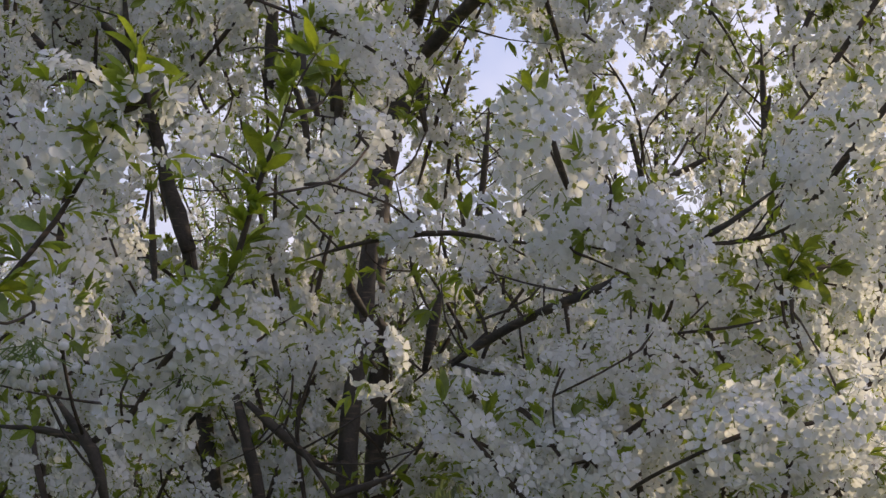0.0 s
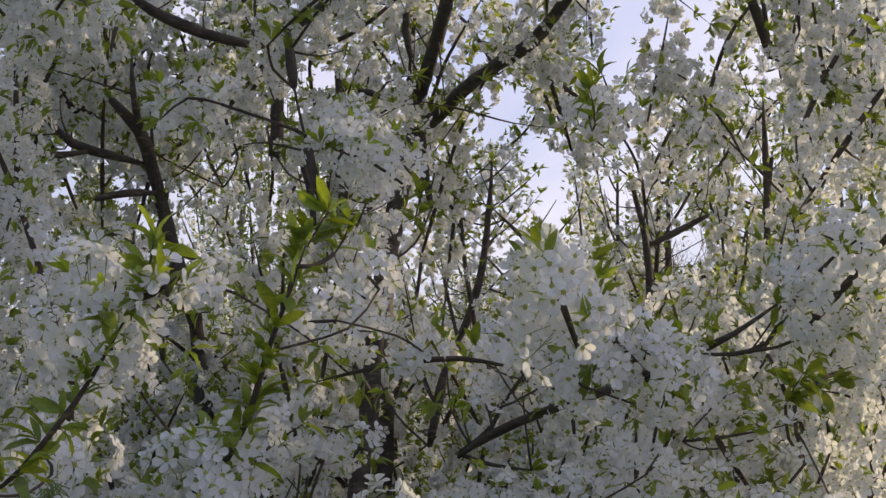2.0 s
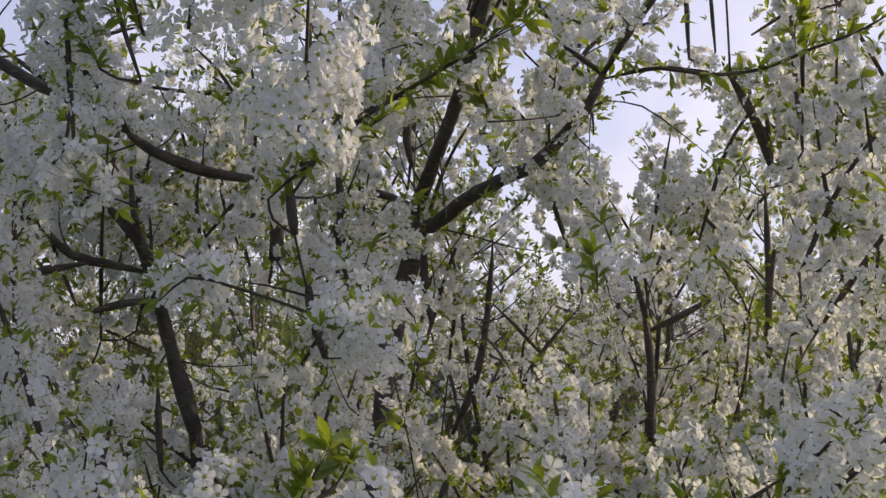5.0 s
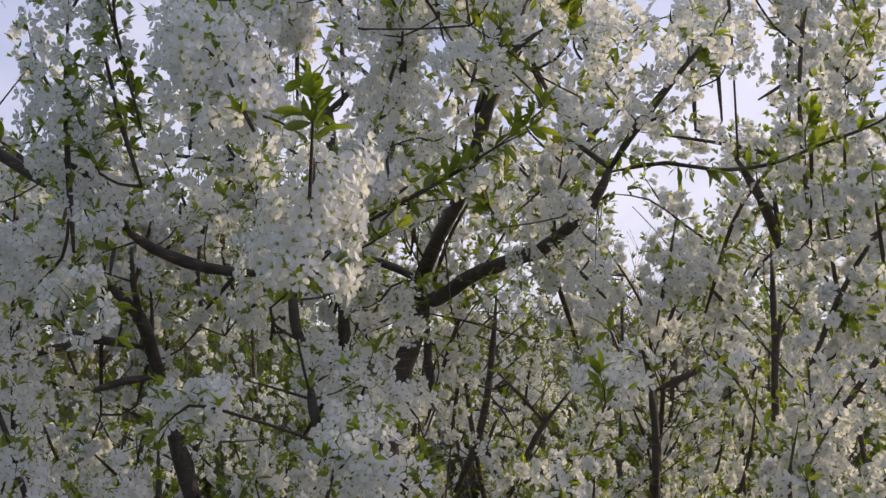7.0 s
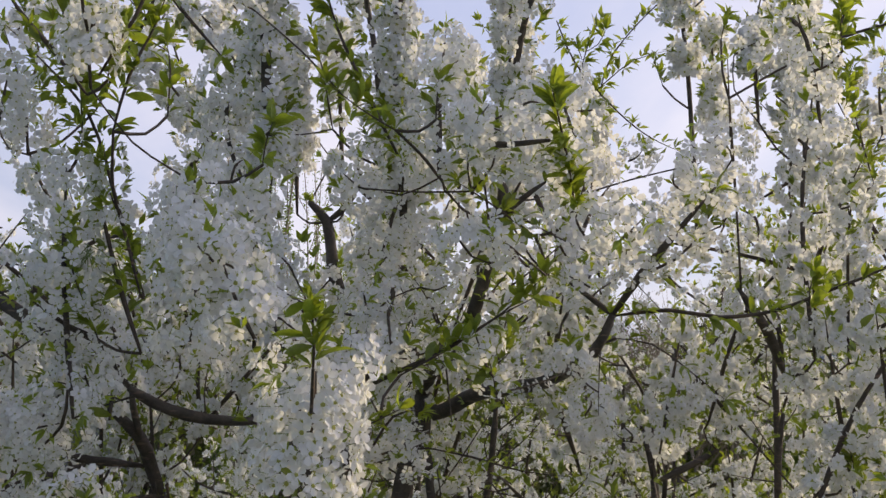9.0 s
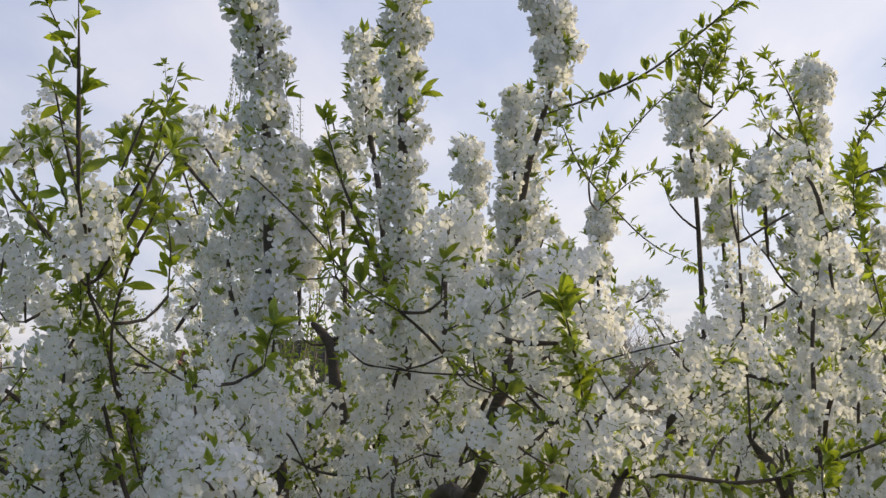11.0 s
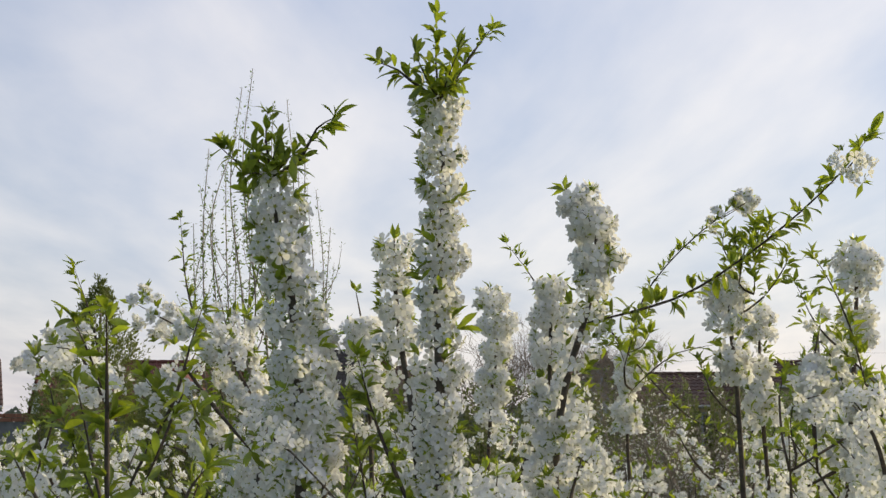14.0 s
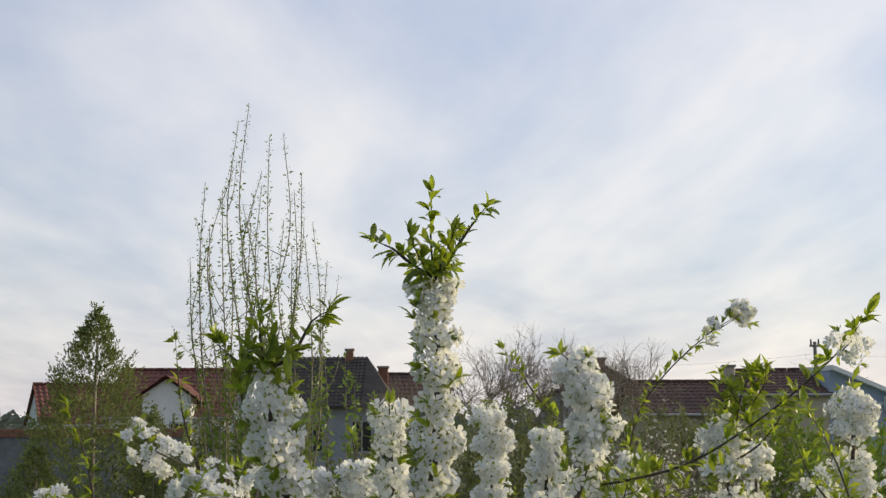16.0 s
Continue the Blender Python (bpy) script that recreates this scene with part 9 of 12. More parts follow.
grow("twig", [(0.20, 5.53, 2.06), (0.22, 5.72, 2.13), (0.12, 5.98, 2.21)], 6, 3, 4.3, 0, 1, 8, BACK_TREES[4], True, density=0.38)
grow("twig", [(1.44, 4.82, 0.73), (1.52, 4.81, 0.96), (1.62, 4.74, 1.16)], 6, 3, 4.9, 0, 1, 8, BACK_TREES[5], True, density=0.38)
grow("twig", [(-0.33, 4.26, 1.47), (-0.36, 4.30, 1.75), (-0.37, 4.35, 2.06)], 6, 3, 4.6, 0, 1, 8, BACK_TREES[4], True, density=0.38)
grow("twig", [(-0.94, 3.87, 0.37), (-0.95, 3.89, 0.47), (-0.95, 3.97, 0.63)], 6, 3, 5.0, 0, 1, 8, BACK_TREES[0], True, density=0.38)
grow("twig", [(-0.36, 3.59, 0.62), (-0.38, 3.60, 0.77), (-0.44, 3.64, 0.93)], 6, 3, 5.2, 0, 1, 8, BACK_TREES[0], True, density=0.38)
grow("twig", [(1.41, 4.64, 0.60), (1.35, 4.61, 0.90), (1.32, 4.47, 1.14)], 6, 3, 5.0, 0, 1, 8, BACK_TREES[5], True, density=0.38)
grow("twig", [(-0.94, 4.26, 1.10), (-1.12, 4.18, 1.19), (-1.27, 4.08, 1.22)], 6, 3, 5.3, 0, 1, 8, BACK_TREES[0], True, density=0.38)
grow("twig", [(0.82, 3.44, 1.12), (0.82, 3.38, 1.27), (0.89, 3.38, 1.50)], 6, 3, 4.2, 0, 1, 8, BACK_TREES[1], True, density=0.38)
grow("twig", [(1.19, 5.33, 1.98), (1.25, 5.29, 2.17), (1.28, 5.22, 2.29)], 6, 3, 4.7, 0, 1, 8, BACK_TREES[5], True, density=0.38)
grow("twig", [(-0.58, 5.26, 0.70), (-0.67, 5.22, 0.90), (-0.72, 5.07, 1.10)], 6, 3, 4.6, 0, 1, 8, BACK_TREES[4], True, density=0.38)
grow("twig", [(-0.12, 5.06, 1.11), (-0.13, 5.09, 1.42), (-0.22, 5.11, 1.61)], 6, 3, 5.1, 0, 1, 8, BACK_TREES[4], True, density=0.38)
grow("twig", [(-0.81, 5.38, 1.00), (-0.93, 5.53, 1.23), (-1.11, 5.62, 1.47)], 6, 3, 4.4, 0, 1, 8, BACK_TREES[4], True, density=0.38)
grow("twig", [(-0.30, 4.58, 1.02), (-0.33, 4.45, 1.16), (-0.36, 4.29, 1.32)], 6, 3, 5.1, 0, 1, 8, BACK_TREES[4], True, density=0.38)
grow("twig", [(1.62, 5.33, 1.31), (1.70, 5.37, 1.45), (1.81, 5.39, 1.55)], 6, 3, 4.9, 0, 1, 8, BACK_TREES[5], True, density=0.38)
grow("twig", [(-1.74, 4.25, 1.46), (-1.87, 4.11, 1.52), (-1.99, 3.89, 1.63)], 6, 3, 4.7, 0, 1, 8, BACK_TREES[3], True, density=0.38)
grow("twig", [(-1.12, 3.75, 1.14), (-1.12, 3.93, 1.26), (-1.22, 4.09, 1.36)], 6, 3, 4.3, 0, 1, 8, BACK_TREES[0], True, density=0.38)
grow("twig", [(1.30, 5.34, 0.71), (1.23, 5.48, 0.85), (1.14, 5.57, 0.89)], 6, 3, 5.2, 0, 1, 8, BACK_TREES[5], True, density=0.38)
grow("twig", [(1.30, 3.43, 1.71), (1.50, 3.32, 1.85), (1.73, 3.28, 1.99)], 6, 3, 4.7, 0, 1, 8, BACK_TREES[2], True, density=0.38)
grow("twig", [(-0.51, 3.77, 1.53), (-0.37, 3.62, 1.75), (-0.24, 3.50, 1.95)], 6, 3, 4.5, 0, 1, 8, BACK_TREES[0], True, density=0.38)
grow("twig", [(-0.92, 4.26, 0.79), (-1.00, 4.18, 0.92), (-0.96, 4.10, 1.05)], 6, 3, 4.5, 0, 1, 8, BACK_TREES[0], True, density=0.38)
grow("twig", [(0.37, 3.69, 0.65), (0.24, 3.79, 0.97), (0.06, 3.78, 1.18)], 6, 3, 5.0, 0, 1, 8, BACK_TREES[1], True, density=0.38)
grow("twig", [(1.53, 5.47, 1.18), (1.64, 5.41, 1.29), (1.70, 5.36, 1.41)], 6, 3, 5.0, 0, 1, 8, BACK_TREES[5], True, density=0.38)
grow("twig", [(-1.35, 5.14, 1.07), (-1.23, 5.16, 1.18), (-1.10, 5.15, 1.26)], 6, 3, 4.5, 0, 1, 8, BACK_TREES[4], True, density=0.38)
grow("twig", [(-1.17, 3.21, 1.43), (-1.22, 3.40, 1.62), (-1.24, 3.55, 1.77)], 6, 3, 5.1, 0, 1, 8, BACK_TREES[0], True, density=0.38)
grow("twig", [(2.00, 5.41, 0.97), (1.87, 5.30, 1.31), (1.71, 5.28, 1.48)], 6, 3, 4.5, 0, 1, 8, BACK_TREES[6], True, density=0.38)
grow("twig", [(-1.05, 5.35, 1.48), (-1.13, 5.37, 1.62), (-1.22, 5.46, 1.80)], 6, 3, 4.3, 0, 1, 8, BACK_TREES[4], True, density=0.38)
grow("twig", [(-1.05, 3.40, 0.31), (-1.17, 3.41, 0.51), (-1.28, 3.35, 0.73)], 6, 3, 5.2, 0, 1, 8, BACK_TREES[0], True, density=0.38)
grow("twig", [(-1.39, 5.06, 0.51), (-1.34, 5.00, 0.71), (-1.35, 5.01, 0.88)], 6, 3, 4.9, 0, 1, 8, BACK_TREES[3], True, density=0.38)
grow("twig", [(1.69, 4.25, 1.35), (1.67, 4.18, 1.49), (1.63, 4.15, 1.62)], 6, 3, 4.8, 0, 1, 8, BACK_TREES[6], True, density=0.38)
grow("twig", [(-0.88, 5.22, 1.08), (-0.75, 5.23, 1.29), (-0.77, 5.32, 1.45)], 6, 3, 5.2, 0, 1, 8, BACK_TREES[4], True, density=0.38)
grow("twig", [(1.00, 4.22, 1.45), (0.91, 4.29, 1.66), (0.85, 4.29, 1.86)], 6, 3, 4.4, 0, 1, 8, BACK_TREES[1], True, density=0.38)
grow("twig", [(-1.13, 4.83, 0.32), (-1.07, 4.84, 0.44), (-0.99, 4.92, 0.56)], 6, 3, 5.3, 0, 1, 8, BACK_TREES[4], True, density=0.38)
grow("twig", [(-0.19, 3.56, 0.42), (-0.08, 3.53, 0.57), (0.02, 3.56, 0.71)], 6, 3, 5.2, 0, 1, 8, BACK_TREES[1], True, density=0.38)
grow("twig", [(-0.31, 4.56, 1.68), (-0.16, 4.51, 1.78), (-0.07, 4.51, 1.86)], 6, 3, 5.2, 0, 1, 8, BACK_TREES[4], True, density=0.38)
grow("twig", [(-1.20, 5.30, 1.59), (-1.26, 5.24, 1.73), (-1.25, 5.22, 1.86)], 6, 3, 4.4, 0, 1, 8, BACK_TREES[4], True, density=0.38)
grow("twig", [(-0.74, 3.19, 0.78), (-0.82, 3.12, 0.90), (-0.97, 2.97, 1.13)], 6, 3, 5.0, 0, 1, 8, BACK_TREES[0], True, density=0.38)
grow("twig", [(0.36, 3.53, 0.97), (0.58, 3.53, 1.09), (0.68, 3.55, 1.29)], 6, 3, 4.2, 0, 1, 8, BACK_TREES[1], True, density=0.38)
grow("twig", [(0.75, 5.11, 1.39), (0.67, 5.06, 1.54), (0.58, 5.02, 1.78)], 6, 3, 5.0, 0, 1, 8, BACK_TREES[5], True, density=0.38)
grow("twig", [(1.37, 4.83, 1.69), (1.39, 4.85, 2.03), (1.46, 4.81, 2.30)], 6, 3, 5.2, 0, 1, 8, BACK_TREES[5], True, density=0.38)
grow("twig", [(1.55, 5.38, 0.49), (1.55, 5.30, 0.73), (1.54, 5.19, 1.00)], 6, 3, 5.3, 0, 1, 8, BACK_TREES[5], True, density=0.38)
grow("twig", [(-0.65, 4.44, 0.66), (-0.67, 4.39, 0.92), (-0.69, 4.41, 1.14)], 6, 3, 4.7, 0, 1, 8, BACK_TREES[4], True, density=0.38)
grow("twig", [(0.63, 4.49, 0.60), (0.61, 4.57, 0.84), (0.65, 4.55, 1.01)], 6, 3, 4.5, 0, 1, 8, BACK_TREES[1], True, density=0.38)
grow("twig", [(0.20, 3.83, 0.48), (0.05, 3.88, 0.69), (-0.03, 3.98, 0.91)], 6, 3, 5.2, 0, 1, 8, BACK_TREES[1], True, density=0.38)
grow("twig", [(1.44, 5.00, 1.75), (1.47, 5.06, 2.02), (1.58, 5.10, 2.32)], 6, 3, 4.4, 0, 1, 8, BACK_TREES[5], True, density=0.38)
grow("twig", [(-1.83, 5.10, 0.34), (-1.54, 5.18, 0.43), (-1.30, 5.29, 0.50)], 6, 3, 4.6, 0, 1, 8, BACK_TREES[3], True, density=0.38)
grow("twig", [(0.55, 5.07, 1.53), (0.46, 5.27, 1.60), (0.36, 5.38, 1.74)], 6, 3, 5.3, 0, 1, 8, BACK_TREES[5], True, density=0.38)
grow("twig", [(-0.43, 4.13, 1.09), (-0.24, 4.12, 1.15), (-0.09, 4.05, 1.22)], 6, 3, 4.6, 0, 1, 8, BACK_TREES[4], True, density=0.38)
grow("twig", [(0.54, 3.51, 0.82), (0.58, 3.51, 1.12), (0.51, 3.54, 1.36)], 6, 3, 4.8, 0, 1, 8, BACK_TREES[1], True, density=0.38)
grow("twig", [(-0.60, 3.04, 0.86), (-0.50, 3.07, 1.05), (-0.47, 2.98, 1.20)], 6, 3, 4.7, 0, 1, 8, BACK_TREES[0], True, density=0.38)
grow("twig", [(0.59, 4.37, 1.18), (0.53, 4.45, 1.33), (0.40, 4.54, 1.44)], 6, 3, 4.7, 0, 1, 8, BACK_TREES[1], True, density=0.38)
grow("twig", [(-0.34, 3.94, 1.79), (-0.29, 3.86, 1.95), (-0.17, 3.79, 2.08)], 6, 3, 4.2, 0, 1, 8, BACK_TREES[1], True, density=0.38)
grow("twig", [(0.86, 3.69, 0.45), (0.80, 3.73, 0.57), (0.68, 3.69, 0.74)], 6, 3, 4.5, 0, 1, 8, BACK_TREES[1], True, density=0.38)
grow("twig", [(0.34, 4.00, 0.85), (0.45, 3.98, 1.13), (0.55, 3.98, 1.41)], 6, 3, 4.6, 0, 1, 8, BACK_TREES[1], True, density=0.38)
grow("twig", [(0.20, 4.77, 0.58), (0.30, 4.89, 0.78), (0.47, 5.08, 0.90)], 6, 3, 4.2, 0, 1, 8, BACK_TREES[4], True, density=0.38)
grow("twig", [(-0.24, 3.44, 1.48), (-0.25, 3.44, 1.79), (-0.23, 3.46, 2.09)], 6, 3, 4.4, 0, 1, 8, BACK_TREES[1], True, density=0.38)
grow("twig", [(-1.84, 4.53, 1.85), (-1.72, 4.45, 2.00), (-1.63, 4.43, 2.13)], 6, 3, 4.2, 0, 1, 8, BACK_TREES[3], True, density=0.38)
grow("twig", [(1.70, 5.45, 1.05), (1.63, 5.42, 1.31), (1.57, 5.28, 1.51)], 6, 3, 4.4, 0, 1, 8, BACK_TREES[5], True, density=0.38)
grow("twig", [(0.45, 3.07, 0.68), (0.58, 2.99, 0.80), (0.71, 2.92, 0.87)], 6, 3, 4.5, 0, 1, 8, BACK_TREES[1], True, density=0.38)
grow("twig", [(-0.36, 4.61, 0.39), (-0.22, 4.64, 0.53), (-0.07, 4.73, 0.68)], 6, 3, 5.4, 0, 1, 8, BACK_TREES[4], True, density=0.38)
grow("twig", [(-0.54, 5.18, 0.67), (-0.47, 5.25, 0.85), (-0.46, 5.22, 1.02)], 6, 3, 4.8, 0, 1, 8, BACK_TREES[4], True, density=0.38)
grow("twig", [(-0.60, 3.17, 1.47), (-0.68, 3.30, 1.61), (-0.74, 3.39, 1.82)], 6, 3, 5.1, 0, 1, 8, BACK_TREES[0], True, density=0.38)
grow("twig", [(-0.62, 5.05, 1.57), (-0.64, 4.97, 1.71), (-0.65, 5.01, 1.89)], 6, 3, 4.8, 0, 1, 8, BACK_TREES[4], True, density=0.38)
grow("twig", [(0.81, 5.39, 1.29), (0.70, 5.20, 1.46), (0.59, 4.96, 1.61)], 6, 3, 5.1, 0, 1, 8, BACK_TREES[5], True, density=0.38)
grow("twig", [(0.94, 4.32, 1.90), (0.82, 4.39, 2.01), (0.74, 4.49, 2.17)], 6, 3, 4.3, 0, 1, 8, BACK_TREES[1], True, density=0.38)
grow("twig", [(0.23, 3.12, 1.84), (0.31, 3.30, 1.90), (0.41, 3.46, 1.97)], 6, 3, 4.3, 0, 1, 8, BACK_TREES[1], True, density=0.38)
grow("twig", [(1.10, 4.87, 0.82), (1.02, 4.83, 1.00), (1.10, 4.76, 1.18)], 6, 3, 4.7, 0, 1, 8, BACK_TREES[5], True, density=0.38)
grow("twig", [(0.45, 4.33, 1.14), (0.59, 4.27, 1.33), (0.72, 4.23, 1.61)], 6, 3, 4.3, 0, 1, 8, BACK_TREES[1], True, density=0.38)
grow("twig", [(0.58, 4.33, 1.78), (0.55, 4.29, 1.89), (0.55, 4.39, 2.05)], 6, 3, 5.4, 0, 1, 8, BACK_TREES[1], True, density=0.38)
grow("twig", [(1.63, 5.26, 1.25), (1.56, 5.31, 1.49), (1.45, 5.19, 1.66)], 6, 3, 4.2, 0, 1, 8, BACK_TREES[5], True, density=0.38)
grow("twig", [(0.82, 3.32, 1.19), (1.04, 3.45, 1.35), (1.16, 3.55, 1.45)], 6, 3, 4.7, 0, 1, 8, BACK_TREES[2], True, density=0.38)
grow("twig", [(-0.65, 4.25, 0.51), (-0.53, 4.44, 0.71), (-0.46, 4.64, 0.91)], 6, 3, 5.5, 0, 1, 8, BACK_TREES[4], True, density=0.38)
grow("twig", [(-1.61, 5.60, 0.75), (-1.42, 5.63, 0.89), (-1.24, 5.67, 1.13)], 6, 3, 4.6, 0, 1, 8, BACK_TREES[3], True, density=0.38)
grow("twig", [(-1.97, 5.56, 0.77), (-1.99, 5.40, 0.93), (-2.08, 5.30, 1.15)], 6, 3, 5.0, 0, 1, 8, BACK_TREES[3], True, density=0.38)
grow("twig", [(-1.09, 5.52, 1.69), (-1.06, 5.66, 1.82), (-1.01, 5.73, 1.97)], 6, 3, 4.6, 0, 1, 8, BACK_TREES[4], True, density=0.38)
grow("twig", [(-0.69, 4.86, 0.68), (-0.65, 4.96, 0.91), (-0.66, 5.09, 1.09)], 6, 3, 5.0, 0, 1, 8, BACK_TREES[4], True, density=0.38)
grow("twig", [(-1.97, 4.90, 0.75), (-1.88, 5.05, 0.96), (-1.82, 5.18, 1.18)], 6, 3, 4.6, 0, 1, 8, BACK_TREES[3], True, density=0.38)
grow("twig", [(-0.43, 3.94, 0.37), (-0.37, 4.02, 0.54), (-0.32, 4.12, 0.63)], 6, 3, 5.4, 0, 1, 8, BACK_TREES[1], True, density=0.38)
grow("twig", [(0.89, 5.51, 1.30), (1.09, 5.48, 1.45), (1.39, 5.46, 1.63)], 6, 3, 5.4, 0, 1, 8, BACK_TREES[5], True, density=0.38)
grow("twig", [(-0.12, 4.62, 0.44), (-0.15, 4.67, 0.61), (-0.16, 4.70, 0.84)], 6, 3, 5.1, 0, 1, 8, BACK_TREES[4], True, density=0.38)
grow("twig", [(0.68, 5.10, 1.71), (0.59, 4.98, 1.80), (0.58, 4.81, 1.89)], 6, 3, 4.6, 0, 1, 8, BACK_TREES[5], True, density=0.38)
grow("twig", [(1.93, 5.07, 0.98), (1.94, 5.07, 1.16), (1.89, 5.11, 1.32)], 6, 3, 5.3, 0, 1, 8, BACK_TREES[6], True, density=0.38)
grow("twig", [(1.72, 5.01, 1.13), (1.56, 5.10, 1.40), (1.44, 5.11, 1.62)], 6, 3, 5.2, 0, 1, 8, BACK_TREES[5], True, density=0.38)
grow("twig", [(0.45, 4.19, 1.80), (0.38, 4.18, 1.98), (0.38, 4.15, 2.18)], 6, 3, 5.3, 0, 1, 8, BACK_TREES[1], True, density=0.38)
grow("twig", [(1.52, 4.47, 1.39), (1.66, 4.52, 1.49), (1.82, 4.60, 1.54)], 6, 3, 4.8, 0, 1, 8, BACK_TREES[5], True, density=0.38)
grow("twig", [(-1.99, 5.07, 0.89), (-2.18, 5.06, 1.06), (-2.38, 4.98, 1.30)], 6, 3, 5.0, 0, 1, 8, BACK_TREES[3], True, density=0.38)
grow("twig", [(0.36, 5.45, 0.56), (0.29, 5.42, 0.83), (0.25, 5.43, 1.04)], 6, 3, 4.4, 0, 1, 8, BACK_TREES[5], True, density=0.38)
grow("twig", [(-0.17, 5.37, 1.73), (0.06, 5.27, 1.83), (0.28, 5.03, 1.91)], 6, 3, 4.9, 0, 1, 8, BACK_TREES[4], True, density=0.38)
grow("twig", [(0.92, 3.85, 0.49), (0.90, 3.90, 0.78), (0.94, 3.89, 1.04)], 6, 3, 4.9, 0, 1, 8, BACK_TREES[1], True, density=0.38)
grow("twig", [(0.29, 5.51, 0.62), (0.50, 5.48, 0.70), (0.66, 5.39, 0.83)], 6, 3, 5.3, 0, 1, 8, BACK_TREES[4], True, density=0.38)
grow("twig", [(-1.09, 4.97, 1.00), (-1.00, 5.13, 1.20), (-1.00, 5.17, 1.37)], 6, 3, 5.4, 0, 1, 8, BACK_TREES[4], True, density=0.38)
grow("twig", [(0.43, 3.69, 0.36), (0.52, 3.72, 0.49), (0.61, 3.73, 0.58)], 6, 3, 4.4, 0, 1, 8, BACK_TREES[1], True, density=0.38)
grow("twig", [(-0.39, 5.03, 1.07), (-0.38, 5.09, 1.23), (-0.45, 5.07, 1.37)], 6, 3, 5.1, 0, 1, 8, BACK_TREES[4], True, density=0.38)
grow("twig", [(-1.04, 5.47, 1.96), (-1.25, 5.44, 2.05), (-1.48, 5.39, 2.13)], 6, 3, 4.8, 0, 1, 8, BACK_TREES[4], True, density=0.38)
grow("twig", [(-1.35, 3.19, 0.96), (-1.21, 3.17, 1.19), (-1.07, 3.15, 1.44)], 6, 3, 5.3, 0, 1, 8, BACK_TREES[0], True, density=0.38)
grow("twig", [(0.62, 5.11, 1.49), (0.66, 5.22, 1.68), (0.63, 5.47, 1.96)], 6, 3, 4.6, 0, 1, 8, BACK_TREES[5], True, density=0.38)
grow("twig", [(1.01, 5.28, 0.77), (0.97, 5.19, 0.96), (1.00, 5.13, 1.07)], 6, 3, 4.9, 0, 1, 8, BACK_TREES[5], True, density=0.38)
grow("twig", [(-0.15, 5.18, 1.01), (-0.15, 5.11, 1.16), (-0.17, 5.16, 1.31)], 6, 3, 4.5, 0, 1, 8, BACK_TREES[4], True, density=0.38)
grow("twig", [(-1.54, 4.13, 1.44), (-1.57, 4.19, 1.69), (-1.62, 4.24, 1.99)], 6, 3, 5.1, 0, 1, 8, BACK_TREES[3], True, density=0.38)
grow("twig", [(0.98, 4.29, 1.19), (0.76, 4.19, 1.33), (0.54, 4.08, 1.52)], 6, 3, 4.2, 0, 1, 8, BACK_TREES[1], True, density=0.38)
grow("twig", [(0.13, 5.48, 1.23), (0.33, 5.54, 1.31), (0.46, 5.61, 1.42)], 6, 3, 5.1, 0, 1, 8, BACK_TREES[4], True, density=0.38)
grow("twig", [(-0.04, 4.79, 1.35), (-0.10, 4.83, 1.64), (-0.11, 4.81, 1.81)], 6, 3, 4.7, 0, 1, 8, BACK_TREES[4], True, density=0.38)
grow("twig", [(-0.24, 3.68, 1.48), (-0.25, 3.74, 1.60), (-0.12, 3.84, 1.72)], 6, 3, 5.2, 0, 1, 8, BACK_TREES[1], True, density=0.38)
grow("twig", [(0.99, 5.42, 1.01), (0.95, 5.44, 1.18), (0.89, 5.37, 1.40)], 6, 3, 5.1, 0, 1, 8, BACK_TREES[5], True, density=0.38)
grow("twig", [(0.98, 3.22, 0.84), (1.00, 3.36, 1.09), (0.99, 3.46, 1.30)], 6, 3, 5.3, 0, 1, 8, BACK_TREES[2], True, density=0.38)
grow("twig", [(-0.26, 4.50, 0.62), (-0.33, 4.38, 0.75), (-0.49, 4.32, 0.79)], 6, 3, 5.4, 0, 1, 8, BACK_TREES[4], True, density=0.38)
grow("twig", [(-1.87, 4.86, 0.93), (-1.82, 4.88, 1.21), (-1.79, 4.94, 1.41)], 6, 3, 5.2, 0, 1, 8, BACK_TREES[3], True, density=0.38)
grow("twig", [(-0.35, 4.16, 0.63), (-0.25, 4.20, 0.69), (-0.07, 4.20, 0.76)], 6, 3, 5.5, 0, 1, 8, BACK_TREES[1], True, density=0.38)
grow("twig", [(-1.08, 3.47, 1.07), (-1.13, 3.43, 1.18), (-1.22, 3.46, 1.38)], 6, 3, 5.5, 0, 1, 8, BACK_TREES[0], True, density=0.38)
grow("twig", [(0.70, 4.22, 0.85), (0.76, 4.08, 0.96), (0.77, 4.03, 1.05)], 6, 3, 4.5, 0, 1, 8, BACK_TREES[1], True, density=0.38)
grow("twig", [(0.04, 4.20, 0.51), (0.09, 4.31, 0.64), (0.15, 4.43, 0.77)], 6, 3, 5.1, 0, 1, 8, BACK_TREES[1], True, density=0.38)
grow("twig", [(1.09, 4.23, 1.78), (1.18, 4.18, 1.97), (1.30, 4.05, 2.02)], 6, 3, 5.5, 0, 1, 8, BACK_TREES[1], True, density=0.38)
grow("twig", [(0.38, 3.09, 0.56), (0.56, 3.08, 0.71), (0.75, 3.11, 0.89)], 6, 3, 4.9, 0, 1, 8, BACK_TREES[1], True, density=0.38)
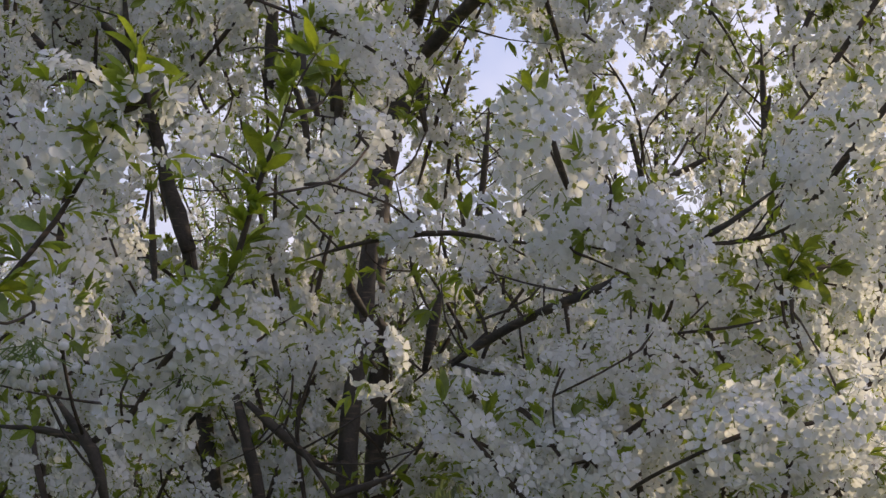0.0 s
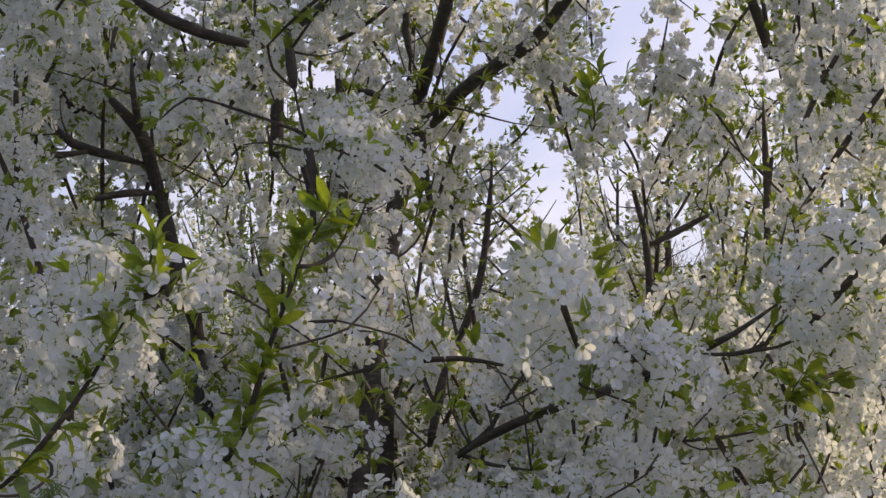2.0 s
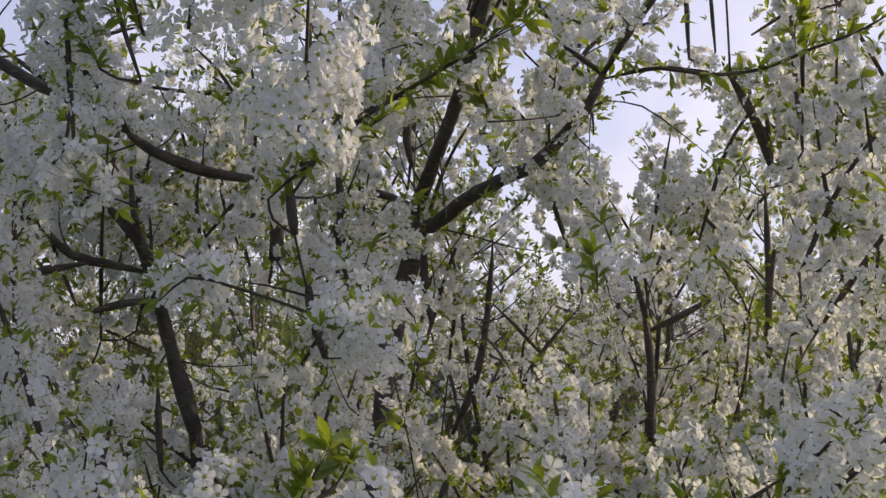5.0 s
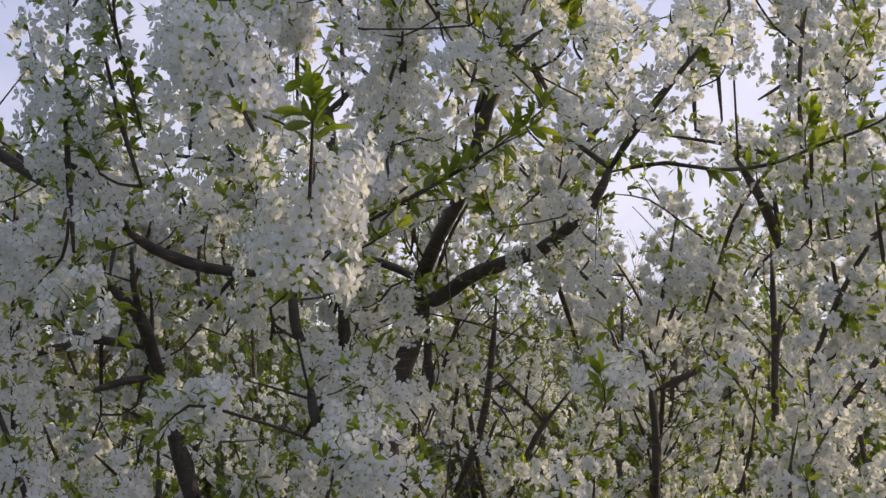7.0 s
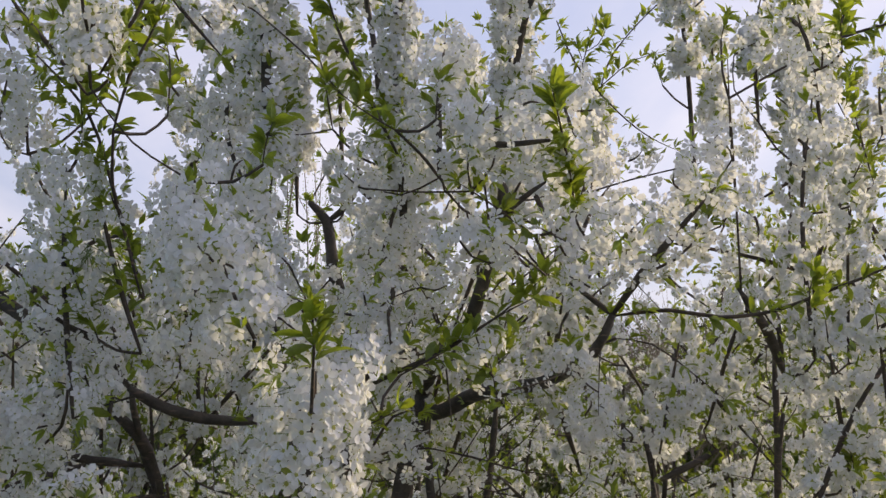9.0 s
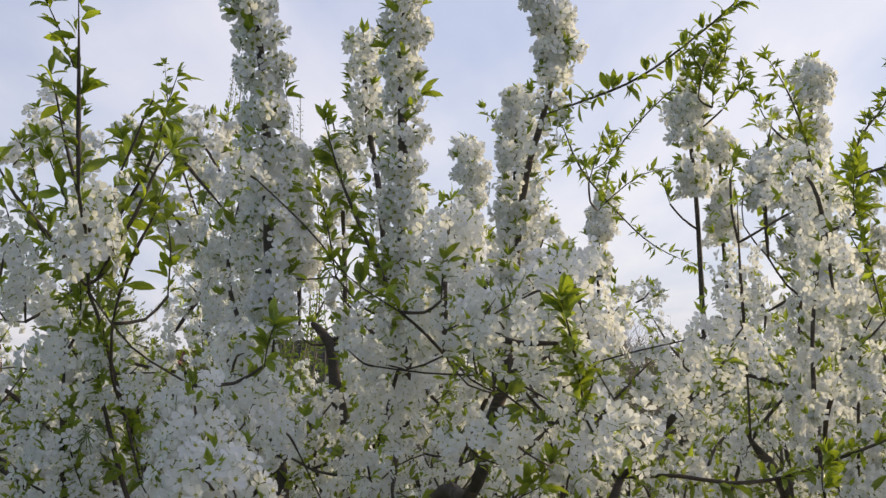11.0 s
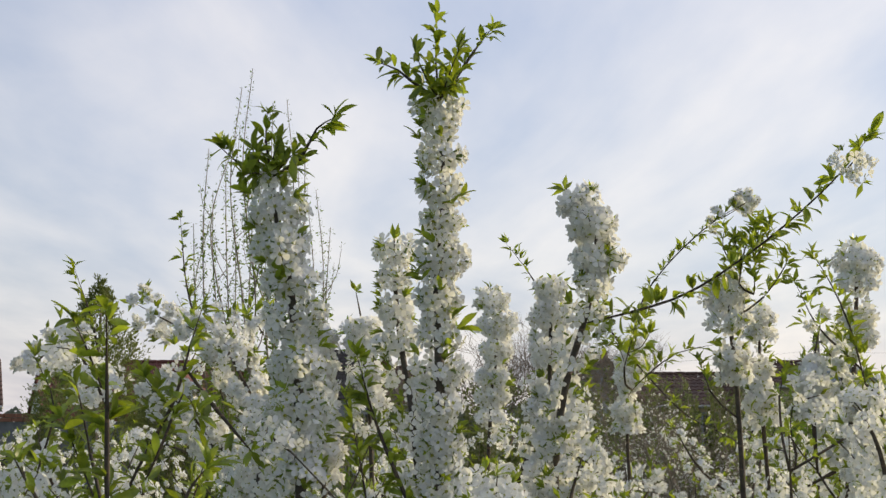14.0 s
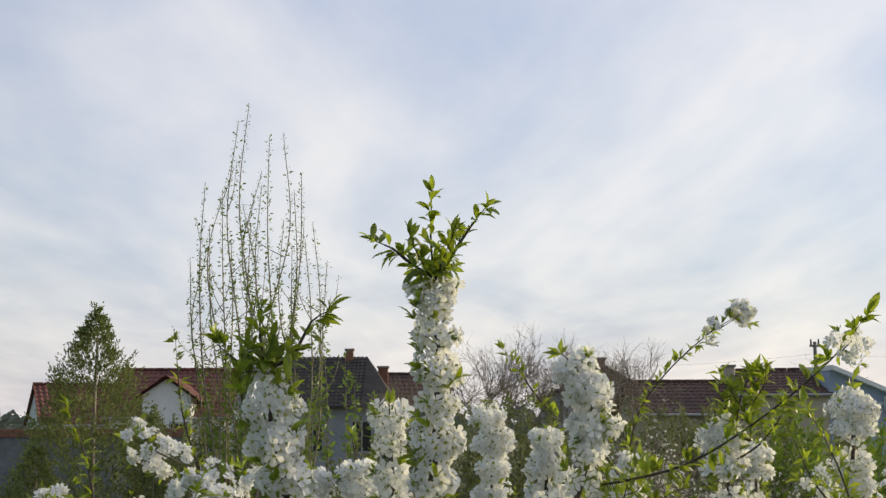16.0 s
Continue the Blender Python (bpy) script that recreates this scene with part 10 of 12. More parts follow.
grow("twig", [(-0.84, 3.69, 0.91), (-0.95, 3.66, 1.06), (-1.08, 3.62, 1.31)], 6, 3, 5.1, 0, 1, 8, BACK_TREES[0], True, density=0.38)
grow("twig", [(0.16, 3.66, 0.48), (0.14, 3.66, 0.80), (0.01, 3.66, 1.02)], 6, 3, 4.3, 0, 1, 8, BACK_TREES[1], True, density=0.38)
grow("twig", [(0.23, 3.42, 1.85), (0.23, 3.54, 1.99), (0.16, 3.64, 2.07)], 6, 3, 4.8, 0, 1, 8, BACK_TREES[1], True, density=0.38)
grow("twig", [(-0.80, 4.96, 1.18), (-1.02, 5.00, 1.24), (-1.19, 5.09, 1.37)], 6, 3, 4.4, 0, 1, 8, BACK_TREES[4], True, density=0.38)
grow("twig", [(-0.48, 3.02, 0.77), (-0.37, 3.20, 1.05), (-0.24, 3.27, 1.24)], 6, 3, 4.3, 0, 1, 8, BACK_TREES[0], True, density=0.38)
grow("twig", [(1.49, 3.81, 0.62), (1.41, 3.77, 0.72), (1.25, 3.73, 0.78)], 6, 3, 4.8, 0, 1, 8, BACK_TREES[2], True, density=0.38)
grow("twig", [(1.67, 5.15, 0.92), (1.58, 5.09, 1.06), (1.49, 5.05, 1.17)], 6, 3, 5.1, 0, 1, 8, BACK_TREES[5], True, density=0.38)
grow("twig", [(0.83, 4.09, 0.73), (1.02, 4.09, 0.91), (1.16, 4.00, 1.05)], 6, 3, 4.3, 0, 1, 8, BACK_TREES[1], True, density=0.38)
grow("twig", [(-1.17, 5.31, 0.46), (-1.39, 5.40, 0.63), (-1.58, 5.52, 0.79)], 6, 3, 5.3, 0, 1, 8, BACK_TREES[4], True, density=0.38)
grow("twig", [(-1.17, 4.70, 0.54), (-1.23, 4.70, 0.73), (-1.34, 4.60, 0.89)], 6, 3, 4.9, 0, 1, 8, BACK_TREES[4], True, density=0.38)
grow("twig", [(-1.46, 4.46, 0.60), (-1.38, 4.60, 0.74), (-1.28, 4.76, 0.85)], 6, 3, 5.2, 0, 1, 8, BACK_TREES[3], True, density=0.38)
grow("twig", [(-1.27, 4.88, 1.00), (-1.30, 4.72, 1.25), (-1.25, 4.62, 1.54)], 6, 3, 4.5, 0, 1, 8, BACK_TREES[4], True, density=0.38)
grow("twig", [(1.27, 4.62, 0.62), (1.16, 4.72, 0.68), (1.12, 4.83, 0.80)], 6, 3, 5.1, 0, 1, 8, BACK_TREES[5], True, density=0.38)
grow("twig", [(-0.35, 4.12, 0.62), (-0.37, 4.12, 0.73), (-0.47, 4.10, 0.91)], 6, 3, 4.9, 0, 1, 8, BACK_TREES[1], True, density=0.38)
grow("twig", [(-0.49, 3.26, 0.36), (-0.55, 3.29, 0.60), (-0.57, 3.17, 0.83)], 6, 3, 4.4, 0, 1, 8, BACK_TREES[0], True, density=0.38)
grow("twig", [(1.48, 4.47, 0.63), (1.67, 4.43, 0.73), (1.89, 4.43, 0.82)], 6, 3, 4.3, 0, 1, 8, BACK_TREES[5], True, density=0.38)
grow("twig", [(-0.35, 3.87, 1.67), (-0.25, 3.93, 1.90), (-0.19, 4.04, 2.16)], 6, 3, 4.8, 0, 1, 8, BACK_TREES[1], True, density=0.38)
grow("twig", [(-0.25, 4.68, 1.90), (-0.30, 4.81, 2.02), (-0.37, 4.85, 2.20)], 6, 3, 4.3, 0, 1, 8, BACK_TREES[4], True, density=0.38)
grow("twig", [(-0.57, 3.80, 0.89), (-0.73, 3.92, 1.06), (-0.95, 3.98, 1.27)], 6, 3, 4.8, 0, 1, 8, BACK_TREES[0], True, density=0.38)
grow("twig", [(-0.39, 5.30, 1.55), (-0.49, 5.21, 1.74), (-0.63, 5.11, 1.96)], 6, 3, 4.9, 0, 1, 8, BACK_TREES[4], True, density=0.38)
grow("twig", [(1.44, 4.32, 1.05), (1.56, 4.35, 1.04), (1.71, 4.30, 1.12)], 6, 3, 5.1, 0, 1, 8, BACK_TREES[5], True, density=0.38)
grow("twig", [(-0.25, 3.77, 1.70), (-0.14, 3.70, 1.88), (-0.04, 3.57, 2.08)], 6, 3, 4.6, 0, 1, 8, BACK_TREES[1], True, density=0.38)
grow("twig", [(0.77, 3.34, 0.36), (0.83, 3.36, 0.54), (0.85, 3.29, 0.70)], 6, 3, 4.7, 0, 1, 8, BACK_TREES[1], True, density=0.38)
grow("twig", [(-1.16, 5.53, 0.73), (-1.24, 5.50, 1.01), (-1.18, 5.45, 1.28)], 6, 3, 5.0, 0, 1, 8, BACK_TREES[4], True, density=0.38)
grow("twig", [(-1.19, 3.89, 0.35), (-0.99, 3.94, 0.48), (-0.80, 3.98, 0.58)], 6, 3, 5.3, 0, 1, 8, BACK_TREES[0], True, density=0.38)
grow("twig", [(0.11, 3.16, 1.04), (0.23, 3.15, 1.11), (0.44, 3.15, 1.20)], 6, 3, 4.8, 0, 1, 8, BACK_TREES[1], True, density=0.38)
grow("twig", [(0.49, 5.56, 1.01), (0.32, 5.57, 1.12), (0.27, 5.57, 1.22)], 6, 3, 5.3, 0, 1, 8, BACK_TREES[5], True, density=0.38)
grow("twig", [(0.65, 3.60, 0.72), (0.52, 3.69, 0.95), (0.49, 3.81, 1.16)], 6, 3, 4.6, 0, 1, 8, BACK_TREES[1], True, density=0.38)
grow("twig", [(-0.74, 3.10, 0.44), (-0.66, 3.15, 0.68), (-0.65, 3.21, 0.89)], 6, 3, 4.3, 0, 1, 8, BACK_TREES[0], True, density=0.38)
grow("twig", [(-0.42, 3.61, 1.03), (-0.44, 3.78, 1.05), (-0.50, 3.87, 1.15)], 6, 3, 4.4, 0, 1, 8, BACK_TREES[0], True, density=0.38)
grow("twig", [(-1.51, 5.40, 0.75), (-1.39, 5.24, 0.93), (-1.27, 5.11, 1.04)], 6, 3, 4.4, 0, 1, 8, BACK_TREES[3], True, density=0.38)
grow("twig", [(0.29, 5.43, 0.95), (0.45, 5.43, 1.07), (0.60, 5.50, 1.19)], 6, 3, 5.1, 0, 1, 8, BACK_TREES[4], True, density=0.38)
grow("twig", [(-0.15, 4.68, 1.25), (-0.23, 4.55, 1.55), (-0.34, 4.41, 1.76)], 6, 3, 5.3, 0, 1, 8, BACK_TREES[4], True, density=0.38)
grow("twig", [(-0.93, 5.55, 0.35), (-0.85, 5.55, 0.46), (-0.76, 5.61, 0.70)], 6, 3, 4.8, 0, 1, 8, BACK_TREES[4], True, density=0.38)
grow("twig", [(0.55, 4.18, 0.89), (0.74, 4.35, 0.99), (0.94, 4.46, 1.03)], 6, 3, 5.3, 0, 1, 8, BACK_TREES[1], True, density=0.38)
grow("twig", [(-0.87, 5.25, 1.02), (-0.92, 5.23, 1.17), (-0.91, 5.19, 1.36)], 6, 3, 4.8, 0, 1, 8, BACK_TREES[4], True, density=0.38)
grow("twig", [(0.78, 3.68, 1.58), (0.61, 3.77, 1.61), (0.51, 3.83, 1.70)], 6, 3, 4.5, 0, 1, 8, BACK_TREES[1], True, density=0.38)
grow("twig", [(1.42, 4.44, 0.53), (1.36, 4.52, 0.69), (1.33, 4.60, 0.85)], 6, 3, 4.8, 0, 1, 8, BACK_TREES[5], True, density=0.38)
grow("twig", [(1.88, 5.09, 1.71), (1.98, 5.00, 1.87), (2.12, 4.86, 2.03)], 6, 3, 5.3, 0, 1, 8, BACK_TREES[6], True, density=0.38)
grow("twig", [(-0.68, 4.19, 1.31), (-0.76, 4.12, 1.51), (-0.71, 4.00, 1.67)], 6, 3, 4.5, 0, 1, 8, BACK_TREES[0], True, density=0.38)
grow("twig", [(1.71, 4.80, 1.41), (1.66, 4.55, 1.56), (1.64, 4.34, 1.75)], 6, 3, 4.5, 0, 1, 8, BACK_TREES[5], True, density=0.38)
grow("twig", [(-0.49, 5.27, 0.87), (-0.47, 5.34, 1.18), (-0.49, 5.35, 1.42)], 6, 3, 4.8, 0, 1, 8, BACK_TREES[4], True, density=0.38)
grow("twig", [(1.22, 4.09, 1.20), (1.07, 4.18, 1.31), (1.00, 4.22, 1.38)], 6, 3, 4.7, 0, 1, 8, BACK_TREES[2], True, density=0.38)
grow("twig", [(0.74, 5.49, 1.07), (0.55, 5.67, 1.27), (0.39, 5.71, 1.47)], 6, 3, 4.4, 0, 1, 8, BACK_TREES[5], True, density=0.38)
grow("twig", [(-1.28, 4.97, 0.85), (-1.39, 4.92, 1.05), (-1.52, 4.98, 1.18)], 6, 3, 4.8, 0, 1, 8, BACK_TREES[4], True, density=0.38)
grow("twig", [(-0.81, 4.26, 0.59), (-0.82, 4.45, 0.77), (-0.87, 4.68, 0.91)], 6, 3, 5.1, 0, 1, 8, BACK_TREES[4], True, density=0.38)
grow("twig", [(-1.18, 4.29, 0.79), (-1.06, 4.14, 0.87), (-0.86, 3.93, 0.95)], 6, 3, 5.1, 0, 1, 8, BACK_TREES[0], True, density=0.38)
grow("twig", [(-1.21, 3.75, 0.85), (-1.17, 3.98, 0.97), (-1.14, 4.27, 1.12)], 6, 3, 5.1, 0, 1, 8, BACK_TREES[0], True, density=0.38)
grow("twig", [(0.58, 4.58, 0.68), (0.70, 4.82, 0.84), (0.74, 5.07, 0.97)], 6, 3, 4.4, 0, 1, 8, BACK_TREES[1], True, density=0.38)
grow("twig", [(-0.56, 4.71, 1.04), (-0.44, 4.74, 1.13), (-0.24, 4.74, 1.17)], 6, 3, 5.2, 0, 1, 8, BACK_TREES[4], True, density=0.38)
grow("twig", [(1.68, 4.73, 1.80), (1.66, 4.79, 1.99), (1.53, 4.91, 2.23)], 6, 3, 4.9, 0, 1, 8, BACK_TREES[5], True, density=0.38)
grow("twig", [(1.56, 4.78, 1.21), (1.62, 4.97, 1.40), (1.67, 5.20, 1.63)], 6, 3, 4.9, 0, 1, 8, BACK_TREES[5], True, density=0.38)
grow("twig", [(-0.10, 5.44, 0.47), (-0.23, 5.45, 0.55), (-0.34, 5.44, 0.65)], 6, 3, 4.7, 0, 1, 8, BACK_TREES[4], True, density=0.38)
grow("twig", [(-0.61, 5.47, 0.41), (-0.65, 5.36, 0.63), (-0.70, 5.27, 0.83)], 6, 3, 4.9, 0, 1, 8, BACK_TREES[4], True, density=0.38)
grow("twig", [(-1.19, 3.51, 0.52), (-1.35, 3.60, 0.73), (-1.48, 3.67, 0.98)], 6, 3, 4.3, 0, 1, 8, BACK_TREES[0], True, density=0.38)
grow("twig", [(0.43, 3.69, 0.95), (0.60, 3.66, 1.09), (0.74, 3.61, 1.27)], 6, 3, 5.0, 0, 1, 8, BACK_TREES[1], True, density=0.38)
grow("twig", [(0.70, 3.34, 1.47), (0.80, 3.40, 1.60), (0.89, 3.40, 1.75)], 6, 3, 5.0, 0, 1, 8, BACK_TREES[1], True, density=0.38)
grow("twig", [(0.18, 5.14, 0.81), (0.17, 5.07, 1.06), (0.10, 4.99, 1.27)], 6, 3, 4.8, 0, 1, 8, BACK_TREES[4], True, density=0.38)
grow("twig", [(-0.53, 3.50, 1.43), (-0.50, 3.38, 1.58), (-0.54, 3.32, 1.82)], 6, 3, 5.2, 0, 1, 8, BACK_TREES[0], True, density=0.38)
grow("twig", [(-0.68, 3.03, 0.34), (-0.59, 3.18, 0.57), (-0.52, 3.32, 0.82)], 6, 3, 5.2, 0, 1, 8, BACK_TREES[0], True, density=0.38)
grow("twig", [(1.46, 4.92, 0.68), (1.26, 4.82, 0.85), (1.12, 4.68, 1.13)], 6, 3, 5.2, 0, 1, 8, BACK_TREES[5], True, density=0.38)
grow("twig", [(-1.59, 4.15, 0.91), (-1.54, 4.01, 1.05), (-1.60, 3.86, 1.16)], 6, 3, 5.2, 0, 1, 8, BACK_TREES[3], True, density=0.38)
grow("twig", [(0.68, 4.84, 1.31), (0.51, 4.76, 1.42), (0.28, 4.63, 1.46)], 6, 3, 5.1, 0, 1, 8, BACK_TREES[5], True, density=0.38)
grow("twig", [(-0.40, 4.09, 1.32), (-0.48, 4.10, 1.52), (-0.54, 4.14, 1.64)], 6, 3, 4.8, 0, 1, 8, BACK_TREES[1], True, density=0.38)
grow("twig", [(-1.00, 4.33, 0.67), (-0.98, 4.46, 0.77), (-0.99, 4.60, 0.80)], 6, 3, 4.6, 0, 1, 8, BACK_TREES[0], True, density=0.38)
grow("twig", [(0.16, 4.85, 0.92), (0.25, 4.74, 1.03), (0.40, 4.60, 1.22)], 6, 3, 5.0, 0, 1, 8, BACK_TREES[4], True, density=0.38)
grow("twig", [(-1.46, 5.30, 0.66), (-1.44, 5.32, 0.85), (-1.44, 5.29, 1.12)], 6, 3, 5.4, 0, 1, 8, BACK_TREES[3], True, density=0.38)
grow("twig", [(0.58, 5.55, 1.17), (0.51, 5.52, 1.31), (0.35, 5.58, 1.43)], 6, 3, 5.1, 0, 1, 8, BACK_TREES[5], True, density=0.38)
grow("twig", [(-1.32, 3.46, 2.06), (-1.45, 3.56, 2.07), (-1.61, 3.62, 2.17)], 6, 3, 4.6, 0, 1, 8, BACK_TREES[0], True, density=0.38)
grow("twig", [(1.30, 3.48, 1.79), (1.11, 3.63, 2.08), (1.12, 3.67, 2.22)], 6, 3, 5.4, 0, 1, 8, BACK_TREES[2], True, density=0.38)
grow("twig", [(-0.40, 4.53, 1.40), (-0.38, 4.59, 1.70), (-0.34, 4.60, 1.88)], 6, 3, 4.5, 0, 1, 8, BACK_TREES[4], True, density=0.38)
grow("twig", [(1.12, 4.88, 0.77), (1.12, 4.99, 0.99), (1.06, 5.02, 1.31)], 6, 3, 5.1, 0, 1, 8, BACK_TREES[5], True, density=0.38)
grow("twig", [(-0.03, 4.56, 0.55), (-0.16, 4.61, 0.67), (-0.30, 4.65, 0.80)], 6, 3, 5.4, 0, 1, 8, BACK_TREES[4], True, density=0.38)
grow("twig", [(-0.17, 4.54, 0.37), (-0.08, 4.51, 0.59), (-0.02, 4.54, 0.84)], 6, 3, 4.9, 0, 1, 8, BACK_TREES[4], True, density=0.38)
grow("twig", [(-0.19, 5.04, 0.82), (-0.15, 5.12, 1.00), (-0.09, 5.22, 1.11)], 6, 3, 4.8, 0, 1, 8, BACK_TREES[4], True, density=0.38)
grow("twig", [(-0.29, 5.22, 1.33), (-0.48, 5.17, 1.45), (-0.72, 5.09, 1.58)], 6, 3, 4.4, 0, 1, 8, BACK_TREES[4], True, density=0.38)
grow("twig", [(-0.14, 3.01, 0.54), (-0.13, 3.07, 0.76), (-0.14, 3.13, 1.04)], 6, 3, 5.2, 0, 1, 8, BACK_TREES[1], True, density=0.38)
grow("twig", [(0.84, 5.28, 0.95), (0.63, 5.33, 1.21), (0.49, 5.37, 1.40)], 6, 3, 5.1, 0, 1, 8, BACK_TREES[5], True, density=0.38)
grow("twig", [(-0.59, 3.65, 1.50), (-0.61, 3.55, 1.65), (-0.55, 3.46, 1.87)], 6, 3, 5.0, 0, 1, 8, BACK_TREES[0], True, density=0.38)
grow("twig", [(-0.40, 3.54, 1.01), (-0.38, 3.61, 1.20), (-0.36, 3.64, 1.41)], 6, 3, 4.3, 0, 1, 8, BACK_TREES[0], True, density=0.38)
grow("twig", [(-1.20, 5.39, 1.14), (-1.17, 5.23, 1.33), (-1.16, 5.16, 1.43)], 6, 3, 5.5, 0, 1, 8, BACK_TREES[4], True, density=0.38)
grow("twig", [(-0.07, 4.24, 0.69), (-0.04, 4.26, 0.92), (0.08, 4.27, 1.28)], 6, 3, 5.0, 0, 1, 8, BACK_TREES[1], True, density=0.38)
grow("twig", [(-1.08, 4.19, 1.86), (-1.14, 4.06, 2.02), (-1.19, 3.97, 2.09)], 6, 3, 5.0, 0, 1, 8, BACK_TREES[0], True, density=0.38)
grow("twig", [(0.10, 5.30, 1.27), (0.07, 5.33, 1.49), (-0.02, 5.37, 1.69)], 6, 3, 5.2, 0, 1, 8, BACK_TREES[4], True, density=0.38)
grow("twig", [(2.08, 5.38, 0.98), (2.05, 5.35, 1.13), (2.08, 5.41, 1.39)], 6, 3, 4.8, 0, 1, 8, BACK_TREES[6], True, density=0.38)
grow("twig", [(1.83, 5.51, 0.55), (1.89, 5.51, 0.82), (2.00, 5.46, 1.11)], 6, 3, 4.8, 0, 1, 8, BACK_TREES[5], True, density=0.38)
grow("twig", [(-0.95, 3.69, 0.89), (-1.00, 3.65, 1.09), (-1.00, 3.72, 1.21)], 6, 3, 4.3, 0, 1, 8, BACK_TREES[0], True, density=0.38)
grow("twig", [(1.65, 5.53, 1.82), (1.64, 5.45, 1.97), (1.62, 5.41, 2.13)], 6, 3, 5.4, 0, 1, 8, BACK_TREES[5], True, density=0.38)
grow("twig", [(-0.33, 4.35, 1.12), (-0.32, 4.33, 1.34), (-0.42, 4.27, 1.52)], 6, 3, 5.5, 0, 1, 8, BACK_TREES[4], True, density=0.38)
grow("twig", [(0.68, 4.80, 1.41), (0.67, 4.72, 1.55), (0.55, 4.58, 1.74)], 6, 3, 4.3, 0, 1, 8, BACK_TREES[5], True, density=0.38)
grow("twig", [(0.72, 4.11, 0.69), (0.80, 4.20, 0.87), (0.74, 4.26, 1.07)], 6, 3, 4.3, 0, 1, 8, BACK_TREES[1], True, density=0.38)
grow("twig", [(1.71, 5.53, 1.22), (1.61, 5.56, 1.42), (1.57, 5.66, 1.66)], 6, 3, 5.4, 0, 1, 8, BACK_TREES[5], True, density=0.38)
grow("twig", [(1.78, 4.93, 1.79), (1.75, 4.97, 2.04), (1.77, 5.11, 2.25)], 6, 3, 5.4, 0, 1, 8, BACK_TREES[5], True, density=0.38)
grow("twig", [(-0.30, 4.07, 0.93), (-0.28, 3.95, 1.11), (-0.29, 3.78, 1.32)], 6, 3, 4.4, 0, 1, 8, BACK_TREES[1], True, density=0.38)
grow("twig", [(1.11, 5.53, 0.78), (1.10, 5.54, 0.87), (1.19, 5.51, 1.10)], 6, 3, 5.2, 0, 1, 8, BACK_TREES[5], True, density=0.38)
grow("twig", [(1.63, 4.36, 1.88), (1.47, 4.34, 2.10), (1.24, 4.21, 2.19)], 6, 3, 4.2, 0, 1, 8, BACK_TREES[6], True, density=0.38)
grow("twig", [(-0.77, 5.42, 0.31), (-0.63, 5.35, 0.55), (-0.41, 5.23, 0.70)], 6, 3, 4.9, 0, 1, 8, BACK_TREES[4], True, density=0.38)
grow("twig", [(-0.08, 4.51, 0.46), (-0.16, 4.45, 0.65), (-0.27, 4.39, 0.91)], 6, 3, 5.0, 0, 1, 8, BACK_TREES[4], True, density=0.38)
grow("twig", [(1.87, 5.17, 0.33), (1.86, 5.21, 0.51), (1.82, 5.18, 0.69)], 6, 3, 4.6, 0, 1, 8, BACK_TREES[5], True, density=0.38)
grow("twig", [(-0.32, 3.86, 1.49), (-0.20, 3.95, 1.60), (-0.25, 3.96, 1.77)], 6, 3, 4.8, 0, 1, 8, BACK_TREES[1], True, density=0.38)
grow("twig", [(-0.78, 3.07, 1.51), (-0.65, 3.12, 1.63), (-0.58, 3.14, 1.81)], 6, 3, 5.1, 0, 1, 8, BACK_TREES[0], True, density=0.38)
grow("twig", [(-0.66, 3.49, 1.85), (-0.63, 3.44, 1.90), (-0.57, 3.32, 2.01)], 6, 3, 4.3, 0, 1, 8, BACK_TREES[0], True, density=0.38)
grow("twig", [(-1.14, 3.72, 1.81), (-1.09, 3.69, 1.94), (-1.03, 3.76, 2.12)], 6, 3, 4.8, 0, 1, 8, BACK_TREES[0], True, density=0.38)
grow("twig", [(-1.07, 3.23, 1.73), (-0.93, 3.15, 1.82), (-0.79, 3.01, 1.92)], 6, 3, 4.3, 0, 1, 8, BACK_TREES[0], True, density=0.38)
grow("twig", [(-0.54, 3.32, 1.95), (-0.72, 3.41, 2.11), (-0.80, 3.45, 2.19)], 6, 3, 5.0, 0, 1, 8, BACK_TREES[0], True, density=0.38)
grow("twig", [(-1.28, 3.64, 1.74), (-1.16, 3.73, 1.84), (-1.05, 3.75, 1.91)], 6, 3, 4.9, 0, 1, 8, BACK_TREES[0], True, density=0.38)
grow("twig", [(-0.91, 3.23, 1.82), (-1.11, 3.13, 1.90), (-1.20, 3.07, 1.90)], 6, 3, 5.0, 0, 1, 8, BACK_TREES[0], True, density=0.38)
grow("twig", [(-0.83, 3.57, 1.56), (-0.92, 3.51, 1.75), (-0.90, 3.45, 1.93)], 6, 3, 4.4, 0, 1, 8, BACK_TREES[0], True, density=0.38)
grow("twig", [(-1.25, 3.52, 1.67), (-1.17, 3.55, 1.84), (-1.11, 3.57, 2.07)], 6, 3, 4.9, 0, 1, 8, BACK_TREES[0], True, density=0.38)
grow("twig", [(-0.84, 3.17, 1.69), (-1.02, 3.23, 1.80), (-1.14, 3.20, 1.90)], 6, 3, 5.1, 0, 1, 8, BACK_TREES[0], True, density=0.38)
grow("twig", [(-0.75, 3.51, 1.59), (-0.98, 3.52, 1.68), (-1.09, 3.49, 1.91)], 6, 3, 5.2, 0, 1, 8, BACK_TREES[0], True, density=0.38)
grow("twig", [(-0.71, 3.24, 1.81), (-0.58, 3.21, 1.84), (-0.54, 3.20, 1.99)], 6, 3, 4.8, 0, 1, 8, BACK_TREES[0], True, density=0.38)
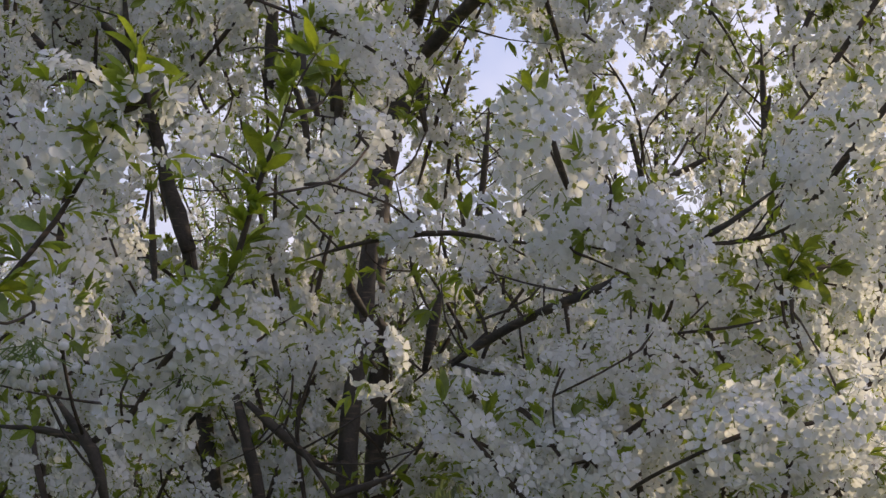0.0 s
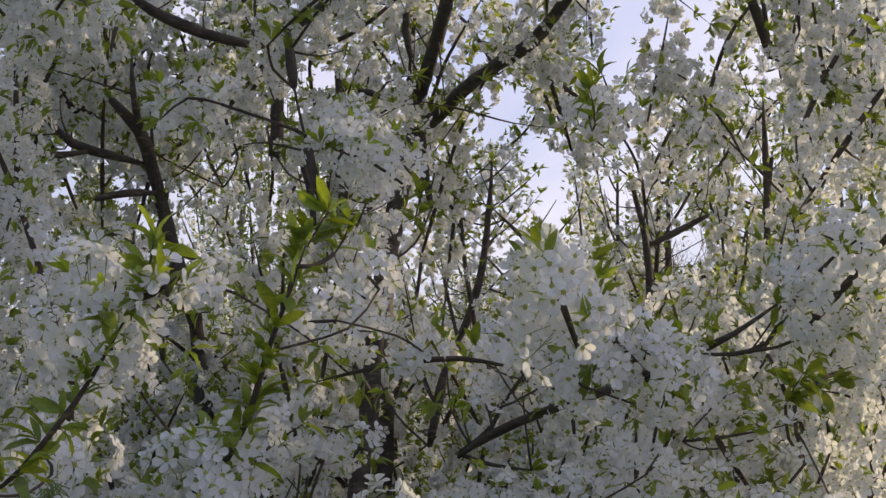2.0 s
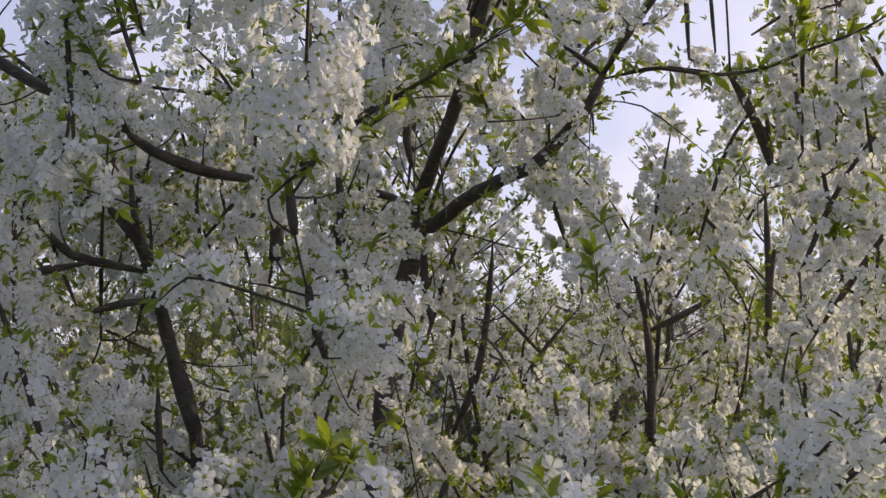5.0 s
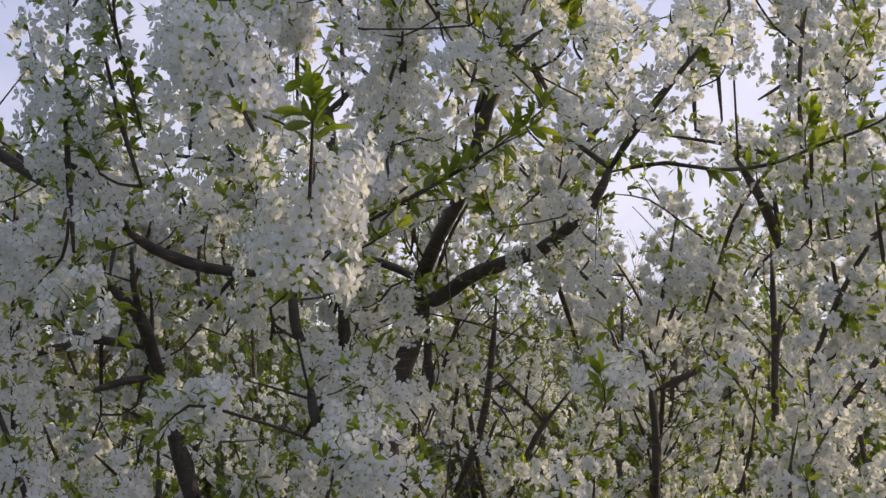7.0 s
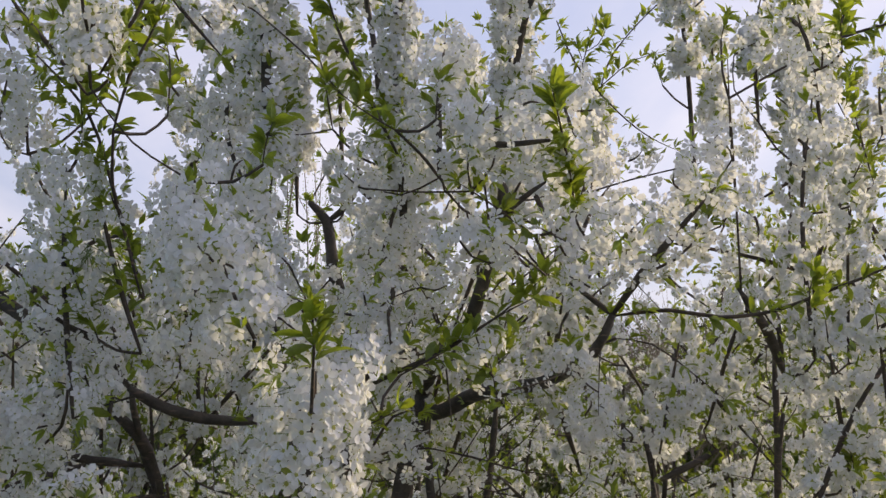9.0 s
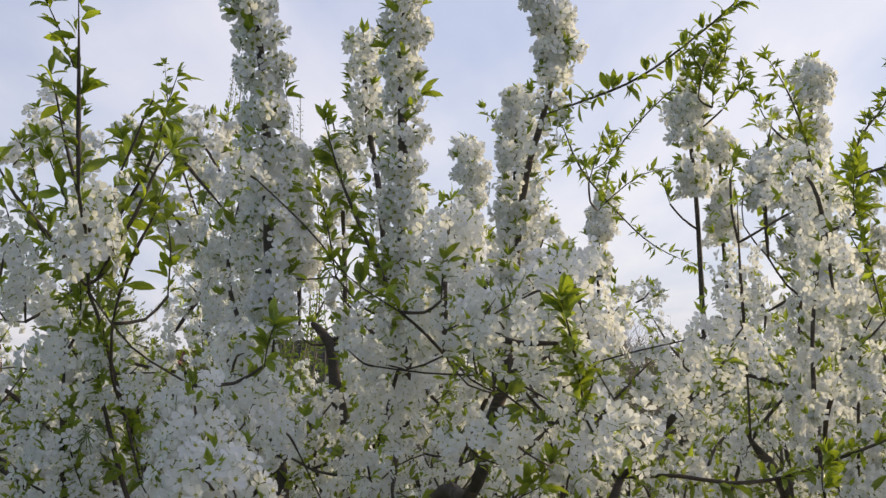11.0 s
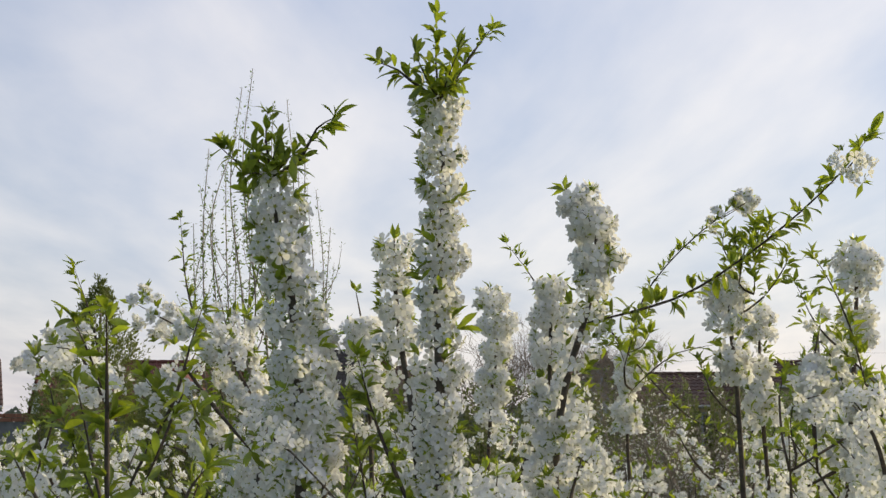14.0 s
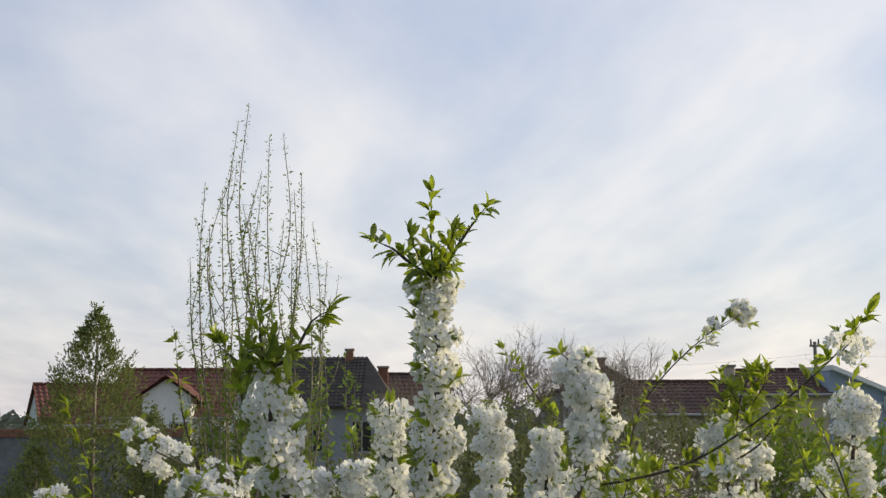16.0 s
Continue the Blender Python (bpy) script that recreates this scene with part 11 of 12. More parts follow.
grow("twig", [(-0.81, 3.14, 1.49), (-0.79, 3.26, 1.58), (-0.69, 3.37, 1.83)], 6, 3, 5.1, 0, 1, 8, BACK_TREES[0], True, density=0.38)
grow("twig", [(-0.55, 3.10, 1.54), (-0.58, 3.01, 1.66), (-0.58, 2.98, 1.80)], 6, 3, 4.4, 0, 1, 8, BACK_TREES[0], True, density=0.38)
grow("twig", [(-0.66, 3.47, 1.72), (-0.65, 3.37, 1.83), (-0.63, 3.32, 1.95)], 6, 3, 4.7, 0, 1, 8, BACK_TREES[0], True, density=0.38)
grow("twig", [(-0.93, 3.93, 1.67), (-0.85, 3.89, 1.78), (-0.84, 3.85, 1.90)], 6, 3, 4.8, 0, 1, 8, BACK_TREES[0], True, density=0.38)
grow("twig", [(-0.72, 3.39, 1.49), (-0.65, 3.48, 1.61), (-0.56, 3.53, 1.72)], 6, 3, 4.7, 0, 1, 8, BACK_TREES[0], True, density=0.38)
grow("twig", [(-1.07, 3.24, 1.73), (-0.99, 3.32, 1.86), (-0.98, 3.27, 1.98)], 6, 3, 4.5, 0, 1, 8, BACK_TREES[0], True, density=0.38)
grow("twig", [(-0.96, 3.00, 1.57), (-0.98, 2.98, 1.76), (-1.03, 3.02, 1.91)], 6, 3, 5.0, 0, 1, 8, BACK_TREES[0], True, density=0.38)
grow("twig", [(-1.04, 3.77, 1.62), (-1.15, 3.78, 1.75), (-1.27, 3.67, 1.81)], 6, 3, 4.6, 0, 1, 8, BACK_TREES[0], True, density=0.38)
grow("twig", [(0.57, 3.37, 1.40), (0.53, 3.29, 1.56), (0.42, 3.24, 1.73)], 6, 3, 5.0, 0, 1, 8, BACK_TREES[1], True, density=0.38)
grow("twig", [(-1.29, 3.42, 1.65), (-1.12, 3.47, 1.73), (-0.90, 3.54, 1.80)], 6, 3, 5.0, 0, 1, 8, BACK_TREES[0], True, density=0.38)
grow("twig", [(-0.75, 3.25, 1.23), (-0.76, 3.20, 1.43), (-0.69, 3.17, 1.67)], 6, 3, 4.4, 0, 1, 8, BACK_TREES[0], True, density=0.38)
grow("twig", [(-1.01, 3.48, 1.68), (-1.14, 3.46, 1.86), (-1.20, 3.44, 1.98)], 6, 3, 4.3, 0, 1, 8, BACK_TREES[0], True, density=0.38)
grow("twig", [(-0.74, 3.10, 1.53), (-0.95, 3.19, 1.67), (-1.13, 3.26, 1.75)], 6, 3, 4.5, 0, 1, 8, BACK_TREES[0], True, density=0.38)
grow("twig", [(1.30, 3.33, 1.83), (1.23, 3.39, 1.99), (1.15, 3.38, 2.15)], 6, 3, 5.1, 0, 1, 8, BACK_TREES[2], True, density=0.38)
grow("twig", [(1.45, 3.96, 2.06), (1.35, 4.01, 2.14), (1.24, 4.03, 2.22)], 6, 3, 4.9, 0, 1, 8, BACK_TREES[2], True, density=0.38)
grow("twig", [(1.15, 4.28, 1.60), (1.06, 4.34, 1.66), (0.94, 4.36, 1.76)], 6, 3, 4.5, 0, 1, 8, BACK_TREES[1], True, density=0.38)
grow("twig", [(0.32, 3.26, 1.69), (0.22, 3.19, 1.89), (0.04, 3.27, 2.07)], 6, 3, 4.4, 0, 1, 8, BACK_TREES[1], True, density=0.38)
grow("twig", [(1.27, 3.70, 1.54), (1.18, 3.79, 1.73), (1.16, 3.85, 1.88)], 6, 3, 4.6, 0, 1, 8, BACK_TREES[2], True, density=0.38)
grow("twig", [(0.28, 3.01, 1.60), (0.25, 3.04, 1.77), (0.41, 3.12, 1.97)], 6, 3, 5.2, 0, 1, 8, BACK_TREES[1], True, density=0.38)
grow("twig", [(0.99, 3.99, 1.84), (0.97, 3.90, 1.92), (0.92, 3.85, 2.03)], 6, 3, 4.7, 0, 1, 8, BACK_TREES[1], True, density=0.38)
grow("twig", [(1.47, 3.50, 1.43), (1.30, 3.54, 1.65), (1.14, 3.57, 1.77)], 6, 3, 5.0, 0, 1, 8, BACK_TREES[2], True, density=0.38)
grow("twig", [(1.06, 3.16, 1.74), (0.92, 3.24, 1.88), (0.83, 3.39, 2.04)], 6, 3, 5.1, 0, 1, 8, BACK_TREES[2], True, density=0.38)
grow("twig", [(1.19, 3.87, 1.55), (1.08, 4.04, 1.69), (1.01, 4.12, 1.83)], 6, 3, 4.4, 0, 1, 8, BACK_TREES[2], True, density=0.38)
grow("twig", [(0.95, 3.66, 2.02), (0.95, 3.65, 2.11), (0.93, 3.85, 2.19)], 6, 3, 4.3, 0, 1, 8, BACK_TREES[1], True, density=0.38)
grow("twig", [(0.51, 3.97, 1.66), (0.49, 3.96, 1.78), (0.50, 3.87, 1.96)], 6, 3, 4.2, 0, 1, 8, BACK_TREES[1], True, density=0.38)
grow("twig", [(0.14, 4.20, 1.75), (0.29, 4.13, 1.87), (0.36, 4.10, 2.04)], 6, 3, 4.2, 0, 1, 8, BACK_TREES[1], True, density=0.38)
grow("twig", [(-0.00, 4.09, 1.61), (0.15, 4.11, 1.68), (0.25, 4.09, 1.77)], 6, 3, 4.9, 0, 1, 8, BACK_TREES[1], True, density=0.38)
grow("twig", [(0.97, 4.26, 1.86), (1.00, 4.32, 1.99), (1.10, 4.36, 2.18)], 6, 3, 4.9, 0, 1, 8, BACK_TREES[1], True, density=0.38)
grow("twig", [(0.86, 3.46, 1.63), (0.89, 3.37, 1.70), (0.98, 3.29, 1.79)], 6, 3, 4.5, 0, 1, 8, BACK_TREES[1], True, density=0.38)
grow("twig", [(1.16, 3.78, 2.05), (0.99, 3.72, 2.08), (0.88, 3.67, 2.10)], 6, 3, 4.5, 0, 1, 8, BACK_TREES[2], True, density=0.38)
grow("twig", [(1.12, 3.91, 1.89), (1.24, 3.98, 1.95), (1.36, 4.04, 1.94)], 6, 3, 4.7, 0, 1, 8, BACK_TREES[2], True, density=0.38)
grow("twig", [(0.87, 4.66, 1.87), (0.98, 4.60, 1.90), (1.07, 4.51, 1.98)], 6, 3, 4.8, 0, 1, 8, BACK_TREES[5], True, density=0.38)
grow("twig", [(1.28, 4.53, 1.66), (1.34, 4.57, 1.80), (1.40, 4.54, 2.02)], 6, 3, 4.3, 0, 1, 8, BACK_TREES[5], True, density=0.38)
grow("twig", [(1.44, 3.92, 2.11), (1.35, 4.00, 2.17), (1.27, 4.05, 2.27)], 6, 3, 5.0, 0, 1, 8, BACK_TREES[2], True, density=0.38)
grow("twig", [(0.95, 4.32, 1.63), (0.99, 4.23, 1.77), (1.01, 4.22, 1.93)], 6, 3, 4.3, 0, 1, 8, BACK_TREES[1], True, density=0.38)
grow("twig", [(0.90, 3.87, 1.46), (0.97, 4.06, 1.65), (0.97, 4.23, 1.79)], 6, 3, 5.1, 0, 1, 8, BACK_TREES[1], True, density=0.38)
grow("twig", [(1.03, 4.48, 1.53), (1.06, 4.57, 1.71), (1.08, 4.58, 1.90)], 6, 3, 4.5, 0, 1, 8, BACK_TREES[5], True, density=0.38)
grow("twig", [(0.53, 3.05, 1.45), (0.66, 3.03, 1.60), (0.75, 2.97, 1.73)], 6, 3, 5.2, 0, 1, 8, BACK_TREES[1], True, density=0.38)
grow("twig", [(0.43, 3.47, 1.76), (0.28, 3.54, 1.93), (0.16, 3.63, 1.99)], 6, 3, 5.2, 0, 1, 8, BACK_TREES[1], True, density=0.38)
grow("twig", [(0.94, 4.19, 1.60), (0.83, 4.32, 1.77), (0.73, 4.39, 1.91)], 6, 3, 4.6, 0, 1, 8, BACK_TREES[1], True, density=0.38)
grow("twig", [(-0.04, 4.38, 1.49), (0.14, 4.42, 1.61), (0.30, 4.45, 1.75)], 6, 3, 5.1, 0, 1, 8, BACK_TREES[1], True, density=0.38)
grow("twig", [(0.64, 3.51, 1.39), (0.74, 3.59, 1.54), (0.82, 3.65, 1.74)], 6, 3, 4.7, 0, 1, 8, BACK_TREES[1], True, density=0.38)
grow("twig", [(0.12, 4.23, 1.42), (0.17, 4.33, 1.50), (0.28, 4.36, 1.69)], 6, 3, 4.6, 0, 1, 8, BACK_TREES[1], True, density=0.38)
grow("twig", [(0.12, 4.33, 1.67), (0.05, 4.40, 1.84), (0.06, 4.41, 2.03)], 6, 3, 4.5, 0, 1, 8, BACK_TREES[1], True, density=0.38)
grow("twig", [(1.05, 4.06, 1.43), (0.89, 3.94, 1.53), (0.84, 3.77, 1.58)], 6, 3, 4.6, 0, 1, 8, BACK_TREES[1], True, density=0.38)
grow("twig", [(1.12, 4.11, 1.53), (0.99, 4.11, 1.60), (0.84, 4.15, 1.57)], 6, 3, 4.6, 0, 1, 8, BACK_TREES[1], True, density=0.38)
grow("twig", [(0.65, 3.22, 1.57), (0.72, 3.32, 1.70), (0.84, 3.38, 1.79)], 6, 3, 4.9, 0, 1, 8, BACK_TREES[1], True, density=0.38)
grow("twig", [(0.37, 3.12, 1.67), (0.25, 3.05, 1.76), (0.11, 2.96, 1.91)], 6, 3, 4.8, 0, 1, 8, BACK_TREES[1], True, density=0.38)
grow("twig", [(0.73, 3.83, 1.25), (0.86, 3.71, 1.33), (0.94, 3.63, 1.42)], 6, 3, 4.4, 0, 1, 8, BACK_TREES[1], True, density=0.38)
grow("twig", [(0.92, 4.31, 0.95), (0.80, 4.25, 1.13), (0.70, 4.27, 1.35)], 6, 3, 4.4, 0, 1, 8, BACK_TREES[1], True, density=0.38)
grow("twig", [(0.75, 3.66, 1.02), (0.79, 3.58, 1.12), (0.81, 3.55, 1.28)], 6, 3, 4.5, 0, 1, 8, BACK_TREES[1], True, density=0.38)
grow("twig", [(0.79, 3.37, 1.18), (0.76, 3.28, 1.34), (0.75, 3.30, 1.45)], 6, 3, 5.0, 0, 1, 8, BACK_TREES[1], True, density=0.38)
grow("twig", [(0.92, 4.35, 1.09), (0.85, 4.18, 1.18), (0.82, 4.08, 1.31)], 6, 3, 4.4, 0, 1, 8, BACK_TREES[1], True, density=0.38)
grow("twig", [(0.74, 4.27, 1.25), (0.72, 4.21, 1.47), (0.77, 4.05, 1.66)], 6, 3, 4.6, 0, 1, 8, BACK_TREES[1], True, density=0.38)



# ---- materials of the village behind ----
RED_TILE = material("red_roof_tile", (0.19, 0.062, 0.048), 0.75, scale=1.2, dark=(0.11, 0.04, 0.034), bump=0.3)
DARK_TILE = material("old_dark_tile", (0.060, 0.050, 0.047), 0.85, scale=1.5, dark=(0.030, 0.026, 0.026), bump=0.4)
BROWN_TILE = material("brown_roof_tile", (0.12, 0.062, 0.048), 0.8, scale=1.5, dark=(0.08, 0.045, 0.038), bump=0.3)
WHITE_WALL = material("white_plaster", (0.74, 0.75, 0.78), 0.9, scale=0.8, vary=0.10, bump=0.2)
BLUE_WALL = material("pale_blue_plaster", (0.33, 0.40, 0.54), 0.9, scale=0.8, vary=0.12, bump=0.2)
BEIGE_WALL = material("beige_plaster", (0.50, 0.43, 0.33), 0.9, scale=0.8, vary=0.15, bump=0.2)
GREY_WALL = material("grey_plaster", (0.30, 0.32, 0.36), 0.9, scale=0.8, vary=0.2, bump=0.3)
# grey plaster again, with the shade on the garden wall darkened into its colour
GARDEN_WALL = material("shaded_grey_plaster", (0.17, 0.18, 0.20), 0.95, scale=1.2, vary=0.35, bump=0.4)
BRICK = material("old_brick", (0.24, 0.11, 0.075), 0.9, scale=3, vary=0.3, bump=0.4)
WHITE_PAINT = material("white_paint", (0.78, 0.78, 0.78), 0.5, vary=0.05, scale=4)
METAL = material("grey_metal", (0.35, 0.36, 0.37), 0.45, vary=0.15, scale=6, metal=0.8)
CONCRETE = material("pole_concrete", (0.25, 0.23, 0.21), 0.9, vary=0.2, scale=3)
WINDOW = bpy.data.materials.new("window_glass")
WINDOW.use_nodes = True
WINDOW.node_tree.nodes["Principled BSDF"].inputs["Base Color"].default_value = (0.025, 0.03, 0.035, 1)
WINDOW.node_tree.nodes["Principled BSDF"].inputs["Roughness"].default_value = 0.06
THUJA = material("thuja_green", (0.27, 0.30, 0.09), 0.7, scale=2.2, dark=(0.13, 0.17, 0.055), translucent=0.3, random_tint=0.4, island=True)
SMALL_LEAF = material("small_leaf", (0.17, 0.26, 0.05), 0.5, vary=0.3, scale=4, translucent=0.45, through_colour=(1.2, 1.2, 0.6), random_tint=0.3, island=True)
OLIVE_LEAF = material("olive_leaf", (0.150, 0.180, 0.060), 0.6, vary=0.35, scale=2, translucent=0.45, random_tint=0.4, island=True)
GREY_TWIG = material("grey_twig", (0.27, 0.225, 0.185), 0.85, vary=0.3, scale=3)
# colour lightened to stand in for haze over the distance
FAR_WOOD = material("far_trees", (0.19, 0.21, 0.16), 0.95, vary=0.4, scale=0.3)


def piece(name, bm, mats, parent, label="", smooth=False):
    """A part in its thing's own axes."""
    me = bpy.data.meshes.new(name)
    bmesh.ops.recalc_face_normals(bm, faces=bm.faces)
    bm.to_mesh(me); bm.free()
    for m in (mats if isinstance(mats, (list, tuple)) else [mats]):
        me.materials.append(m)
    if smooth:
        me.polygons.foreach_set("use_smooth", np.ones(len(me.polygons), bool))
    ob = new(name, me)
    ob.parent = parent
    if label:
        ob["label"] = label
    return ob


def add_box(bm, x0, y0, z0, x1, y1, z1, bevel=0.0):
    v = [bm.verts.new((x, y, z)) for z in (z0, z1) for y in (y0, y1) for x in (x0, x1)]
    fs = [bm.faces.new([v[i] for i in f]) for f in ((0, 2, 3, 1), (4, 5, 7, 6), (0, 1, 5, 4), (1, 3, 7, 5), (3, 2, 6, 7), (2, 0, 4, 6))]
    if bevel:
        bmesh.ops.bevel(bm, geom=list({e for f in fs for e in f.edges}), offset=bevel, segments=1, affect="EDGES")
    return bm


def roof_slope(bm, x0, x1, y0, z0, y1, z1, pan=0.22, course=0.33, thick=0.06):
    """One slope of a tiled roof, from the eave (y0, z0) to the ridge (y1, z1): rolls across and steps up it."""
    nx = max(2, int((x1 - x0) / pan * 4))
    nc = max(2, int(math.hypot(y1 - y0, z1 - z0) / course))
    rows = []
    for c in range(nc):
        for s in (0.0, 1.0):
            t = (c + s) / nc
            lift = 0.035 * (1 - s)
            rows.append([bm.verts.new((x0 + (x1 - x0) * i / nx, y0 + (y1 - y0) * t, z0 + (z1 - z0) * t + lift + 0.022 * math.cos(2 * math.pi * (x1 - x0) * i / nx / pan))) for i in range(nx + 1)])
    for a, b in zip(rows, rows[1:]):
        for i in range(nx):
            bm.faces.new((a[i], a[i + 1], b[i + 1], b[i]))
    low = [bm.verts.new((v.co.x, v.co.y, z - thick)) for v, z in ((rows[0][0], z0), (rows[0][-1], z0), (rows[-1][-1], z1), (rows[-1][0], z1))]
    bm.faces.new(low)
    bm.faces.new([rows[0][0], low[0], low[1]] + rows[0][:0:-1])


def window(parent, name, x, z, w, h, y, mullion=True):
    """A window on a wall that faces -y: a frame proud of the wall, a sill and panes set back."""
    bm = bmesh.new()
    t = 0.07
    for a, b, c, d in ((x, z, x + t, z + h), (x + w - t, z, x + w, z + h), (x + t, z, x + w - t, z + t), (x + t, z + h - t, x + w - t, z + h)):
        add_box(bm, a, y - 0.04, b, c, y + 0.03, d)
    if mullion:
        add_box(bm, x + w / 2 - 0.03, y - 0.03, z + t, x + w / 2 + 0.03, y + 0.03, z + h - t)
    win = piece(name, bm, GREY_WALL, parent)
    bm = bmesh.new(); add_box(bm, x + t * 0.5, y - 0.012, z + t * 0.5, x + w - t * 0.5, y + 0.02, z + h - t * 0.5)
    piece("pane", bm, WINDOW, win)
    bm = bmesh.new(); add_box(bm, x - 0.06, y - 0.10, z - 0.05, x + w + 0.06, y, z)
    piece("sill", bm, CONCRETE, win)


def gable_wall(bm, x0, x1, y0, y1, eave, ridge):
    ym = (y0 + y1) / 2
    a = [bm.verts.new((x0, y, z)) for y, z in ((y0, -0.1), (y1, -0.1), (y1, eave), (ym, ridge), (y0, eave))]
    b = [bm.verts.new((x1, y, z)) for y, z in ((y0, -0.1), (y1, -0.1), (y1, eave), (ym, ridge), (y0, eave))]
    bm.faces.new(a); bm.faces.new(b[::-1])
    for i in range(5):
        j = (i + 1) % 5
        bm.faces.new((a[i], b[i], b[j], a[j]))


def chimney(parent, x, y, z0, z1, w=0.32, mat=None):
    bm = bmesh.new()
    add_box(bm, x - w / 2, y - w / 2, z0, x + w / 2, y + w / 2, z1, 0.01)
    ch = piece("chimney", bm, mat or BRICK, parent, "plastered chimney with a flat cap" if mat else "weathered brick chimney")
    bm = bmesh.new(); add_box(bm, x - w / 2 - 0.05, y - w / 2 - 0.05, z1, x + w / 2 + 0.05, y + w / 2 + 0.05, z1 + 0.09, 0.01)
    piece("chimney_cap", bm, CONCRETE, ch)


def house(label, x, y, turn, w, d, eave, ridge, wall, tile, windows=(), chimneys=(), over=0.25):
    """A one-storey house; its ridge runs along its own x axis and its front faces -y."""
    root = new("house")
    root.matrix_world = pose(x, y, 0, 0, 0, turn)
    tagged(root, label, "house", group="village houses")
    bm = bmesh.new(); gable_wall(bm, 0, w, 0, d, eave, ridge - 0.08)
    piece("wall", bm, wall, root)
    k = (ridge - eave) / (d / 2)
    bm = bmesh.new()
    roof_slope(bm, -over, w + over, -over, eave - k * over + 0.06, d / 2, ridge + 0.06)
    roof_slope(bm, -over, w + over, d + over, eave - k * over + 0.06, d / 2, ridge + 0.06)
    roof = piece("roof", bm, tile, root)
    bm = bmesh.new()
    n = int(w / 0.4)
    for i in range(n):
        add_box(bm, -over + (w + 2 * over) * i / n, d / 2 - 0.11, ridge + 0.03, -over + (w + 2 * over) * (i + 0.97) / n, d / 2 + 0.11, ridge + 0.15, 0.03)
    piece("ridge_tiles", bm, tile, roof)
    bm = bmesh.new(); add_box(bm, -over, -over - 0.13, eave - k * over - 0.06, w + over, -over - 0.01, eave - k * over + 0.05, 0.03)
    piece("gutter", bm, METAL, root)
    for n, (wx, wz, ww, wh) in enumerate(windows):
        window(root, "window", wx, wz, ww, wh, 0.0)
    for cx, cy, top in chimneys:
        chimney(root, cx, cy, ridge - 0.7, top)
    return root


# white house with red tiles: main block, cross gable and the lower wing
white_house = house("white plastered house with a red pantile roof and a cross gable", -13.1, 48.0, 2, 4.5, 6.0, 2.75, 4.55, WHITE_WALL, RED_TILE, [(3.5, 1.0, 0.8, 1.3)])
bm = bmesh.new()
gv = [[bm.verts.new((px, py, pz)) for px, pz in ((1.45, -0.1), (3.3, -0.1), (3.3, 3.45), (2.35, 4.1), (1.45, 3.5))] for py in (-0.9, 2.0)]
bm.faces.new(gv[0]); bm.faces.new(gv[1][::-1])
for i in range(5):
    bm.faces.new((gv[0][i], gv[1][i], gv[1][(i + 1) % 5], gv[0][(i + 1) % 5]))
porch = piece("cross_gable", bm, WHITE_WALL, white_house, "white cross gable with a small red roof")
for side in (-1, 1):
    bm = bmesh.new()
    roof_slope(bm, -1.15, 1.9, -1.25, 3.30, 0.0, 4.22)
    for v in bm.verts:
        lx, ly = v.co.x, v.co.y
        v.co.x, v.co.y = 2.37 + side * -ly, lx
    piece("gable_roof", bm, RED_TILE, porch)
window(white_house, "window", 2.5, 1.1, 0.75, 1.35, -0.9)
house("low white wing with red pantiles", -15.45, 47.2, 25, 4.0, 5.0, 2.4, 3.92, WHITE_WALL, RED_TILE, [], over=0.12)

house("dark weathered gabled house behind the long roof", 9.65, 54.0, 90, 5.0, 5.0, 3.45, 4.72, GREY_WALL, DARK_TILE, [], [(0.5, 2.62, 5.15)], over=0.15)

# old house with a dark hipped roof
old_house = new("house")
old_house.matrix_world = pose(-7.2, 50, 0, 0, 0, 0)
tagged(old_house, "old grey house with a dark tiled hipped roof and brick chimneys", "house", group="village houses")
bm = bmesh.new(); add_box(bm, 0, 0, -0.1, 5.0, 6.5, 3.25)
piece("wall", bm, GREY_WALL, old_house)
bm = bmesh.new()
roof_slope(bm, -0.3, 3.85, -0.35, 3.05, 3.25, 5.25, 0.18, 0.28)
roof_slope(bm, -0.3, 3.85, 6.85, 3.05, 3.25, 5.25, 0.18, 0.28)
vs = [bm.verts.new(c) for c in ((3.85, 3.25, 5.27), (3.85, -0.35, 3.07), (5.35, -0.35, 3.07), (5.35, 6.85, 3.07), (3.85, 6.85, 3.07))]
bm.faces.new((vs[0], vs[1], vs[2])); bm.faces.new((vs[0], vs[2], vs[3])); bm.faces.new((vs[0], vs[3], vs[4]))
piece("roof", bm, DARK_TILE, old_house)
chimney(old_house, 3.1, 3.1, 4.9, 5.5)
chimney(old_house, 4.55, 3.4, 3.9, 4.75, 0.42)
window(old_house, "window", 3.4, 1.2, 0.9, 1.3, 0.0)
window(old_house, "window", 1.4, 1.2, 0.9, 1.3, 0.0)
house("brown-roofed outbuilding beside the old house", -2.6, 54, 8, 3.0, 5, 3.0, 4.55, GREY_WALL, BROWN_TILE)

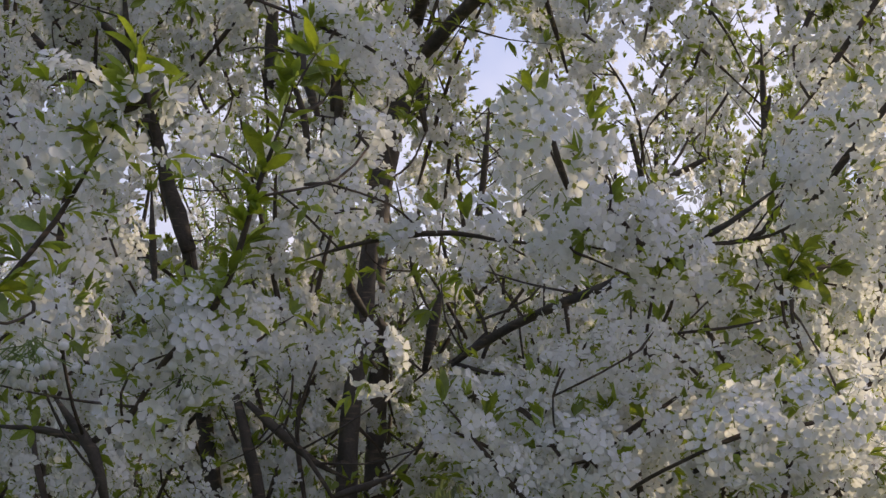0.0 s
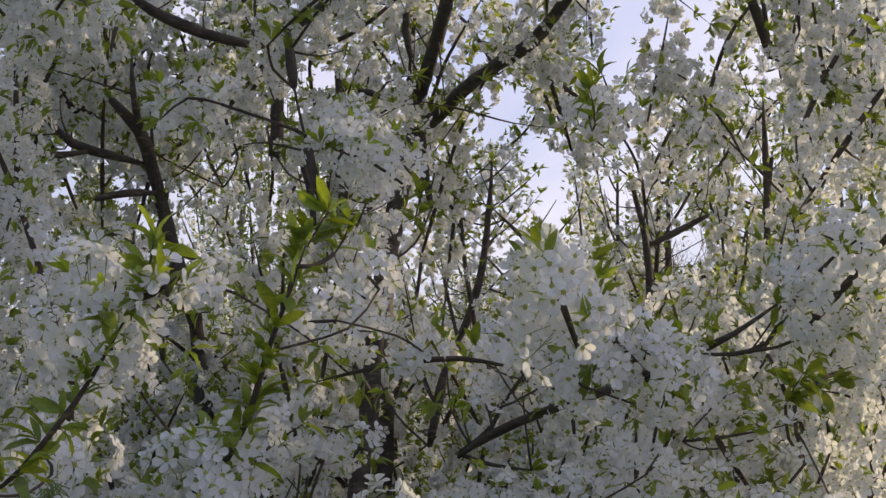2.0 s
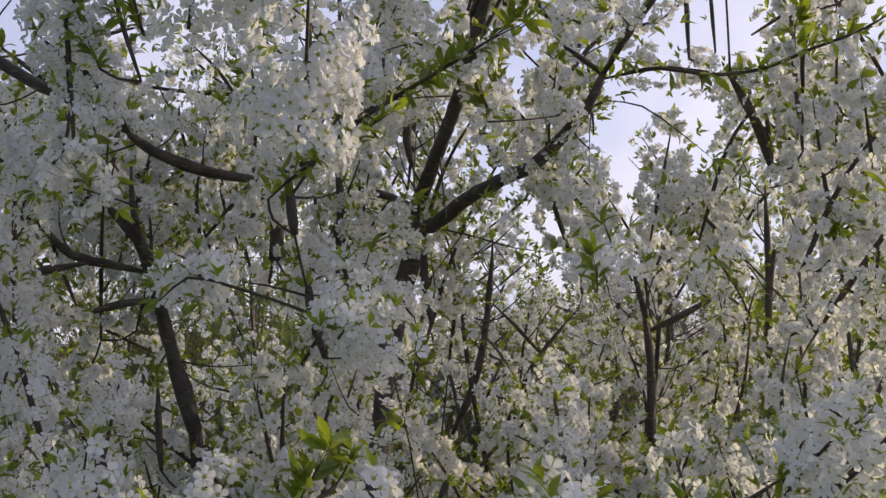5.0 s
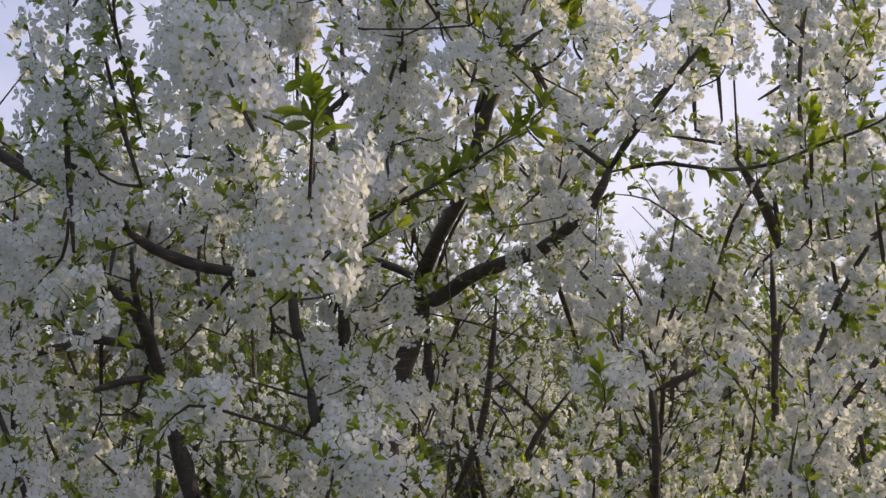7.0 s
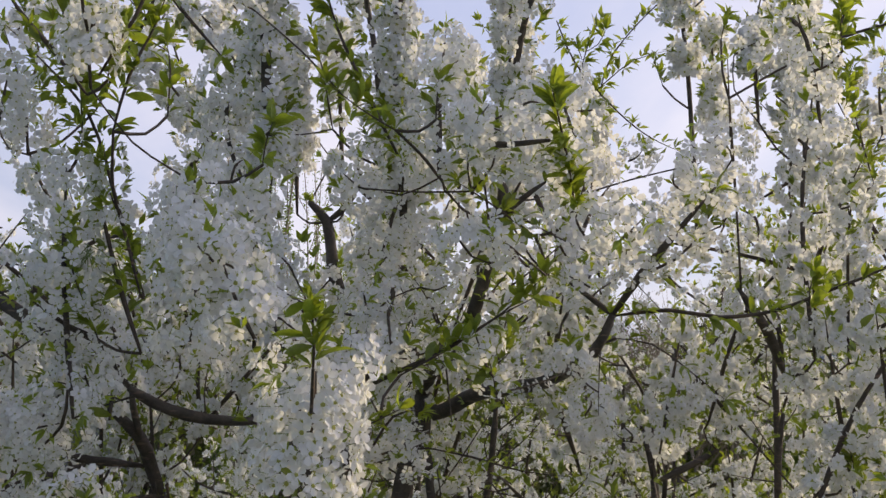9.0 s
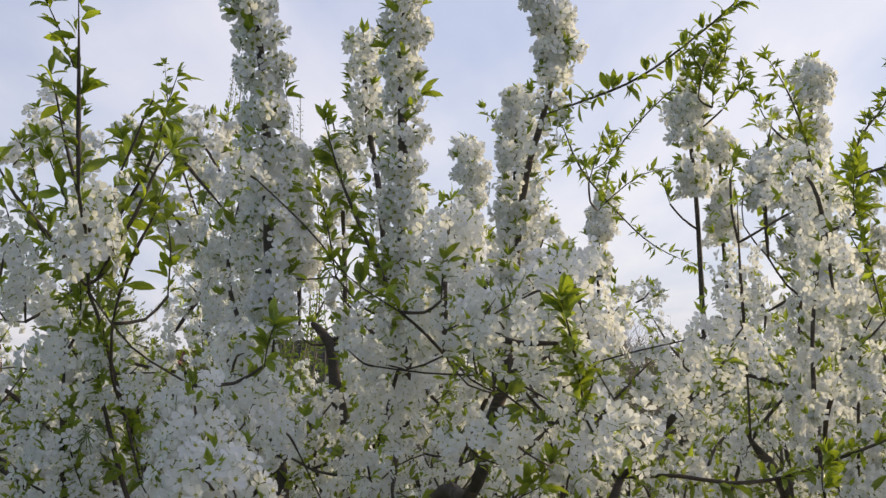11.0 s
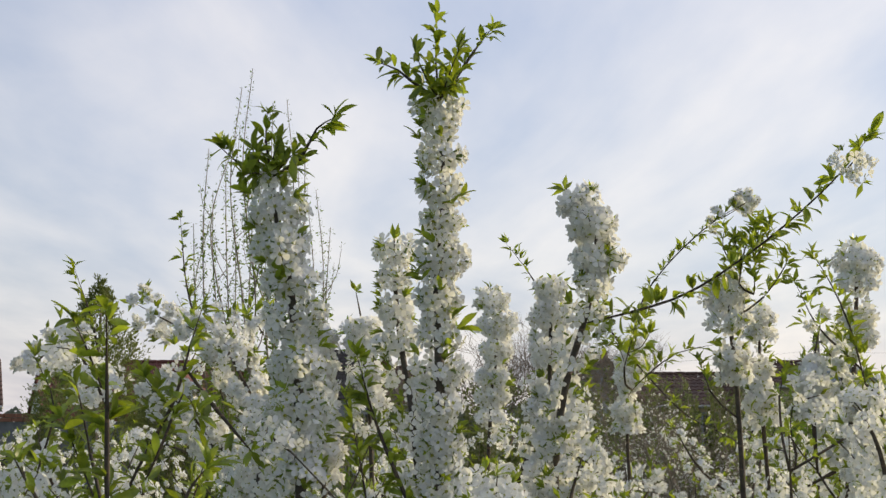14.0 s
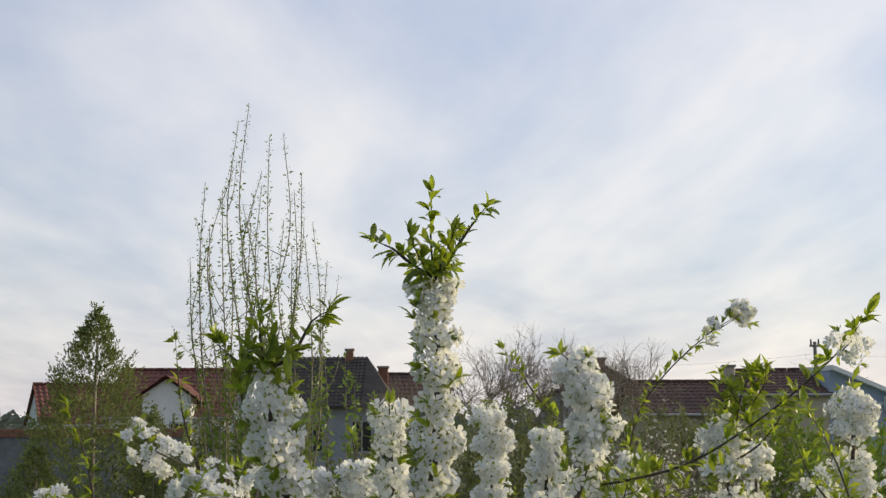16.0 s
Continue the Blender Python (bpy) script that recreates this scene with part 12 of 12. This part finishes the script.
# long brown-roofed house with a blue gabled wing
long_house = house("long house with a brown tiled roof and beige plaster walls", 7.0, 43.0, 1.5, 5.9, 5.5, 2.75, 3.82, BEIGE_WALL, BROWN_TILE, [(1.9, 1.3, 0.7, 1.15), (4.2, 1.3, 0.7, 1.15)])
chimney(long_house, 3.75, 2.7, 3.3, 4.42, 0.36, BEIGE_WALL)
right_house = house("beige house with a reddish brown roof", 10.25, 42.7, -14, 3.05, 5.0, 3.35, 4.2, BEIGE_WALL, BROWN_TILE, [], over=0.1)
wing = new("house")
wing.matrix_world = pose(13.2, 41.9, 0, 0, 0, 0)
tagged(wing, "pale blue lean-to wing with white fascia boards", "house", group="village houses")
bm = bmesh.new()
wv = [[bm.verts.new((px, py, pz)) for px, pz in ((0, -0.1), (2.9, -0.1), (2.9, 2.95), (0.15, 4.15), (0, 4.1))] for py in (0, 5)]
bm.faces.new(wv[0]); bm.faces.new(wv[1][::-1])
for i in range(5):
    bm.faces.new((wv[0][i], wv[1][i], wv[1][(i + 1) % 5], wv[0][(i + 1) % 5]))
piece("wall", bm, BLUE_WALL, wing)
bm = bmesh.new()
fv = [[bm.verts.new((px, py, pz)) for px, pz in ((0.05, 4.16), (3.3, 2.78), (3.3, 2.93), (0.05, 4.32))] for py in (-0.3, 5.2)]
bm.faces.new(fv[0]); bm.faces.new(fv[1][::-1])
for i in range(4):
    bm.faces.new((fv[0][i], fv[1][i], fv[1][(i + 1) % 4], fv[0][(i + 1) % 4]))
piece("roof", bm, WHITE_PAINT, wing, "sloping roof edge with white fascia")
bm = bmesh.new(); add_box(bm, 0.35, -0.05, 2.95, 2.6, 0.0, 3.05)
piece("trim", bm, WHITE_PAINT, wing)
unit = new("air_conditioner")
unit.matrix_world = pose(15.0, 41.7, 2.75)
tagged(unit, "white outdoor air conditioner unit on a blue wall", "air conditioner")
bm = bmesh.new(); add_box(bm, 0, -0.12, 0, 0.75, 0.14, 0.5, 0.03)
piece("casing", bm, WHITE_PAINT, unit)
bm = bmesh.new(); bmesh.ops.create_cone(bm, cap_ends=True, segments=20, radius1=0.19, radius2=0.19, depth=0.03, matrix=Matrix.Translation((0.3, -0.13, 0.25)) @ Matrix.Rotation(math.pi / 2, 4, "X"))
piece("fan_grille", bm, DARK_TILE, unit)
bm = bmesh.new()
for bx in (0.1, 0.62):
    add_box(bm, bx, -0.1, -0.05, bx + 0.04, 0.2, 0.0)
piece("bracket", bm, METAL, unit)

# building at the edge and the garden wall
house("sunlit beige building with a steep gable", -17.0, 32.2, 22, 4.9, 6.0, 2.6, 3.9, BEIGE_WALL, BROWN_TILE, over=0.1)
garden_wall = new("garden_wall")
garden_wall.matrix_world = pose(-14.0, 26, 0)
tagged(garden_wall, "grey plastered garden wall with a red brick coping", "wall", kind="structure")
bm = bmesh.new(); add_box(bm, 0, 0, -0.1, 8.5, 0.3, 2.16)
piece("wall_face", bm, GARDEN_WALL, garden_wall)
cm = bmesh.new(); add_box(cm, 0, -0.04, 0, 0.235, 0.34, 0.08, 0.008)
cme = bpy.data.meshes.new("brick"); cm.to_mesh(cme); cm.free(); cme.materials.append(BRICK)
for row in range(2):
    for i in range(34):
        ob = new("brick", cme); ob.parent = garden_wall
        ob.location = (0.25 * i + 0.1 * row, 0, 2.165 + 0.09 * row)

# utility pole
pole = new("utility_pole")
pole.matrix_world = pose(25.35, 83, 0)
tagged(pole, "concrete utility pole with a crossarm and insulators", "pole")
bm = bmesh.new(); bmesh.ops.create_cone(bm, cap_ends=True, segments=10, radius1=0.19, radius2=0.11, depth=7.7, matrix=Matrix.Translation((0, 0, 3.85)))
piece("post", bm, CONCRETE, pole)
bm = bmesh.new(); add_box(bm, -0.36, -0.06, 7.35, 0.36, 0.06, 7.5)
piece("crossarm", bm, CONCRETE, pole)
for ix in (-0.26, 0.26):
    bm = bmesh.new(); bmesh.ops.create_cone(bm, cap_ends=True, segments=8, radius1=0.07, radius2=0.04, depth=0.4, matrix=Matrix.Translation((ix, 0, 7.7)))
    piece("insulator", bm, DARK_TILE, pole)


# ---- shrubs and trees of the gardens ----
SCALE_LEAF = (np.array([(0, 0, 0), (0.018, 0.011, 0.004), (0.045, 0, 0), (0.018, -0.011, 0.004)]), np.array([(0, 1, 2), (0, 2, 3)]))


def cable(a, b, sag):
    """A thin wire that hangs between two points."""
    t = np.linspace(0, 1, 25)[:, None]
    line = np.array(a) * (1 - t) + np.array(b) * t - np.array([0, 0, sag]) * 4 * t * (1 - t)
    under(new("cable", mesh_from("cable", *tube(line, np.full(25, 0.006), 5), [DARK_TILE], None, True)), pole)


for dz in (0.0,):
    cable((25.3, 83.0, 6.9 - dz), (4.0, 88.0, 6.5 - dz), 0.5)
    cable((25.4, 83.0, 6.9 - dz), (45.0, 80.0, 7.2 - dz), 0.5)


def stem_mesh(name, lines, mat, parent, sides=5, seed=1):
    VS, TS, n = [], [], 0
    for line, r0, r1 in lines:
        V, T = tube(line, np.linspace(r0, r1, len(line)), sides)
        VS.append(V); TS.append(T + n); n += len(V)
    ob = new(name, mesh_from(name, np.concatenate(VS), np.concatenate(TS), [mat], None, True))
    return under(ob, parent)


def thuja(x, y, height, width, seed, label):
    """A column of scaly sprays, airy at the top."""
    rng = np.random.default_rng(seed)
    root = new("conifer"); root.location = (x, y, 0)
    tagged(root, label, "conifer")
    stem_mesh("trunk", [(smooth_line([(x, y, -0.05), (x, y, height * 0.5), (x + 0.02, y, height * 0.97)], 0.2), 0.07, 0.008)], GREY_TWIG, root)
    m = int(height * width * 360)
    low = rng.random(m) < 0.3
    z = height * (1 - np.where(low, rng.uniform(0.6, 0.97, m), 0.004 + 0.6 * rng.random(m) ** 0.68))
    z = np.where(rng.random(m) < 0.02, height * rng.uniform(0.92, 1.03, m), z)
    prof = width * 0.5 * np.clip((1.0 - z / height) / 0.62, 0.004, 1.0) ** 0.82
    a = rng.uniform(0, 2 * np.pi, m)
    r = prof * np.sqrt(rng.uniform(0.3, 1.0, m)) * (1 + 0.13 * np.sin(3 * a + 5 * z) + 0.10 * np.sin(11 * z + 2 * a))
    out = np.stack([np.cos(a), np.sin(a), rng.uniform(0.5, 1.6, m)], -1)
    out /= np.linalg.norm(out, axis=1)[:, None]
    foot = np.array([x, y, 0]) + np.stack([np.cos(a) * r * 0.92, np.sin(a) * r * 0.92, z], -1)
    reach = rng.uniform(0.05, 0.17, m) * (0.6 + 0.4 * width) * np.clip(0.35 + 4 * (1 - z / height), 0.35, 1)
    k = np.repeat(np.arange(m), 17)
    n = len(k)
    along = rng.random(n)
    place = foot[k] + out[k] * (reach[k] * along)[:, None] + rng.normal(0, 0.016, (n, 3)) * (1.1 - along)[:, None] * 1.6
    way = out[k] + rng.normal(0, 0.45, (n, 3)) + np.array([0, 0, 0.35])
    V, T, M = scatter([SCALE_LEAF], place, leaf_frames(way, rng, 1.0), rng.uniform(0.4, 0.95, n), rng)
    tagged(under(new("foliage", mesh_from("foliage", V, T, [THUJA])), root), kind="stuff")
    return root


thuja(-3.97, 13.6, 3.66, 2.0, 3, "dark green columnar thuja with an airy pointed top")
thuja(-4.4, 13.0, 2.25, 0.9, 4, "lower dense thuja bush beside a taller one")
thuja(-3.2, 13.2, 2.55, 0.9, 6, "lower dense thuja bush beside a taller one")
for hx, hs in ((5.6, 7), (6.6, 8)):
    thuja(hx, 20.0, 2.5, 1.1, hs, "dark green clipped conifer standing before the beige house")


def whip_shrub(x, y, tops, spread, leaf_size, label, seed, mat=SMALL_LEAF, per_metre=60, low=0.75, twiggy=False):
    """Many upright whips with small leaves, thinner towards their tips."""
    rng = np.random.default_rng(seed)
    root = new("shrub"); root.location = (x, y, 0)
    tagged(root, label, "shrub")
    for dx, top in tops:
        dy = rng.uniform(-spread, spread)
        base = (x + dx * 0.35, y + dy * 0.3, -0.03)
        w = rng.normal(0, 0.07, 3)
        line = smooth_line([base, (x + dx * 0.6 + w[0], y + dy * 0.7, top * 0.35), (x + dx * 0.9 + w[1], y + dy, top * 0.6), (x + dx + w[2], y + dy, top * 0.82), (x + dx + 0.5 * w[0], y + dy, top)], 0.08)
        stems = [(line, 0.015 if twiggy else 0.011, 0.0028 if twiggy else 0.0016)]
        for _ in range(int(rng.integers(2, 6)) if twiggy else 0):
            i = int(rng.uniform(0.5, 0.86) * len(line))
            out = np.array([rng.normal(0, 0.14), rng.normal(0, 0.14), rng.uniform(0.25, 0.5)])
            side = smooth_line([tuple(line[i]), tuple(line[i] + out * np.array([0.7, 0.7, 0.4])), tuple(line[i] + out)], 0.08)
            stems.append((side, 0.004, 0.0016))
        ob = stem_mesh("stem", stems, GREY_TWIG, root, 4)
        n = int(per_metre * top)
        t = rng.random(n) ** low * 0.995
        i = np.minimum((t * (len(line) - 1)).astype(int), len(line) - 2)
        place = line[i] + (line[i + 1] - line[i]) * rng.random(n)[:, None]
        way = rng.normal(0, 1, (n, 3)) + np.array([0, 0, 0.4])
        place = place + way / np.linalg.norm(way, axis=1)[:, None] * 0.02
        size = leaf_size * (1.1 - t * 0.55) * rng.uniform(0.5, 1.2, n)
        if twiggy:
            bare = rng.random(n) < t * 1.4 - 0.6
            size = np.where(bare, size * 0.45, size)
            for side, r0, r1 in stems[1:]:
                m = 22
                f = rng.random(m)
                q = np.minimum((f * (len(side) - 1)).astype(int), len(side) - 2)
                spot = side[q] + (side[q + 1] - side[q]) * rng.random(m)[:, None]
                w = rng.normal(0, 1, (m, 3)) + np.array([0, 0, 0.4])
                place, way, size = np.concatenate([place, spot + w * 0.01]), np.concatenate([way, w]), np.concatenate([size, leaf_size * rng.uniform(0.3, 0.6, m)])
        V, T, M = scatter([SCALE_LEAF], place, leaf_frames(way, rng, 0.8), size, rng)
        lv = new("leaves", mesh_from("leaves", V, T, [mat]))
        lv.parent = ob
        tagged(lv, kind="stuff")
    return root


whip_shrub(-1.72, 11.0, [(-0.26, 5.19), (-0.06, 5.34), (0.03, 5.1), (0.14, 5.09), (0.33, 4.73), (-0.54, 4.65), (-0.38, 4.63), (0.48, 4.35), (-0.68, 3.98), (-0.32, 4.79), (-0.13, 4.84), (-0.01, 4.63), (0.22, 4.63), (-0.22, 4.47), (-0.45, 4.26), (0.39, 4.16), (-0.6, 4.05), (0.12, 4.37), (-0.08, 4.26), (-0.31, 4.16), (0.29, 4.1), (0.57, 3.95)],
           0.35, 1.35, "tall leafing shrub of thin upright whips", 11, per_metre=150, low=1.0, twiggy=True)
whip_shrub(-0.95, 10.5, [(0.0, 3.05), (0.12, 2.9), (-0.14, 3.2), (0.25, 2.7), (-0.3, 2.8)], 0.3, 2.2, "young leafing shrub with bright green whips", 12)
for k, (sx, sy, sh) in enumerate([(3.05, 10.2, 2.62), (3.5, 10.0, 2.55), (2.75, 10.5, 2.5), (3.95, 11, 2.6), (4.2, 11.5, 2.45)]):
    rr = np.random.default_rng(40 + k)
    whip_shrub(sx, sy, [(float(rr.normal(0, 0.13)), sh * float(rr.uniform(0.75, 1.0))) for _ in range(7)], 0.2, 2.3, "bright green leafing shrub with upright shoots", 20 + k, per_metre=160)
for k, (sx, sy, sh) in enumerate([(0.75, 12.0, 2.7), (1.15, 12.5, 2.65), (0.45, 13, 2.5), (1.6, 13, 2.5), (-0.4, 12.5, 2.45), (2.1, 13.0, 2.5), (-2.6, 12, 2.5), (-1.2, 12.6, 2.6), (2.6, 14.5, 2.75), (3.3, 15, 2.8), (4.0, 15.5, 2.8), (1.9, 15.5, 2.9), (4.9, 15.5, 2.7), (5.6, 16, 2.7), (0.2, 16, 2.8), (1.0, 17, 2.9), (-2.0, 14.5, 2.7), (-2.9, 15, 2.6), (-0.7, 15.5, 2.7)]):
    rr = np.random.default_rng(60 + k)
    whip_shrub(sx, sy, [(float(rr.normal(0, 0.22)), sh * float(rr.uniform(0.7, 1.0))) for _ in range(15)], 0.35, 2.5, "grey-green shrub with fine upright shoots", 30 + k, OLIVE_LEAF, 85)


for k, (sx, sy, sh) in enumerate([(1.95, 14.2, 2.65), (2.45, 13.8, 2.7), (3.05, 13.9, 2.65), (3.55, 14.4, 2.6), (-2.45, 13.0, 2.75), (-2.0, 12.4, 2.75), (-2.9, 12.6, 2.6)]):
    rr = np.random.default_rng(90 + k)
    whip_shrub(sx, sy, [(float(rr.normal(0, 0.2)), sh * float(rr.uniform(0.8, 1.0))) for _ in range(16)], 0.3, 1.7, "brownish green shrub with dense fine shoots", 50 + k, OLIVE_LEAF, 150)


def bare_lines(start, way, length, radius, depth, rng, out, droop=0.0):
    end = start + way * length
    mid = start.lerp(end, 0.5) + Vector(rng.normal(0, 0.05 * length, 3))
    out.append((smooth_line([tuple(start), tuple(mid), tuple(end)], length / 3) if depth else np.array([start, end]), radius, radius * 0.6))
    if depth == 0:
        return
    for _ in range(4):
        t = rng.uniform(0.45, 1.0)
        w = (way + Vector(rng.normal(0, 0.58, 3)) + Vector((0, 0, 0.12 - droop))).normalized()
        bare_lines(start.lerp(end, t), w, length * rng.uniform(0.55, 0.8), radius * 0.55, depth - 1, rng, out, droop)


def bare_tree(x, y, height, seed, label, depth=5, mat=GREY_TWIG, thick=0.08):
    rng = np.random.default_rng(seed)
    root = new("tree"); root.location = (x, y, 0)
    tagged(root, label, "tree")
    lines = []
    stem_mesh("trunk", [(smooth_line([(x, y, -0.1), (x, y, height * 0.15), (x + 0.05, y, height * 0.3)], 0.3), thick, thick * 0.8)], mat, root)
    for _ in range(4):
        bare_lines(Vector((x, y, height * 0.28)), Vector((rng.normal(0, 0.5), rng.normal(0, 0.4), 1)).normalized(), height * 0.27, thick * 0.5, depth - 1, rng, lines)
    stem_mesh("crown", lines, mat, root, 3)
    return root, lines


for x, y, h, s in ((1.3, 40, 6.3, 1), (2.1, 41, 5.6, 2), (3.9, 40, 6.3, 3), (5.0, 42, 5.7, 4), (6.2, 41, 5.6, 5), (-1.8, 44, 4.8, 6), (16.3, 50, 5.6, 8)):
    bare_tree(x, y, h, s, "leafless garden tree with a crown of fine twigs")

for x, y, h, s in ((2.2, 13.0, 2.85, 31), (3.2, 13.2, 2.75, 33)):
    bare_tree(x, y, h, s, "leafless brown garden shrub with dense fine twigs", 4, GREY_TWIG, 0.03)

# plums with thin blossom
for x, y, h, s in ((1.62, 9.0, 2.8, 21), (2.05, 9.6, 2.65, 22), (1.2, 10.2, 2.55, 23)):
    plum, lines = bare_tree(x, y, h, s, "sparsely blossoming plum tree with brown twigs", 5, GREY_TWIG, 0.035)
    rng = np.random.default_rng(s)
    tips = np.concatenate([l for l, r, q in lines if r < 0.008])
    tips = tips[rng.random(len(tips)) < 0.42]
    place = tips + rng.normal(0, 0.012, tips.shape)
    V, T, M = scatter(TINY_FLOWERS, place, frames_for(rng.normal(0, 1, place.shape), rng), rng.uniform(0.55, 0.85, len(place)), rng)
    tagged(under(new("blossoms", mesh_from("blossoms", V, T, [PETAL, HEART, STALK], M)), plum), kind="stuff")
    tips = np.concatenate([l for l, r, q in lines if r < 0.008])
    tips = tips[rng.random(len(tips)) < 0.3]
    V, T, M = scatter([SCALE_LEAF], tips + rng.normal(0, 0.01, tips.shape), leaf_frames(rng.normal(0, 1, tips.shape), rng), rng.uniform(0.4, 0.8, len(tips)), rng)
    tagged(under(new("leaves", mesh_from("leaves", V, T, [SMALL_LEAF])), plum), kind="stuff")

# grass and weeds under the trees
rng = np.random.default_rng(77)
n = 26000
far_out = 13 * rng.random(n) ** 0.75
turn = rng.uniform(0, 2 * np.pi, n)
gx = 0.4 + far_out * np.cos(turn) * (1 + 0.12 * np.sin(3 * turn))
gy = 4.5 + far_out * np.sin(turn) * (1 + 0.12 * np.cos(2 * turn))
BLADE = (np.array([(0, 0.006, 0), (0, -0.006, 0), (0.06, 0.004, 0.004), (0.06, -0.004, 0.004), (0.13, 0, 0.0)]), np.array([(0, 1, 3), (0, 3, 2), (2, 3, 4)]))
V, T, M = scatter([BLADE], np.stack([gx, gy, np.zeros(n)], -1), leaf_frames(rng.normal(0, 0.35, (n, 3)) + np.array([0, 0, 1.0]), rng, 1.0), rng.uniform(0.8, 2.6, n), rng)
tagged(new("grass", mesh_from("grass", V, T, [OLIVE_LEAF])), "unmown spring grass and weeds on the meadow", "grass", kind="stuff")

# far line of trees
n = 2600
fx = rng.uniform(-140, 140, n)
fy = 170 + rng.uniform(-12, 30, n)
fz = rng.random(n) ** 1.6 * (2.2 + 1.4 * np.sin(fx * 0.13) * np.sin(fx * 0.041 + 1) + 0.6 * np.sin(fx * 0.7))
CLUMP = (np.array([(-1.3, 0, -0.5), (1.3, 0.2, -0.5), (0.7, -0.2, 0.6), (-0.6, 0.3, 0.7), (0.1, 0.1, 1.1)]), np.array([(0, 1, 2), (0, 2, 3), (3, 2, 4)]))
V, T, M = scatter([CLUMP], np.stack([fx, fy, np.maximum(fz, 0.1)], -1), np.tile(np.eye(3), (n, 1, 1)), rng.uniform(0.4, 0.9, n), rng)
tagged(new("far_woods", mesh_from("far_woods", V, T, [FAR_WOOD])), "distant low line of trees on the horizon", "woods", kind="stuff")
